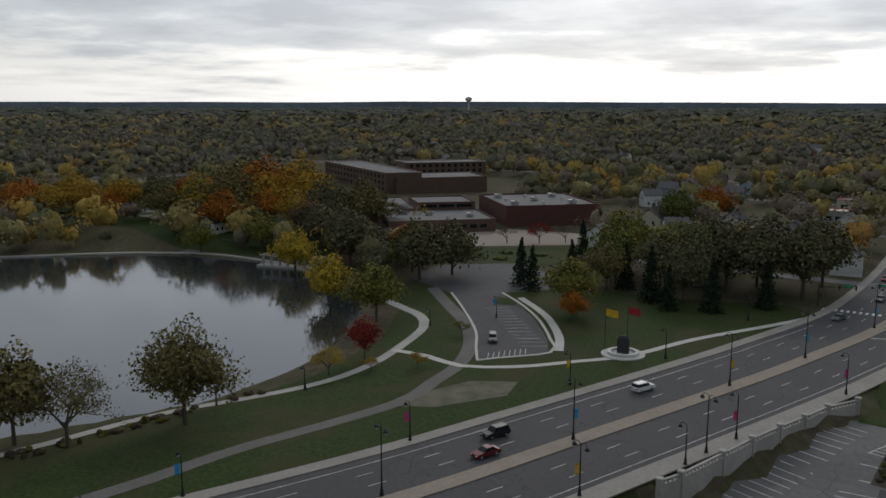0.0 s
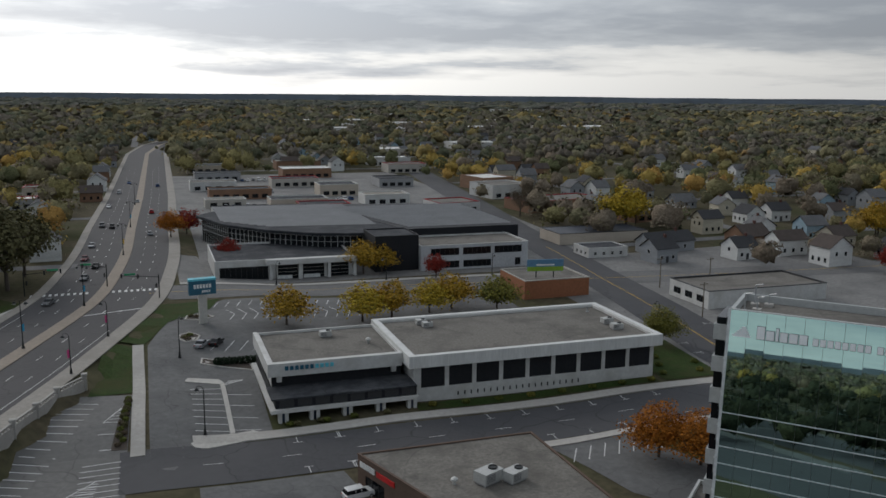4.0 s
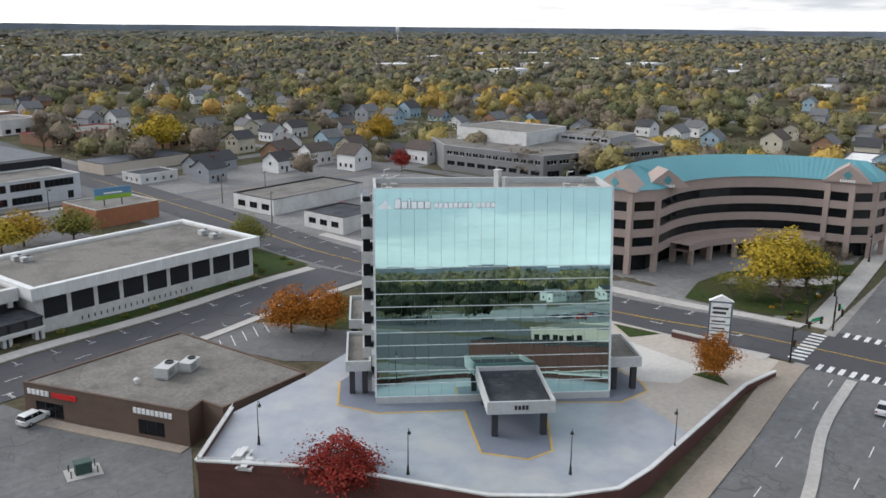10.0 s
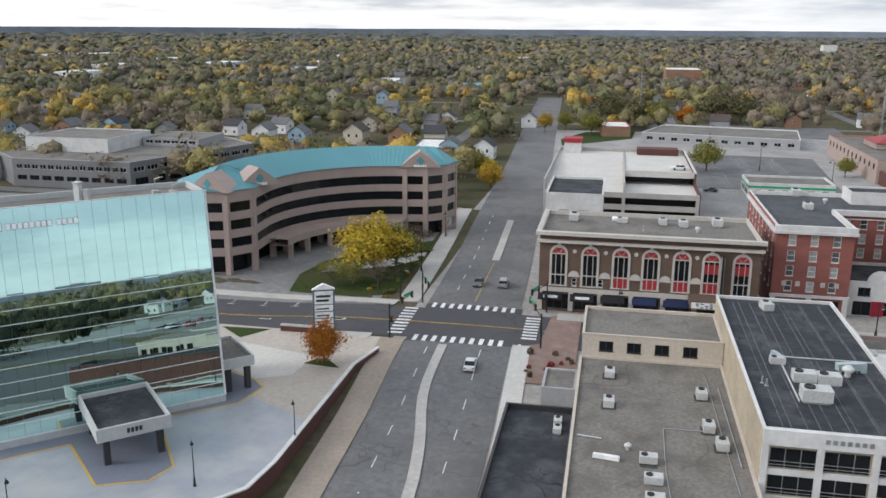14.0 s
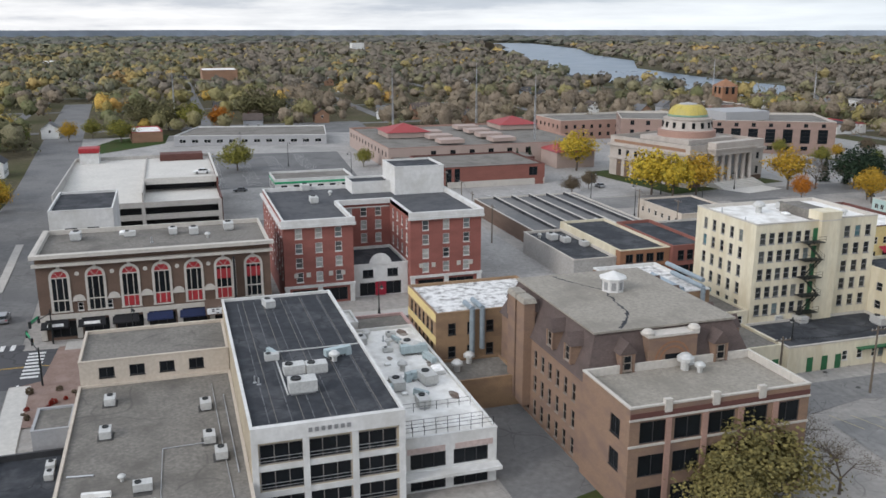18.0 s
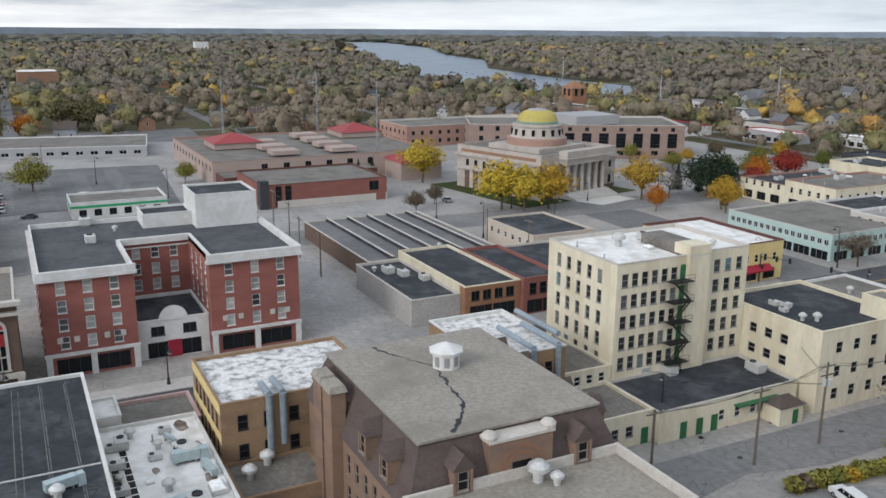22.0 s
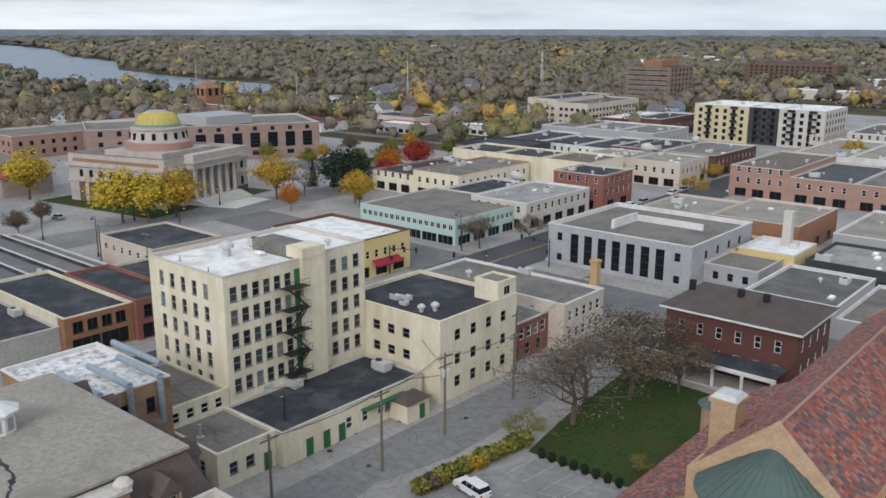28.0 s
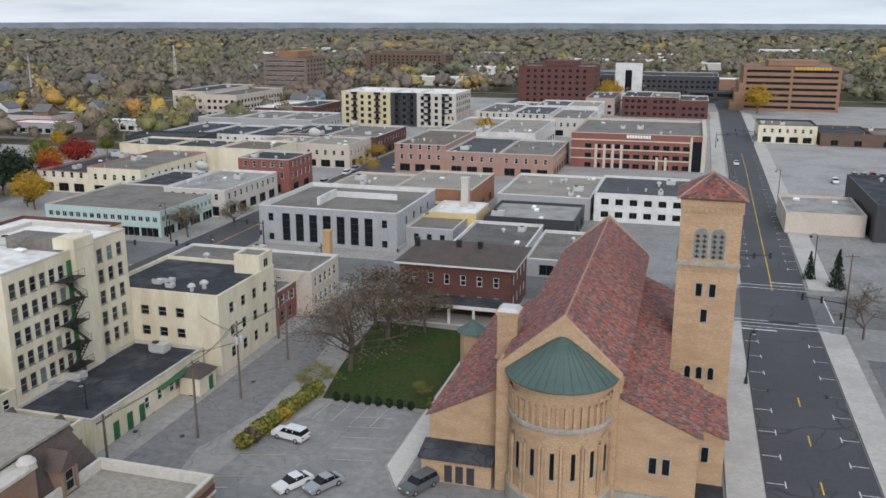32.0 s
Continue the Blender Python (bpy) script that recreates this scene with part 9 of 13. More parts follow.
def roof_unit(x, y, z, kind="b", rz=0.0, s=1.0):
    if kind not in UNIT:
        ps = []
        if kind == "b":
            bm = bmesh.new()
            box(bm, -1.3, -0.85, 0.25, 1.3, 0.85, 1.35)
            for k in range(5):
                box(bm, -1.1, -0.9, 0.42 + k * 0.17, 0.1, -0.85, 0.51 + k * 0.17, mi=1)
            box(bm, -1.15, -0.7, 0, 1.15, 0.7, 0.25, mi=2)
            ps.append(("casing", mesh_of("casing", bm, HVAC, FRAME_G, GREYWALL)))
            bm = bmesh.new()
            lathe(bm, [(0.5, 1.35), (0.5, 1.5), (0.44, 1.5), (0.4, 1.42), (0.02, 1.42)], 12, 0.6, 0)
            ps.append(("fan", mesh_of("fan", bm, IRON)))
        elif kind == "v":
            bm = bmesh.new()
            tube(bm, (0, 0, 0), (0, 0, 0.7), 0.28, n=10)
            lathe(bm, [(0.3, 0.62), (0.55, 0.62), (0.55, 0.85), (0.25, 1.1), (0.02, 1.12)], 12)
            ps.append(("hood", mesh_of("hood", bm, HVAC)))
        elif kind == "s":
            bm = bmesh.new()
            tube(bm, (0, 0, 0), (0, 0, 0.9), 0.1, n=8)
            tube(bm, (0, 0, 0), (0, 0, 0.12), 0.24, n=10)
            ps.append(("pipe", mesh_of("pipe", bm, STEEL)))
        elif kind == "h":
            bm = bmesh.new()
            box(bm, -0.75, -0.55, 0, 0.75, 0.55, 0.35, taper=0.05)
            ps.append(("curb", mesh_of("curb", bm, HVAC)))
            bm = bmesh.new()
            box(bm, -0.7, -0.5, 0.35, 0.7, 0.5, 0.55, taper=0.18)
            ps.append(("dome", mesh_of("dome", bm, SIGN_WHITE)))
        elif kind == "d":
            bm = bmesh.new()
            tube(bm, (0, 0, 0), (0, 0, 1.4), 0.09, n=8)
            ps.append(("mast", mesh_of("mast", bm, STEEL)))
            bm = bmesh.new()
            M = Matrix.Translation((0, 0, 1.6)) @ Matrix.Rotation(math.radians(55), 4, "X")
            lathe(bm, [(0.02, -0.25), (0.7, -0.1), (1.2, 0.2), (1.25, 0.2), (0.7, -0.15), (0.02, -0.3)], 20)
            bmesh.ops.transform(bm, matrix=M, verts=bm.verts)
            ps.append(("reflector", mesh_of("reflector", bm, WHITE)))
        UNIT[kind] = ps
    nm, lb, ct = {"b": ("rooftop_air_unit", "grey rooftop air handling unit with louvres", "air unit"), "v": ("roof_vent", "round hooded metal roof vent", "vent"), "s": ("vent_pipe", "thin vent pipe on a flat roof", "pipe"), "h": ("roof_hatch", "pale curbed roof hatch with a domed lid", "roof hatch"), "d": ("satellite_dish", "large white satellite dish on a roof", "dish")}[kind]
    if len(UNIT[kind]) == 1:
        e = new(nm, UNIT[kind][0][1])
        e.matrix_world = pose(x, y, z, 0, 0, rz) @ Matrix.Scale(s, 4)
        return tagged(e, lb, ct)
    e = thing(nm, lb, ct, x, y, z, rz)
    e.scale = (s, s, s)
    for n_, me in UNIT[kind]:
        part(n_, me, None, e)
    return e


AGED_ROOFS = [GREYROOF, mat("brown_gravel_roof", (0.135, 0.108, 0.086), 0.95, grain=2.2, big=0.16, var=0.3, stain=(0.085, 0.07, 0.058), crack=0.06), HOTELROOF,
              mat("pale_aged_roof", (0.27, 0.262, 0.245), 0.9, grain=1.6, big=0.2, var=0.25, stain=(0.17, 0.163, 0.15), crack=0.07), GREYROOF, mat("dark_tar_roof", (0.085, 0.08, 0.074), 0.95, grain=2.0, big=0.18, var=0.3, stain=(0.14, 0.132, 0.12))]


def block(name, label, r, z1, wall, roof, style="shop", cop=None, n=4, cat="building", par=0.6, seed=0, side=True):
    """A plain shop or office block: shop fronts below and windows above on the faces to the street."""
    x0, y0, x1, y1 = r
    ws = {}
    H = z1
    for e_, L in ((2, x1 - x0), (3, y1 - y0) if x1 > 0 else (1, y1 - y0))[: 2 if side else 1]:
        rows = []
        if style == "shop":
            rows.append(S(max(2, int(L / 6)), 3.6, 2.5, [0.4], 1, 1, "store", FRAME_D))
            if H > 6.4:
                rows.append(S(max(2, int(L / 3.4)), 1.2, 1.8, [4.6], 1, 1, "sash"))
            if H > 9.6:
                rows.append(S(max(2, int(L / 3.4)), 1.2, 1.7, [8.0], 1, 1, "sash"))
        elif style == "office":
            rows.append(S(max(2, int(L / 3.6)), 2.0, 1.6, [1.2 + 3.4 * k for k in range(int((H - 0.6) / 3.4))], 1, 1, "pair", FRAME_D))
        elif style == "store":
            rows.append(S(max(2, int(L / 8)), 3.0, 2.2, [0.5], 1, 1, "store", FRAME_D))
        elif style == "flats":
            rows.append(S(max(2, int(L / 4)), 1.7, 1.9, [1.0 + 3.1 * k for k in range(int((H - 0.6) / 3.1))], 1, 1, "pair", FRAME_D))
        ws[e_] = rows
    z0 = ground_z((x0 + x1) / 2, (y0 + y1) / 2)
    if roof is GREYROOF:
        roof = AGED_ROOFS[int(x0 * 7 + y0 * 3 + H * 5) % len(AGED_ROOFS)]
    b = building(name, label, cat, rect(*r), z0, z0 + z1, wall, roof, par, cop, ws)
    if n:
        n = int(n * 1.7)
        units(x0 + 2, y0 + 2, x1 - 2, y1 - 2, z0 + z1 - par, n, seed, "bvshv")
    return b


BLOCKS = [
    ("yellow_shop", "low yellow painted shop with a flat roof", (56, -241, 68, -227), 5.5, YELLOWB, WHITEROOF, "store", WHITE, 1),
    ("grey_workshop", "low grey flat-roofed workshop with a dark loading bay", (22, -222, 54, -196), 5.0, GREYWALL, GREYROOF, "store", WHITE, 4),
    ("dark_shop", "dark grey flat-roofed shop behind the rectory", (32, -248, 54, -228), 5.0, DARKWALL, GREYROOF, "store", None, 3),
    ("white_workshop", "white two-storey workshop with small windows", (6, -280, 30, -252), 7.6, WHITE, GREYROOF, "office", WHITE, 4),
    ("grey_store", "grey store with many roof units", (31, -286, 56, -252), 6.0, GREYWALL, TANROOF, "store", WHITE, 7),
    ("orange_brick_store", "orange rendered store with a long flat roof", (62, -281, 105, -247), 7.0, BRICK_ORANGE, TANROOF, "store", TANWALL, 6),
    ("pink_brick_market", "long pinkish brick market hall with a grey roof", (50, -356, 106, -312), 9.0, BRICK_PINK, GREYROOF, "shop", STONE_PALE, 10),
    ("navy_roof_shop", "low shop with a dark roof and yellow end", (58, -246, 104, -226), 5.2, YELLOWB, BLACKROOF, "store", None, 3),
    ("cream_corner_shop", "cream painted corner shop block with sash windows", (163, -283, 200, -246), 7.6, CREAM, BLACKROOF, "shop", BRICK_PINK, 7),
    ("stone_shopfront", "pale stone shop with wide upper openings", (125, -262, 162, -228), 7.0, STONE_PALE, BLACKROOF, "shop", WHITE, 6),
    ("brick_end_shop", "narrow red brick shop with arched windows", (123, -280, 140, -263), 10.5, BRICK_RED, BLACKROOF, "shop", STONE_PALE, 2),
    ("cream_party_wall", "cream rendered block with a stained party wall", (141, -310, 198, -285), 9.0, CREAM, GREYROOF, "blank", None, 5),
    ("tan_shop_row", "tan shop row with a white roof", (123, -337, 160, -312), 8.0, TANWALL, TANROOF, "shop", STONE_PALE, 7),
    ("red_shop_row", "red brick shop row with awnings", (123, -380, 165, -340), 8.5, BRICK_DARK, GREYROOF, "shop", STONE_PALE, 8),
    ("black_box_hall", "black clad hall beside the car park", (186, -330, 215, -312), 8.5, DARKWALL, BLACKROOF, "blank", None, 1),
    ("white_hall", "white rendered store with a dark flat roof", (160, -372, 215, -335), 8.5, WHITE, BLACKROOF, "shop", WHITE, 6),
    ("grey_hall", "grey rendered hall with shallow arched bays", (166, -412, 222, -376), 8.5, GREYWALL, GREYROOF, "shop", WHITE, 5),
    ("white_court_block", "white stepped block with a pale roof", (65, -420, 105, -362), 8.0, WHITE, TANROOF, "shop", WHITE, 8),
    ("tan_gallery", "tan brick gallery with white barrel roof lights", (52, -470, 104, -424), 9.5, STONE_PALE, GREYROOF, "shop", WHITE, 9),
    ("tan_department_store", "big tan brick department store of three storeys", (243, -512, 282, -450), 13.5, TANWALL, GREYROOF, "office", STONE_PALE, 5),
    ("red_awning_store", "red brick store with white awnings", (190, -474, 222, -430), 9.0, BRICK_DARK, WHITEROOF, "shop", WHITE, 4),
    ("brown_store", "low tan stucco store on the church street", (-36, -276, -17.5, -252), 5.4, TANWALL, GREYROOF, "blank", None, 2),
    ("black_hall", "dark grey panelled hall with a flat roof", (-70, -292, -37, -247), 8.4, DARKWALL, BLACKROOF, "blank", None, 2),
    ("yellow_corner_shop", "pale yellow two-storey corner shop", (-46, -452, -22, -428), 8.0, CREAM, GREYROOF, "shop", SIGN_BLACK, 2),
    ("brown_club", "long dark brown low club building", (-88, -456, -47, -424), 6.0, BRICK_BROWN, GREYROOF, "store", None, 4),
    ("red_roof_house", "white gabled shop with a red roof edge", (-108, -482, -86, -460), 8.0, WHITE, WHITEROOF, "office", RED_PANEL, 1),
    ("brick_mill", "red brick mill block with rows of windows", (-2, -560, 44, -520), 10.5, BRICK_DARK, GREYROOF, "office", STONE_PALE, 6),
    ("tan_mill", "tan brick office with a dark terrace", (48, -566, 64, -520), 10, STONE_PINK, GREYROOF, "office", None, 3),
    ("black_office", "long dark glass office with a white clock pavilion", (-10, -690, 96, -640), 16, DARKWALL, BLACKROOF, "office", GREYWALL, 3),
    ("white_department_block", "white rendered shop block with stepped gables", (52, -512, 100, -474), 9.0, WHITE, TANROOF, "shop", WHITE, 5),
    ("yellow_shop_row", "long buff shop row with dark windows", (116, -470, 122, -434), 7, TANWALL, GREYROOF, "shop", None, 1),
]
for i, b in enumerate(BLOCKS):
    nm, lb, r, z1, wl, rf, st, cp, n = b
    # deep plots stand as two or three joined parcels of uneven height
    x0, y0, x1, y1 = r
    k = 1 if min(x1 - x0, y1 - y0) < 20 or y1 < -600 else min(3, int((x1 - x0) / 15))
    rr = random.Random(i)
    for j in range(k):
        a, b_ = x0 + (x1 - x0) * j / k, x0 + (x1 - x0) * (j + 1) / k
        back = y0 + rr.choice((0, 3, 6)) if k > 1 else y0
        rf2 = rr.choice((rf, BLACKROOF, GREYROOF, GREYROOF)) if k > 1 and "roof" not in lb else rf
        block(nm, lb, (a + 0.04 * (j > 0), back, b_, y1 - (rr.choice((0, 0, 0.3)) if j else 0)), z1 + (rr.choice((-1.1, -0.5, 0.45, 0.8)) if k > 1 else 0), wl, rf2, st, cp, max(1, round(n / k)), seed=i * 3 + j, side=j == 0)
roof_unit(146, -252, 6.6, "d", 20, 1.6)
roof_unit(142, -325, 7.6, "d", 20, 1.8)
roof_unit(140, -360, 8.0, "d", 40, 1.4)
# office with piers and a sign of plain bars
cap = building("brick_bank_office", "four-storey red brick bank office with tan piers", "office building", rect(1.4, -390, 48, -340), -1, 12.6, BRICK_RED, GREYROOF, 0.8, TANWALL,
               {2: [S(11, 2.3, 1.7, [1.2, 4.6, 8.0, 10.9][:3], 4.5, 4.5, "pair", FRAME_D)], 3: [S(10, 2.3, 1.7, [1.2, 4.6, 8.0], style="pair", fr=FRAME_D)]})
for z in (3.2, 6.6, 9.9):
    add(cap, "stone_band", TANWALL, [(1.3, -340, z, 48.1, -339.86, z + 0.45)])
for x in (29.5, 32.5, 35.5, 38.5):
    add(cap, "tan_pier", TANWALL, [(x, -340, -1, x + 0.9, -339.6, 8.6)])
for x in (14, 17):
    add(cap, "tan_pier", TANWALL, [(x, -340, -1, x + 0.9, -339.6, 4.6)])
add(cap, "stair_tower", GLASS, [(1.35, -340, 0, 5.6, -339.85, 10.6)], "glazed stair tower corner")
add(cap, "corner_pier", TANWALL, [(1.0, -390, -1, 2.4, -339.7, 13.0), (5.6, -340, -1, 6.4, -339.7, 12.2)])
add(cap, "sign_bars", SIGN_WHITE, [(20 + k * 0.95, -339.85, 11.1, 20.7 + k * 0.95, -339.75, 12.2) for k in range(9)], "white sign bars")
units(6, -384, 44, -346, 11.8, 8, 5, "bbvsh")
# condominiums in yellow, dark and white sections
for r, wl, lb in (((152, -470, 178, -440), mat("ochre_cladding", (0.47, 0.40, 0.25), 0.75, grain=2, var=0.12), "yellow and white clad apartment section with balconies"), ((138, -468, 152, -441), DARKWALL, "dark clad apartment section with balconies"), ((118, -470, 138, -440), STONE_PALE, "pale cream clad apartment section with balconies")):
    b = block("apartment_block", lb, r, 16.8, wl, WHITEROOF, "flats", WHITE, 3)
    for k in range(5):
        for u in (0.25, 0.72):
            x = r[0] + (r[2] - r[0]) * u
            add(b, "balcony", IRON, [(x - 1.7, r[3], 3.2 + 3.1 * k, x + 1.7, r[3] + 1.3, 3.35 + 3.1 * k), (x - 1.7, r[3] + 1.25, 3.35 + 3.1 * k, x + 1.7, r[3] + 1.3, 4.3 + 3.1 * k)])
# towers at the far end of the streets
for nm, lb, r, h, wl, rows, fr in (("slab_tower", "brown brick slab apartment tower with pale window bands", (260, -612, 292, -578), 27, mat("grey_brown_brick", (0.17, 0.125, 0.10), 0.9, grain=4, var=0.18), 8, "band"), ("brick_hotel_tower", "dark red brick hotel tower with a plain end", (66, -615, 114, -580), 24, BRICK_DARK, 6, "pair"), ("brown_bank_tower", "brown stepped bank tower with deep window bands", (-76, -625, -22, -580), 26, BRICK_BUFF, 7, "band"), ("far_brick_flats", "dark brick block of flats among trees", (238, -880, 320, -850), 20, BRICK_BROWN, 6, "pair")):
    L = r[2] - r[0]
    z0 = ground_z((r[0] + r[2]) / 2, (r[1] + r[3]) / 2)
    if fr == "band":
        w2 = [S(2, L / 2 - 2.4, 1.5, [1.4 + (h - 1.5) / rows * k for k in range(rows)], 1, 1, "band", FRAME_D if nm != "slab_tower" else FRAME_W, GLASS if nm != "slab_tower" else GLASS_PALE)]
    else:
        w2 = [S(int(L / 5), 1.9, 1.7, [2 + (h - 2) / rows * k for k in range(rows)], 4, 4, "pair", FRAME_D)]
    b = building(nm, lb, "tower block", rect(*r), z0, z0 + h, wl, GREYROOF, 0.8, None, {2: w2, 3: [S(6, 1.9, 1.7, [2 + (h - 2) / rows * k for k in range(rows)], 1, 1, "pair", FRAME_D)]})
    if nm == "slab_tower":
        add(b, "red_frame", BRICK_ORANGE, [(r[0] + 8, r[1] + 6, z0 + h, r[0] + 22, r[3] - 4, z0 + h + 4)], "orange-red rooftop frame")
    else:
        add(b, "penthouse", wl, [(r[0] + 12, r[1] + 8, z0 + h, r[2] - 14, r[3] - 8, z0 + h + 3)])
    if nm == "brown_bank_tower":
        for k in range(3):
            add(b, "terrace", wl, [(r[2] - 1, r[1], z0, r[2] + 7 - k * 2.4, r[3] + 4 - k, z0 + 5 + k * 5.5)])
        add(b, "sign_bars", PAINT_Y, [(r[0] + 6 + k * 2.0, r[3] + 0.02, z0 + h - 1.9, r[0] + 7.5 + k * 2.0, r[3] + 0.12, z0 + h - 0.3) for k in range(10)], "yellow sign bars")
building("clock_pavilion", "tall white portal pavilion on a dark office", "pavilion", rect(40, -640, 58, -636), 2, 24, WHITE, GREYROOF, 0.4, None, {2: [S(1, 4.5, 15, [2.5], 3, 3, "strip", FRAME_D)]})
building("skyway", "dark glazed skyway bridge over the street", "bridge", rect(-24, -600, 10, -594), ground_z(-8, -597) + 5, ground_z(-8, -597) + 9.5, DARKWALL, GREYROOF, 0.2, None, {2: [S(2, 14, 2.2, [1.2], style="band", fr=FRAME_D)]}, foot=0)
bars_courts = [(218 + k * 2.8, y, 218.5 + k * 2.8, y + 5) for y in (-316, -300, -284, -268) for k in range(20)]
for y in (-291.5, -276):
    patch("parking_island", GRASS, rect(222, y - 1.6, 274, y + 1.6), 0.2, "grass island in the court car park", "lawn")
# church lot, lawn and hedge
patch("parking_church", CHURCH_LOT, [(58, -100.5), (57, -115), (52, -128), (39.3, -128), (39.3, -113), (36.5, -108), (12, -104.5), (12, -99), (30, -97)], 0.09, "worn grey asphalt church car park", "parking lot")
patch("lawn_church", GRASS_GREEN, [(54, -128.6), (39.2, -129), (38.5, -160), (58, -161), (56, -140)], 0.12, "green lawn beside the church", "lawn")
patch("pavement_church_walk", CONCRETE_PALE, [(39, -113), (39, -162), (36.3, -162), (36.3, -108.4)], 0.13, "pale concrete walk beside the church", "pavement")

# ---- markings, car parks, park and school ----
def bars(name, segs, w, material, off=0.16, label="", cat="road marking", parent=None):
    """Thin painted bars along segments (x0, y0, x1, y1) that lie on the ground, as one sheet of paint."""
    bm = bmesh.new()
    for x0, y0, x1, y1 in segs:
        a, b = Vector((x0, y0)), Vector((x1, y1))
        n = Vector((-(b - a).y, (b - a).x)).normalized() * (w / 2)
        k = max(1, int((b - a).length / 5))
        for i in range(k):
            p, q = a.lerp(b, i / k), a.lerp(b, (i + 1) / k)
            quad(bm, *[(c.x, c.y, ground_z(c.x, c.y) + off) for c in (p - n, q - n, q + n, p + n)])
    bmesh.ops.recalc_face_normals(bm, faces=bm.faces)
    for f in bm.faces:
        if f.normal.z < 0:
            f.normal_flip()
    me = mesh_of(name, bm, material)
    if parent is not None:
        return part(name, me, None, parent)
    return tagged(new(name, me), label, cat, kind="stuff")


def along(line, s0, s1, side, dash=0.0, gap=0.0):
    """Segments at a distance to the left of a line, from s0 to s1 metres, whole or dashed."""
    P, out, s = [Vector(p) for p in line], [], 0.0
    for a, b in zip(P, P[1:]):
        L = (b - a).length
        u = (b - a) / L
        n = Vector((-u.y, u.x)) * side
        t = 0.0
        while t < L:
            if dash:
                ph = (s + t) % (dash + gap)
                d = dash - ph if ph < dash else dash + gap - ph
                e_ = min(L, t + d)
                on = ph < dash - 1e-6
            else:
                e_, on = L, True
            if on and s0 <= s + t <= s1 and e_ - t > 0.02:
                p, q = a + u * t + n, a + u * e_ + n
                out.append((p.x, p.y, q.x, q.y))
            t = e_ + 1e-6
        s += L
    return out


AV = [p for p in AVENUE if p[1] < 640]
for sd in (5.6, 9.2, -5.4, -9.0):
    bars("lane_dashes", along(AV, 0, 700, sd, 3.0, 9.2), 0.13, PAINT, 0.15, "white dashed lane lines of the avenue")
for sd in (12.2, -11.8):
    bars("edge_line", along(AV, 0, 215 if sd > 0 else 205, sd), 0.13, PAINT, 0.15, "white edge line of the avenue")
bars("centre_line", along(ST_B, 380, 900, 0.12, 0, 0) + along(ST_B, 380, 900, -0.12), 0.12, PAINT_Y, 0.15, "double yellow centre line of the side street")
bars("centre_line", along(ST_D, 0, 96, 0, 3, 9) + along(ST_D, 135, 330, 0.1), 0.18, PAINT_Y, 0.15, "yellow centre line of the church street")
bars("centre_line", along(ST_A, 12, 95, 0, 3, 9), 0.12, PAINT, 0.15, "white dashed centre line of the bank street")
bars("centre_line", along(ST_F, 0, 300, 0.1) + along(ST_F, 0, 300, -0.12), 0.1, PAINT_Y, 0.13, "yellow centre line of the station street")


def tees(name, line, s0, s1, side, step, inward):
    seg = []
    P = along(line, s0, s1, side, 0.4, step - 0.4)
    Q = along(line, s0, s1, side + inward, 0.4, step - 0.4)
    for (x0, y0, x1, y1), (x2, y2, _, _) in zip(P, Q):
        d = Vector((x1 - x0, y1 - y0)).normalized() * 0.75
        seg += [(x0, y0, x2, y2), (x0 - d.x, y0 - d.y, x0 + d.x, y0 + d.y)]
    bars(name, seg, 0.12, PAINT, 0.15, "white parking bay marks along the kerb")


for sd, w in ((3.9, 2.1), (-3.9, -2.1)):
    tees("bay_marks", ST_D, 20, 112, sd, 6.8, w)
    tees("bay_marks", ST_D, 150, 330, sd, 6.8, w)
for sd, w in ((4.9, 2.2), (-4.9, -2.2)):
    tees("bay_marks", ST_A, 22, 98, sd, 6.8, w)
tees("bay_marks", ST_B, 680, 800, 5.6, 6.8, 2.2)
tees("bay_marks", ST_B, 660, 800, -5.6, 6.8, -2.2)


def zebra(x0, y0, x1, y1, n, length, w=0.7):
    """A zebra crossing: n stripes between two points, each of them a part."""
    e = thing("zebra_crossing", "white painted zebra crossing on dark asphalt", "crosswalk", kind="structure")
    d = Vector((x1 - x0, y1 - y0))
    nn = Vector((-d.y, d.x)).normalized() * length / 2
    for i in range(n):
        c = Vector((x0, y0)) + d * ((i + 0.5) / n)
        bars("stripe", [(c.x - nn.x, c.y - nn.y, c.x + nn.x, c.y + nn.y)], w, PAINT, 0.165, parent=e)


zebra(104.8, 10.6, 104.8, 27.0, 10, 2.8, 0.75)
zebra(123.0, 10.6, 123.0, 27.4, 10, 2.8, 0.75)
zebra(105.8, 30.2, 121, 30.4, 9, 2.6, 0.8)
zebra(107.5, 7.0, 120, 7.2, 8, 2.6, 0.8)
zebra(-33.0, 236.5, -18.5, 236.5, 10, 2.4, 0.7)
zebra(-13.5, 236.5, -1.5, 236.5, 8, 2.4, 0.7)
zebra(-19, -180, -3, -180, 2, 0.2, 13)
bars("stop_line", [(-18.6, 212, -5.6, 216), (-3, -175, -9.5, -175), (-10.6, -205, -17, -205), (105, 8, 105.01, 8.4)], 0.5, PAINT, 0.155, "white stop lines at the junctions")
bars("crosswalk_lines", [(-17, -178.5, -3, -178.5), (-17, -200.5, -4, -200.5), (-1.5, -198, -1.5, -182), (-19.5, -198, -19.5, -182), (-18, -176.5, -3, -176.5), (-18, -202.8, -3, -202.8)], 0.22, PAINT, 0.155, "white crosswalk lines at the church corner")


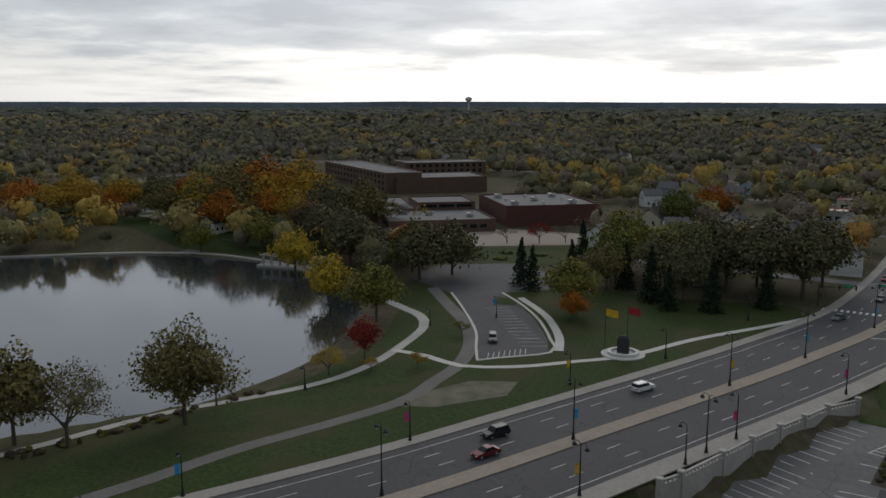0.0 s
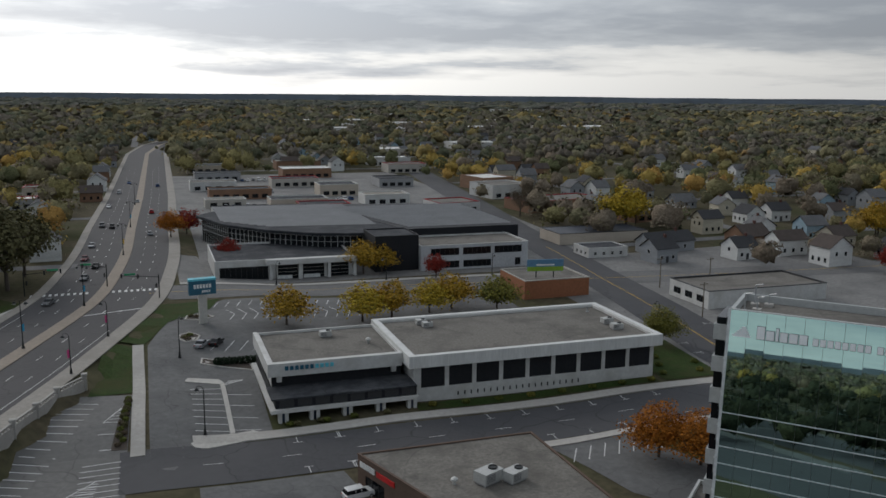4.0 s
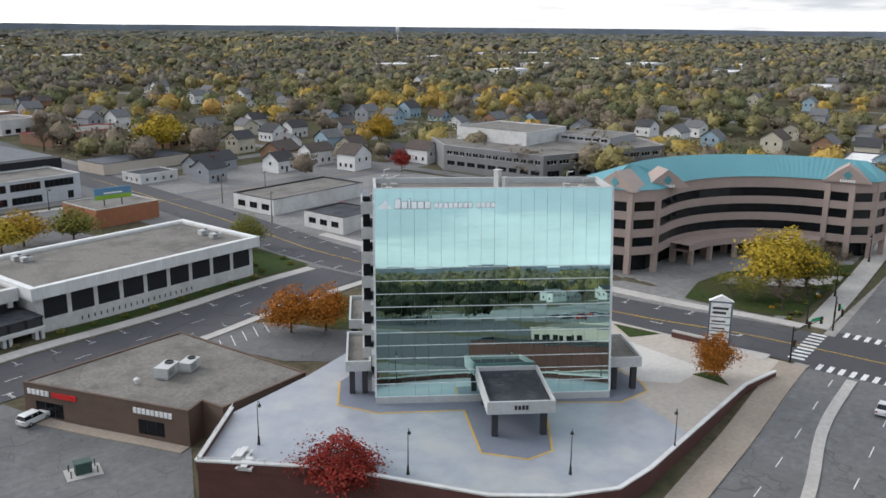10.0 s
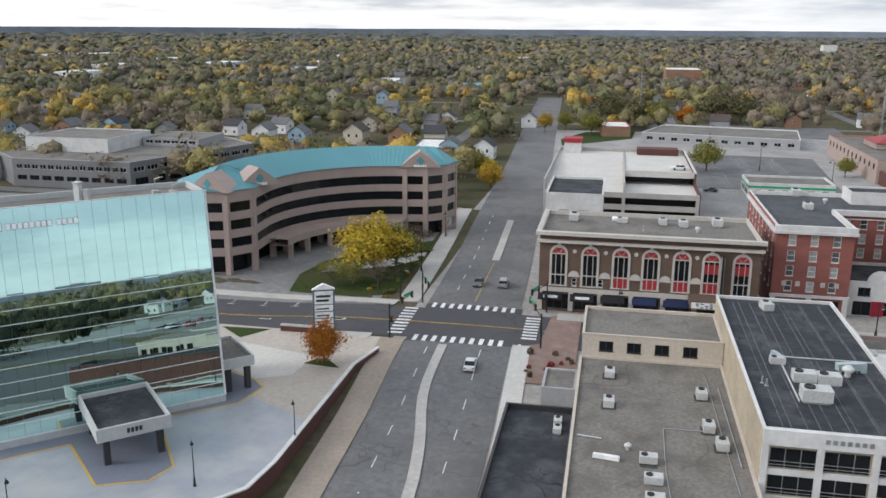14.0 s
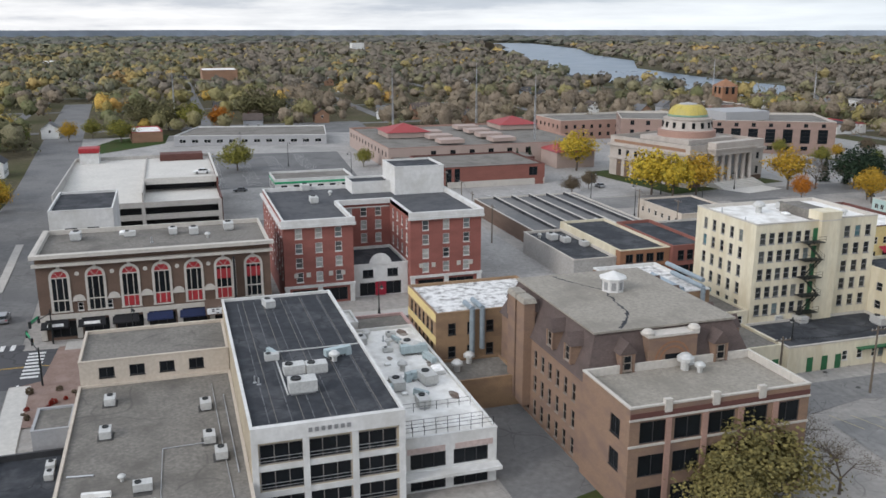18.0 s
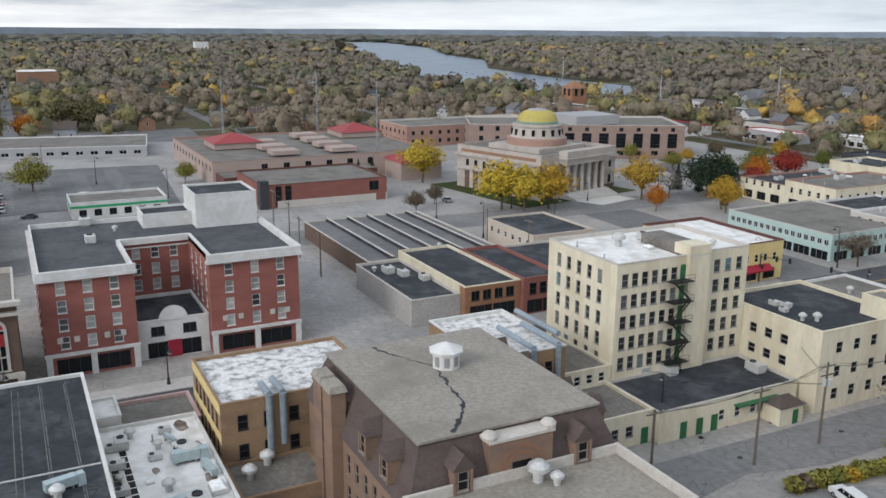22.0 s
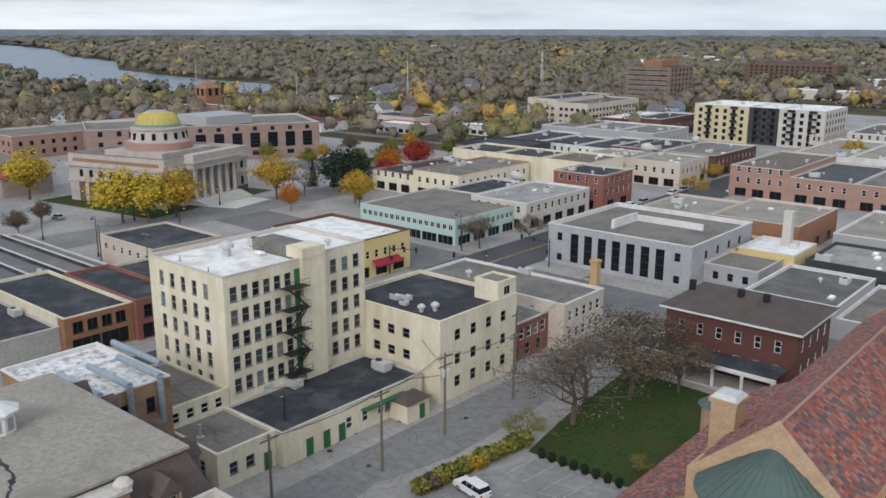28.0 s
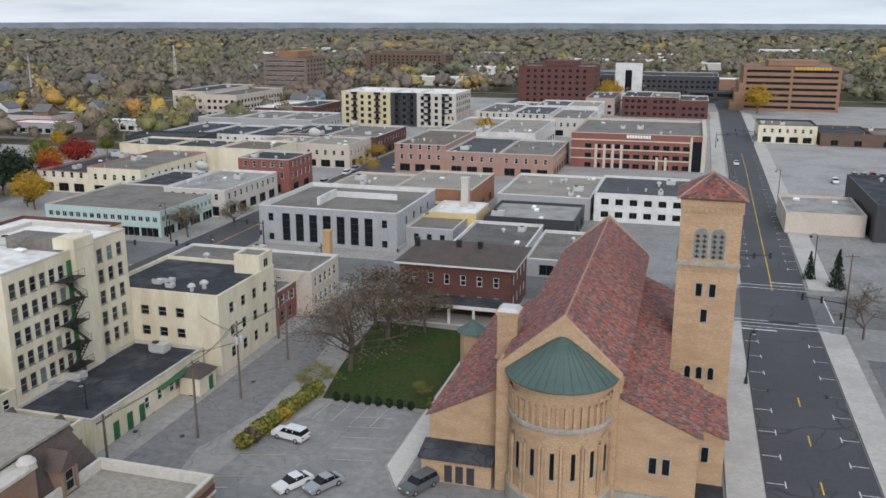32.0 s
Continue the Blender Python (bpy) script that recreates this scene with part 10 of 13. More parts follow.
def arrow(x, y, rz):
    bm = bmesh.new()
    M = pose(x, y, ground_z(x, y) + 0.16, 0, 0, rz)
    for co in (((-1.6, -0.1, 0), (0.5, -0.1, 0), (0.5, 0.1, 0), (-1.6, 0.1, 0)), ((0.5, -0.1, 0), (0.9, 0.5, 0), (0.75, 0.75, 0), (0.3, 0.1, 0)), ((0.3, 0.75, 0), (1.1, 0.55, 0), (0.95, 1.15, 0), (0.9, 1.2, 0))):
        f = quad(bm, *[M @ Vector(c) for c in co])
        f.normal_update()
        if f.normal.z < 0:
            f.normal_flip()
    tagged(new("turn_arrow", mesh_of("turn_arrow", bm, PAINT)), "white painted turn arrow on the road", "road marking")


arrow(111.5, 42, -90)
arrow(111.5, 56, -90)
strip("median_street", CONCRETE, smooth_line([(102, 20.8), (95, 20.6), (83, 20), (68.6, 17.3), (54, 15.6), (30, 15)], 4), 0.75, 0.75, 0.28, "narrow tan concrete median of the street", "median", thick=0.2, cells=1)
strip("median_street_east", CONCRETE, dense([(160, 19.8), (203, 21.5)], 5), 0.9, 0.9, 0.28, "narrow concrete median of the street", "median", thick=0.2, cells=1)
bars("centre_line", [(127, 19.3, 158, 19.9)], 0.12, PAINT_Y, 0.15, "yellow centre line of the street")
bars("lane_dashes", along(ST_C, 65, 112, 4.8, 3, 6) + along(ST_C, 140, 220, 4.6, 3, 6) + along(ST_C, 65, 112, -4.2, 3, 6), 0.13, PAINT, 0.14, "white dashed lane lines of the street")
# pavements beside the streets
for nm, ln, l, r, lb, mt in (("pavement_street_north", dense([(26, 15.5), (104, 18.5)], 5), 13.5, -9.2, "tan concrete pavement below the plaza wall", TANWALK),
                             ("pavement_street_south", dense([(26, 15.5), (104, 18.5)], 5), -9.2, 12.2, "pale concrete pavement beside the shops", CONCRETE_PALE),
                             ("pavement_theatre", dense([(122.5, 3), (122.5, -90)], 6), 1.2, 3.0, "worn brick-edged pavement in front of the theatre", CONCRETE),
                             ("pavement_office", dense([(124, 30.5), (215, 35)], 5), 3.6, 0.6, "concrete pavement in front of the curved office", CONCRETE),
                             ("pavement_bank", dense([(2, 137.7), (104, 138.9)], 5), 1.6, 1.4, "concrete pavement beside the bank", CONCRETE),
                             ("pavement_low_office", dense([(28, 119.8), (104, 121)], 5), 1.2, 1.2, "concrete pavement beside the low office", CONCRETE),
                             ("pavement_church_west", dense([(-1.6, -98), (-1.6, -178)], 6), 2.1, 2.1, "pale concrete pavement beside the church", CONCRETE),
                             ("pavement_lot_west", dense([(-18.4, -98), (-18.4, -176)], 6), 2.0, 2.0, "pale concrete pavement beside a car park", CONCRETE),
                             ("pavement_shops", dense([(-2.5, -202), (-6.0, -560)], 12), 2.4, 2.4, "pale concrete pavement beside shops", CONCRETE),
                             ("pavement_shops_west", dense([(-20, -202), (-24.0, -560)], 12), 2.4, 2.4, "pale concrete pavement along the church street", CONCRETE),
                             ("pavement_side_west", dense([(104.2, 34), (105, 66), (106.6, 120)], 5), 1.5, 1.3, "concrete pavement along the side street", CONCRETE),
                             ("pavement_side_east", dense([(123, 34), (125, 80), (128, 160)], 5), 1.3, 1.5, "concrete pavement along the side street", CONCRETE),
                             ("pavement_station", dense([(4, 242.4), (116, 239.5)], 6), 1.5, 1.2, "concrete pavement in front of the fire station", CONCRETE)):
    strip(nm, mt, ln, l, r, 0.25, lb, "pavement", thick=0.2, cells=1)
# brick-paved walk beside the theatre corner
patch("pavement_pavers", PAVERS, [(90, 8.8), (90, -1.5), (122, -1.5), (121.5, 4), (106, 5), (104, 8.8)], 0.21, "reddish brick pavers with planting beds", "pavement")
patch("lawn_office", GRASS, [(126, 44), (128, 36), (160, 37), (176, 37), (168, 47), (152, 58), (140, 60), (128, 58)], 0.14, "leaf-strewn lawn in front of the curved office", "lawn")
patch("office_plaza", CONCRETE, [(150, 42), (158, 36.5), (164, 37), (158, 48), (148, 56), (142, 56)], 0.2, "curved concrete forecourt of the office", "plaza")
patch("lawn_school", GRASS_GREEN, [(33, -62), (50, -57), (52, -64), (36, -72)], 0.12, "small mown lawn in the school yard", "lawn")
patch("yard_school", ASPHALT_MID, [(40, -51.3), (76.3, -51.3), (76.3, -61.9), (50, -61.9), (34, -60)], 0.1, "worn asphalt school yard", "yard")
# bank car park
LOT = mat("patched_car_park_asphalt", (0.125, 0.124, 0.122), 0.92, grain=1.0, big=0.1, var=0.2, stain=(0.085, 0.085, 0.085), crack=0.14)
WALL_LOT = mat("mid_grey_sealed_asphalt", (0.142, 0.138, 0.132), 0.92, grain=1.0, big=0.07, var=0.18, stain=(0.108, 0.106, 0.102), crack=0.08)
patch("parking_wall_lot", WALL_LOT, [(-32, 118), (-8, 116), (-8, 134), (-7.2, 158), (-17, 160), (-22, 146)], 0.07, "grey asphalt car park below the wall", "parking lot")
patch("parking_bank", LOT, [(-4.6, 122), (-4.6, 185), (0, 207), (14, 222), (60, 224), (88, 219), (88, 172), (40, 172), (15, 171), (15, 138), (4, 136)], 0.075, "dark grey bank car park with white stall lines", "parking lot")
strip("pavement_bank_walk", CONCRETE, dense([(-6.4, 134), (-6.2, 160), (-6.5, 186)], 4), 1.1, 1.1, 0.2, "concrete walk between the car parks", "pavement", thick=0.2, cells=1)
patch("lawn_bank_corner", GRASS_GREEN, [(-12.5, 186), (-7.4, 185), (-7.4, 159), (-14.8, 159)], 0.15, "mown grass beside the wall", "lawn")
patch("lawn_bank_sign", GRASS_GREEN, [(-3.5, 218), (13, 223), (10, 213), (0, 203), (-5.2, 186), (-11, 188)], 0.15, "mown grass under the bank sign", "lawn")
patch("lawn_wall_foot", GRASS, [(-45, 98), (-33.5, 118), (-32.5, 112), (-20, 100), (-30, 86)], 0.12, "rough grass below the avenue", "lawn")
patch("lawn_bank_side", GRASS_GREEN, [(41, 140.5), (91, 141.5), (91, 144.4), (41, 143.8)], 0.14, "narrow grass strip beside the bank", "lawn")
patch("lawn_bank_end", GRASS_GREEN, [(92.5, 141.5), (106, 142), (108, 166), (93, 170)], 0.14, "grass at the end of the bank", "lawn")
patch("parking_low_office", LOT, [(2, 121), (2, 90), (12, 81), (24.3, 76.4), (33, 88.8), (24, 115.8), (23, 121)], 0.08, "cracked asphalt car park of the low office", "parking lot")
strip("walk_low_office", TANWALK, dense([(22.9, 115.7), (31.9, 88.7)], 4), 1.0, 1.0, 0.22, "tan concrete walk in front of the low office", "pavement", thick=0.2, cells=1)
tb = thing("utility_cabinet", "dark green utility cabinet on a kerbed island", "utility cabinet", 20, 93.8, ground_z(20, 93.8), -20)
for nm, mt, b_ in (("island", CONCRETE, (-2.2, -1.7, 0, 2.2, 1.7, 0.24)), ("body", mat("green_cabinet_paint", (0.035, 0.07, 0.055), 0.6), (-1.0, -0.7, 0.24, 1.0, 0.7, 1.7)), ("lid", mat("green_cabinet_paint", (0.035, 0.07, 0.055), 0.6), (-1.1, -0.8, 1.7, 1.1, 0.8, 1.85))):
    bm = bmesh.new()
    box(bm, *b_, taper=0.06 if nm == "lid" else 0.0)
    part(nm, bm, mt, tb)
for x, y in ((1.6, -1.0), (1.6, 1.0), (-1.6, -1.0), (-1.6, 1.0)):
    bm = bmesh.new()
    tube(bm, (x, y, 0.2), (x, y, 1.2), 0.09, n=8)
    part("bollard", bm, mat("green_cabinet_paint", (0.035, 0.07, 0.055), 0.6), tb)
patch("parking_tower", LOT, [(56, 120), (70, 119), (84, 88), (70, 86), (60, 100)], 0.08, "asphalt car park behind the low office", "parking lot")
patch("lawn_tower_back", GRASS, [(72, 118), (92, 119), (98, 92), (86, 90), (76, 104)], 0.12, "grass strip behind the tower", "lawn")
ST_ = []
for i in range(17):
    f = i / 16
    x, y = -29.0 + 11.0 * f, 120.5 + 36 * f
    ST_.append((x, y, x + 5.2, y - 1.9))
for i in range(8):
    ST_.append((2.6, 141.2 + i * 2.45, 8.0, 140.6 + i * 2.45))
    if i < 4:
        ST_.append((8.9, 141.0 + i * 4.6, 13.2, 140.4 + i * 4.6))
    ST_.append((-14.5, 119.5 + i * 1.9, -8.8, 119.7 + i * 1.9))
for i in range(14):
    ST_.append((8 + i * 2.8, 214, 9.6 + i * 2.8, 219.2))
    if i > 1:
        ST_.append((8 + i * 2.8, 201, 9.6 + i * 2.8, 206.2))
        ST_.append((9.6 + i * 2.8, 206.2, 8 + i * 2.8, 211))
for i in range(11):
    ST_.append((5 + i * 2.9, 181, 7.5 + i * 2.9, 187))
for i in range(7):
    ST_.append((57 + i * 2.6, 112, 60 + i * 2.6, 117))
for i in range(6):
    ST_.append((-11.6 + i * 0.55, 146.0 + i * 1.15, -8.3, 145.3 + i * 1.35))
    ST_.append((-16.0 + i * 0.7, 122.6 + i * 0.75, -12.2 + i * 0.1, 122.2 + i * 0.8))
    ST_.append((9.0 + i * 0.55, 160.0 + i * 0.2, 9.9 + i * 0.5, 161.9))
ST_ += [(-11.8, 145.8, -8.4, 153.0), (-16.2, 122.4, -12.2, 127.0), (9.0, 159.6, 12.3, 161.9), (-13.0, 137.5, -9.4, 137.2), (-12.4, 142.0, -9.0, 141.7)]
bars("stall_line", ST_, 0.16, PAINT, 0.13, "white stall lines of the bank car park")
KERB = mat("kerb_concrete", (0.44, 0.42, 0.385), 0.9, grain=1.5, big=0.3, var=0.14)
MULCH = mat("dark_bark_mulch", (0.06, 0.047, 0.037), 0.95, grain=3, var=0.35, bump=0.4)
for lab_, bed_, pl_ in (("pale concrete island at the head of the stalls", None, [(1.8, 162.6), (2.4, 164.4), (8.0, 162.6), (8.9, 160.6), (7.8, 160.0)]),
                        ("narrow pale concrete island between two stall rows", None, [(8.05, 139.6), (8.85, 139.6), (8.9, 160.3), (8.05, 160.2)]),
                        ("rounded pale concrete island by the street", None, [(1.6, 136.6), (2.2, 135.2), (4.0, 134.6), (9.0, 136.0), (12.6, 137.4), (13.2, 139.0), (11.8, 140.2), (8.9, 139.5), (3.0, 138.6)]),
                        ("kerbed bed with low plants in the car park", 1, [(1.6, 188.6), (2.0, 191.4), (4.2, 193.0), (6.4, 190.0), (5.4, 186.6), (3.0, 186.0)]),
                        ("kerbed bed round the sign pylon", 1, [(3.6, 203.8), (4.2, 207.6), (8.0, 208.6), (10.4, 205.0), (7.6, 202.4)]),
                        ("kerbed bed under a clipped hedge", 1, [(5.2, 172.2), (5.6, 175.4), (15.0, 173.0), (15.2, 166.8)])):
    o = patch("traffic_island", KERB, pl_, 0.24, lab_, "traffic island", kind="", thick=0.24)
    if bed_:
        patch("bed", MULCH, inset(pl_ if sum(a[0] * b[1] - b[0] * a[1] for a, b in zip(pl_, pl_[1:] + pl_[:1])) > 0 else pl_[::-1], 0.35), 0.262, parent=o)
o = patch("planting_bed", MULCH, [(-10.4, 137.0), (-8.0, 136.6), (-7.5, 156.0), (-8.2, 157.0)], 0.16, "mulched planting bed with low shrubs along the walk", "planting bed", kind="", thick=0.1)
for i in range(17):
    shrub(-9.0 + i * 0.07 + (0.35 if i % 2 else -0.35) * (1 - i / 24), 138.2 + i * 1.08, 1.1, 0.75 + 0.2 * (i % 3), ("brown", "green", "dark")[i % 3], "low shrub in the bed beside the walk")
for x, y, lf in ((3.0, 189.0, "dark"), (4.2, 190.4, "green"), (3.6, 187.4, "brown"), (6.4, 205.4, "brown"), (5.2, 206.2, "dark"), (8.4, 205.0, "green"), (18.0, 141.0, "green"), (23.4, 141.0, "dark"), (29.2, 141.0, "green"), (35.2, 141.0, "dark"), (19.2, 140.9, "dark"), (24.4, 140.9, "green")):
    shrub(x, y, 1.5, 0.9, lf, "low shrub in a small kerbed bed")
SL = [(44 + k * 2.75, -127.5, 44.5 + k * 2.75, -122) for k in range(4)] + [(41 + k * 0.3, -113.5 - k * 2.9, 46.5 + k * 0.3, -112.5 - k * 2.9) for k in range(5)] + [(14.5 + k * 2.8, -104.6, 13.8 + k * 2.8, -99.5) for k in range(9)] + [(52 + k * 0.9, -112 + k * 2.9, 57 + k * 0.9, -110.5 + k * 2.9) for k in range(4)]
bars("stall_line", SL[:9], 0.12, mat("faded_stall_paint", (0.36, 0.35, 0.31), 0.8, grain=2, var=0.3), 0.13, "faded stall lines of the church car park")
bars("stall_line", SL[9:], 0.12, mat("worn_stall_paint", (0.42, 0.36, 0.22), 0.8, grain=2, var=0.35), 0.13, "worn yellowish stall lines of the church car park")
EL = [(270 + k * 2.8, y, 270.5 + k * 2.8, y + 5) for y in (-70, -58, -46, -34) for k in range(26)] + [(222 + k * 2.9, y, 222.5 + k * 2.9, y + 5) for y in (-128, -118) for k in range(6)]
bars("stall_line", EL, 0.14, PAINT, 0.12, "white stall lines of the wide east car park")
bars("stall_line", bars_courts, 0.13, PAINT, 0.12, "white stall lines of the court car park")
WL = [(-58 + k * 2.8, y, -57.5 + k * 2.8, y + 5) for y in (-150, -138, -126, -114) for k in range(12)]
patch("parking_west_lot", LOT, rect(-62, -165, -22, -100), 0.09, "dark asphalt car park across from the church", "parking lot")
bars("stall_line", WL, 0.12, PAINT, 0.13, "white stall lines across from the church")
patch("parking_east", LOT, [(266, -80), (346, -86), (352, -26), (266, -26)], 0.085, "dark asphalt of the wide east car park", "parking lot")
patch("parking_depot", LOT, [(414, -118), (470, -122), (470, -20), (428, -24)], 0.085, "asphalt van yard behind the depot", "parking lot")
patch("parking_court", LOT, [(206, -286), (262, -292), (268, -262), (214, -250)], 0.085, "asphalt car park beside the county office", "parking lot")
patch("lawn_east", GRASS_GREEN, [(370, 18), (400, -14), (432, -16), (424, 9), (392, 20)], 0.12, "green lawn beside the curving street", "lawn")
patch("parking_hotel", LOT, rect(152, -76, 206, -66), 0.09, "asphalt car park behind the hotel", "parking lot")


# balustrade on the retaining wall above the car park
WALLP = [(-34.5, 112), (-32.7, 116), (-29.6, 126.5), (-27.2, 134.7), (-24.6, 142.4), (-22, 149.2), (-19.5, 156.5), (-15.5, 163)]
bw_ = thing("balustrade", "pale concrete balustrade wall with capped posts along the avenue", "balustrade")
for i, p in enumerate(WALLP):
    zb = min(ground_z(p[0] + 3, p[1]), 0)
    bm = bmesh.new()
    box(bm, p[0] - 0.42, p[1] - 0.42, zb - 0.5, p[0] + 0.42, p[1] + 0.42, 1.25)
    box(bm, p[0] - 0.55, p[1] - 0.55, 1.25, p[0] + 0.55, p[1] + 0.55, 1.45, taper=0.08)
    part("post", bm, CONCRETE, bw_)
    if i + 1 < len(WALLP):
        q = WALLP[i + 1]
        a, b = Vector(p), Vector(q)
        ang = math.degrees(math.atan2(b.y - a.y, b.x - a.x))
        L = (b - a).length
        bm = bmesh.new()
        box(bm, 0.4, -0.3, zb - 0.6, L - 0.4, 0.3, 0.35)
        part("retaining_panel", bm, CONCRETE, bw_, m=pose(a.x, a.y, 0, 0, 0, ang))
        bm = bmesh.new()
        box(bm, 0.4, -0.2, 0.82, L - 0.4, 0.2, 1.0)
        part("top_rail", bm, CONCRETE, bw_, m=pose(a.x, a.y, 0, 0, 0, ang))
        for k in range(int(L / 0.9)):
            bm = bmesh.new()
            lathe(bm, [(0.13, 0.35), (0.17, 0.5), (0.1, 0.7), (0.14, 0.82)], 6, 0.8 + k * 0.9, 0)
            part("baluster", bm, CONCRETE, bw_, m=pose(a.x, a.y, 0, 0, 0, ang))

# park between the avenue and the lake
# two unseen dark grounds, added only to darken what the mirror tower reflects
patch("parking_west", ASPHALT_NEW, [(-52, -94), (-14, -56), (-14, 4), (-60, 8), (-100, 4), (-200, 60), (-330, 60), (-330, -94)], 0.05, "unseen dark ground added west of the shops to darken the tower reflection", "parking lot", size=12)
patch("parking_near_shops", ASPHALT_NEW, [(-14, -56), (23.7, -56), (23.7, -2.6), (13.5, -2.6), (13.5, 7), (-14, 5)], 0.045, "unseen dark ground added beside the low shops for the tower reflection", "parking lot", size=12)
PARK = [(-104, 8), (-93, 40), (-79, 75), (-66, 105), (-53, 141), (-42, 175), (-31, 226), (-40, 236), (-75, 226), (-108, 232), (-140, 226), (-150, 210), (-130, 186), (-117, 160), (-113, 132), (-116, 108), (-124, 84), (-140, 30), (-146, 8)]
patch("lawn_park", GRASS, PARK, 0.06, "mown green park lawn beside the lake", "lawn")
patch("bare_patch", mat("bare_sandy_earth", (0.125, 0.112, 0.078), 0.95, var=0.35, big=0.3, grain=0.6, stain=(0.055, 0.065, 0.025)), [(-78, 122), (-70, 134), (-72, 142), (-80, 138), (-85, 128), (-84, 120)], 0.1, "bare sandy patch in the lawn", "ground")
GRAVEL = mat("grey_gravel_path", (0.13, 0.122, 0.11), 0.95, grain=2.5, var=0.2)
strip("path_gravel", GRAVEL, smooth_line([(-106, 40), (-98, 71), (-94.2, 93.2), (-85.5, 120.9), (-86.5, 135), (-88, 147), (-94, 162), (-104, 177), (-117, 191), (-135, 210)], 4), 1.7, 1.7, 0.11, "grey gravel path through the park", "path", cells=1)
strip("path_lake", CONCRETE, smooth_line([(-136, 45), (-127.1, 75), (-122, 101), (-109, 123.7), (-106, 140), (-109, 158), (-113, 172), (-120, 181), (-128, 186.4), (-150, 200)], 4), 1.3, 1.3, 0.12, "pale concrete path along the lake", "path", cells=1)
strip("path_white", CONCRETE_PALE, smooth_line([(-108, 152), (-98, 150), (-87, 146), (-77, 150), (-68, 160), (-60, 170), (-52, 190), (-40, 212), (-33, 226)], 4), 0.9, 0.9, 0.13, "pale concrete walk to the memorial", "path", cells=1)
patch("parking_park", ASPHALT, [(-85.5, 151), (-75.5, 163), (-80, 172), (-89.6, 186), (-101, 199), (-112, 209), (-126, 206), (-112, 190), (-98, 172), (-91, 160)], 0.1, "dark asphalt park car park with white stalls", "parking lot")
patch("parking_park_turn", ASPHALT_NEW, [(-126, 206), (-112, 209), (-104, 216), (-96, 232), (-128, 250), (-150, 236), (-148, 218)], 0.11, "dark asphalt turning circle by the school", "parking lot")
patch("island_park", GRASS_GREEN, [(-112, 205), (-106, 204), (-101, 198), (-106, 197)], 0.2, "grass island in the car park", "lawn")
bars("stall_line", [(-77.5 - k * 2.05, 167 + k * 2.35, -82.5 - k * 2.05, 164.2 + k * 2.35) for k in range(13)] + [(-84.5 + k * 0.8, 152.5 + k * 0.9, -86.3 + k * 0.8, 156.5 + k * 0.9) for k in range(8)], 0.12, PAINT, 0.17, "white stall lines of the park car park")
strip("kerb_park", CONCRETE_PALE, smooth_line([(-85.8, 150.6), (-75, 163), (-79.5, 172.5), (-89, 186.5), (-100.5, 199.5), (-111.5, 209.6)], 4), 0.35, 0.35, 0.22, "pale kerb of the park car park", "kerb", thick=0.2, cells=1)
strip("kerb_park_west", CONCRETE_PALE, smooth_line([(-85.8, 150.6), (-91.5, 160), (-98.5, 172), (-112.5, 190), (-126, 206)], 4), 0.3, 0.3, 0.22, "pale kerb of the park car park", "kerb", thick=0.2, cells=1)
strip("walk_park", CONCRETE_PALE, smooth_line([(-74, 165), (-79, 176), (-90, 192), (-104, 206)], 4), 1.0, 1.0, 0.16, "pale walk beside the park car park", "path", cells=1)
patch("lawn_far_shore", GRASS_GREEN, [(-420, 240), (-300, 235), (-256, 222), (-216, 228), (-190, 224), (-200, 262), (-280, 300), (-420, 330)], 0.1, "green lawn on the far shore of the lake", "lawn")
patch("sand_far_shore", mat("pale_sand_court", (0.30, 0.255, 0.2), 0.95, var=0.15), [(-330, 262), (-285, 252), (-270, 270), (-320, 290)], 0.14, "pale sand court on the far shore", "ground")
strip("lake_wall", CONCRETE, smooth_line([(-330, 151), (-300, 177), (-256, 215), (-215, 223), (-185, 215)], 8), 0.6, 0.6, 0.4, "low pale wall along the lake shore", "wall", thick=0.8, cells=1)
pg = thing("pergola", "pale concrete pergola with columns at the lake end", "pergola", -196, 219, ground_z(-196, 222), 12)
for i in range(9):
    bm = bmesh.new()
    box(bm, -13 + i * 3.2, -0.35, -1.5, -12.3 + i * 3.2, 0.35, 3.2)
    part("column", bm, CONCRETE, pg)
    bm = bmesh.new()
    box(bm, -12.9 + i * 3.2, -1.6, 3.5, -12.4 + i * 3.2, 3.2, 3.8)
    part("rafter", bm, CONCRETE, pg)
for y in (-0.3, 2.2):
    bm = bmesh.new()
    box(bm, -14, y - 0.2, 3.2, 14, y + 0.2, 3.5)
    part("beam", bm, CONCRETE, pg)
bm = bmesh.new()
box(bm, -14.5, -1.5, -3, 14.5, 3.5, 0.1)
part("terrace", bm, CONCRETE, pg)
# memorial with flags
mm = thing("memorial", "round paved memorial with a dark stone panel", "memorial", -61.5, 170, 0)
bm = bmesh.new()
lathe(bm, [(4.6, -0.3), (4.6, 0.3), (4.2, 0.36), (0.01, 0.36)], 24)
part("base", bm, CONCRETE_PALE, mm)
bm = bmesh.new()
lathe(bm, [(3.3, 0.36), (3.3, 0.9), (2.6, 0.9), (2.6, 0.36)], 24)
part("ring_wall", bm, WHITE, mm)
bm = bmesh.new()
box(bm, -1.3, -0.25, 0.36, 1.3, 0.25, 3.6)
box(bm, -1.1, -0.2, 3.6, 1.1, 0.2, 4.2, taper=0.15)
part("panel", bm, DARKWALL, mm)
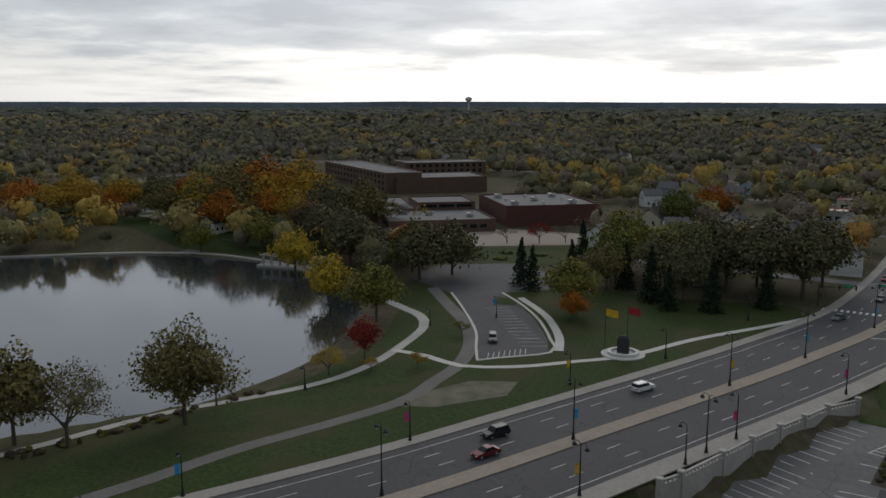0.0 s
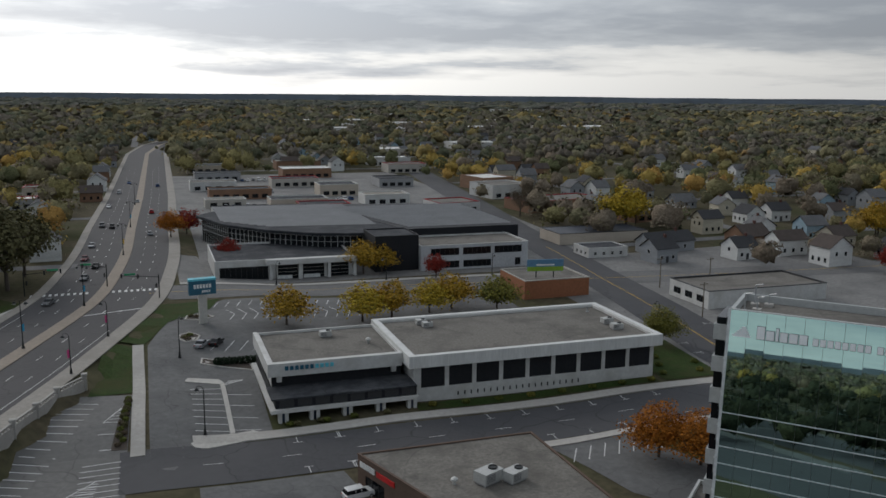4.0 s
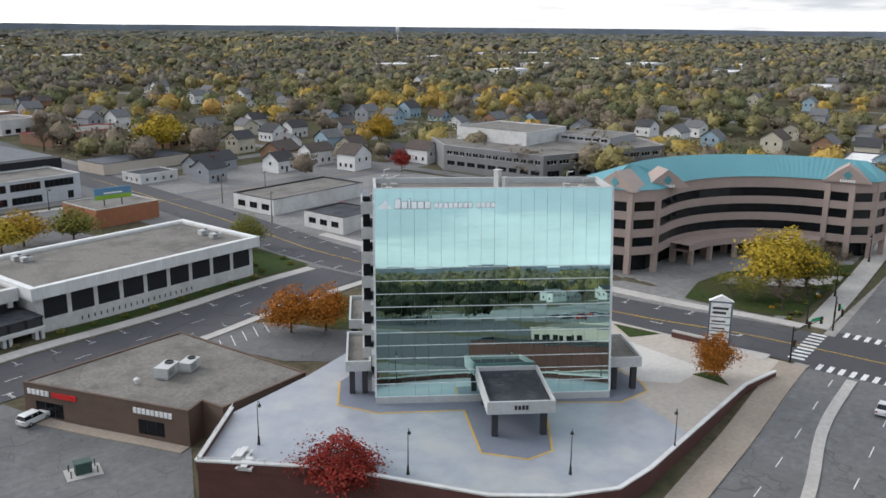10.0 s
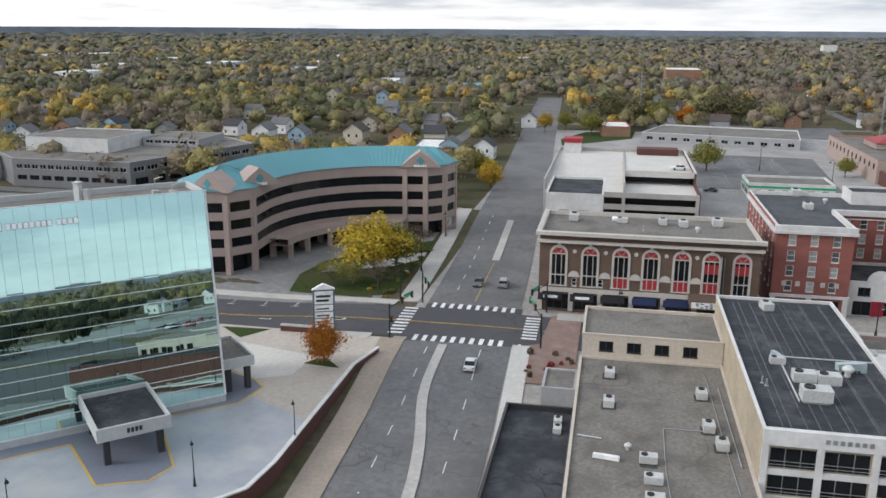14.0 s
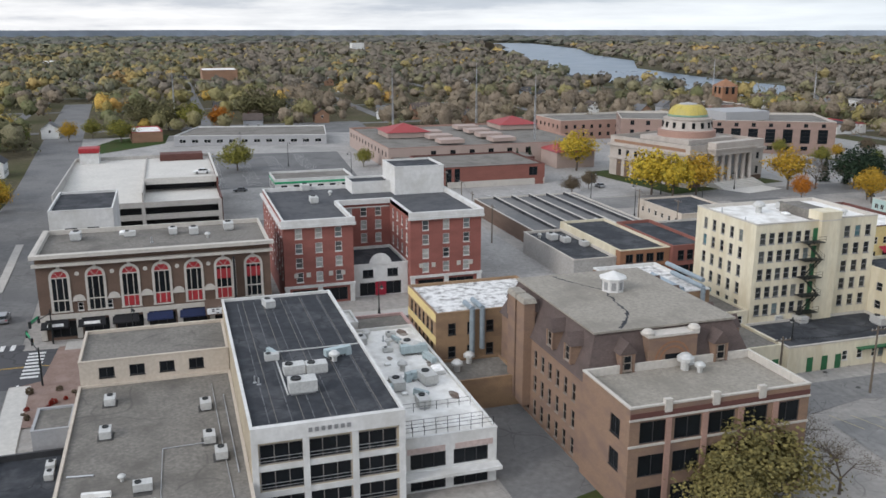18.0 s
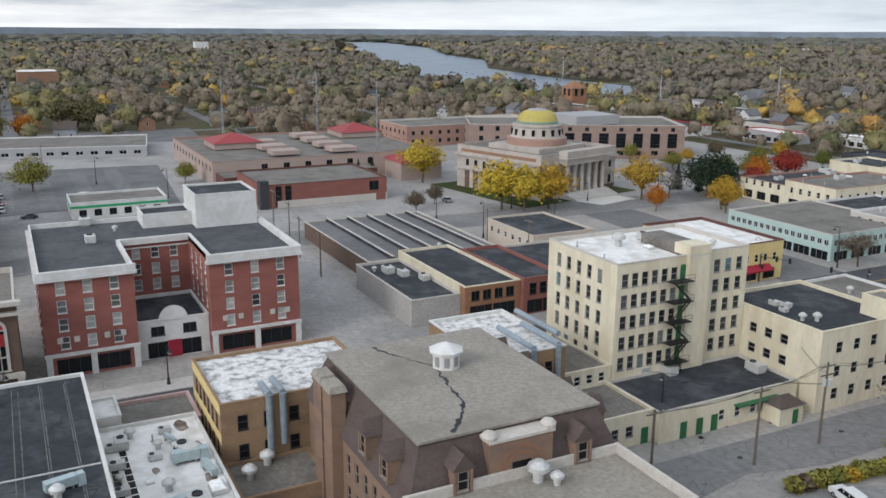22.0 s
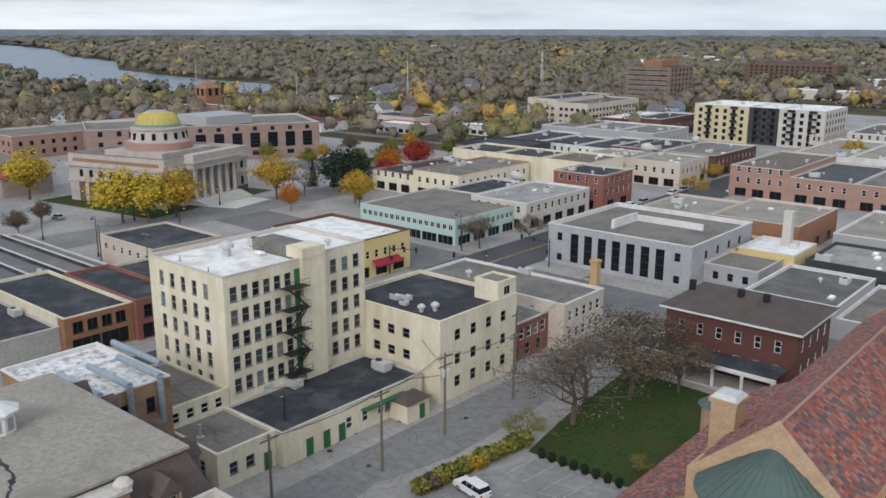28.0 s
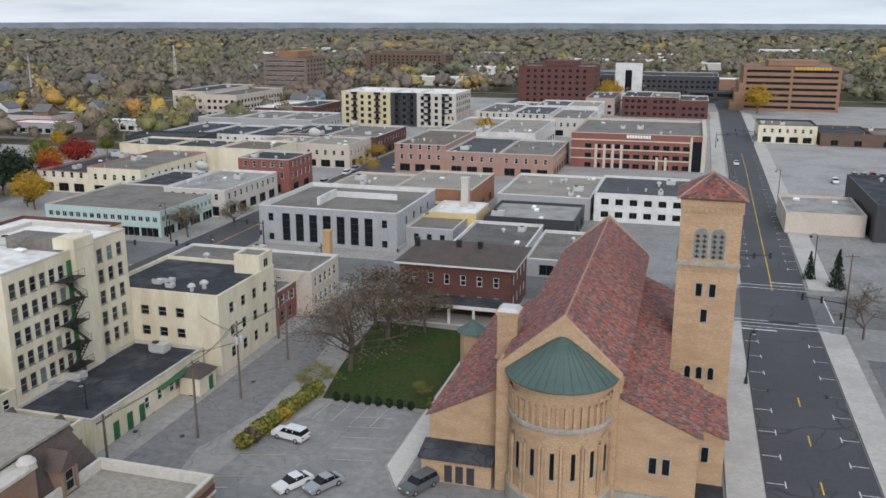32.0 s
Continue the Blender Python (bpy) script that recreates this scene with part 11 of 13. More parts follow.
for x, y, fm in ((-66, 171, YELLOW_CLOTH), (-62.5, 175, RED_PANEL)):
    fg = thing("flagpole", "dark flagpole with a flying plain flag", "flagpole", x, y, 0)
    bm = bmesh.new()
    tube(bm, (0, 0, 0), (0, 0, 9.5), 0.09, 0.06, n=8)
    part("pole", bm, IRON, fg)
    bm = bmesh.new()
    for i in range(6):
        quad(bm, *[(0.1 + 0.45 * a, 0.12 * math.sin(a * 1.5), z) for a, z in ((i, 7.7 - 0.05 * i), (i + 1, 7.65 - 0.05 * i), (i + 1, 9.25 - 0.05 * i), (i, 9.3 - 0.05 * i))])
    part("flag", bm, fm, fg)

# school with its gym and tall back block
su, sv = Vector((0.725, 0.689)), Vector((-0.689, 0.725))
def sp(o, a, b):
    q = Vector(o) + su * a + sv * b
    return (q.x, q.y)
def quad_at(o, a0, b0, a1, b1):
    return [sp(o, a0, b0), sp(o, a1, b0), sp(o, a1, b1), sp(o, a0, b1)]
SO = (-200, 279)
DKBRICK = mat("dark_brown_school_brick", (0.12, 0.07, 0.055), 0.9, grain=3, var=0.18)
PALE_ROOF = mat("grey_membrane_roof", (0.145, 0.143, 0.14), 0.85, grain=1, big=0.1, var=0.15)
building("school_main_block", "low dark brick school front with flat grey roofs", "school", quad_at(SO, 0, 0, 44, 36), 0, 5.2, DKBRICK, PALE_ROOF, 0.5, None, {0: [S(9, 2.8, 1.6, [1.6], 3, 3, "band", FRAME_D)], 3: [S(8, 3.4, 1.8, [2.2], 2, 2, "band", FRAME_D)]})
building("school_gym", "large red brick school gymnasium", "school", quad_at((-170, 322), 0, 0, 42, 48), 0, 9.0, BRICK_DARK, PALE_ROOF, 0.6, None)
building("school_middle", "dark glazed middle block of the school", "school", quad_at(SO, 18, 36, 44, 62), 0, 8.2, DKBRICK, PALE_ROOF, 0.5, None, {0: [S(3, 7.0, 1.5, [5.8], 1, 1, "band", FRAME_D)]})
building("school_hall", "plain brown school hall", "school", [(-284, 404), (-248, 445), (-275, 470), (-311, 430)], 0, 9.0, BRICK_BROWN, PALE_ROOF, 0.6, None)
building("school_classroom_block", "three-storey brown brick school wing with window pairs", "school", [(-290, 402), (-276, 418), (-366, 478), (-383, 460)], 0, 12.0, BRICK_BROWN, PALE_ROOF, 0.7, STONE_PINK, {3: [S(18, 2.6, 2.2, [1.2, 4.8, 8.4], 2, 2, "pair", FRAME_D)], 0: [S(1, 2.2, 2.2, [4.8], 12, 2, "pair", FRAME_D)]})
building("school_back_wing", "brown brick rear school wing", "school", [(-330, 480), (-292, 522), (-312, 540), (-350, 498)], 0, 11.5, BRICK_BROWN, PALE_ROOF, 0.7, STONE_PINK, {0: [S(12, 2.2, 2.2, [4.4, 8.2], 2, 2, "pair", FRAME_D)]})
building("school_link", "low dark brick link of the school", "school", quad_at(SO, -4, 36, 18, 84), 0, 5.6, DKBRICK, PALE_ROOF, 0.5, None, {3: [S(8, 3.4, 1.8, [2.2], 2, 2, "band", FRAME_D)]})
patch("school_plaza", mat("tan_plaza_paving", (0.26, 0.215, 0.18), 0.9, var=0.14, big=0.1), [(-205, 272), (-189, 261), (-163, 268), (-120, 300), (-128, 322), (-168, 318), (-172, 306)], 0.1, "tan paved school plaza", "plaza")
patch("lawn_school_front", GRASS, [(-178, 255), (-150, 240), (-118, 252), (-100, 290), (-118, 298), (-160, 266)], 0.1, "lawn with beds in front of the school", "lawn")
for p, w, d, h, m_ in ((sp(SO, 20, 20), 2.5, 2, 1.2, HVAC), (sp(SO, 10, 26), 3, 2, 1.0, HVAC), (sp(SO, 36, 12), 2, 2, 0.9, HVAC)):
    roof_unit(p[0], p[1], 4.7, "b", 43, 1.2)
for k in range(9):
    p = sp((-170, 322), 6 + (k % 3) * 13, 8 + (k // 3) * 14)
    roof_unit(p[0], p[1], 8.4, "v" if k % 2 else "b", 43, 1.3)

# the back lane behind the cream building, with patched asphalt and drain covers
LANE = mat("patched_lane_asphalt", (0.165, 0.162, 0.156), 0.92, grain=0.9, big=0.16, var=0.26, stain=(0.185, 0.18, 0.172), crack=0.2)
patch("road_back_lane", LANE, [(70, -96), (69.9, -127), (69.4, -160), (70, -182), (62.5, -182), (63, -160), (60.6, -140), (60.3, -122), (63, -110.5), (60.5, -98)], 0.075, "patched dark asphalt back lane behind the cream building", "road")

# ---- lamps, signals, poles ----
LAMPGLASS = mat("frosted_lamp_glass", (0.55, 0.55, 0.52), 0.4)
LM = {}


def shared(key, build, *mats, smooth=False):
    if key not in LM:
        bm = bmesh.new()
        build(bm)
        LM[key] = mesh_of(key.split("/")[0], bm, *mats, smooth=smooth)
    return LM[key]


def street_lamp(x, y, h=9.0, heads=2, banner=None, rz=0.0, z=None, group="lamps along the avenue"):
    """A dark pole on a fluted base with hooked arms, hanging lantern heads and a banner."""
    e = thing("street_lamp", "tall dark iron street lamp" + (" with a coloured banner" if banner else " with hooked arms" if heads > 1 else " with one hooked head"), "street lamp", x, y, ground_z(x, y) if z is None else z, rz, group)
    part("base", shared("base", lambda bm: lathe(bm, [(0.32, -0.3), (0.32, 0.25), (0.24, 0.5), (0.2, 1.1), (0.13, 1.3)], 10), IRON), None, e)
    part("pole", shared(f"pole/{h}", lambda bm: tube(bm, (0, 0, 1.2), (0, 0, h), 0.12, 0.075, n=8), IRON), None, e)

    def arm(bm):
        p = [Vector((0, 0, 0))] + [Vector((0.65 - 0.65 * math.cos(a), 0, 0.1 + 0.55 * math.sin(a))) for a in [0.4 * i for i in range(1, 8)]]
        for a, b in zip(p, p[1:]):
            tube(bm, a, b, 0.05, n=6, cap=False)

    if group == "lamps along the plaza wall":
        e.scale = (0.62, 0.62, 1.0)
    for s in range(heads):
        M = Matrix.Translation((0, 0, h - 0.15)) @ Matrix.Rotation(math.pi * s, 4, "Z")
        part("arm", shared("arm", arm, IRON), None, e, m=M)
        part("lantern", shared("lantern", lambda bm: (lathe(bm, [(0.03, 0.25), (0.16, 0.2), (0.38, -0.12), (0.38, -0.18), (0.2, -0.2)], 12, 1.25, 0), lathe(bm, [(0.3, -0.18), (0.26, -0.36), (0.02, -0.46)], 10, 1.25, 0, mi=1)), IRON, LAMPGLASS), None, e, m=M)
    if banner:
        M = Matrix.Rotation(math.pi / 2, 4, "Z")
        part("banner_arm", shared("banner_arm", lambda bm: [tube(bm, (0.1, 0, z_), (0.95, 0, z_), 0.03, n=5) for z_ in (3.4, 5.0)], IRON), None, e, m=M)
        part("banner", shared("banner/" + banner.name, lambda bm: box(bm, 0.18, -0.012, 3.45, 0.92, 0.012, 4.95), banner), None, e, m=M)
    return e


for i, (x, y) in enumerate([(-65.4, 89), (-51.4, 121), (-37.2, 161), (-28.4, 187.5), (-80, 54), (-19, 222), (-11.4, 290), (-10, 350), (-9, 420)]):
    street_lamp(x, y, 9.6, 2, (None, BLUE_CLOTH, YELLOW_CLOTH, BLUE_CLOTH)[i % 4], -25, 0.25)
for i, (x, y, h, hd, bn) in enumerate([(-73, 107, 6, 1, PINK_CLOTH), (-63, 146, 6, 1, YELLOW_CLOTH), (-88, 74.5, 6, 1, BLUE_CLOTH), (-53, 172, 6, 1, None), (-32.2, 127, 9.0, 2, None), (-29.7, 135, 7.4, 1, PINK_CLOTH), (-42.7, 103.2, 7.4, 2, YELLOW_CLOTH), (-33.6, 121, 6, 1, None), (-18, 167.4, 7.4, 1, PINK_CLOTH), (-12.5, 192, 7.4, 1, PINK_CLOTH), (-107.7, 122, 4.2, 1, None), (-112, 173, 4.2, 1, None), (-100, 185, 4.2, 1, BLUE_CLOTH)]):
    street_lamp(x, y, h, hd, bn, 155)
for x, y in ((33, 74.5), (39, 55), (51, 40), (64, 32.6)):
    street_lamp(x, y, 5.2, 1, None, 30, 0.0, "lamps along the plaza wall")
for x, y, h in ((4, 139.5, 8), (1.5, 176, 8), (30, 241, 6.5), (62, 241, 6.5), (95, 240, 6.5), (-46, 214, 6), (77.0, -108.9, 7.5), (124.6, 33.7, 6.5), (147, 34.5, 6.5), (180, 35.5, 6.5), (122, -8, 6), (122, -30, 6), (122, -52, 6), (185, -142, 9), (182, -162, 9), (210.5, -141, 9), (214, -168, 5.5), (214, -196, 5.5), (216, -226, 5.5), (128, -180, 8), (128, -205, 8), (101, -180, 8), (-3.2, -150, 8), (-4, -215, 8), (-20, -215, 8), (-20, -300, 8), (-5, -290, 8), (238, -92, 8), (275, -78, 9), (310, -60, 9), (350, -45, 9), (103, 95, 7), (127, 110, 7), (110, 172, 7)):
    street_lamp(x, y, h, 1, None, (x * 37) % 360, group="lamps along the town streets")


def signal_mast(x, y, rz, arm=8.0, sign=True):
    """A signal pole with a mast arm, its signal heads and a green street-name plate of plain bars."""
    e = thing("traffic_signal", "dark traffic signal mast with three heads over the junction", "traffic signal", x, y, ground_z(x, y), rz, "signals of the junction")
    part("pole", shared("signal_pole", lambda bm: tube(bm, (0, 0, -0.2), (0, 0, 6.3), 0.16, 0.12, n=8), IRON), None, e)
    part("mast_arm", shared(f"mast_arm/{arm}", lambda bm: tube(bm, (0, 0, 5.6), (arm, 0, 6.2), 0.1, 0.06, n=6), IRON), None, e)
    for u in (0.04, 0.55, 0.98):
        hd = part("signal_head", shared("signal_head", lambda bm: box(bm, -0.2, -0.16, -0.6, 0.2, 0.16, 0.55), IRON), None, e, m=Matrix.Translation((arm * u + (0.3 if u < 0.1 else 0), -0.1, 5.6 + 0.6 * u - (2.2 if u < 0.1 else 0))))
        for k, c in ((0.33, SIGN_RED), (-0.02, YELLOW_CLOTH), (-0.37, SIGN_GREEN)) if 0 < y < 60 else ():
            part("lens", shared(f"lens/{c.name}", lambda bm: tube(bm, (0, -0.2, 0), (0, -0.16, 0), 0.13, n=10), c), None, hd, m=Matrix.Translation((0, 0, k)))
    if sign:
        part("name_plate", shared("name_plate", lambda bm: box(bm, 0, -0.03, -0.25, 2.6, 0.03, 0.25), SIGN_GREEN), None, e, "green street name plate", m=Matrix.Translation((arm * 0.62, 0, 6.5)))
    return e


for a in ((103.7, 30.4, -20, 7), (124.3, 29.2, 200, 9), (104.2, 4.6, 20, 8), (123.8, 5.2, 165, 8), (-1.5, 226, 176, 9), (-34, 238, -2, 9), (-14.5, 243, 180, 6), (-3.2, -204, 175, 7), (-20.0, -176, -5, 7), (-20, -420, 0, 8), (-4, -405, 180, 8), (102, -178, -10, 7), (124.5, -201, 170, 7), (124, -176, 190, 7), (101, -203, 10, 7)):
    signal_mast(*a, sign=a[1] > 0)


def utility_pole(x, y, h=11, arms=1, box_=False, rz=0.0):
    e = thing("utility_pole", "weathered wooden utility pole with a crossarm" + (" and transformers" if box_ else ""), "utility pole", x, y, ground_z(x, y), rz, "utility poles of the alley")
    part("pole", shared(f"wood_pole/{h}", lambda bm: tube(bm, (0, 0, -0.4), (0, 0, h), 0.19, 0.12, n=8), WOODPOLE), None, e)
    for k in range(arms):
        part("crossarm", shared("crossarm", lambda bm: (box(bm, -1.3, -0.07, -0.08, 1.3, 0.07, 0.08), [tube(bm, (u, 0, 0.08), (u, 0, 0.3), 0.05, n=6, mi=1) for u in (-1.1, -0.4, 0.4, 1.1)]), WOODPOLE, HVAC), None, e, m=Matrix.Translation((0, 0.12, h - 0.5 - k * 1.2)))
    if box_:
        for a in (0.2, 2.2, 4.2):
            part("transformer", shared("transformer", lambda bm: lathe(bm, [(0.02, 0), (0.27, 0.02), (0.27, 0.9), (0.2, 1.0), (0.02, 1.02)], 10), HVAC), None, e, m=Matrix.Translation((0.45 * math.cos(a), 0.45 * math.sin(a), h - 3.2)))
    return e


def wire(p, q, sag=0.6, label="thin black overhead wire between poles"):
    c = bpy.data.curves.new("overhead_wire", "CURVE")
    c.dimensions = "3D"
    c.bevel_depth = 0.022
    s = c.splines.new("POLY")
    s.points.add(10)
    for i in range(11):
        f = i / 10
        v = Vector(p).lerp(Vector(q), f)
        s.points[i].co = (v.x, v.y, v.z - sag * 4 * f * (1 - f), 1)
    c.materials.append(IRON)
    tagged(new("overhead_wire", c), label, "wire")


POLES = [(64.9, -125.3, 11.5, 2, True), (64.4, -113.2, 10.5, 1, False), (64.9, -140.3, 10, 1, False), (75, -177, 9, 1, False), (66, -98, 10, 1, False), (70.5, -148.5, 10, 1, False)]
for p in POLES:
    utility_pole(*p, rz=90)
for a, b in zip((4, 1, 0, 2), (1, 0, 2, 3)):
    A, B = POLES[a], POLES[b]
    for u in (-1.0, 0.4, 1.0):
        wire((A[0] + 0.1, A[1] + u, A[2] - 0.25), (B[0] + 0.1, B[1] + u, B[2] - 0.25))
for u in (0, 0.5):
    wire((64.9, -125.3 + u, 10), (74, -131, 9.5), 0.3)
    wire((64.9, -125.3 + u, 8.5), (86, -112, 5.0), 0.3)
for x, y, h in ((168, -92, 10), (186, -93, 10), (204, -96, 10), (222, -97, 10), (176, -138, 10), (160, -140, 10), (136, 212, 9), (150, 208, 9), (128, 180, 9), (222, 120, 10), (240, 160, 10), (-24, -198, 9)):
    utility_pole(x, y, h, 1, False, 10)
for (x0, y0), (x1, y1) in (((168, -92), (186, -93)), ((186, -93), (204, -96)), ((204, -96), (222, -97))):
    for u in (-1, 1):
        wire((x0, y0 + u * 0.3, 9.6), (x1, y1 + u * 0.3, 9.6), 0.4)


def radio_mast(x, y, h, w=1.6):
    e = thing("radio_mast", "tall grey lattice mast above the trees", "mast", x, y, ground_z(x, y))
    bm = bmesh.new()
    P = [(w / 2, 0), (-w / 4, w * 0.43), (-w / 4, -w * 0.43)]
    k = int(h / 3.5)
    for i in range(k):
        z0, z1 = h * i / k, h * (i + 1) / k
        f0, f1 = 1 - 0.7 * i / k, 1 - 0.7 * (i + 1) / k
        for j in range(3):
            a, b = P[j], P[(j + 1) % 3]
            tube(bm, (a[0] * f0, a[1] * f0, z0), (a[0] * f1, a[1] * f1, z1), 0.14, n=3, cap=False)
            tube(bm, (a[0] * f0, a[1] * f0, z0), (b[0] * f1, b[1] * f1, z1), 0.09, n=3, cap=False)
    part("lattice", bm, STEEL, e)
    bm = bmesh.new()
    tube(bm, (0, 0, h), (0, 0, h + 5), 0.07, n=4)
    part("aerial", bm, STEEL, e)


for x, y, h, w in ((522, -396, 30, 1.5), (372, -595, 34, 3.5), (384, -461, 31, 1.5), (409, -390, 26, 1.2), (372, -118, 30, 1.2), (400, -170, 32, 1.2), (300, -160, 30, 1.2), (520, -20, 26, 1.2)):
    radio_mast(x, y, h, w)
for x, y, h, r in ((-1700, 2900, 62, 14), (1388, 1217, 46, 4)):
    wt = thing("water_tower", "pale bulb water tower on the horizon", "water tower", x, y, 0)
    bm = bmesh.new()
    lathe(bm, [(r * 0.35, -3), (r * 0.2, 6), (r * 0.2, h * 0.72)], 14)
    part("stem", bm, WHITE, wt)
    bm = bmesh.new()
    lathe(bm, [(r * 0.2, h * 0.7), (r * 0.95, h * 0.85), (r, h * 0.92), (r * 0.7, h * 1.02), (0.05, h * 1.06)], 18)
    part("tank", bm, WHITE, wt, smooth=True)

# ---- cars ----
CARP = {}
for nm, c in (("white", (0.6, 0.6, 0.59)), ("silver", (0.32, 0.33, 0.34)), ("grey", (0.10, 0.105, 0.11)), ("black", (0.015, 0.015, 0.017)), ("maroon", (0.12, 0.012, 0.016)), ("red", (0.32, 0.02, 0.02)), ("blue", (0.02, 0.06, 0.16))):
    CARP[nm] = mat(f"{nm}_car_paint", c, 0.42, 0.35 if nm == "silver" else 0.05, var=0.04, bump=0, spec=0.25)
TYRE = mat("tyre_rubber", (0.012, 0.012, 0.013), 0.85)
HEADL = mat("headlamp_lens", (0.6, 0.62, 0.62), 0.15)
TAILL = mat("tail_lamp_lens", (0.30, 0.01, 0.012), 0.25)


def loft(bm, prof, half, taper=0.86):
    """A car shell from a side profile: full width low down, drawn in towards the top."""
    zs = [z for _, z in prof]
    lo, hi = min(zs), max(zs)
    L, R = [], []
    for x, z in prof:
        w = half * (1 - (1 - taper) * ((z - lo) / (hi - lo + 1e-6)) ** 2)
        L.append(bm.verts.new((x, w, z)))
        R.append(bm.verts.new((x, -w, z)))
    k = len(prof)
    bm.faces.new(L[::-1])
    bm.faces.new(R)
    for i in range(k):
        bm.faces.new((L[i], L[(i + 1) % k], R[(i + 1) % k], R[i]))
    bmesh.ops.recalc_face_normals(bm, faces=bm.faces)


KINDS = {
    "sedan": ([(-2.3, 0.3), (2.3, 0.3), (2.35, 0.62), (2.2, 0.78), (1.0, 0.95), (-1.5, 0.97), (-2.25, 0.92), (-2.35, 0.6)], [(1.0, 0.94), (0.25, 1.42), (-0.9, 1.44), (-1.75, 0.96)], [(0.28, 1.40), (0.2, 1.46), (-0.85, 1.48), (-0.98, 1.41)], 0.9),
    "suv": ([(-2.35, 0.35), (2.35, 0.35), (2.4, 0.75), (2.25, 0.98), (1.1, 1.1), (-2.2, 1.12), (-2.4, 1.0), (-2.4, 0.6)], [(1.1, 1.08), (0.45, 1.68), (-2.0, 1.70), (-2.3, 1.1)], [(0.5, 1.66), (0.4, 1.74), (-1.95, 1.77), (-2.1, 1.66)], 0.95),
    "van": ([(-2.7, 0.35), (2.6, 0.35), (2.65, 0.8), (2.3, 1.15), (2.0, 1.2), (-2.65, 1.2), (-2.7, 0.8)], [(2.0, 1.18), (1.35, 2.0), (-2.5, 2.05), (-2.62, 1.18)], [(1.4, 1.98), (1.3, 2.12), (-2.45, 2.16), (-2.55, 1.9)], 0.98),
}


def car(x, y, rz, colour="silver", kind="sedan", near=True, z=None):
    body, cab, roof, half = KINDS[kind]
    noun = {"sedan": "saloon car", "suv": "sport utility vehicle", "van": "delivery van"}[kind]
    if not near:
        def whole(bm):
            for fn, mi in ((lambda: loft(bm, body, half, 0.93), 0), (lambda: loft(bm, cab, half * 0.9, 0.84), 1), (lambda: loft(bm, roof, half * 0.78, 0.95), 0)):
                n0 = len(bm.faces)
                fn()
                bm.faces.ensure_lookup_table()
                for f in bm.faces[n0:]:
                    f.material_index = mi
            for a in (-1.42, 1.42):
                for b in (-1, 1):
                    tube(bm, (a, b * half * 0.9 - 0.11, 0.33), (a, b * half * 0.9 + 0.11, 0.33), 0.33, n=8, mi=2)

        o = new("car" if kind != "van" else "van", shared(f"far_car/{kind}{colour}", whole, CARP[colour], GLASS, TYRE))
        o.matrix_world = pose(x, y, (ground_z(x, y) if z is None else z) + 0.12, 0, 0, rz)
        return tagged(o, f"{colour} {noun} standing on the asphalt", "car" if kind != "van" else "van")
    e = thing("car" if kind != "van" else "van", f"{colour} {noun} standing on the asphalt", "car" if kind != "van" else "van", x, y, (ground_z(x, y) if z is None else z) + 0.12, rz)
    paint = CARP[colour]
    part("body", shared(f"body/{kind}{colour}", lambda bm: loft(bm, body, half, 0.93), paint), None, e)
    part("cabin_glass", shared(f"cabin/{kind}", lambda bm: loft(bm, cab, half * 0.9, 0.84), GLASS), None, e)
    part("roof", shared(f"car_roof/{kind}{colour}", lambda bm: loft(bm, roof, half * 0.78, 0.95), paint), None, e)

    def wheel(bm):
        tube(bm, (0, -0.11, 0), (0, 0.11, 0), 0.33, n=14)

    def rim(bm):
        tube(bm, (0, -0.125, 0), (0, 0.125, 0), 0.2, n=10)

    for a in (-1.42, 1.42):
        for b in (-1, 1):
            w = part("wheel", shared("tyre", wheel, TYRE), None, e, m=Matrix.Translation((a, b * half * 0.9, 0.33)))
            part("rim", shared("rim", rim, STEEL), None, w)
    zl = body[2][1]
    for b in (-1, 1):
        part("headlight", shared(f"headlight/{kind}", lambda bm: cbox(bm, (0, 0, 0), (0.16, 0.36, 0.15)), HEADL), None, e, m=Matrix.Translation((body[2][0] - 0.06, b * half * 0.68, zl)))
        part("tail_light", shared(f"tail_light/{kind}", lambda bm: cbox(bm, (0, 0, 0), (0.12, 0.28, 0.2)), TAILL), None, e, m=Matrix.Translation((body[-1][0] + 0.03, b * half * 0.72, zl + 0.1)))
    for xx in (0.2, -0.75):
        part("pillar", shared(f"car_pillar/{kind}{colour}", lambda bm: box(bm, -0.05, -half * 0.885, body[4][1] - 0.02, 0.05, half * 0.885, cab[1][1] - 0.12, taper=0.0), paint), None, e, m=Matrix.Translation((xx - 0.2, 0, 0)) @ Matrix.Diagonal((1, 0.96, 1, 1)))
    return e


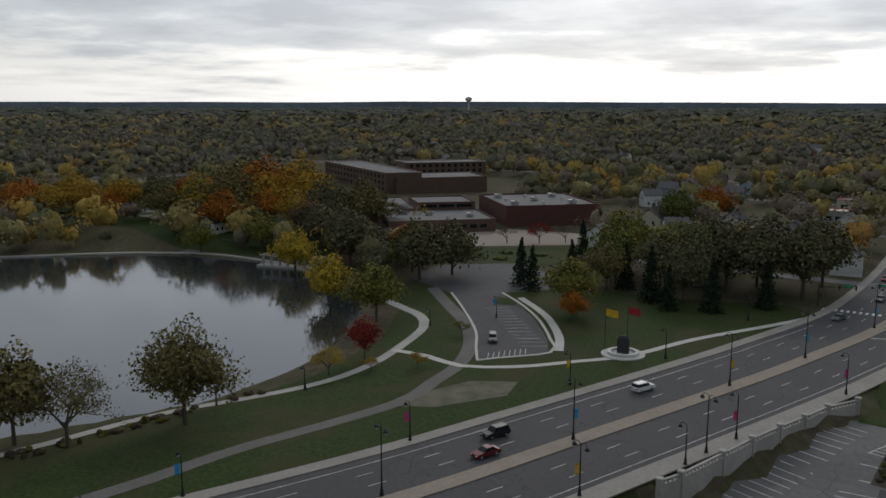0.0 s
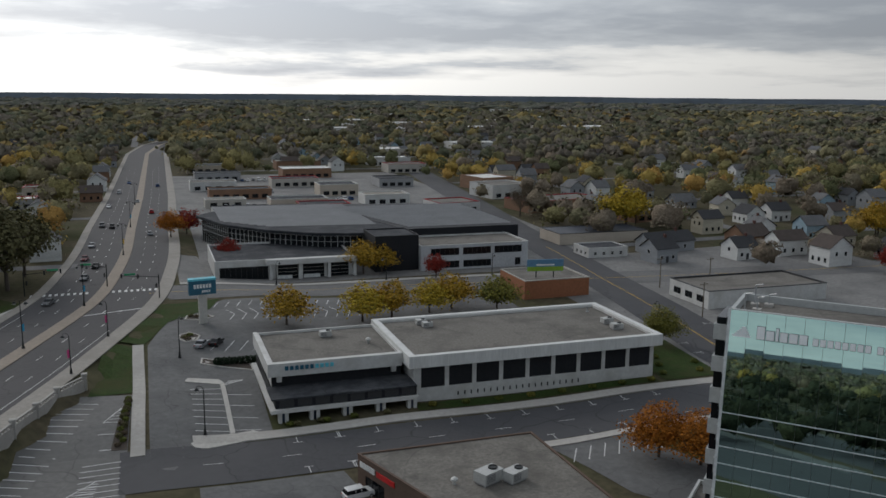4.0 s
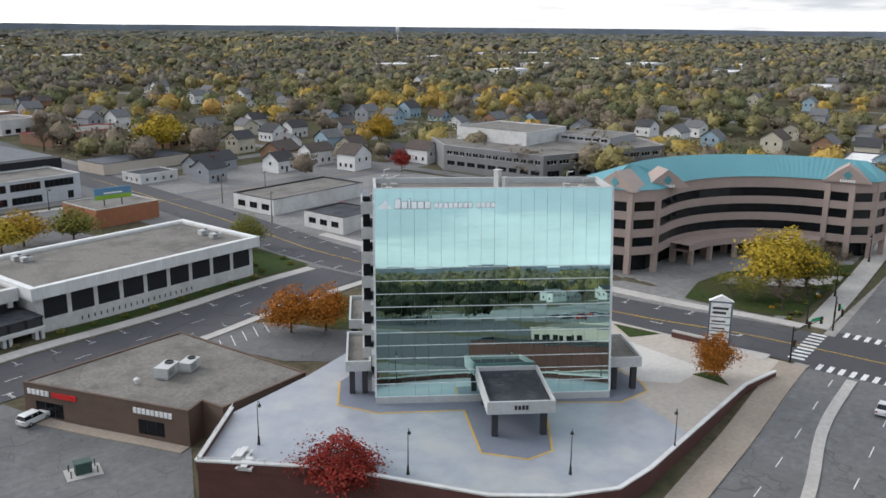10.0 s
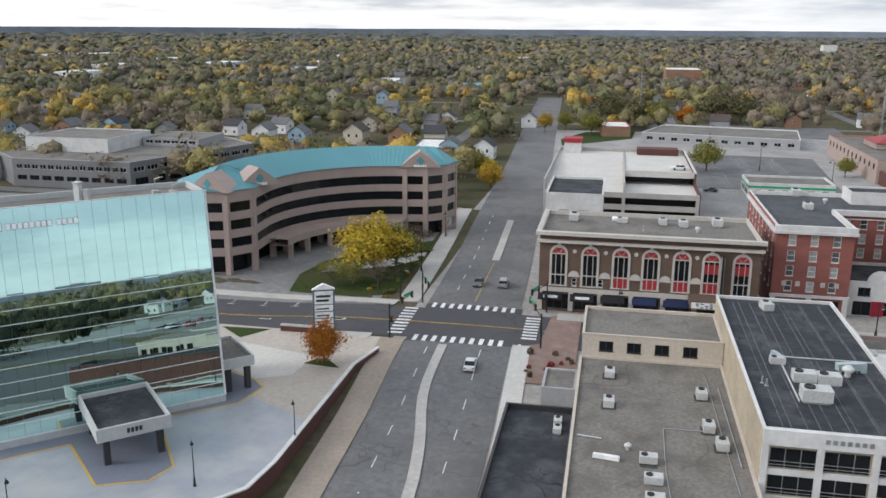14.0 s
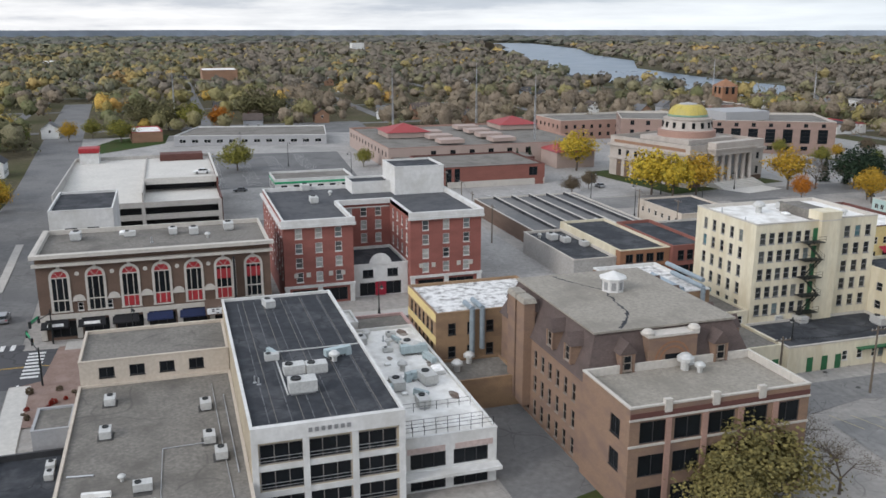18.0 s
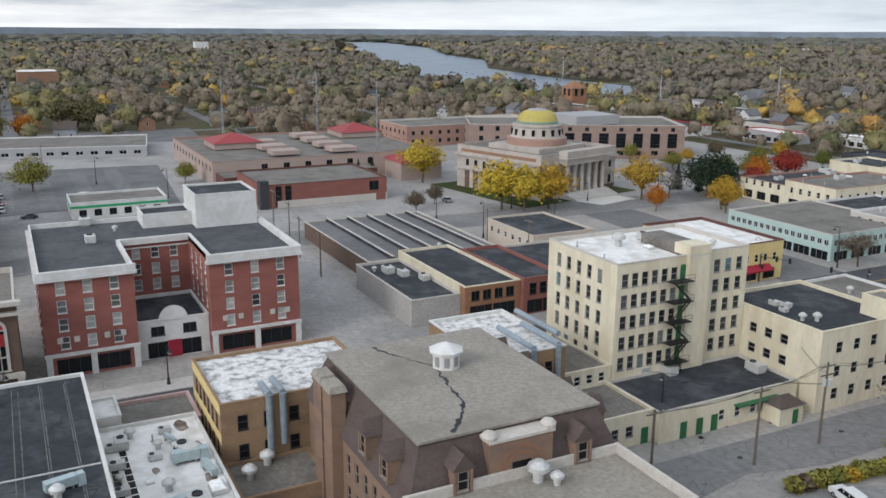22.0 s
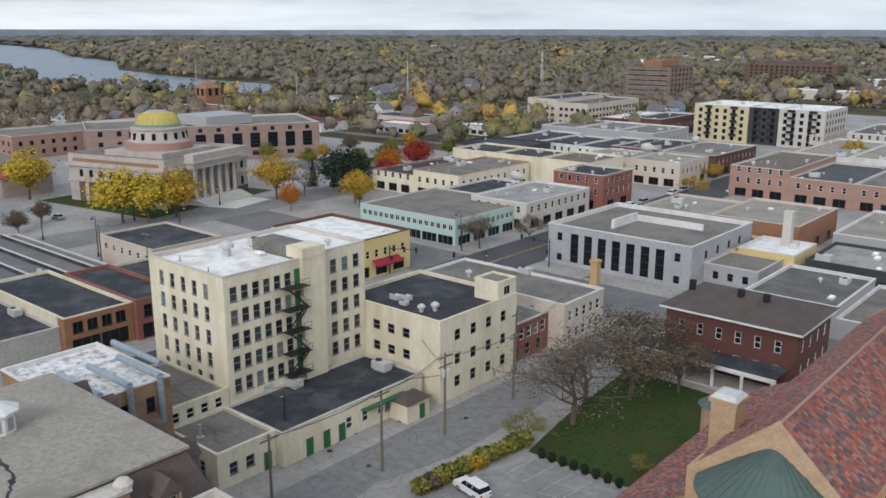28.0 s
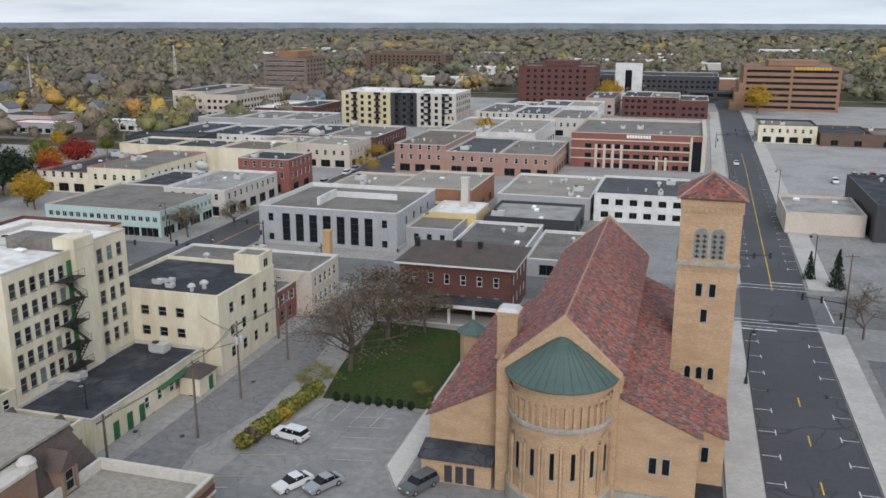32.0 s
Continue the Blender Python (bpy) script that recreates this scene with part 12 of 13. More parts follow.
av = 68.0
for x, y, rz, c, k in ((-50.1, 149.9, av, "white", "suv"), (-62.5, 115.8, 248, "black", "suv"), (-60.1, 108.3, 248, "maroon", "sedan"), (-27.3, 226.2, 254, "grey", "sedan"), (-22.5, 284.4, 266, "maroon", "sedan"), (-18.8, 271.2, 266, "black", "sedan"), (-20.9, 254.4, 264, "grey", "sedan"), (-90.3, 165.4, 300, "grey", "suv"), (6.2, 183, 65, "silver", "sedan"), (9.3, 184.7, 65, "black", "sedan"), (23.4, 112.5, 12, "white", "suv"), (93.7, 14.7, 3, "white", "sedan"), (138.7, 20.5, 182, "grey", "sedan"), (139.2, 15.3, 2, "silver", "suv"), (53.0, -116.2, -12, "white", "suv"), (47.6, -105.5, 60, "white", "sedan"), (44.2, -106.3, 60, "silver", "sedan"), (33.8, -109.0, 62, "grey", "suv"), (78.1, -96.9, -28, "blue", "sedan"), (-10.5, -361, 90, "white", "sedan")):
    car(x, y, rz, c, k)
rc_ = random.Random(44)
FARC = ["white", "silver", "grey", "black", "red", "blue", "silver", "white"]
for x, y, rz in [(-21.7, 308.6, 268), (-20.4, 353.9, 269), (-16.6, 350, 269), (-20, 413.6, 269), (-8.0, 429.7, 89), (-3, 330, 89), (-2, 390, 89), (-17, 470, 269), (-13, 520, 269), (2, 500, 89), (260, -37.4, 90), (231.4, -155, 0), (-26, -470, 90), (-46, -320, 0), (-40, -330, 90)]:
    car(x, y, rz, rc_.choice(FARC), rc_.choice(("sedan", "suv")), False)
for y in (-66, -54, -30):
    for k in range(9):
        if rc_.random() < 0.42:
            car(272 + k * 2.8 + rc_.uniform(-0.2, 0.2), y + 1, 80, rc_.choice(FARC), rc_.choice(("sedan", "suv")), False)
for k in range(16):
    if rc_.random() < 0.75:
        car(416 + (k % 8) * 1.0 + (k // 8) * 9, -44 - (k % 8) * 6.4, 10, "white", "van", False)
for x0, y0, dx, dy, n, rz in ((214, -262, 0, -6, 9, 90), (168, -236, 5.5, 0, 4, 0), (300, -270, 3, 0, 6, 90), (145, 130, 3, 0.4, 9, 95), (146, 142, 3, 0.4, 8, 95), (160, 200, 3, 0, 5, 90), (108.6, 180, 0.8, 6.8, 3, 82), (106.5, -60, 0, -6.6, 5, 90), (119, -110, 0, -6.6, 4, 90), (119.5, -260, 0, -6.8, 8, 90), (107, -290, 0, -6.8, 8, 90), (20, 262, 0, 6, 0, 0), (30, 400, 3.2, 0, 12, 90), (60, 420, 3.2, 0, 14, 90), (20, 460, 3.2, 0, 14, 90), (100, 380, 3.2, 0, 12, 90), (24, 520, 3.2, 0, 14, 90), (150, 60 + 120, 3, 0, 3, 90), (-55, -140, 2.8, 0, 9, 88), (-50, -116, 2.8, 0, 6, 88), (-60, -345, 3, 0, 6, 90), (240, 90, 3, 0, 6, 90)):
    for k in range(n):
        if rc_.random() < 0.62:
            car(x0 + dx * k, y0 + dy * k, rz + rc_.choice((0, 180)), rc_.choice(FARC), rc_.choice(("sedan", "suv", "suv")), False)
car(226.1, -24.5, 95, "white", "sedan", False, 11.95)

# ---- roof units read from the place ----
for x, y, z, k, rz, s in [(81.5, -6.7, 5.3, "b", 0, 0.8), (71.7, -6.7, 5.3, "b", 0, 0.8), (76.6, -18.5, 5.3, "b", 0, 0.8), (66.9, -18.5, 5.3, "b", 0, 0.8), (62.5, -19.6, 5.3, "b", 0, 0.8), (57.4, -11.2, 5.3, "b", 90, 0.75), (52.9, -11.6, 5.3, "b", 90, 0.75), (48.8, -11.6, 5.3, "b", 90, 0.75), (60, -9, 5.3, "v", 0, 0.8),
                          (97.3, -29.1, 11.4, "b", 10, 0.9), (69.7, -29.1, 11.4, "b", 90, 1.0), (69.4, -31.8, 11.4, "b", 90, 1.0), (64.0, -29.3, 11.4, "b", 90, 1.25), (75.1, -27, 11.4, "b", 90, 0.7), (72.4, -34.6, 11.4, "v", 90, 1.3), (68.2, -24.2, 11.4, "s", 0, 1), (67.5, -24.6, 11.4, "s", 0, 1), (71.4, -0.4, 2.3, "b", 0, 0.6), (69, -0.5, 2.3, "b", 0, 0.6),
                          (139.5, 1.5, 14.4, "b", 0, 1.1), (139.3, -8, 14.4, "b", 90, 0.8), (139.3, -15.8, 14.4, "b", 0, 0.9), (138, -19.6, 14.4, "b", 0, 1.0), (141.7, -6.6, 14.4, "h", 0, 1.2), (140, -26.2, 14.4, "b", 0, 1.1), (134, -22, 14.4, "v", 0, 1), (133, -12, 14.4, "s", 0, 1.2), (152.5, -45.1, 16.2, "b", 0, 1.0), (167.6, -45.5, 16.2, "b", 0, 1.1), (160, -50, 16.2, "v", 0, 1),
                          (72, -42.7, 6.7, "b", 0, 1.0), (84.8, -48, 6.7, "b", 30, 1.1), (72.8, -47.1, 6.7, "b", 10, 1.1), (90, -41.8, 6.7, "b", 0, 0.8), (92, -43, 6.7, "v", 0, 1.2), (78, -45, 6.7, "v", 0, 1.3), (66, -44.5, 6.7, "b", 0, 0.9), (76, -49.5, 6.7, "h", 0, 1.5), (88, -45.5, 6.7, "v", 0, 1.0), (54.5, -74.4, 12.4, "v", 0, 1.9), (53.2, -75.6, 12.4, "v", 0, 1.2), (56, -76, 12.4, "h", 0, 0.8),
                          (95.7, -114.9, 21, "v", 0, 1.9), (96.7, -120.8, 21, "b", 0, 0.9), (95.1, -122.9, 21, "b", 0, 0.8), (92.5, -118.1, 21, "h", 0, 1), (89.5, -127.9, 21, "v", 0, 1), (98, -109, 21, "s", 0, 1), (90, -108, 21, "s", 0, 1), (83.5, -56.7, 4.3, "v", 0, 1.6), (81, -54, 4.3, "v", 0, 1.6), (149.5, -100, 4.7, "b", 0, 1.1), (146.3, -101.9, 4.7, "b", 0, 1), (141.9, -104.5, 4.7, "b", 0, 0.9), (152, -98, 4.7, "v", 0, 1),
                          (86.5, -113, 4.2, "b", 0, 0.9), (84.4, -116.5, 4.2, "b", 0, 0.9), (79.6, -128.6, 4.2, "b", 0, 1.0), (84.5, -136.7, 11.8, "b", 0, 0.6), (83, -137.5, 11.8, "b", 0, 0.6), (76.4, -136.5, 11.8, "v", 0, 1.2), (77.5, -134.8, 11.8, "v", 0, 1.1), (81.6, -135.5, 11.8, "b", 0, 0.5), (93, -164.8, 7.6, "v", 0, 1.2), (86.3, -173.1, 7.6, "b", 0, 0.9), (90, -160, 7.6, "h", 0, 1), (166.3, -119.9, 4.1, "v", 0, 1), (80.9, -99.3, 4.2, "s", 0, 2),
                          (38.7, 101.8, 0.2, "b", 25, 1.35), (42.3, 101.2, 0.2, "b", 25, 1.2), (34.1, 102.6, 0.2, "v", 0, 0.9), (49.4, 166.9, 4.5, "b", 0, 0.8), (50.1, 164.6, 4.5, "b", 0, 0.8), (87.2, 156.4, 4.5, "b", 0, 0.9), (86.9, 151.9, 4.5, "b", 0, 0.9), (87.9, 166.4, 4.5, "s", 0, 1.3), (29, 165, 4.1, "b", 0, 0.9), (36, 158, 4.1, "v", 0, 1)]:
    roof_unit(x, y, z, k, rz, s)

# pads, pipes and seams on the gravel and the black roof
PADM = mat("dark_roof_pad", (0.05, 0.048, 0.045), 0.9, grain=2, var=0.3)
for x, y in ((81.5, -6.7), (71.7, -6.7), (76.6, -18.5), (66.9, -18.5), (62.5, -19.6), (57.4, -11.2)):
    pd = thing("roof_pad", "dark stained pad under a condenser on the gravel roof", "roof pad", x, y, 5.352, 0)
    part("pad", shared("roof_pad", lambda bm: box(bm, -1.3, -0.95, 0, 0.9, 0.95, 0.03), PADM), None, pd)
for pts, r_ in (([(84, -19.6), (66, -19.9), (52, -20.3)], 0.05), ([(66, -13.2), (56, -13.0), (44, -13.4)], 0.05), ([(66.2, -13.2), (66.4, -18.0)], 0.045), ([(62, -6.0), (62.4, -3.2)], 0.12), ([(80, -20.9), (58, -21.2)], 0.07)):
    rp = thing("roof_pipe", "thin grey pipe lying on the gravel roof", "pipe", pts[0][0], pts[0][1], 5.35)
    bm = bmesh.new()
    for a, b in zip(pts, pts[1:]):
        tube(bm, (a[0] - pts[0][0], a[1] - pts[0][1], 0.1), (b[0] - pts[0][0], b[1] - pts[0][1], 0.1), r_, n=6)
    part("pipe", bm, STEEL, rp)
bd = thing("roof_duct_box", "long white duct box lying on the gravel roof", "duct", 57.2, -6.6, 5.35, 82)
bm = bmesh.new()
box(bm, -1.5, -0.28, 0.08, 1.5, 0.28, 0.55, taper=0.05)
part("duct", bm, WHITEROOF, bd)
for k in range(6):
    sm = thing("roof_seam", "pale lap seam across the black membrane roof", "roof seam", 78.5, -24.6 - k * 2.45, 11.462)
    bm = bmesh.new()
    for j in range(8):
        box(bm, -22.8 + j * 5.6, -0.06, 0, -22.8 + j * 5.6 + 5.2, 0.06, 0.012)
    part("seam", bm, mat("scuffed_membrane", (0.095, 0.097, 0.102), 0.85, grain=0.7, var=0.5), sm)

# clutter on the white roof: walkway mats, patches, condensers and a second railing
for k in range(9):
    x, y = 88.5 - k * 1.5, -41.75
    wm = thing("roof_mat", "black rubber walkway mat on the white roof", "mat", x, y, 6.655, 0)
    part("mat", shared("roof_mat", lambda bm: box(bm, -0.6, -0.35, 0, 0.6, 0.35, 0.04), TYRE), None, wm)
for k in range(4):
    x, y = 75.0, -42.6 - k * 1.0
    wm = thing("roof_mat", "black rubber walkway mat on the white roof", "mat", x, y, 6.655, 90)
    part("mat", shared("roof_mat", lambda bm: box(bm, -0.6, -0.35, 0, 0.6, 0.35, 0.04), TYRE), None, wm)
RUSTY = mat("rusty_patched_membrane", (0.12, 0.085, 0.065), 0.9, grain=1.5, big=0.8, var=0.4, stain=(0.3, 0.28, 0.25))
for x, y, a, b in ((93.0, -48.8, 1.6, 1.1), (86.0, -49.7, 2.2, 0.8), (79.0, -49.4, 1.7, 0.7), (68.0, -49.3, 1.5, 0.8), (83.0, -44.4, 1.0, 0.5)):
    bm = bmesh.new()
    rk = random.Random(int(x))
    ring = [(a * rk.uniform(0.6, 1.1) * math.cos(2 * math.pi * i / 14), b * rk.uniform(0.6, 1.1) * math.sin(2 * math.pi * i / 14)) for i in range(14)]
    bm.faces.new([bm.verts.new((u, v, 0.006)) for u, v in ring])
    rp = thing("roof_patch", "rusty dark patch on the white roof coating", "roof patch", x, y, 6.652, 0)
    part("patch", bm, RUSTY, rp)
for x, y, k, s in ((89.6, -40.9, "b", 0.6), (85.1, -40.8, "b", 0.65), (82.2, -40.7, "v", 0.8), (79.2, -40.6, "b", 0.6), (91.8, -46.8, "b", 0.55), (85.6, -44.8, "b", 0.55), (90.1, -45.2, "s", 1.0), (80.5, -43.5, "h", 0.6), (78.9, -45.2, "s", 1.2), (84.7, -47.6, "b", 0.9), (70.0, -43.2, "h", 0.6)):
    roof_unit(x, y, 6.65, k, 90, s)
for x in (64.6, 60.0):
    fl2 = thing("roof_railing", "thin grey metal railing across the white roof", "railing", x, -45.1, 6.65)
    for y in np.linspace(-5.2, 5.2, 8):
        part("post", shared("rail_post", lambda bm: tube(bm, (0, 0, 0), (0, 0, 1.15), 0.035, n=5), IRON), None, fl2, m=Matrix.Translation((0, y, 0)))
    for z in (0.6, 1.12):
        part("rail", shared("cross_rail", lambda bm: tube(bm, (0, -5.2, 0), (0, 5.2, 0), 0.025, n=5), IRON), None, fl2, m=Matrix.Translation((0, 0, z)))

# ---- named trees, hedges, houses ----
# orange and golden belt of trees on the far shore
SHORE = [(-362, 222, 13, "broad", "orange"), (-352, 232, 12, "broad", "gold"), (-349, 246, 13, "round", "gold"), (-334, 258, 14, "round", "gold"), (-322, 268, 15, "broad", "dark"), (-306, 258, 13, "broad", "moss"), (-296, 268, 16, "broad", "gold"), (-288, 262, 15, "broad", "olive"), (-284, 290, 20, "broad", "moss"), (-270, 282, 21, "broad", "orange"), (-268, 262, 19, "broad", "moss"), (-258, 272, 18, "round", "gold"), (-262, 298, 21, "broad", "gold"), (-246, 284, 17, "broad", "gold"), (-240, 272, 13, "tall", "dark"), (-232, 280, 16, "broad", "dark"), (-222, 276, 14, "tall", "dark"), (-216, 284, 16, "broad", "moss"), (-208, 290, 12, "thin", "brown"), (-276, 250, 10, "tall", "dark"), (-250, 258, 11, "tall", "dark"), (-300, 300, 19, "broad", "olive"), (-320, 310, 17, "broad", "moss"), (-380, 240, 13, "broad", "orange"), (-376, 262, 14, "broad", "gold"), (-204, 244, 13, "broad", "dark"), (-196, 250, 13, "thin", "brown"), (-215, 262, 13, "tall", "dark")]
for x, y, h, sh, lf in SHORE:
    tree(x, y, h, sh, lf, wide=1.15)
T_ = [(180, 306, 14, "round", "yellow", 1.25), (267, 264, 11, "round", "gold", 1.1), (262, 258, 10, "round", "gold", 1.1), (215, 206, 7, "round", "red", 1.0), (70, 109, 6.8, "broad", "orange", 1.2), (74.5, 104.5, 6.8, "broad", "orange", 1.2), (105, 163, 7, "broad", "olive", 1.1), (90, 37.5, 6.6, "round", "orange", 0.85), (34, 61, 7, "round", "red", 1.2), (140, 43.5, 11, "round", "yellow", 1.2), (146, 40, 8.5, "round", "olive", 1.1), (133.5, 46, 6.5, "thin", "olive", 1.2), (150, 41, 8, "thin", "olive", 1.1), (131, 40, 7, "bare", "brown", 1.0), (162, 40, 7, "thin", "brown", 1.0), (168, 42, 7, "bare", "brown", 1), (132, 50, 6, "thin", "olive", 1),
      (10, 334, 8, "round", "red", 1.2), (4, 322, 8, "round", "orange", 1.1), (26, 196, 7.2, "broad", "gold", 1.35), (44, 196, 7.2, "broad", "yellow", 1.3), (52, 199, 7.2, "broad", "gold", 1.35), (70, 206, 7.2, "broad", "gold", 1.35), (81, 202, 7.2, "broad", "olive", 1.35), (63, 203, 6.6, "broad", "yellow", 1.3), (77, 240, 6, "round", "red", 1.0), (58, 253, 8, "broad", "gold", 1.3), (64, 254, 7, "broad", "gold", 1.2), (153, 351, 12, "thin", "brown", 1), (190, 315, 11, "round", "yellow", 1.1), (20, 276, 7, "round", "red", 1),
      (266, -163, 13, "tall", "yellow", 1.2), (214, -164.5, 12, "round", "yellow", 1.1), (208.5, -169, 11, "round", "yellow", 1.1), (209, -178, 11, "round", "gold", 1.15), (208.5, -213, 12, "tall", "gold", 1.1), (206, -222, 11, "bare", "brown", 1), (192, -205, 6.5, "round", "orange", 0.9), (459, -2, 14, "broad", "dark", 1.2), (453, -16, 13, "broad", "dark", 1.2), (446, -28, 12, "round", "olive", 1.1), (484, -62, 15, "broad", "dark", 1.2), (479, -74, 14, "broad", "dark", 1.2), (447, -42, 10, "round", "orange", 1.1), (412, 6, 9, "round", "olive", 1.2), (204, -236, 11, "broad", "spruce", 1.15), (207, -244, 10, "broad", "spruce", 1.15), (181, -222, 9, "tall", "gold", 1.0), (203, -256, 7, "round", "red", 1.1), (186, -225, 8, "round", "gold", 1), (216, -285, 9, "round", "red", 1.2), (214, -269, 8, "round", "orange", 1.1), (222, -275, 8, "broad", "green", 1.2),
      (44, -76, 8.4, "broad", "moss", 1.5), (39, -70.5, 7, "round", "moss", 1.3), (42, -88, 7, "bare", "brown", 1.1), (52, -90, 6, "bare", "brown", 1.1), (117.5, -219, 7, "thin", "brown", 0.9), (123, -206, 8, "thin", "brown", 1), (100.5, -222, 7, "bare", "brown", 0.9), (92, -394, 9, "round", "gold", 1), (112, -300, 7, "thin", "gold", 1), (119, -330, 7, "thin", "gold", 1), (-23, -175, 8, "bare", "brown", 1), (-24, -187, 7, "bare", "brown", 1), (-26, -277, 5, "thin", "red", 1), (304, -40, 9, "broad", "olive", 1.2), (212, -62, 7, "round", "olive", 1), (56, -585, 13, "round", "gold", 1.2), (-30, -560, 13, "round", "gold", 1.1),
      (54, -139, 13, "bare", "brown", 1.3), (53, -153, 12.5, "thin", "brown", 1.15), (56.5, -146, 12, "bare", "brown", 1.2), (56, -131, 4, "thin", "olive", 1.2), (48, -158, 8, "thin", "brown", 1.2), (57, -158, 9, "bare", "brown", 1.3), (41, -133, 2.2, "thin", "olive", 1.2),
      (-131, 77, 13.5, "round", "moss", 0.9), (-121, 80, 13.5, "thin", "moss", 0.95), (-113, 97, 14, "round", "moss", 1.0), (-117, 108, 8, "bare", "brown", 1), (-140, 70, 12, "thin", "brown", 1), (-191, 213, 12, "round", "yellow", 1.1), (-154, 186, 12, "round", "yellow", 1.0), (-129, 174, 12, "round", "olive", 1.05), (-110, 132, 6, "thin", "yellow", 1), (-110, 144, 8, "tall", "red", 0.9), (-86, 199, 11, "round", "olive", 1.15), (-82, 191, 6, "round", "orange", 1), (-153, 226, 12, "broad", "green", 1.1), (-165, 240, 10, "round", "red", 0.9), (-178, 240, 10, "thin", "brown", 1), (-170, 252, 9, "bare", "brown", 1), (-226, 234, 11, "broad", "olive", 1.2), (-245, 222, 9, "broad", "olive", 1.1), (-262, 250, 13, "broad", "orange", 1.2), (-285, 262, 14, "broad", "gold", 1.2), (-305, 270, 14, "broad", "orange", 1.2), (-248, 262, 14, "tall", "orange", 1.1), (-230, 258, 15, "tall", "gold", 1.1), (-218, 252, 14, "tall", "brown", 1.1), (-330, 250, 11, "round", "orange", 1), (-345, 262, 11, "round", "orange", 1), (-345, 300, 11, "round", "brown", 1), (-100, 168, 3.4, "thin", "olive", 1), (-95, 142, 3.4, "thin", "gold", 1), (-103, 137, 3, "thin", "gold", 1),
      (-150, 285, 8, "bare", "brown", 1), (-140, 292, 8, "thin", "red", 1), (-132, 298, 8, "bare", "brown", 1), (-90, 240, 12, "round", "green", 1.1), (-66, 248, 13, "broad", "green", 1), (-52, 262, 12, "round", "green", 1), (-80, 255, 12, "round", "olive", 1), (-95, 262, 12, "round", "gold", 1), (-78, 275, 12, "round", "green", 1),
      (-144.8, 217.8, 14, "broad", "dark", 1.15), (-138, 226, 13, "broad", "dark", 1.1), (-178, 226, 15, "broad", "dark", 1.15), (-190, 240, 14, "thin", "brown", 1.1), (-93, 256, 16, "round", "olive", 1.0), (-76, 238, 13.5, "tall", "dark", 1.2), (-65.6, 226, 12.5, "round", "dark", 1.0), (-58.5, 242, 17, "round", "dark", 1.0), (-48, 240, 18, "tall", "dark", 1.15), (-39, 246, 18.5, "tall", "dark", 1.15), (-37, 264, 16, "round", "dark", 1.0), (-88, 228, 11.5, "tall", "moss", 1.2), (-106, 350, 14, "round", "green", 1.1), (-102, 389, 13, "round", "orange", 1.1), (-70, 262, 15, "tall", "dark", 1.1), (-53, 255, 16, "round", "brown", 1.0)]
for x, y, h, sh, lf, w in T_:
    tree(x, y, h, sh, lf, wide=w)
for x, y, h in ((-106, 217, 13), (-112, 222, 14), (-115, 274, 13), (-73, 221, 15), (-56, 218, 14), (-66, 214, 12), (-98, 226, 14), (212, -240, 8), (218, -236, 9), (190, -230, 6), (-23, -205, 8), (-18.5, -210, 6), (-84, 232, 13), (-45, 229, 13), (281, -150, 8), (284, -146, 7), (200, 300, 9), (160, 330, 9)):
    tree(x, y, h, "spruce", "spruce", label="dark green spruce tree with a pointed crown", category="tree")
r_ = random.Random(9)
for x, y, h, lf in ((226, -262, 6, "olive"), (236, -275, 6, "green"), (250, -262, 6, "olive"), (262, -280, 5, "gold"), (232, -300, 6, "green"), (248, -305, 6, "olive"), (268, -300, 6, "brown"), (228, -318, 6, "green"), (256, -325, 6, "gold"), (276, -262, 6, "olive"), (230, -150, 5, "brown"), (222, -140, 5, "brown"), (300, -88, 6, "olive"), (420, 30, 8, "gold"), (410, 50, 8, "green"), (430, 20, 8, "olive"), (320, -100, 5, "olive"), (250, 34, 7, "gold"), (262, 36, 7, "yellow"), (275, 42, 8, "olive"), (217, 44, 6, "yellow")):
    tree(x, y, h, "round", lf)
# hedge of turning leaves beside the church car park
for i in range(13):
    f = i / 12
    shrub(57.6 - 2.2 * f + r_.uniform(-0.2, 0.2), -112.5 - 17 * f, 2.4, 2.1 + r_.uniform(-0.3, 0.4), r_.choice(("olive", "olive", "brown", "green", "gold")), "clipped hedge shrub with yellowing leaves", name="hedge_shrub")
for i in range(8):
    o = shrub(41 + i * 1.55, -128.4, 1.0, 1.5, "spruce", "small dark conical evergreen at the lawn edge", name="evergreen_shrub")
for i in range(14):
    shrub(35.8 + r_.uniform(-0.2, 3.5), -129 - i * 0.55, 0.9, 0.8, r_.choice(("green", "olive", "yellow")), "low garden shrub beside the church walk")
for x, y in [(94 + i * 2.2, 145 + (i % 4) * 5) for i in range(6)] + [(44 + i * 6.5, 142.2) for i in range(8)]:
    shrub(x, y, 1.6, 1.1, r_.choice(("green", "olive")), "low shrub bed beside the bank")
for i in range(9):
    shrub(8.5 + i * 1.1, 171.5 + i * 0.1, 1.7, 1.9, "spruce", "dark clipped evergreen hedge shrub", name="hedge_shrub")
for i in range(26):
    shrub(126 + r_.uniform(0, 45), 36.5 + r_.uniform(0, 6), r_.uniform(0.8, 1.8), r_.uniform(0.5, 1.2), r_.choice(("olive", "gold", "brown", "green")), "leafy shrub in the office garden")
for i in range(14):
    shrub(92 + r_.uniform(0, 10), r_.uniform(-1, 7), r_.uniform(0.6, 1.2), r_.uniform(0.6, 1.4), r_.choice(("brown", "red", "brown")), "russet shrub in a paved planting bed")
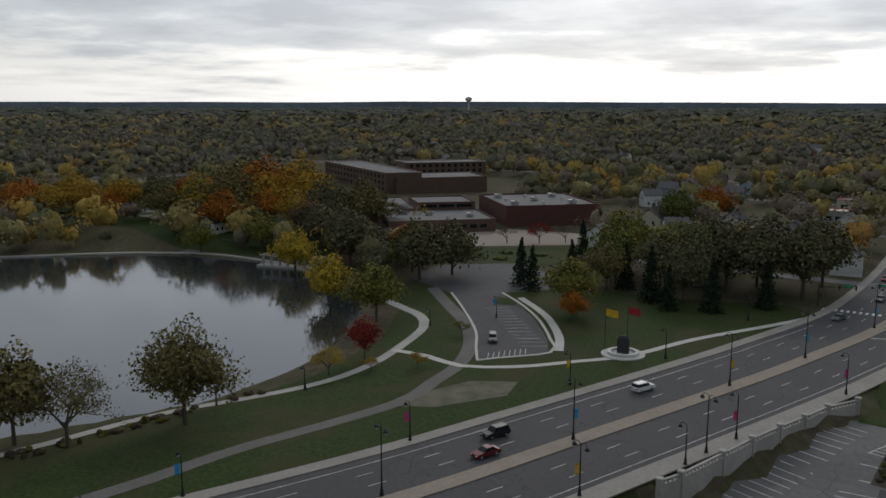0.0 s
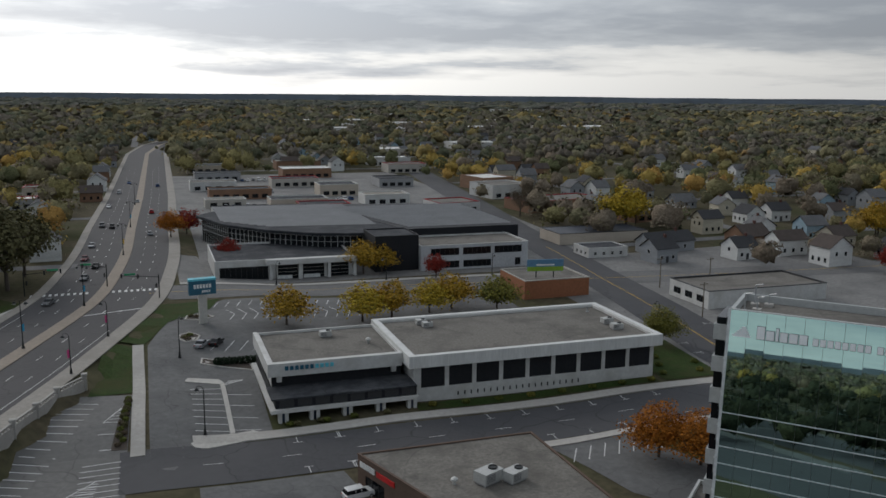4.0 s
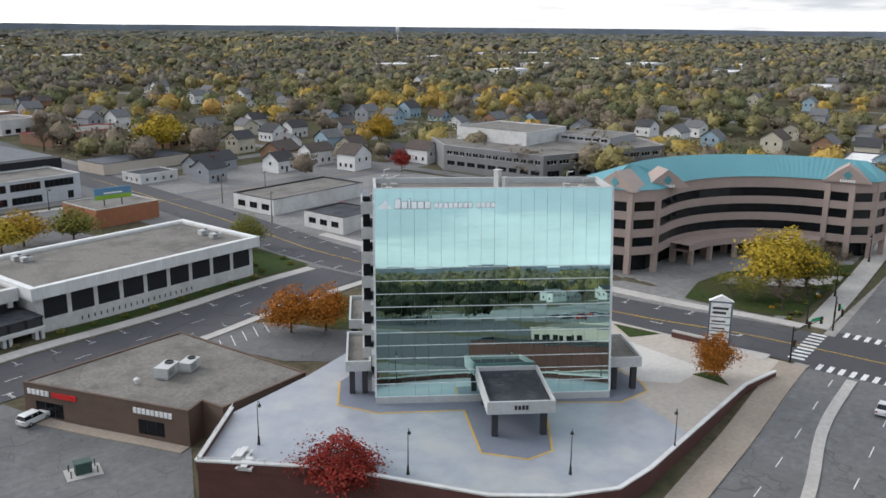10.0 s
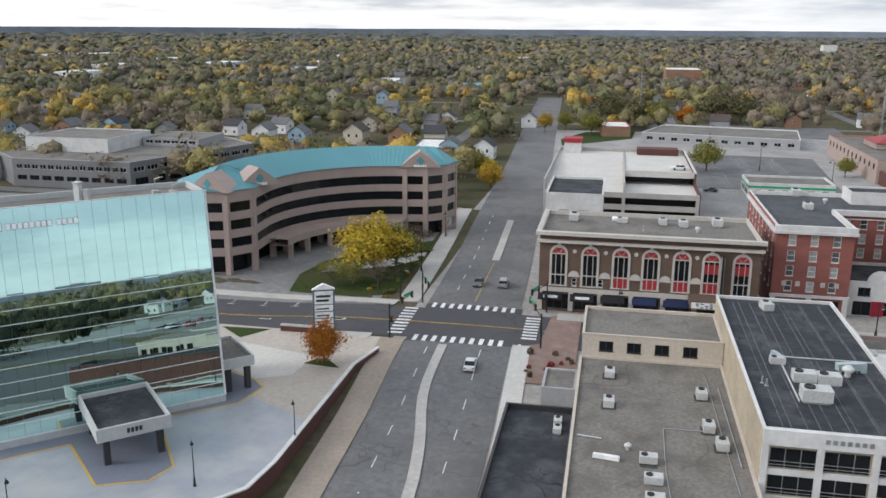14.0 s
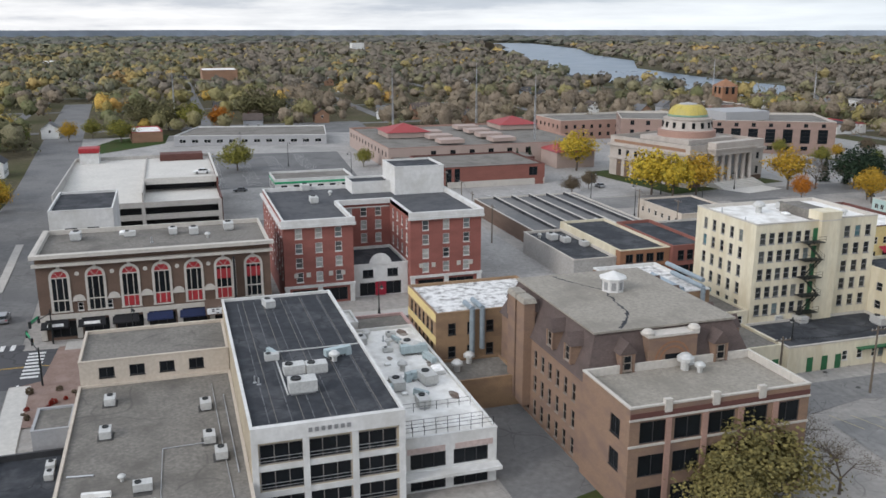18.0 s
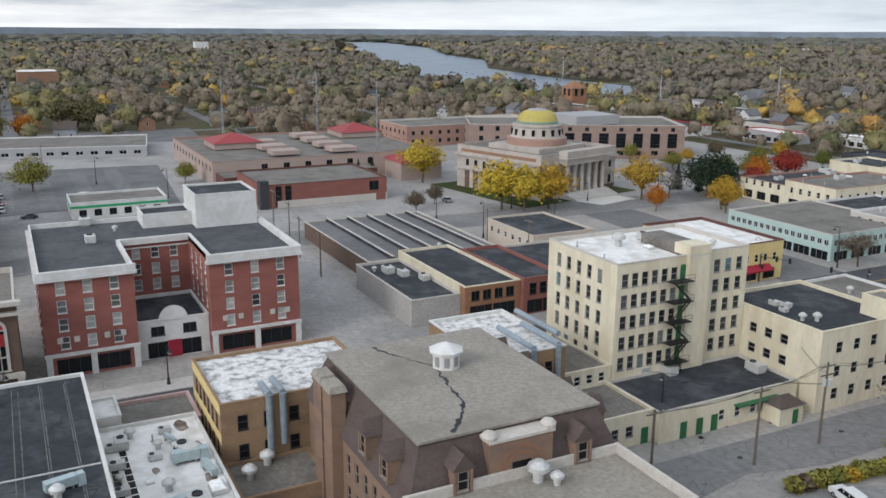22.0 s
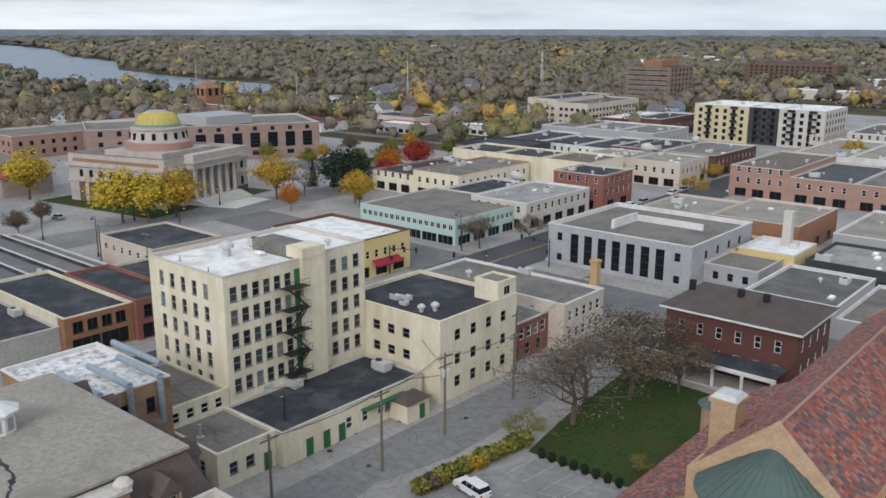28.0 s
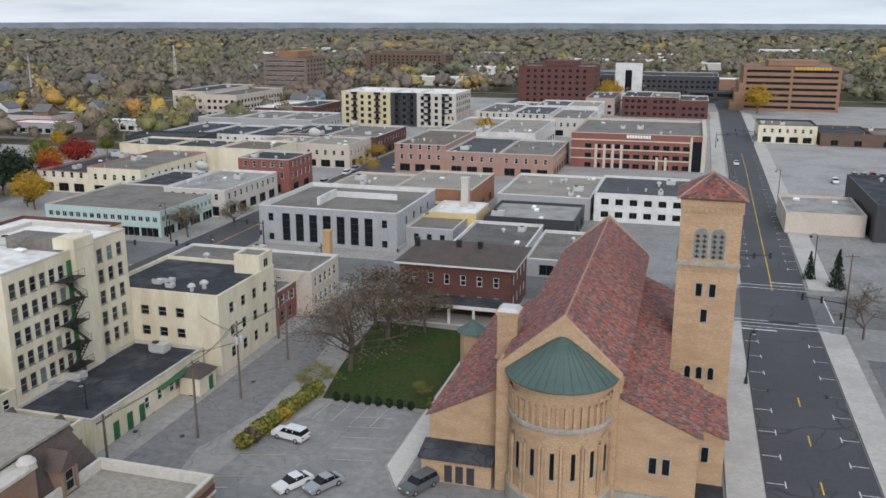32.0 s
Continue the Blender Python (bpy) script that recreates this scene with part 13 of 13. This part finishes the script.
for i in range(40):
    f = r_.random()
    shrub(-125 + 9 * f + r_.uniform(-2, 2), 72 + 45 * f, r_.uniform(0.8, 2.0), r_.uniform(0.5, 1.2), r_.choice(("brown", "olive", "brown")), "tawny shore shrub beside the lake")
for x, y in ((-170, 258), (-160, 254), (-148, 250), (-136, 254), (-152, 262), (-140, 266), (-128, 268)):
    shrub(x, y, 5, 1.1, "green", "clipped green bed hedge at the school", name="hedge_shrub")

# houses
SIDING = {"white": mat("white_house_siding", (0.62, 0.62, 0.6), 0.7, stretch=(1, 1, 5)), "cream": mat("cream_house_siding", (0.46, 0.42, 0.33), 0.7, stretch=(1, 1, 5)), "grey": mat("grey_house_siding", (0.27, 0.28, 0.29), 0.7, stretch=(1, 1, 5)), "blue": mat("pale_blue_house_siding", (0.26, 0.36, 0.42), 0.7, stretch=(1, 1, 5)), "brick": BRICK_BUFF}
ROOFS = {"grey": mat("grey_shingle_roof", (0.12, 0.12, 0.122), 0.92, grain=4, big=0.4, var=0.2), "brown": SHINGLE, "dark": mat("charcoal_shingle_roof", (0.045, 0.045, 0.048), 0.92, grain=4, var=0.25)}


def house(x, y, w, d, h, rz, wall, roof, near=False):
    """A gabled house; its ridge runs along the local x axis."""
    lab = f"{wall} clapboard house with a {roof} gable roof" if wall != "brick" else f"brick house with a {roof} gable roof"
    e = thing("house", lab, "house", x, y, ground_z(x, y), rz) if near else None
    rise = d * 0.36
    bm = bmesh.new()
    a = [bm.verts.new(c) for c in ((-w / 2, -d / 2, -1), (-w / 2, d / 2, -1), (-w / 2, d / 2, h), (-w / 2, 0, h + rise), (-w / 2, -d / 2, h))]
    b = [bm.verts.new((-v.co.x, v.co.y, v.co.z)) for v in a]
    bm.faces.new(a[::-1])
    bm.faces.new(b)
    for i in range(5):
        bm.faces.new((a[i], a[(i + 1) % 5], b[(i + 1) % 5], b[i]))
    bmesh.ops.recalc_face_normals(bm, faces=bm.faces)
    if not near:
        for s in (-1, 1):
            for u in (-0.3, 0.0, 0.3):
                box(bm, u * w - 0.5, s * d / 2 - 0.05, 1.2, u * w + 0.5, s * d / 2 + 0.05, 2.6, mi=1)
            for u in (-0.2, 0.2):
                box(bm, s * w / 2 - 0.05, u * d - 0.45, h * 0.5 + 0.3, s * w / 2 + 0.05, u * d + 0.45, h * 0.5 + 1.6, mi=1)
    if near:
        part("wall", bm, [SIDING[wall], GLASS], e)
    else:
        e = new("house", mesh_of("house", bm, SIDING[wall], GLASS))
        e.matrix_world = pose(x, y, ground_z(x, y), 0, 0, rz)
        tagged(e, lab, "house")
    bm = bmesh.new()
    o = 0.45
    for s in (-1, 1):
        n = s * (d / 2 + o)
        zl = h - o * 0.72
        for dz in (0.02, 0.2):
            quad(bm, (-w / 2 - o, n, zl + dz), (w / 2 + o, n, zl + dz), (w / 2 + o, 0, h + rise + dz), (-w / 2 - o, 0, h + rise + dz))
        quad(bm, (-w / 2 - o, n, zl + 0.02), (w / 2 + o, n, zl + 0.02), (w / 2 + o, n, zl + 0.2), (-w / 2 - o, n, zl + 0.2))
    part("roof", bm, ROOFS[roof], e)
    wn = shared("house_window", lambda bm: (box(bm, -0.6, -0.06, 0, 0.6, 0.06, 1.4), box(bm, -0.5, -0.08, 0.1, 0.5, 0.08, 1.3, mi=1)), FRAME_W, GLASS)
    if near:
        for s in (-1, 1):
            for u in (-0.28, 0.28):
                part("window", wn, None, e, m=pose(u * w, s * d / 2, 1.2))
            part("window", wn, None, e, m=pose(s * w / 2, 0, h * 0.5 + 0.4, 0, 0, 90))
    if near:
        bm = bmesh.new()
        box(bm, w * 0.2, -0.4, h, w * 0.2 + 0.8, 0.4, h + rise + 1.1)
        part("chimney", bm, BRICK_DARK, e)
        bm = bmesh.new()
        box(bm, -w * 0.06, -d / 2 - 0.07, 0.1, w * 0.06, -d / 2 + 0.05, 2.2)
        part("door", bm, FRAME_D, e)
    # the house and its open front yard
    k = 11 / math.hypot(x - 20, y)
    SPOTS.append((x, y, max(w, d) * 0.8))
    SPOTS.append((x - (x - 20) * k, y - y * k, 9.0))
    SPOTS.append((x - (x - 20) * k * 2.1, y - y * k * 2.1, 8.0))
    return e


HS = [(-34, 290, 8, 9, 6.5, 95, "white", "dark"), (-71, 251, 9, 8, 4.5, 20, "grey", "dark"), (-60, 300, 8, 9, 5, 95, "white", "grey"), (-143, 427, 9, 8, 6, 40, "white", "grey"), (158, 247, 9, 8, 5, 10, "grey", "dark"), (218, 399, 9, 9, 6, 10, "white", "grey"), (255, 308, 10, 8, 5, 0, "white", "dark"), (220, 274, 9, 8, 5, 80, "white", "grey"), (187, 243, 9, 8, 4.5, 5, "white", "dark"), (205, 262, 13, 10, 4, 10, "brick", "brown"), (236, 252, 11, 9, 4, 10, "cream", "brown"), (170, 262, 20, 8, 4, 8, "grey", "dark"), (244, 330, 9, 8, 5, 80, "cream", "grey"), (280, 300, 9, 8, 5, 0, "grey", "brown"), (300, 330, 9, 8, 5, 80, "blue", "grey"), (262, 345, 9, 8, 5.5, 0, "white", "dark"), (190, 352, 9, 8, 5.5, 85, "white", "grey"), (325, 262, 9, 8, 5, 10, "white", "grey"), (345, 240, 9, 8, 5, 80, "blue", "dark"), (350, 205, 9, 8, 5, 10, "grey", "grey"), (372, 180, 9, 8, 5, 80, "white", "dark"), (385, 160, 9, 8, 5, 80, "white", "grey"), (405, 120, 9, 8, 5, 10, "cream", "brown"), (420, 90, 9, 8, 5, 80, "grey", "grey"), (440, 40, 9, 8, 5, 0, "white", "grey"), (450, -60, 10, 8, 5, 80, "grey", "brown"), (470, -100, 10, 8, 5, 0, "brick", "brown"), (480, -140, 9, 8, 5, 80, "white", "grey"), (440, -180, 10, 8, 5, 0, "brick", "dark"), (-100, 330, 9, 8, 5.5, 30, "white", "grey"), (-85, 360, 9, 8, 5.5, 80, "white", "dark"), (-60, 345, 9, 8, 5.5, 90, "grey", "dark"), (-45, 380, 9, 8, 5.5, 90, "white", "grey"), (430, -420, 9, 8, 6, 0, "white", "grey"), (470, -400, 9, 8, 6, 80, "white", "brown"), (445, -350, 9, 8, 6, 80, "blue", "grey")]
for hs in HS:
    house(*hs, near=True)
hr = random.Random(77)
cnt = 0
while cnt < 262:
    a, d = (hr.uniform(-2.1, 0.9) if cnt < 130 else hr.uniform(0.6, 2.3)), 300 + 750 * hr.random() ** 1.7
    x, y = 40 + d * math.cos(a), 20 + d * math.sin(a)
    # set back from the nearest garden street
    gx = math.floor((x + 18) / 118) * 118 - 18 + (20 if hr.random() < 0.5 else -11)
    x = gx + hr.uniform(-2, 2)
    if not allowed(np.array([x]), np.array([y]), 8.0)[0]:
        continue
    house(x, y, hr.uniform(8, 12), hr.uniform(7.5, 9.5), hr.choice((3.2, 4.5, 5.6, 6.2)), hr.choice((0, 90)) + hr.uniform(-3, 3), hr.choice(("white", "white", "cream", "grey", "grey", "blue", "brick")), hr.choice(("grey", "grey", "brown", "dark")))
    cnt += 1

# low commercial buildings along the avenue and warehouses further out
cr_ = random.Random(21)
for k, (x, y, w, d, h, rz) in enumerate([(34, 372, 24, 12, 4.5, 0), (70, 378, 22, 14, 5, 0), (30, 405, 18, 10, 4, 0), (62, 398, 26, 14, 5, 0), (105, 405, 22, 14, 5, 0), (40, 440, 30, 14, 5, 0), (90, 445, 20, 16, 6, 0), (128, 372, 20, 18, 5, 8), (172, 420, 24, 22, 7, 12), (178, 455, 20, 24, 7, 12), (205, 330, 30, 18, 5, 12), (180, 372, 44, 20, 5, 12), (30, 480, 24, 14, 5, 0), (75, 490, 26, 14, 5, 0), (130, 480, 20, 18, 5, 0), (36, 530, 26, 16, 5, 0), (90, 540, 30, 18, 6, 0), (34, 585, 26, 16, 5, 0), (95, 600, 30, 18, 6, 0), (160, 560, 26, 18, 6, 0), (165, 620, 30, 18, 6, 0), (-60, 420, 20, 12, 5, 0), (-50, 470, 22, 14, 5, 0), (-75, 320, 40, 20, 4.5, 0), (150, 140, 16, 10, 4.0, 5), (230, 60, 16, 12, 4, 5), (240, 95, 20, 14, 4, 5), (262, 60, 18, 12, 4, 5), (290, 90, 16, 14, 4, 5), (330, 70, 30, 14, 5, 5), (310, 130, 20, 14, 4, 5), (420, -5, 26, 14, 5, 5), (450, -250, 26, 16, 5, 0), (400, -440, 30, 18, 5, 0), (460, -470, 26, 16, 5, 0), (330, -400, 34, 20, 5, 0), (300, -370, 30, 14, 5, 0), (350, -350, 36, 18, 5, 0), (270, -390, 20, 12, 5, 0)]):
    hw, hd = w / 2, d / 2
    c_, s_ = math.cos(math.radians(rz)), math.sin(math.radians(rz))
    pl = [(x + c_ * a - s_ * b, y + s_ * a + c_ * b) for a, b in ((-hw, -hd), (hw, -hd), (hw, hd), (-hw, hd))]
    wl = cr_.choice((TANWALL, WHITE, GREYWALL, BRICK_BUFF, STONE_PALE, WHITE))
    z0 = ground_z(x, y)
    fr = [S(max(2, int(w / 5)), 3.0, 2.0, [0.6], 1, 1, "store", FRAME_D)]
    building("low_shop", cr_.choice(("low flat-roofed shop with wide windows", "single-storey roadside store with a flat roof", "small commercial building in a car park")), "shop", pl, z0, z0 + h, wl, cr_.choice((GREYROOF, TANROOF, WHITEROOF, BLACKROOF)), 0.4, cr_.choice((WHITE, RED_PANEL, DARKWALL, None)), {0 if y > 0 else 2: fr})
    SPOTS.append((x, y, max(w, d) * 0.7))
for x, y, w, d, h, wl in ((1170, 820, 90, 40, 9, WHITE), (986, 478, 80, 36, 8, WHITE), (1223, 789, 70, 30, 9, WHITE), (1096, 604, 60, 40, 8, STONE_PALE), (724, 197, 70, 22, 6, WHITE), (879, 329, 60, 26, 8, WHITE), (1846, 1992, 160, 60, 12, WHITE), (1720, -385, 24, 24, 24, WHITE), (790, -62, 46, 30, 17, BRICK_BUFF), (700, 120, 60, 24, 5, TEALMETAL), (300, 1500, 120, 50, 8, WHITE), (420, 1350, 100, 40, 8, WHITE), (600, 1500, 90, 40, 8, STONE_PALE), (250, 1150, 70, 40, 7, WHITE), (520, 1900, 160, 50, 9, WHITE), (800, 1700, 110, 50, 9, WHITE), (1000, 2300, 180, 60, 10, WHITE), (60, 2200, 120, 40, 9, STONE_PALE), (300, 800, 50, 26, 6, WHITE), (200, 720, 50, 30, 6, STONE_PALE), (900, -1500, 140, 40, 9, WHITE), (600, -1400, 100, 40, 8, WHITE), (300, -1300, 90, 40, 8, WHITE), (120, -1100, 80, 40, 8, STONE_PALE), (40, -1300, 100, 40, 8, WHITE), (-80, -900, 70, 40, 7, WHITE), (200, -900, 60, 30, 7, WHITE), (-150, -1500, 140, 50, 9, WHITE), (-40, -760, 60, 30, 8, BRICK_BUFF), (1500, -1700, 140, 50, 9, WHITE)):
    z0 = ground_z(x, y)
    building("warehouse", "long pale warehouse far off among trees", "warehouse", rect(x - w / 2, y - d / 2, x + w / 2, y + d / 2), z0, z0 + h, wl, WHITEROOF if wl != TEALMETAL else TEALMETAL, 0.4, None)
    SPOTS.append((x, y, w * 0.62))

# drain covers in the back lane
for x, y in ((73.0, -112.5), (74.2, -118.0), (72.2, -124.5), (66.5, -113), (66.0, -131)):
    dc = thing("drain_cover", "round cast iron drain cover set in the lane", "drain cover", x, y, ground_z(x, y) + 0.09, 0)
    part("cover", shared("drain_cover", lambda bm: tube(bm, (0, 0, -0.05), (0, 0, 0.02), 0.34, n=14), IRON), None, dc)

# garden streets between the blocks of houses
bm = bmesh.new()
for k in range(-10, 11):
    for u in range(-46, 46):
        for horiz in (0, 1):
            c = (k * 104 - 36 if horiz else k * 118 - 13.5)
            px_, py_ = (u * 24 + 12.0, c) if horiz else (c, u * 24 + 12.0)
            if math.hypot(px_, py_) > 1080 or not open_land(np.array([px_]), np.array([py_]), 2.0)[0]:
                continue
            hx, hy = (12.0, 3.2) if horiz else (3.2, 12.0)
            q = [(px_ - hx, py_ - hy), (px_ + hx, py_ - hy), (px_ + hx, py_ + hy), (px_ - hx, py_ + hy)]
            quad(bm, *[(x, y, ground_z(x, y) + 0.1 + 0.01 * horiz) for x, y in q])
tagged(new("road_garden_streets", mesh_of("road_garden_streets", bm, ASPHALT_MID)), "grey asphalt streets between gardens and houses", "road", kind="structure")
# pale roofs of sheds and stores among the far trees
sr_ = random.Random(63)
SHED = [WHITE, STONE_PALE, WHITEROOF, GREYWALL]
for k in range(120):
    if k < 50:
        a, d = radians(sr_.uniform(48, 92)), sr_.uniform(1100, 3000)
    elif k < 78:
        a, d = radians(sr_.uniform(5, 45)), sr_.uniform(900, 2400)
    else:
        a, d = radians(sr_.uniform(-112, -58)), sr_.uniform(700, 2400)
    x, y = d * math.cos(a), d * math.sin(a)
    if not open_land(np.array([x]), np.array([y]), 10.0)[0]:
        continue
    w, dd, h = sr_.uniform(18, 60), sr_.uniform(14, 34), sr_.uniform(5, 9)
    bm = bmesh.new()
    box(bm, -w / 2, -dd / 2, -4, w / 2, dd / 2, h)
    box(bm, -w / 2 + 0.4, -dd / 2 + 0.4, h, w / 2 - 0.4, dd / 2 - 0.4, h + 0.06, mi=1)
    cbox(bm, (w * 0.2, 0, h + 0.8), (3.5, 2.6, 1.6), mi=2)
    o = new("warehouse", mesh_of("warehouse", bm, sr_.choice(SHED), sr_.choice((WHITEROOF, WHITEROOF, GREYROOF)), HVAC))
    o.matrix_world = pose(x, y, ground_z(x, y), 0, 0, sr_.uniform(-8, 8))
    tagged(o, "pale flat-roofed warehouse far off among trees", "warehouse")
    SPOTS.append((x, y, w * 0.55))
    SPOTS.append((x - x / d * 22, y - y / d * 22, w * 0.5))

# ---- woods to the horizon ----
# distance haze is mixed into these base colours: greyer and bluer than WOODS
HAZED_MIDWOODS = mat("hazed_olive_woods", (0.04, 0.046, 0.036), 0.9, var=0.34, grain=0.5, bump=0.8, relief=1.8, per="tone", spec=0.04,
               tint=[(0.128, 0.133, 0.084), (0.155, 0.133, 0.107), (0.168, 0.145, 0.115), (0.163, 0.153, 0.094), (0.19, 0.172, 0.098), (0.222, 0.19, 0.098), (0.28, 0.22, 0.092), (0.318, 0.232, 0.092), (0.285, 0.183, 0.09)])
HAZED_FARWOODS = mat("hazed_distant_woods", (0.0952, 0.103, 0.0806), 0.9, var=0.3, grain=0.12, bump=0.7, relief=4.0, per="tone", spec=0.04,
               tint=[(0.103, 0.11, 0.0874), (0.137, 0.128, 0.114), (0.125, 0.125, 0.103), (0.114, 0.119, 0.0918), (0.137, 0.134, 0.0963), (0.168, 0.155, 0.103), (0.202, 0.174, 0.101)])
woods("garden_trees", 110, 340, 12.5, 330, 0.55, 12.0, 1, "autumn garden trees between houses, olive, gold and bare brown", (8, 4))
woods("street_trees", 340, 640, 13.0, 130, 0.85, 12.5, 4, "autumn street trees between houses, olive, gold and orange", (9, 5))
woods("neighbourhood_trees", 640, 1400, 15.0, 14, 2.2, 13.0, 2, "olive and golden autumn trees over the neighbourhoods, slightly greyed with haze", (7, 4), HAZED_MIDWOODS, 1.12)
woods("outer_woods", 1400, 2500, 26.0, 3, 5.0, 14.0, 3, "olive and brown woods beyond the town, greyed with haze", (6, 2), HAZED_MIDWOODS, 1.9)
woods("far_woods", 2500, 4850, 62.0, 0, 6.2, 15.0, 6, "distant brown and olive woods to the horizon, greyed with haze", (8, 2), HAZED_FARWOODS, 4.2)
# backdrop hills: their blue-grey is aerial haze put into the colour
HAZED_HILLS = mat("hazed_far_hills", (0.19, 0.222, 0.262), 0.95, grain=0.01, big=0.002, var=0.2, bump=0)
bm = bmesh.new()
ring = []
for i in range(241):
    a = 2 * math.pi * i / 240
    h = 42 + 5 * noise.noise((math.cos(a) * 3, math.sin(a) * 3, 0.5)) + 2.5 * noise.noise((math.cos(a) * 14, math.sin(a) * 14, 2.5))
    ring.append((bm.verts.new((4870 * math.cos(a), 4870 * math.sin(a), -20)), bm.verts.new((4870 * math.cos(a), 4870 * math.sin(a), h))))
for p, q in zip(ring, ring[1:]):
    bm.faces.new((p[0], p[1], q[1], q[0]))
tagged(new("backdrop_hills", mesh_of("backdrop_hills", bm, HAZED_HILLS)), "low wooded hills along the horizon, coloured blue-grey for haze", "hills", kind="structure")
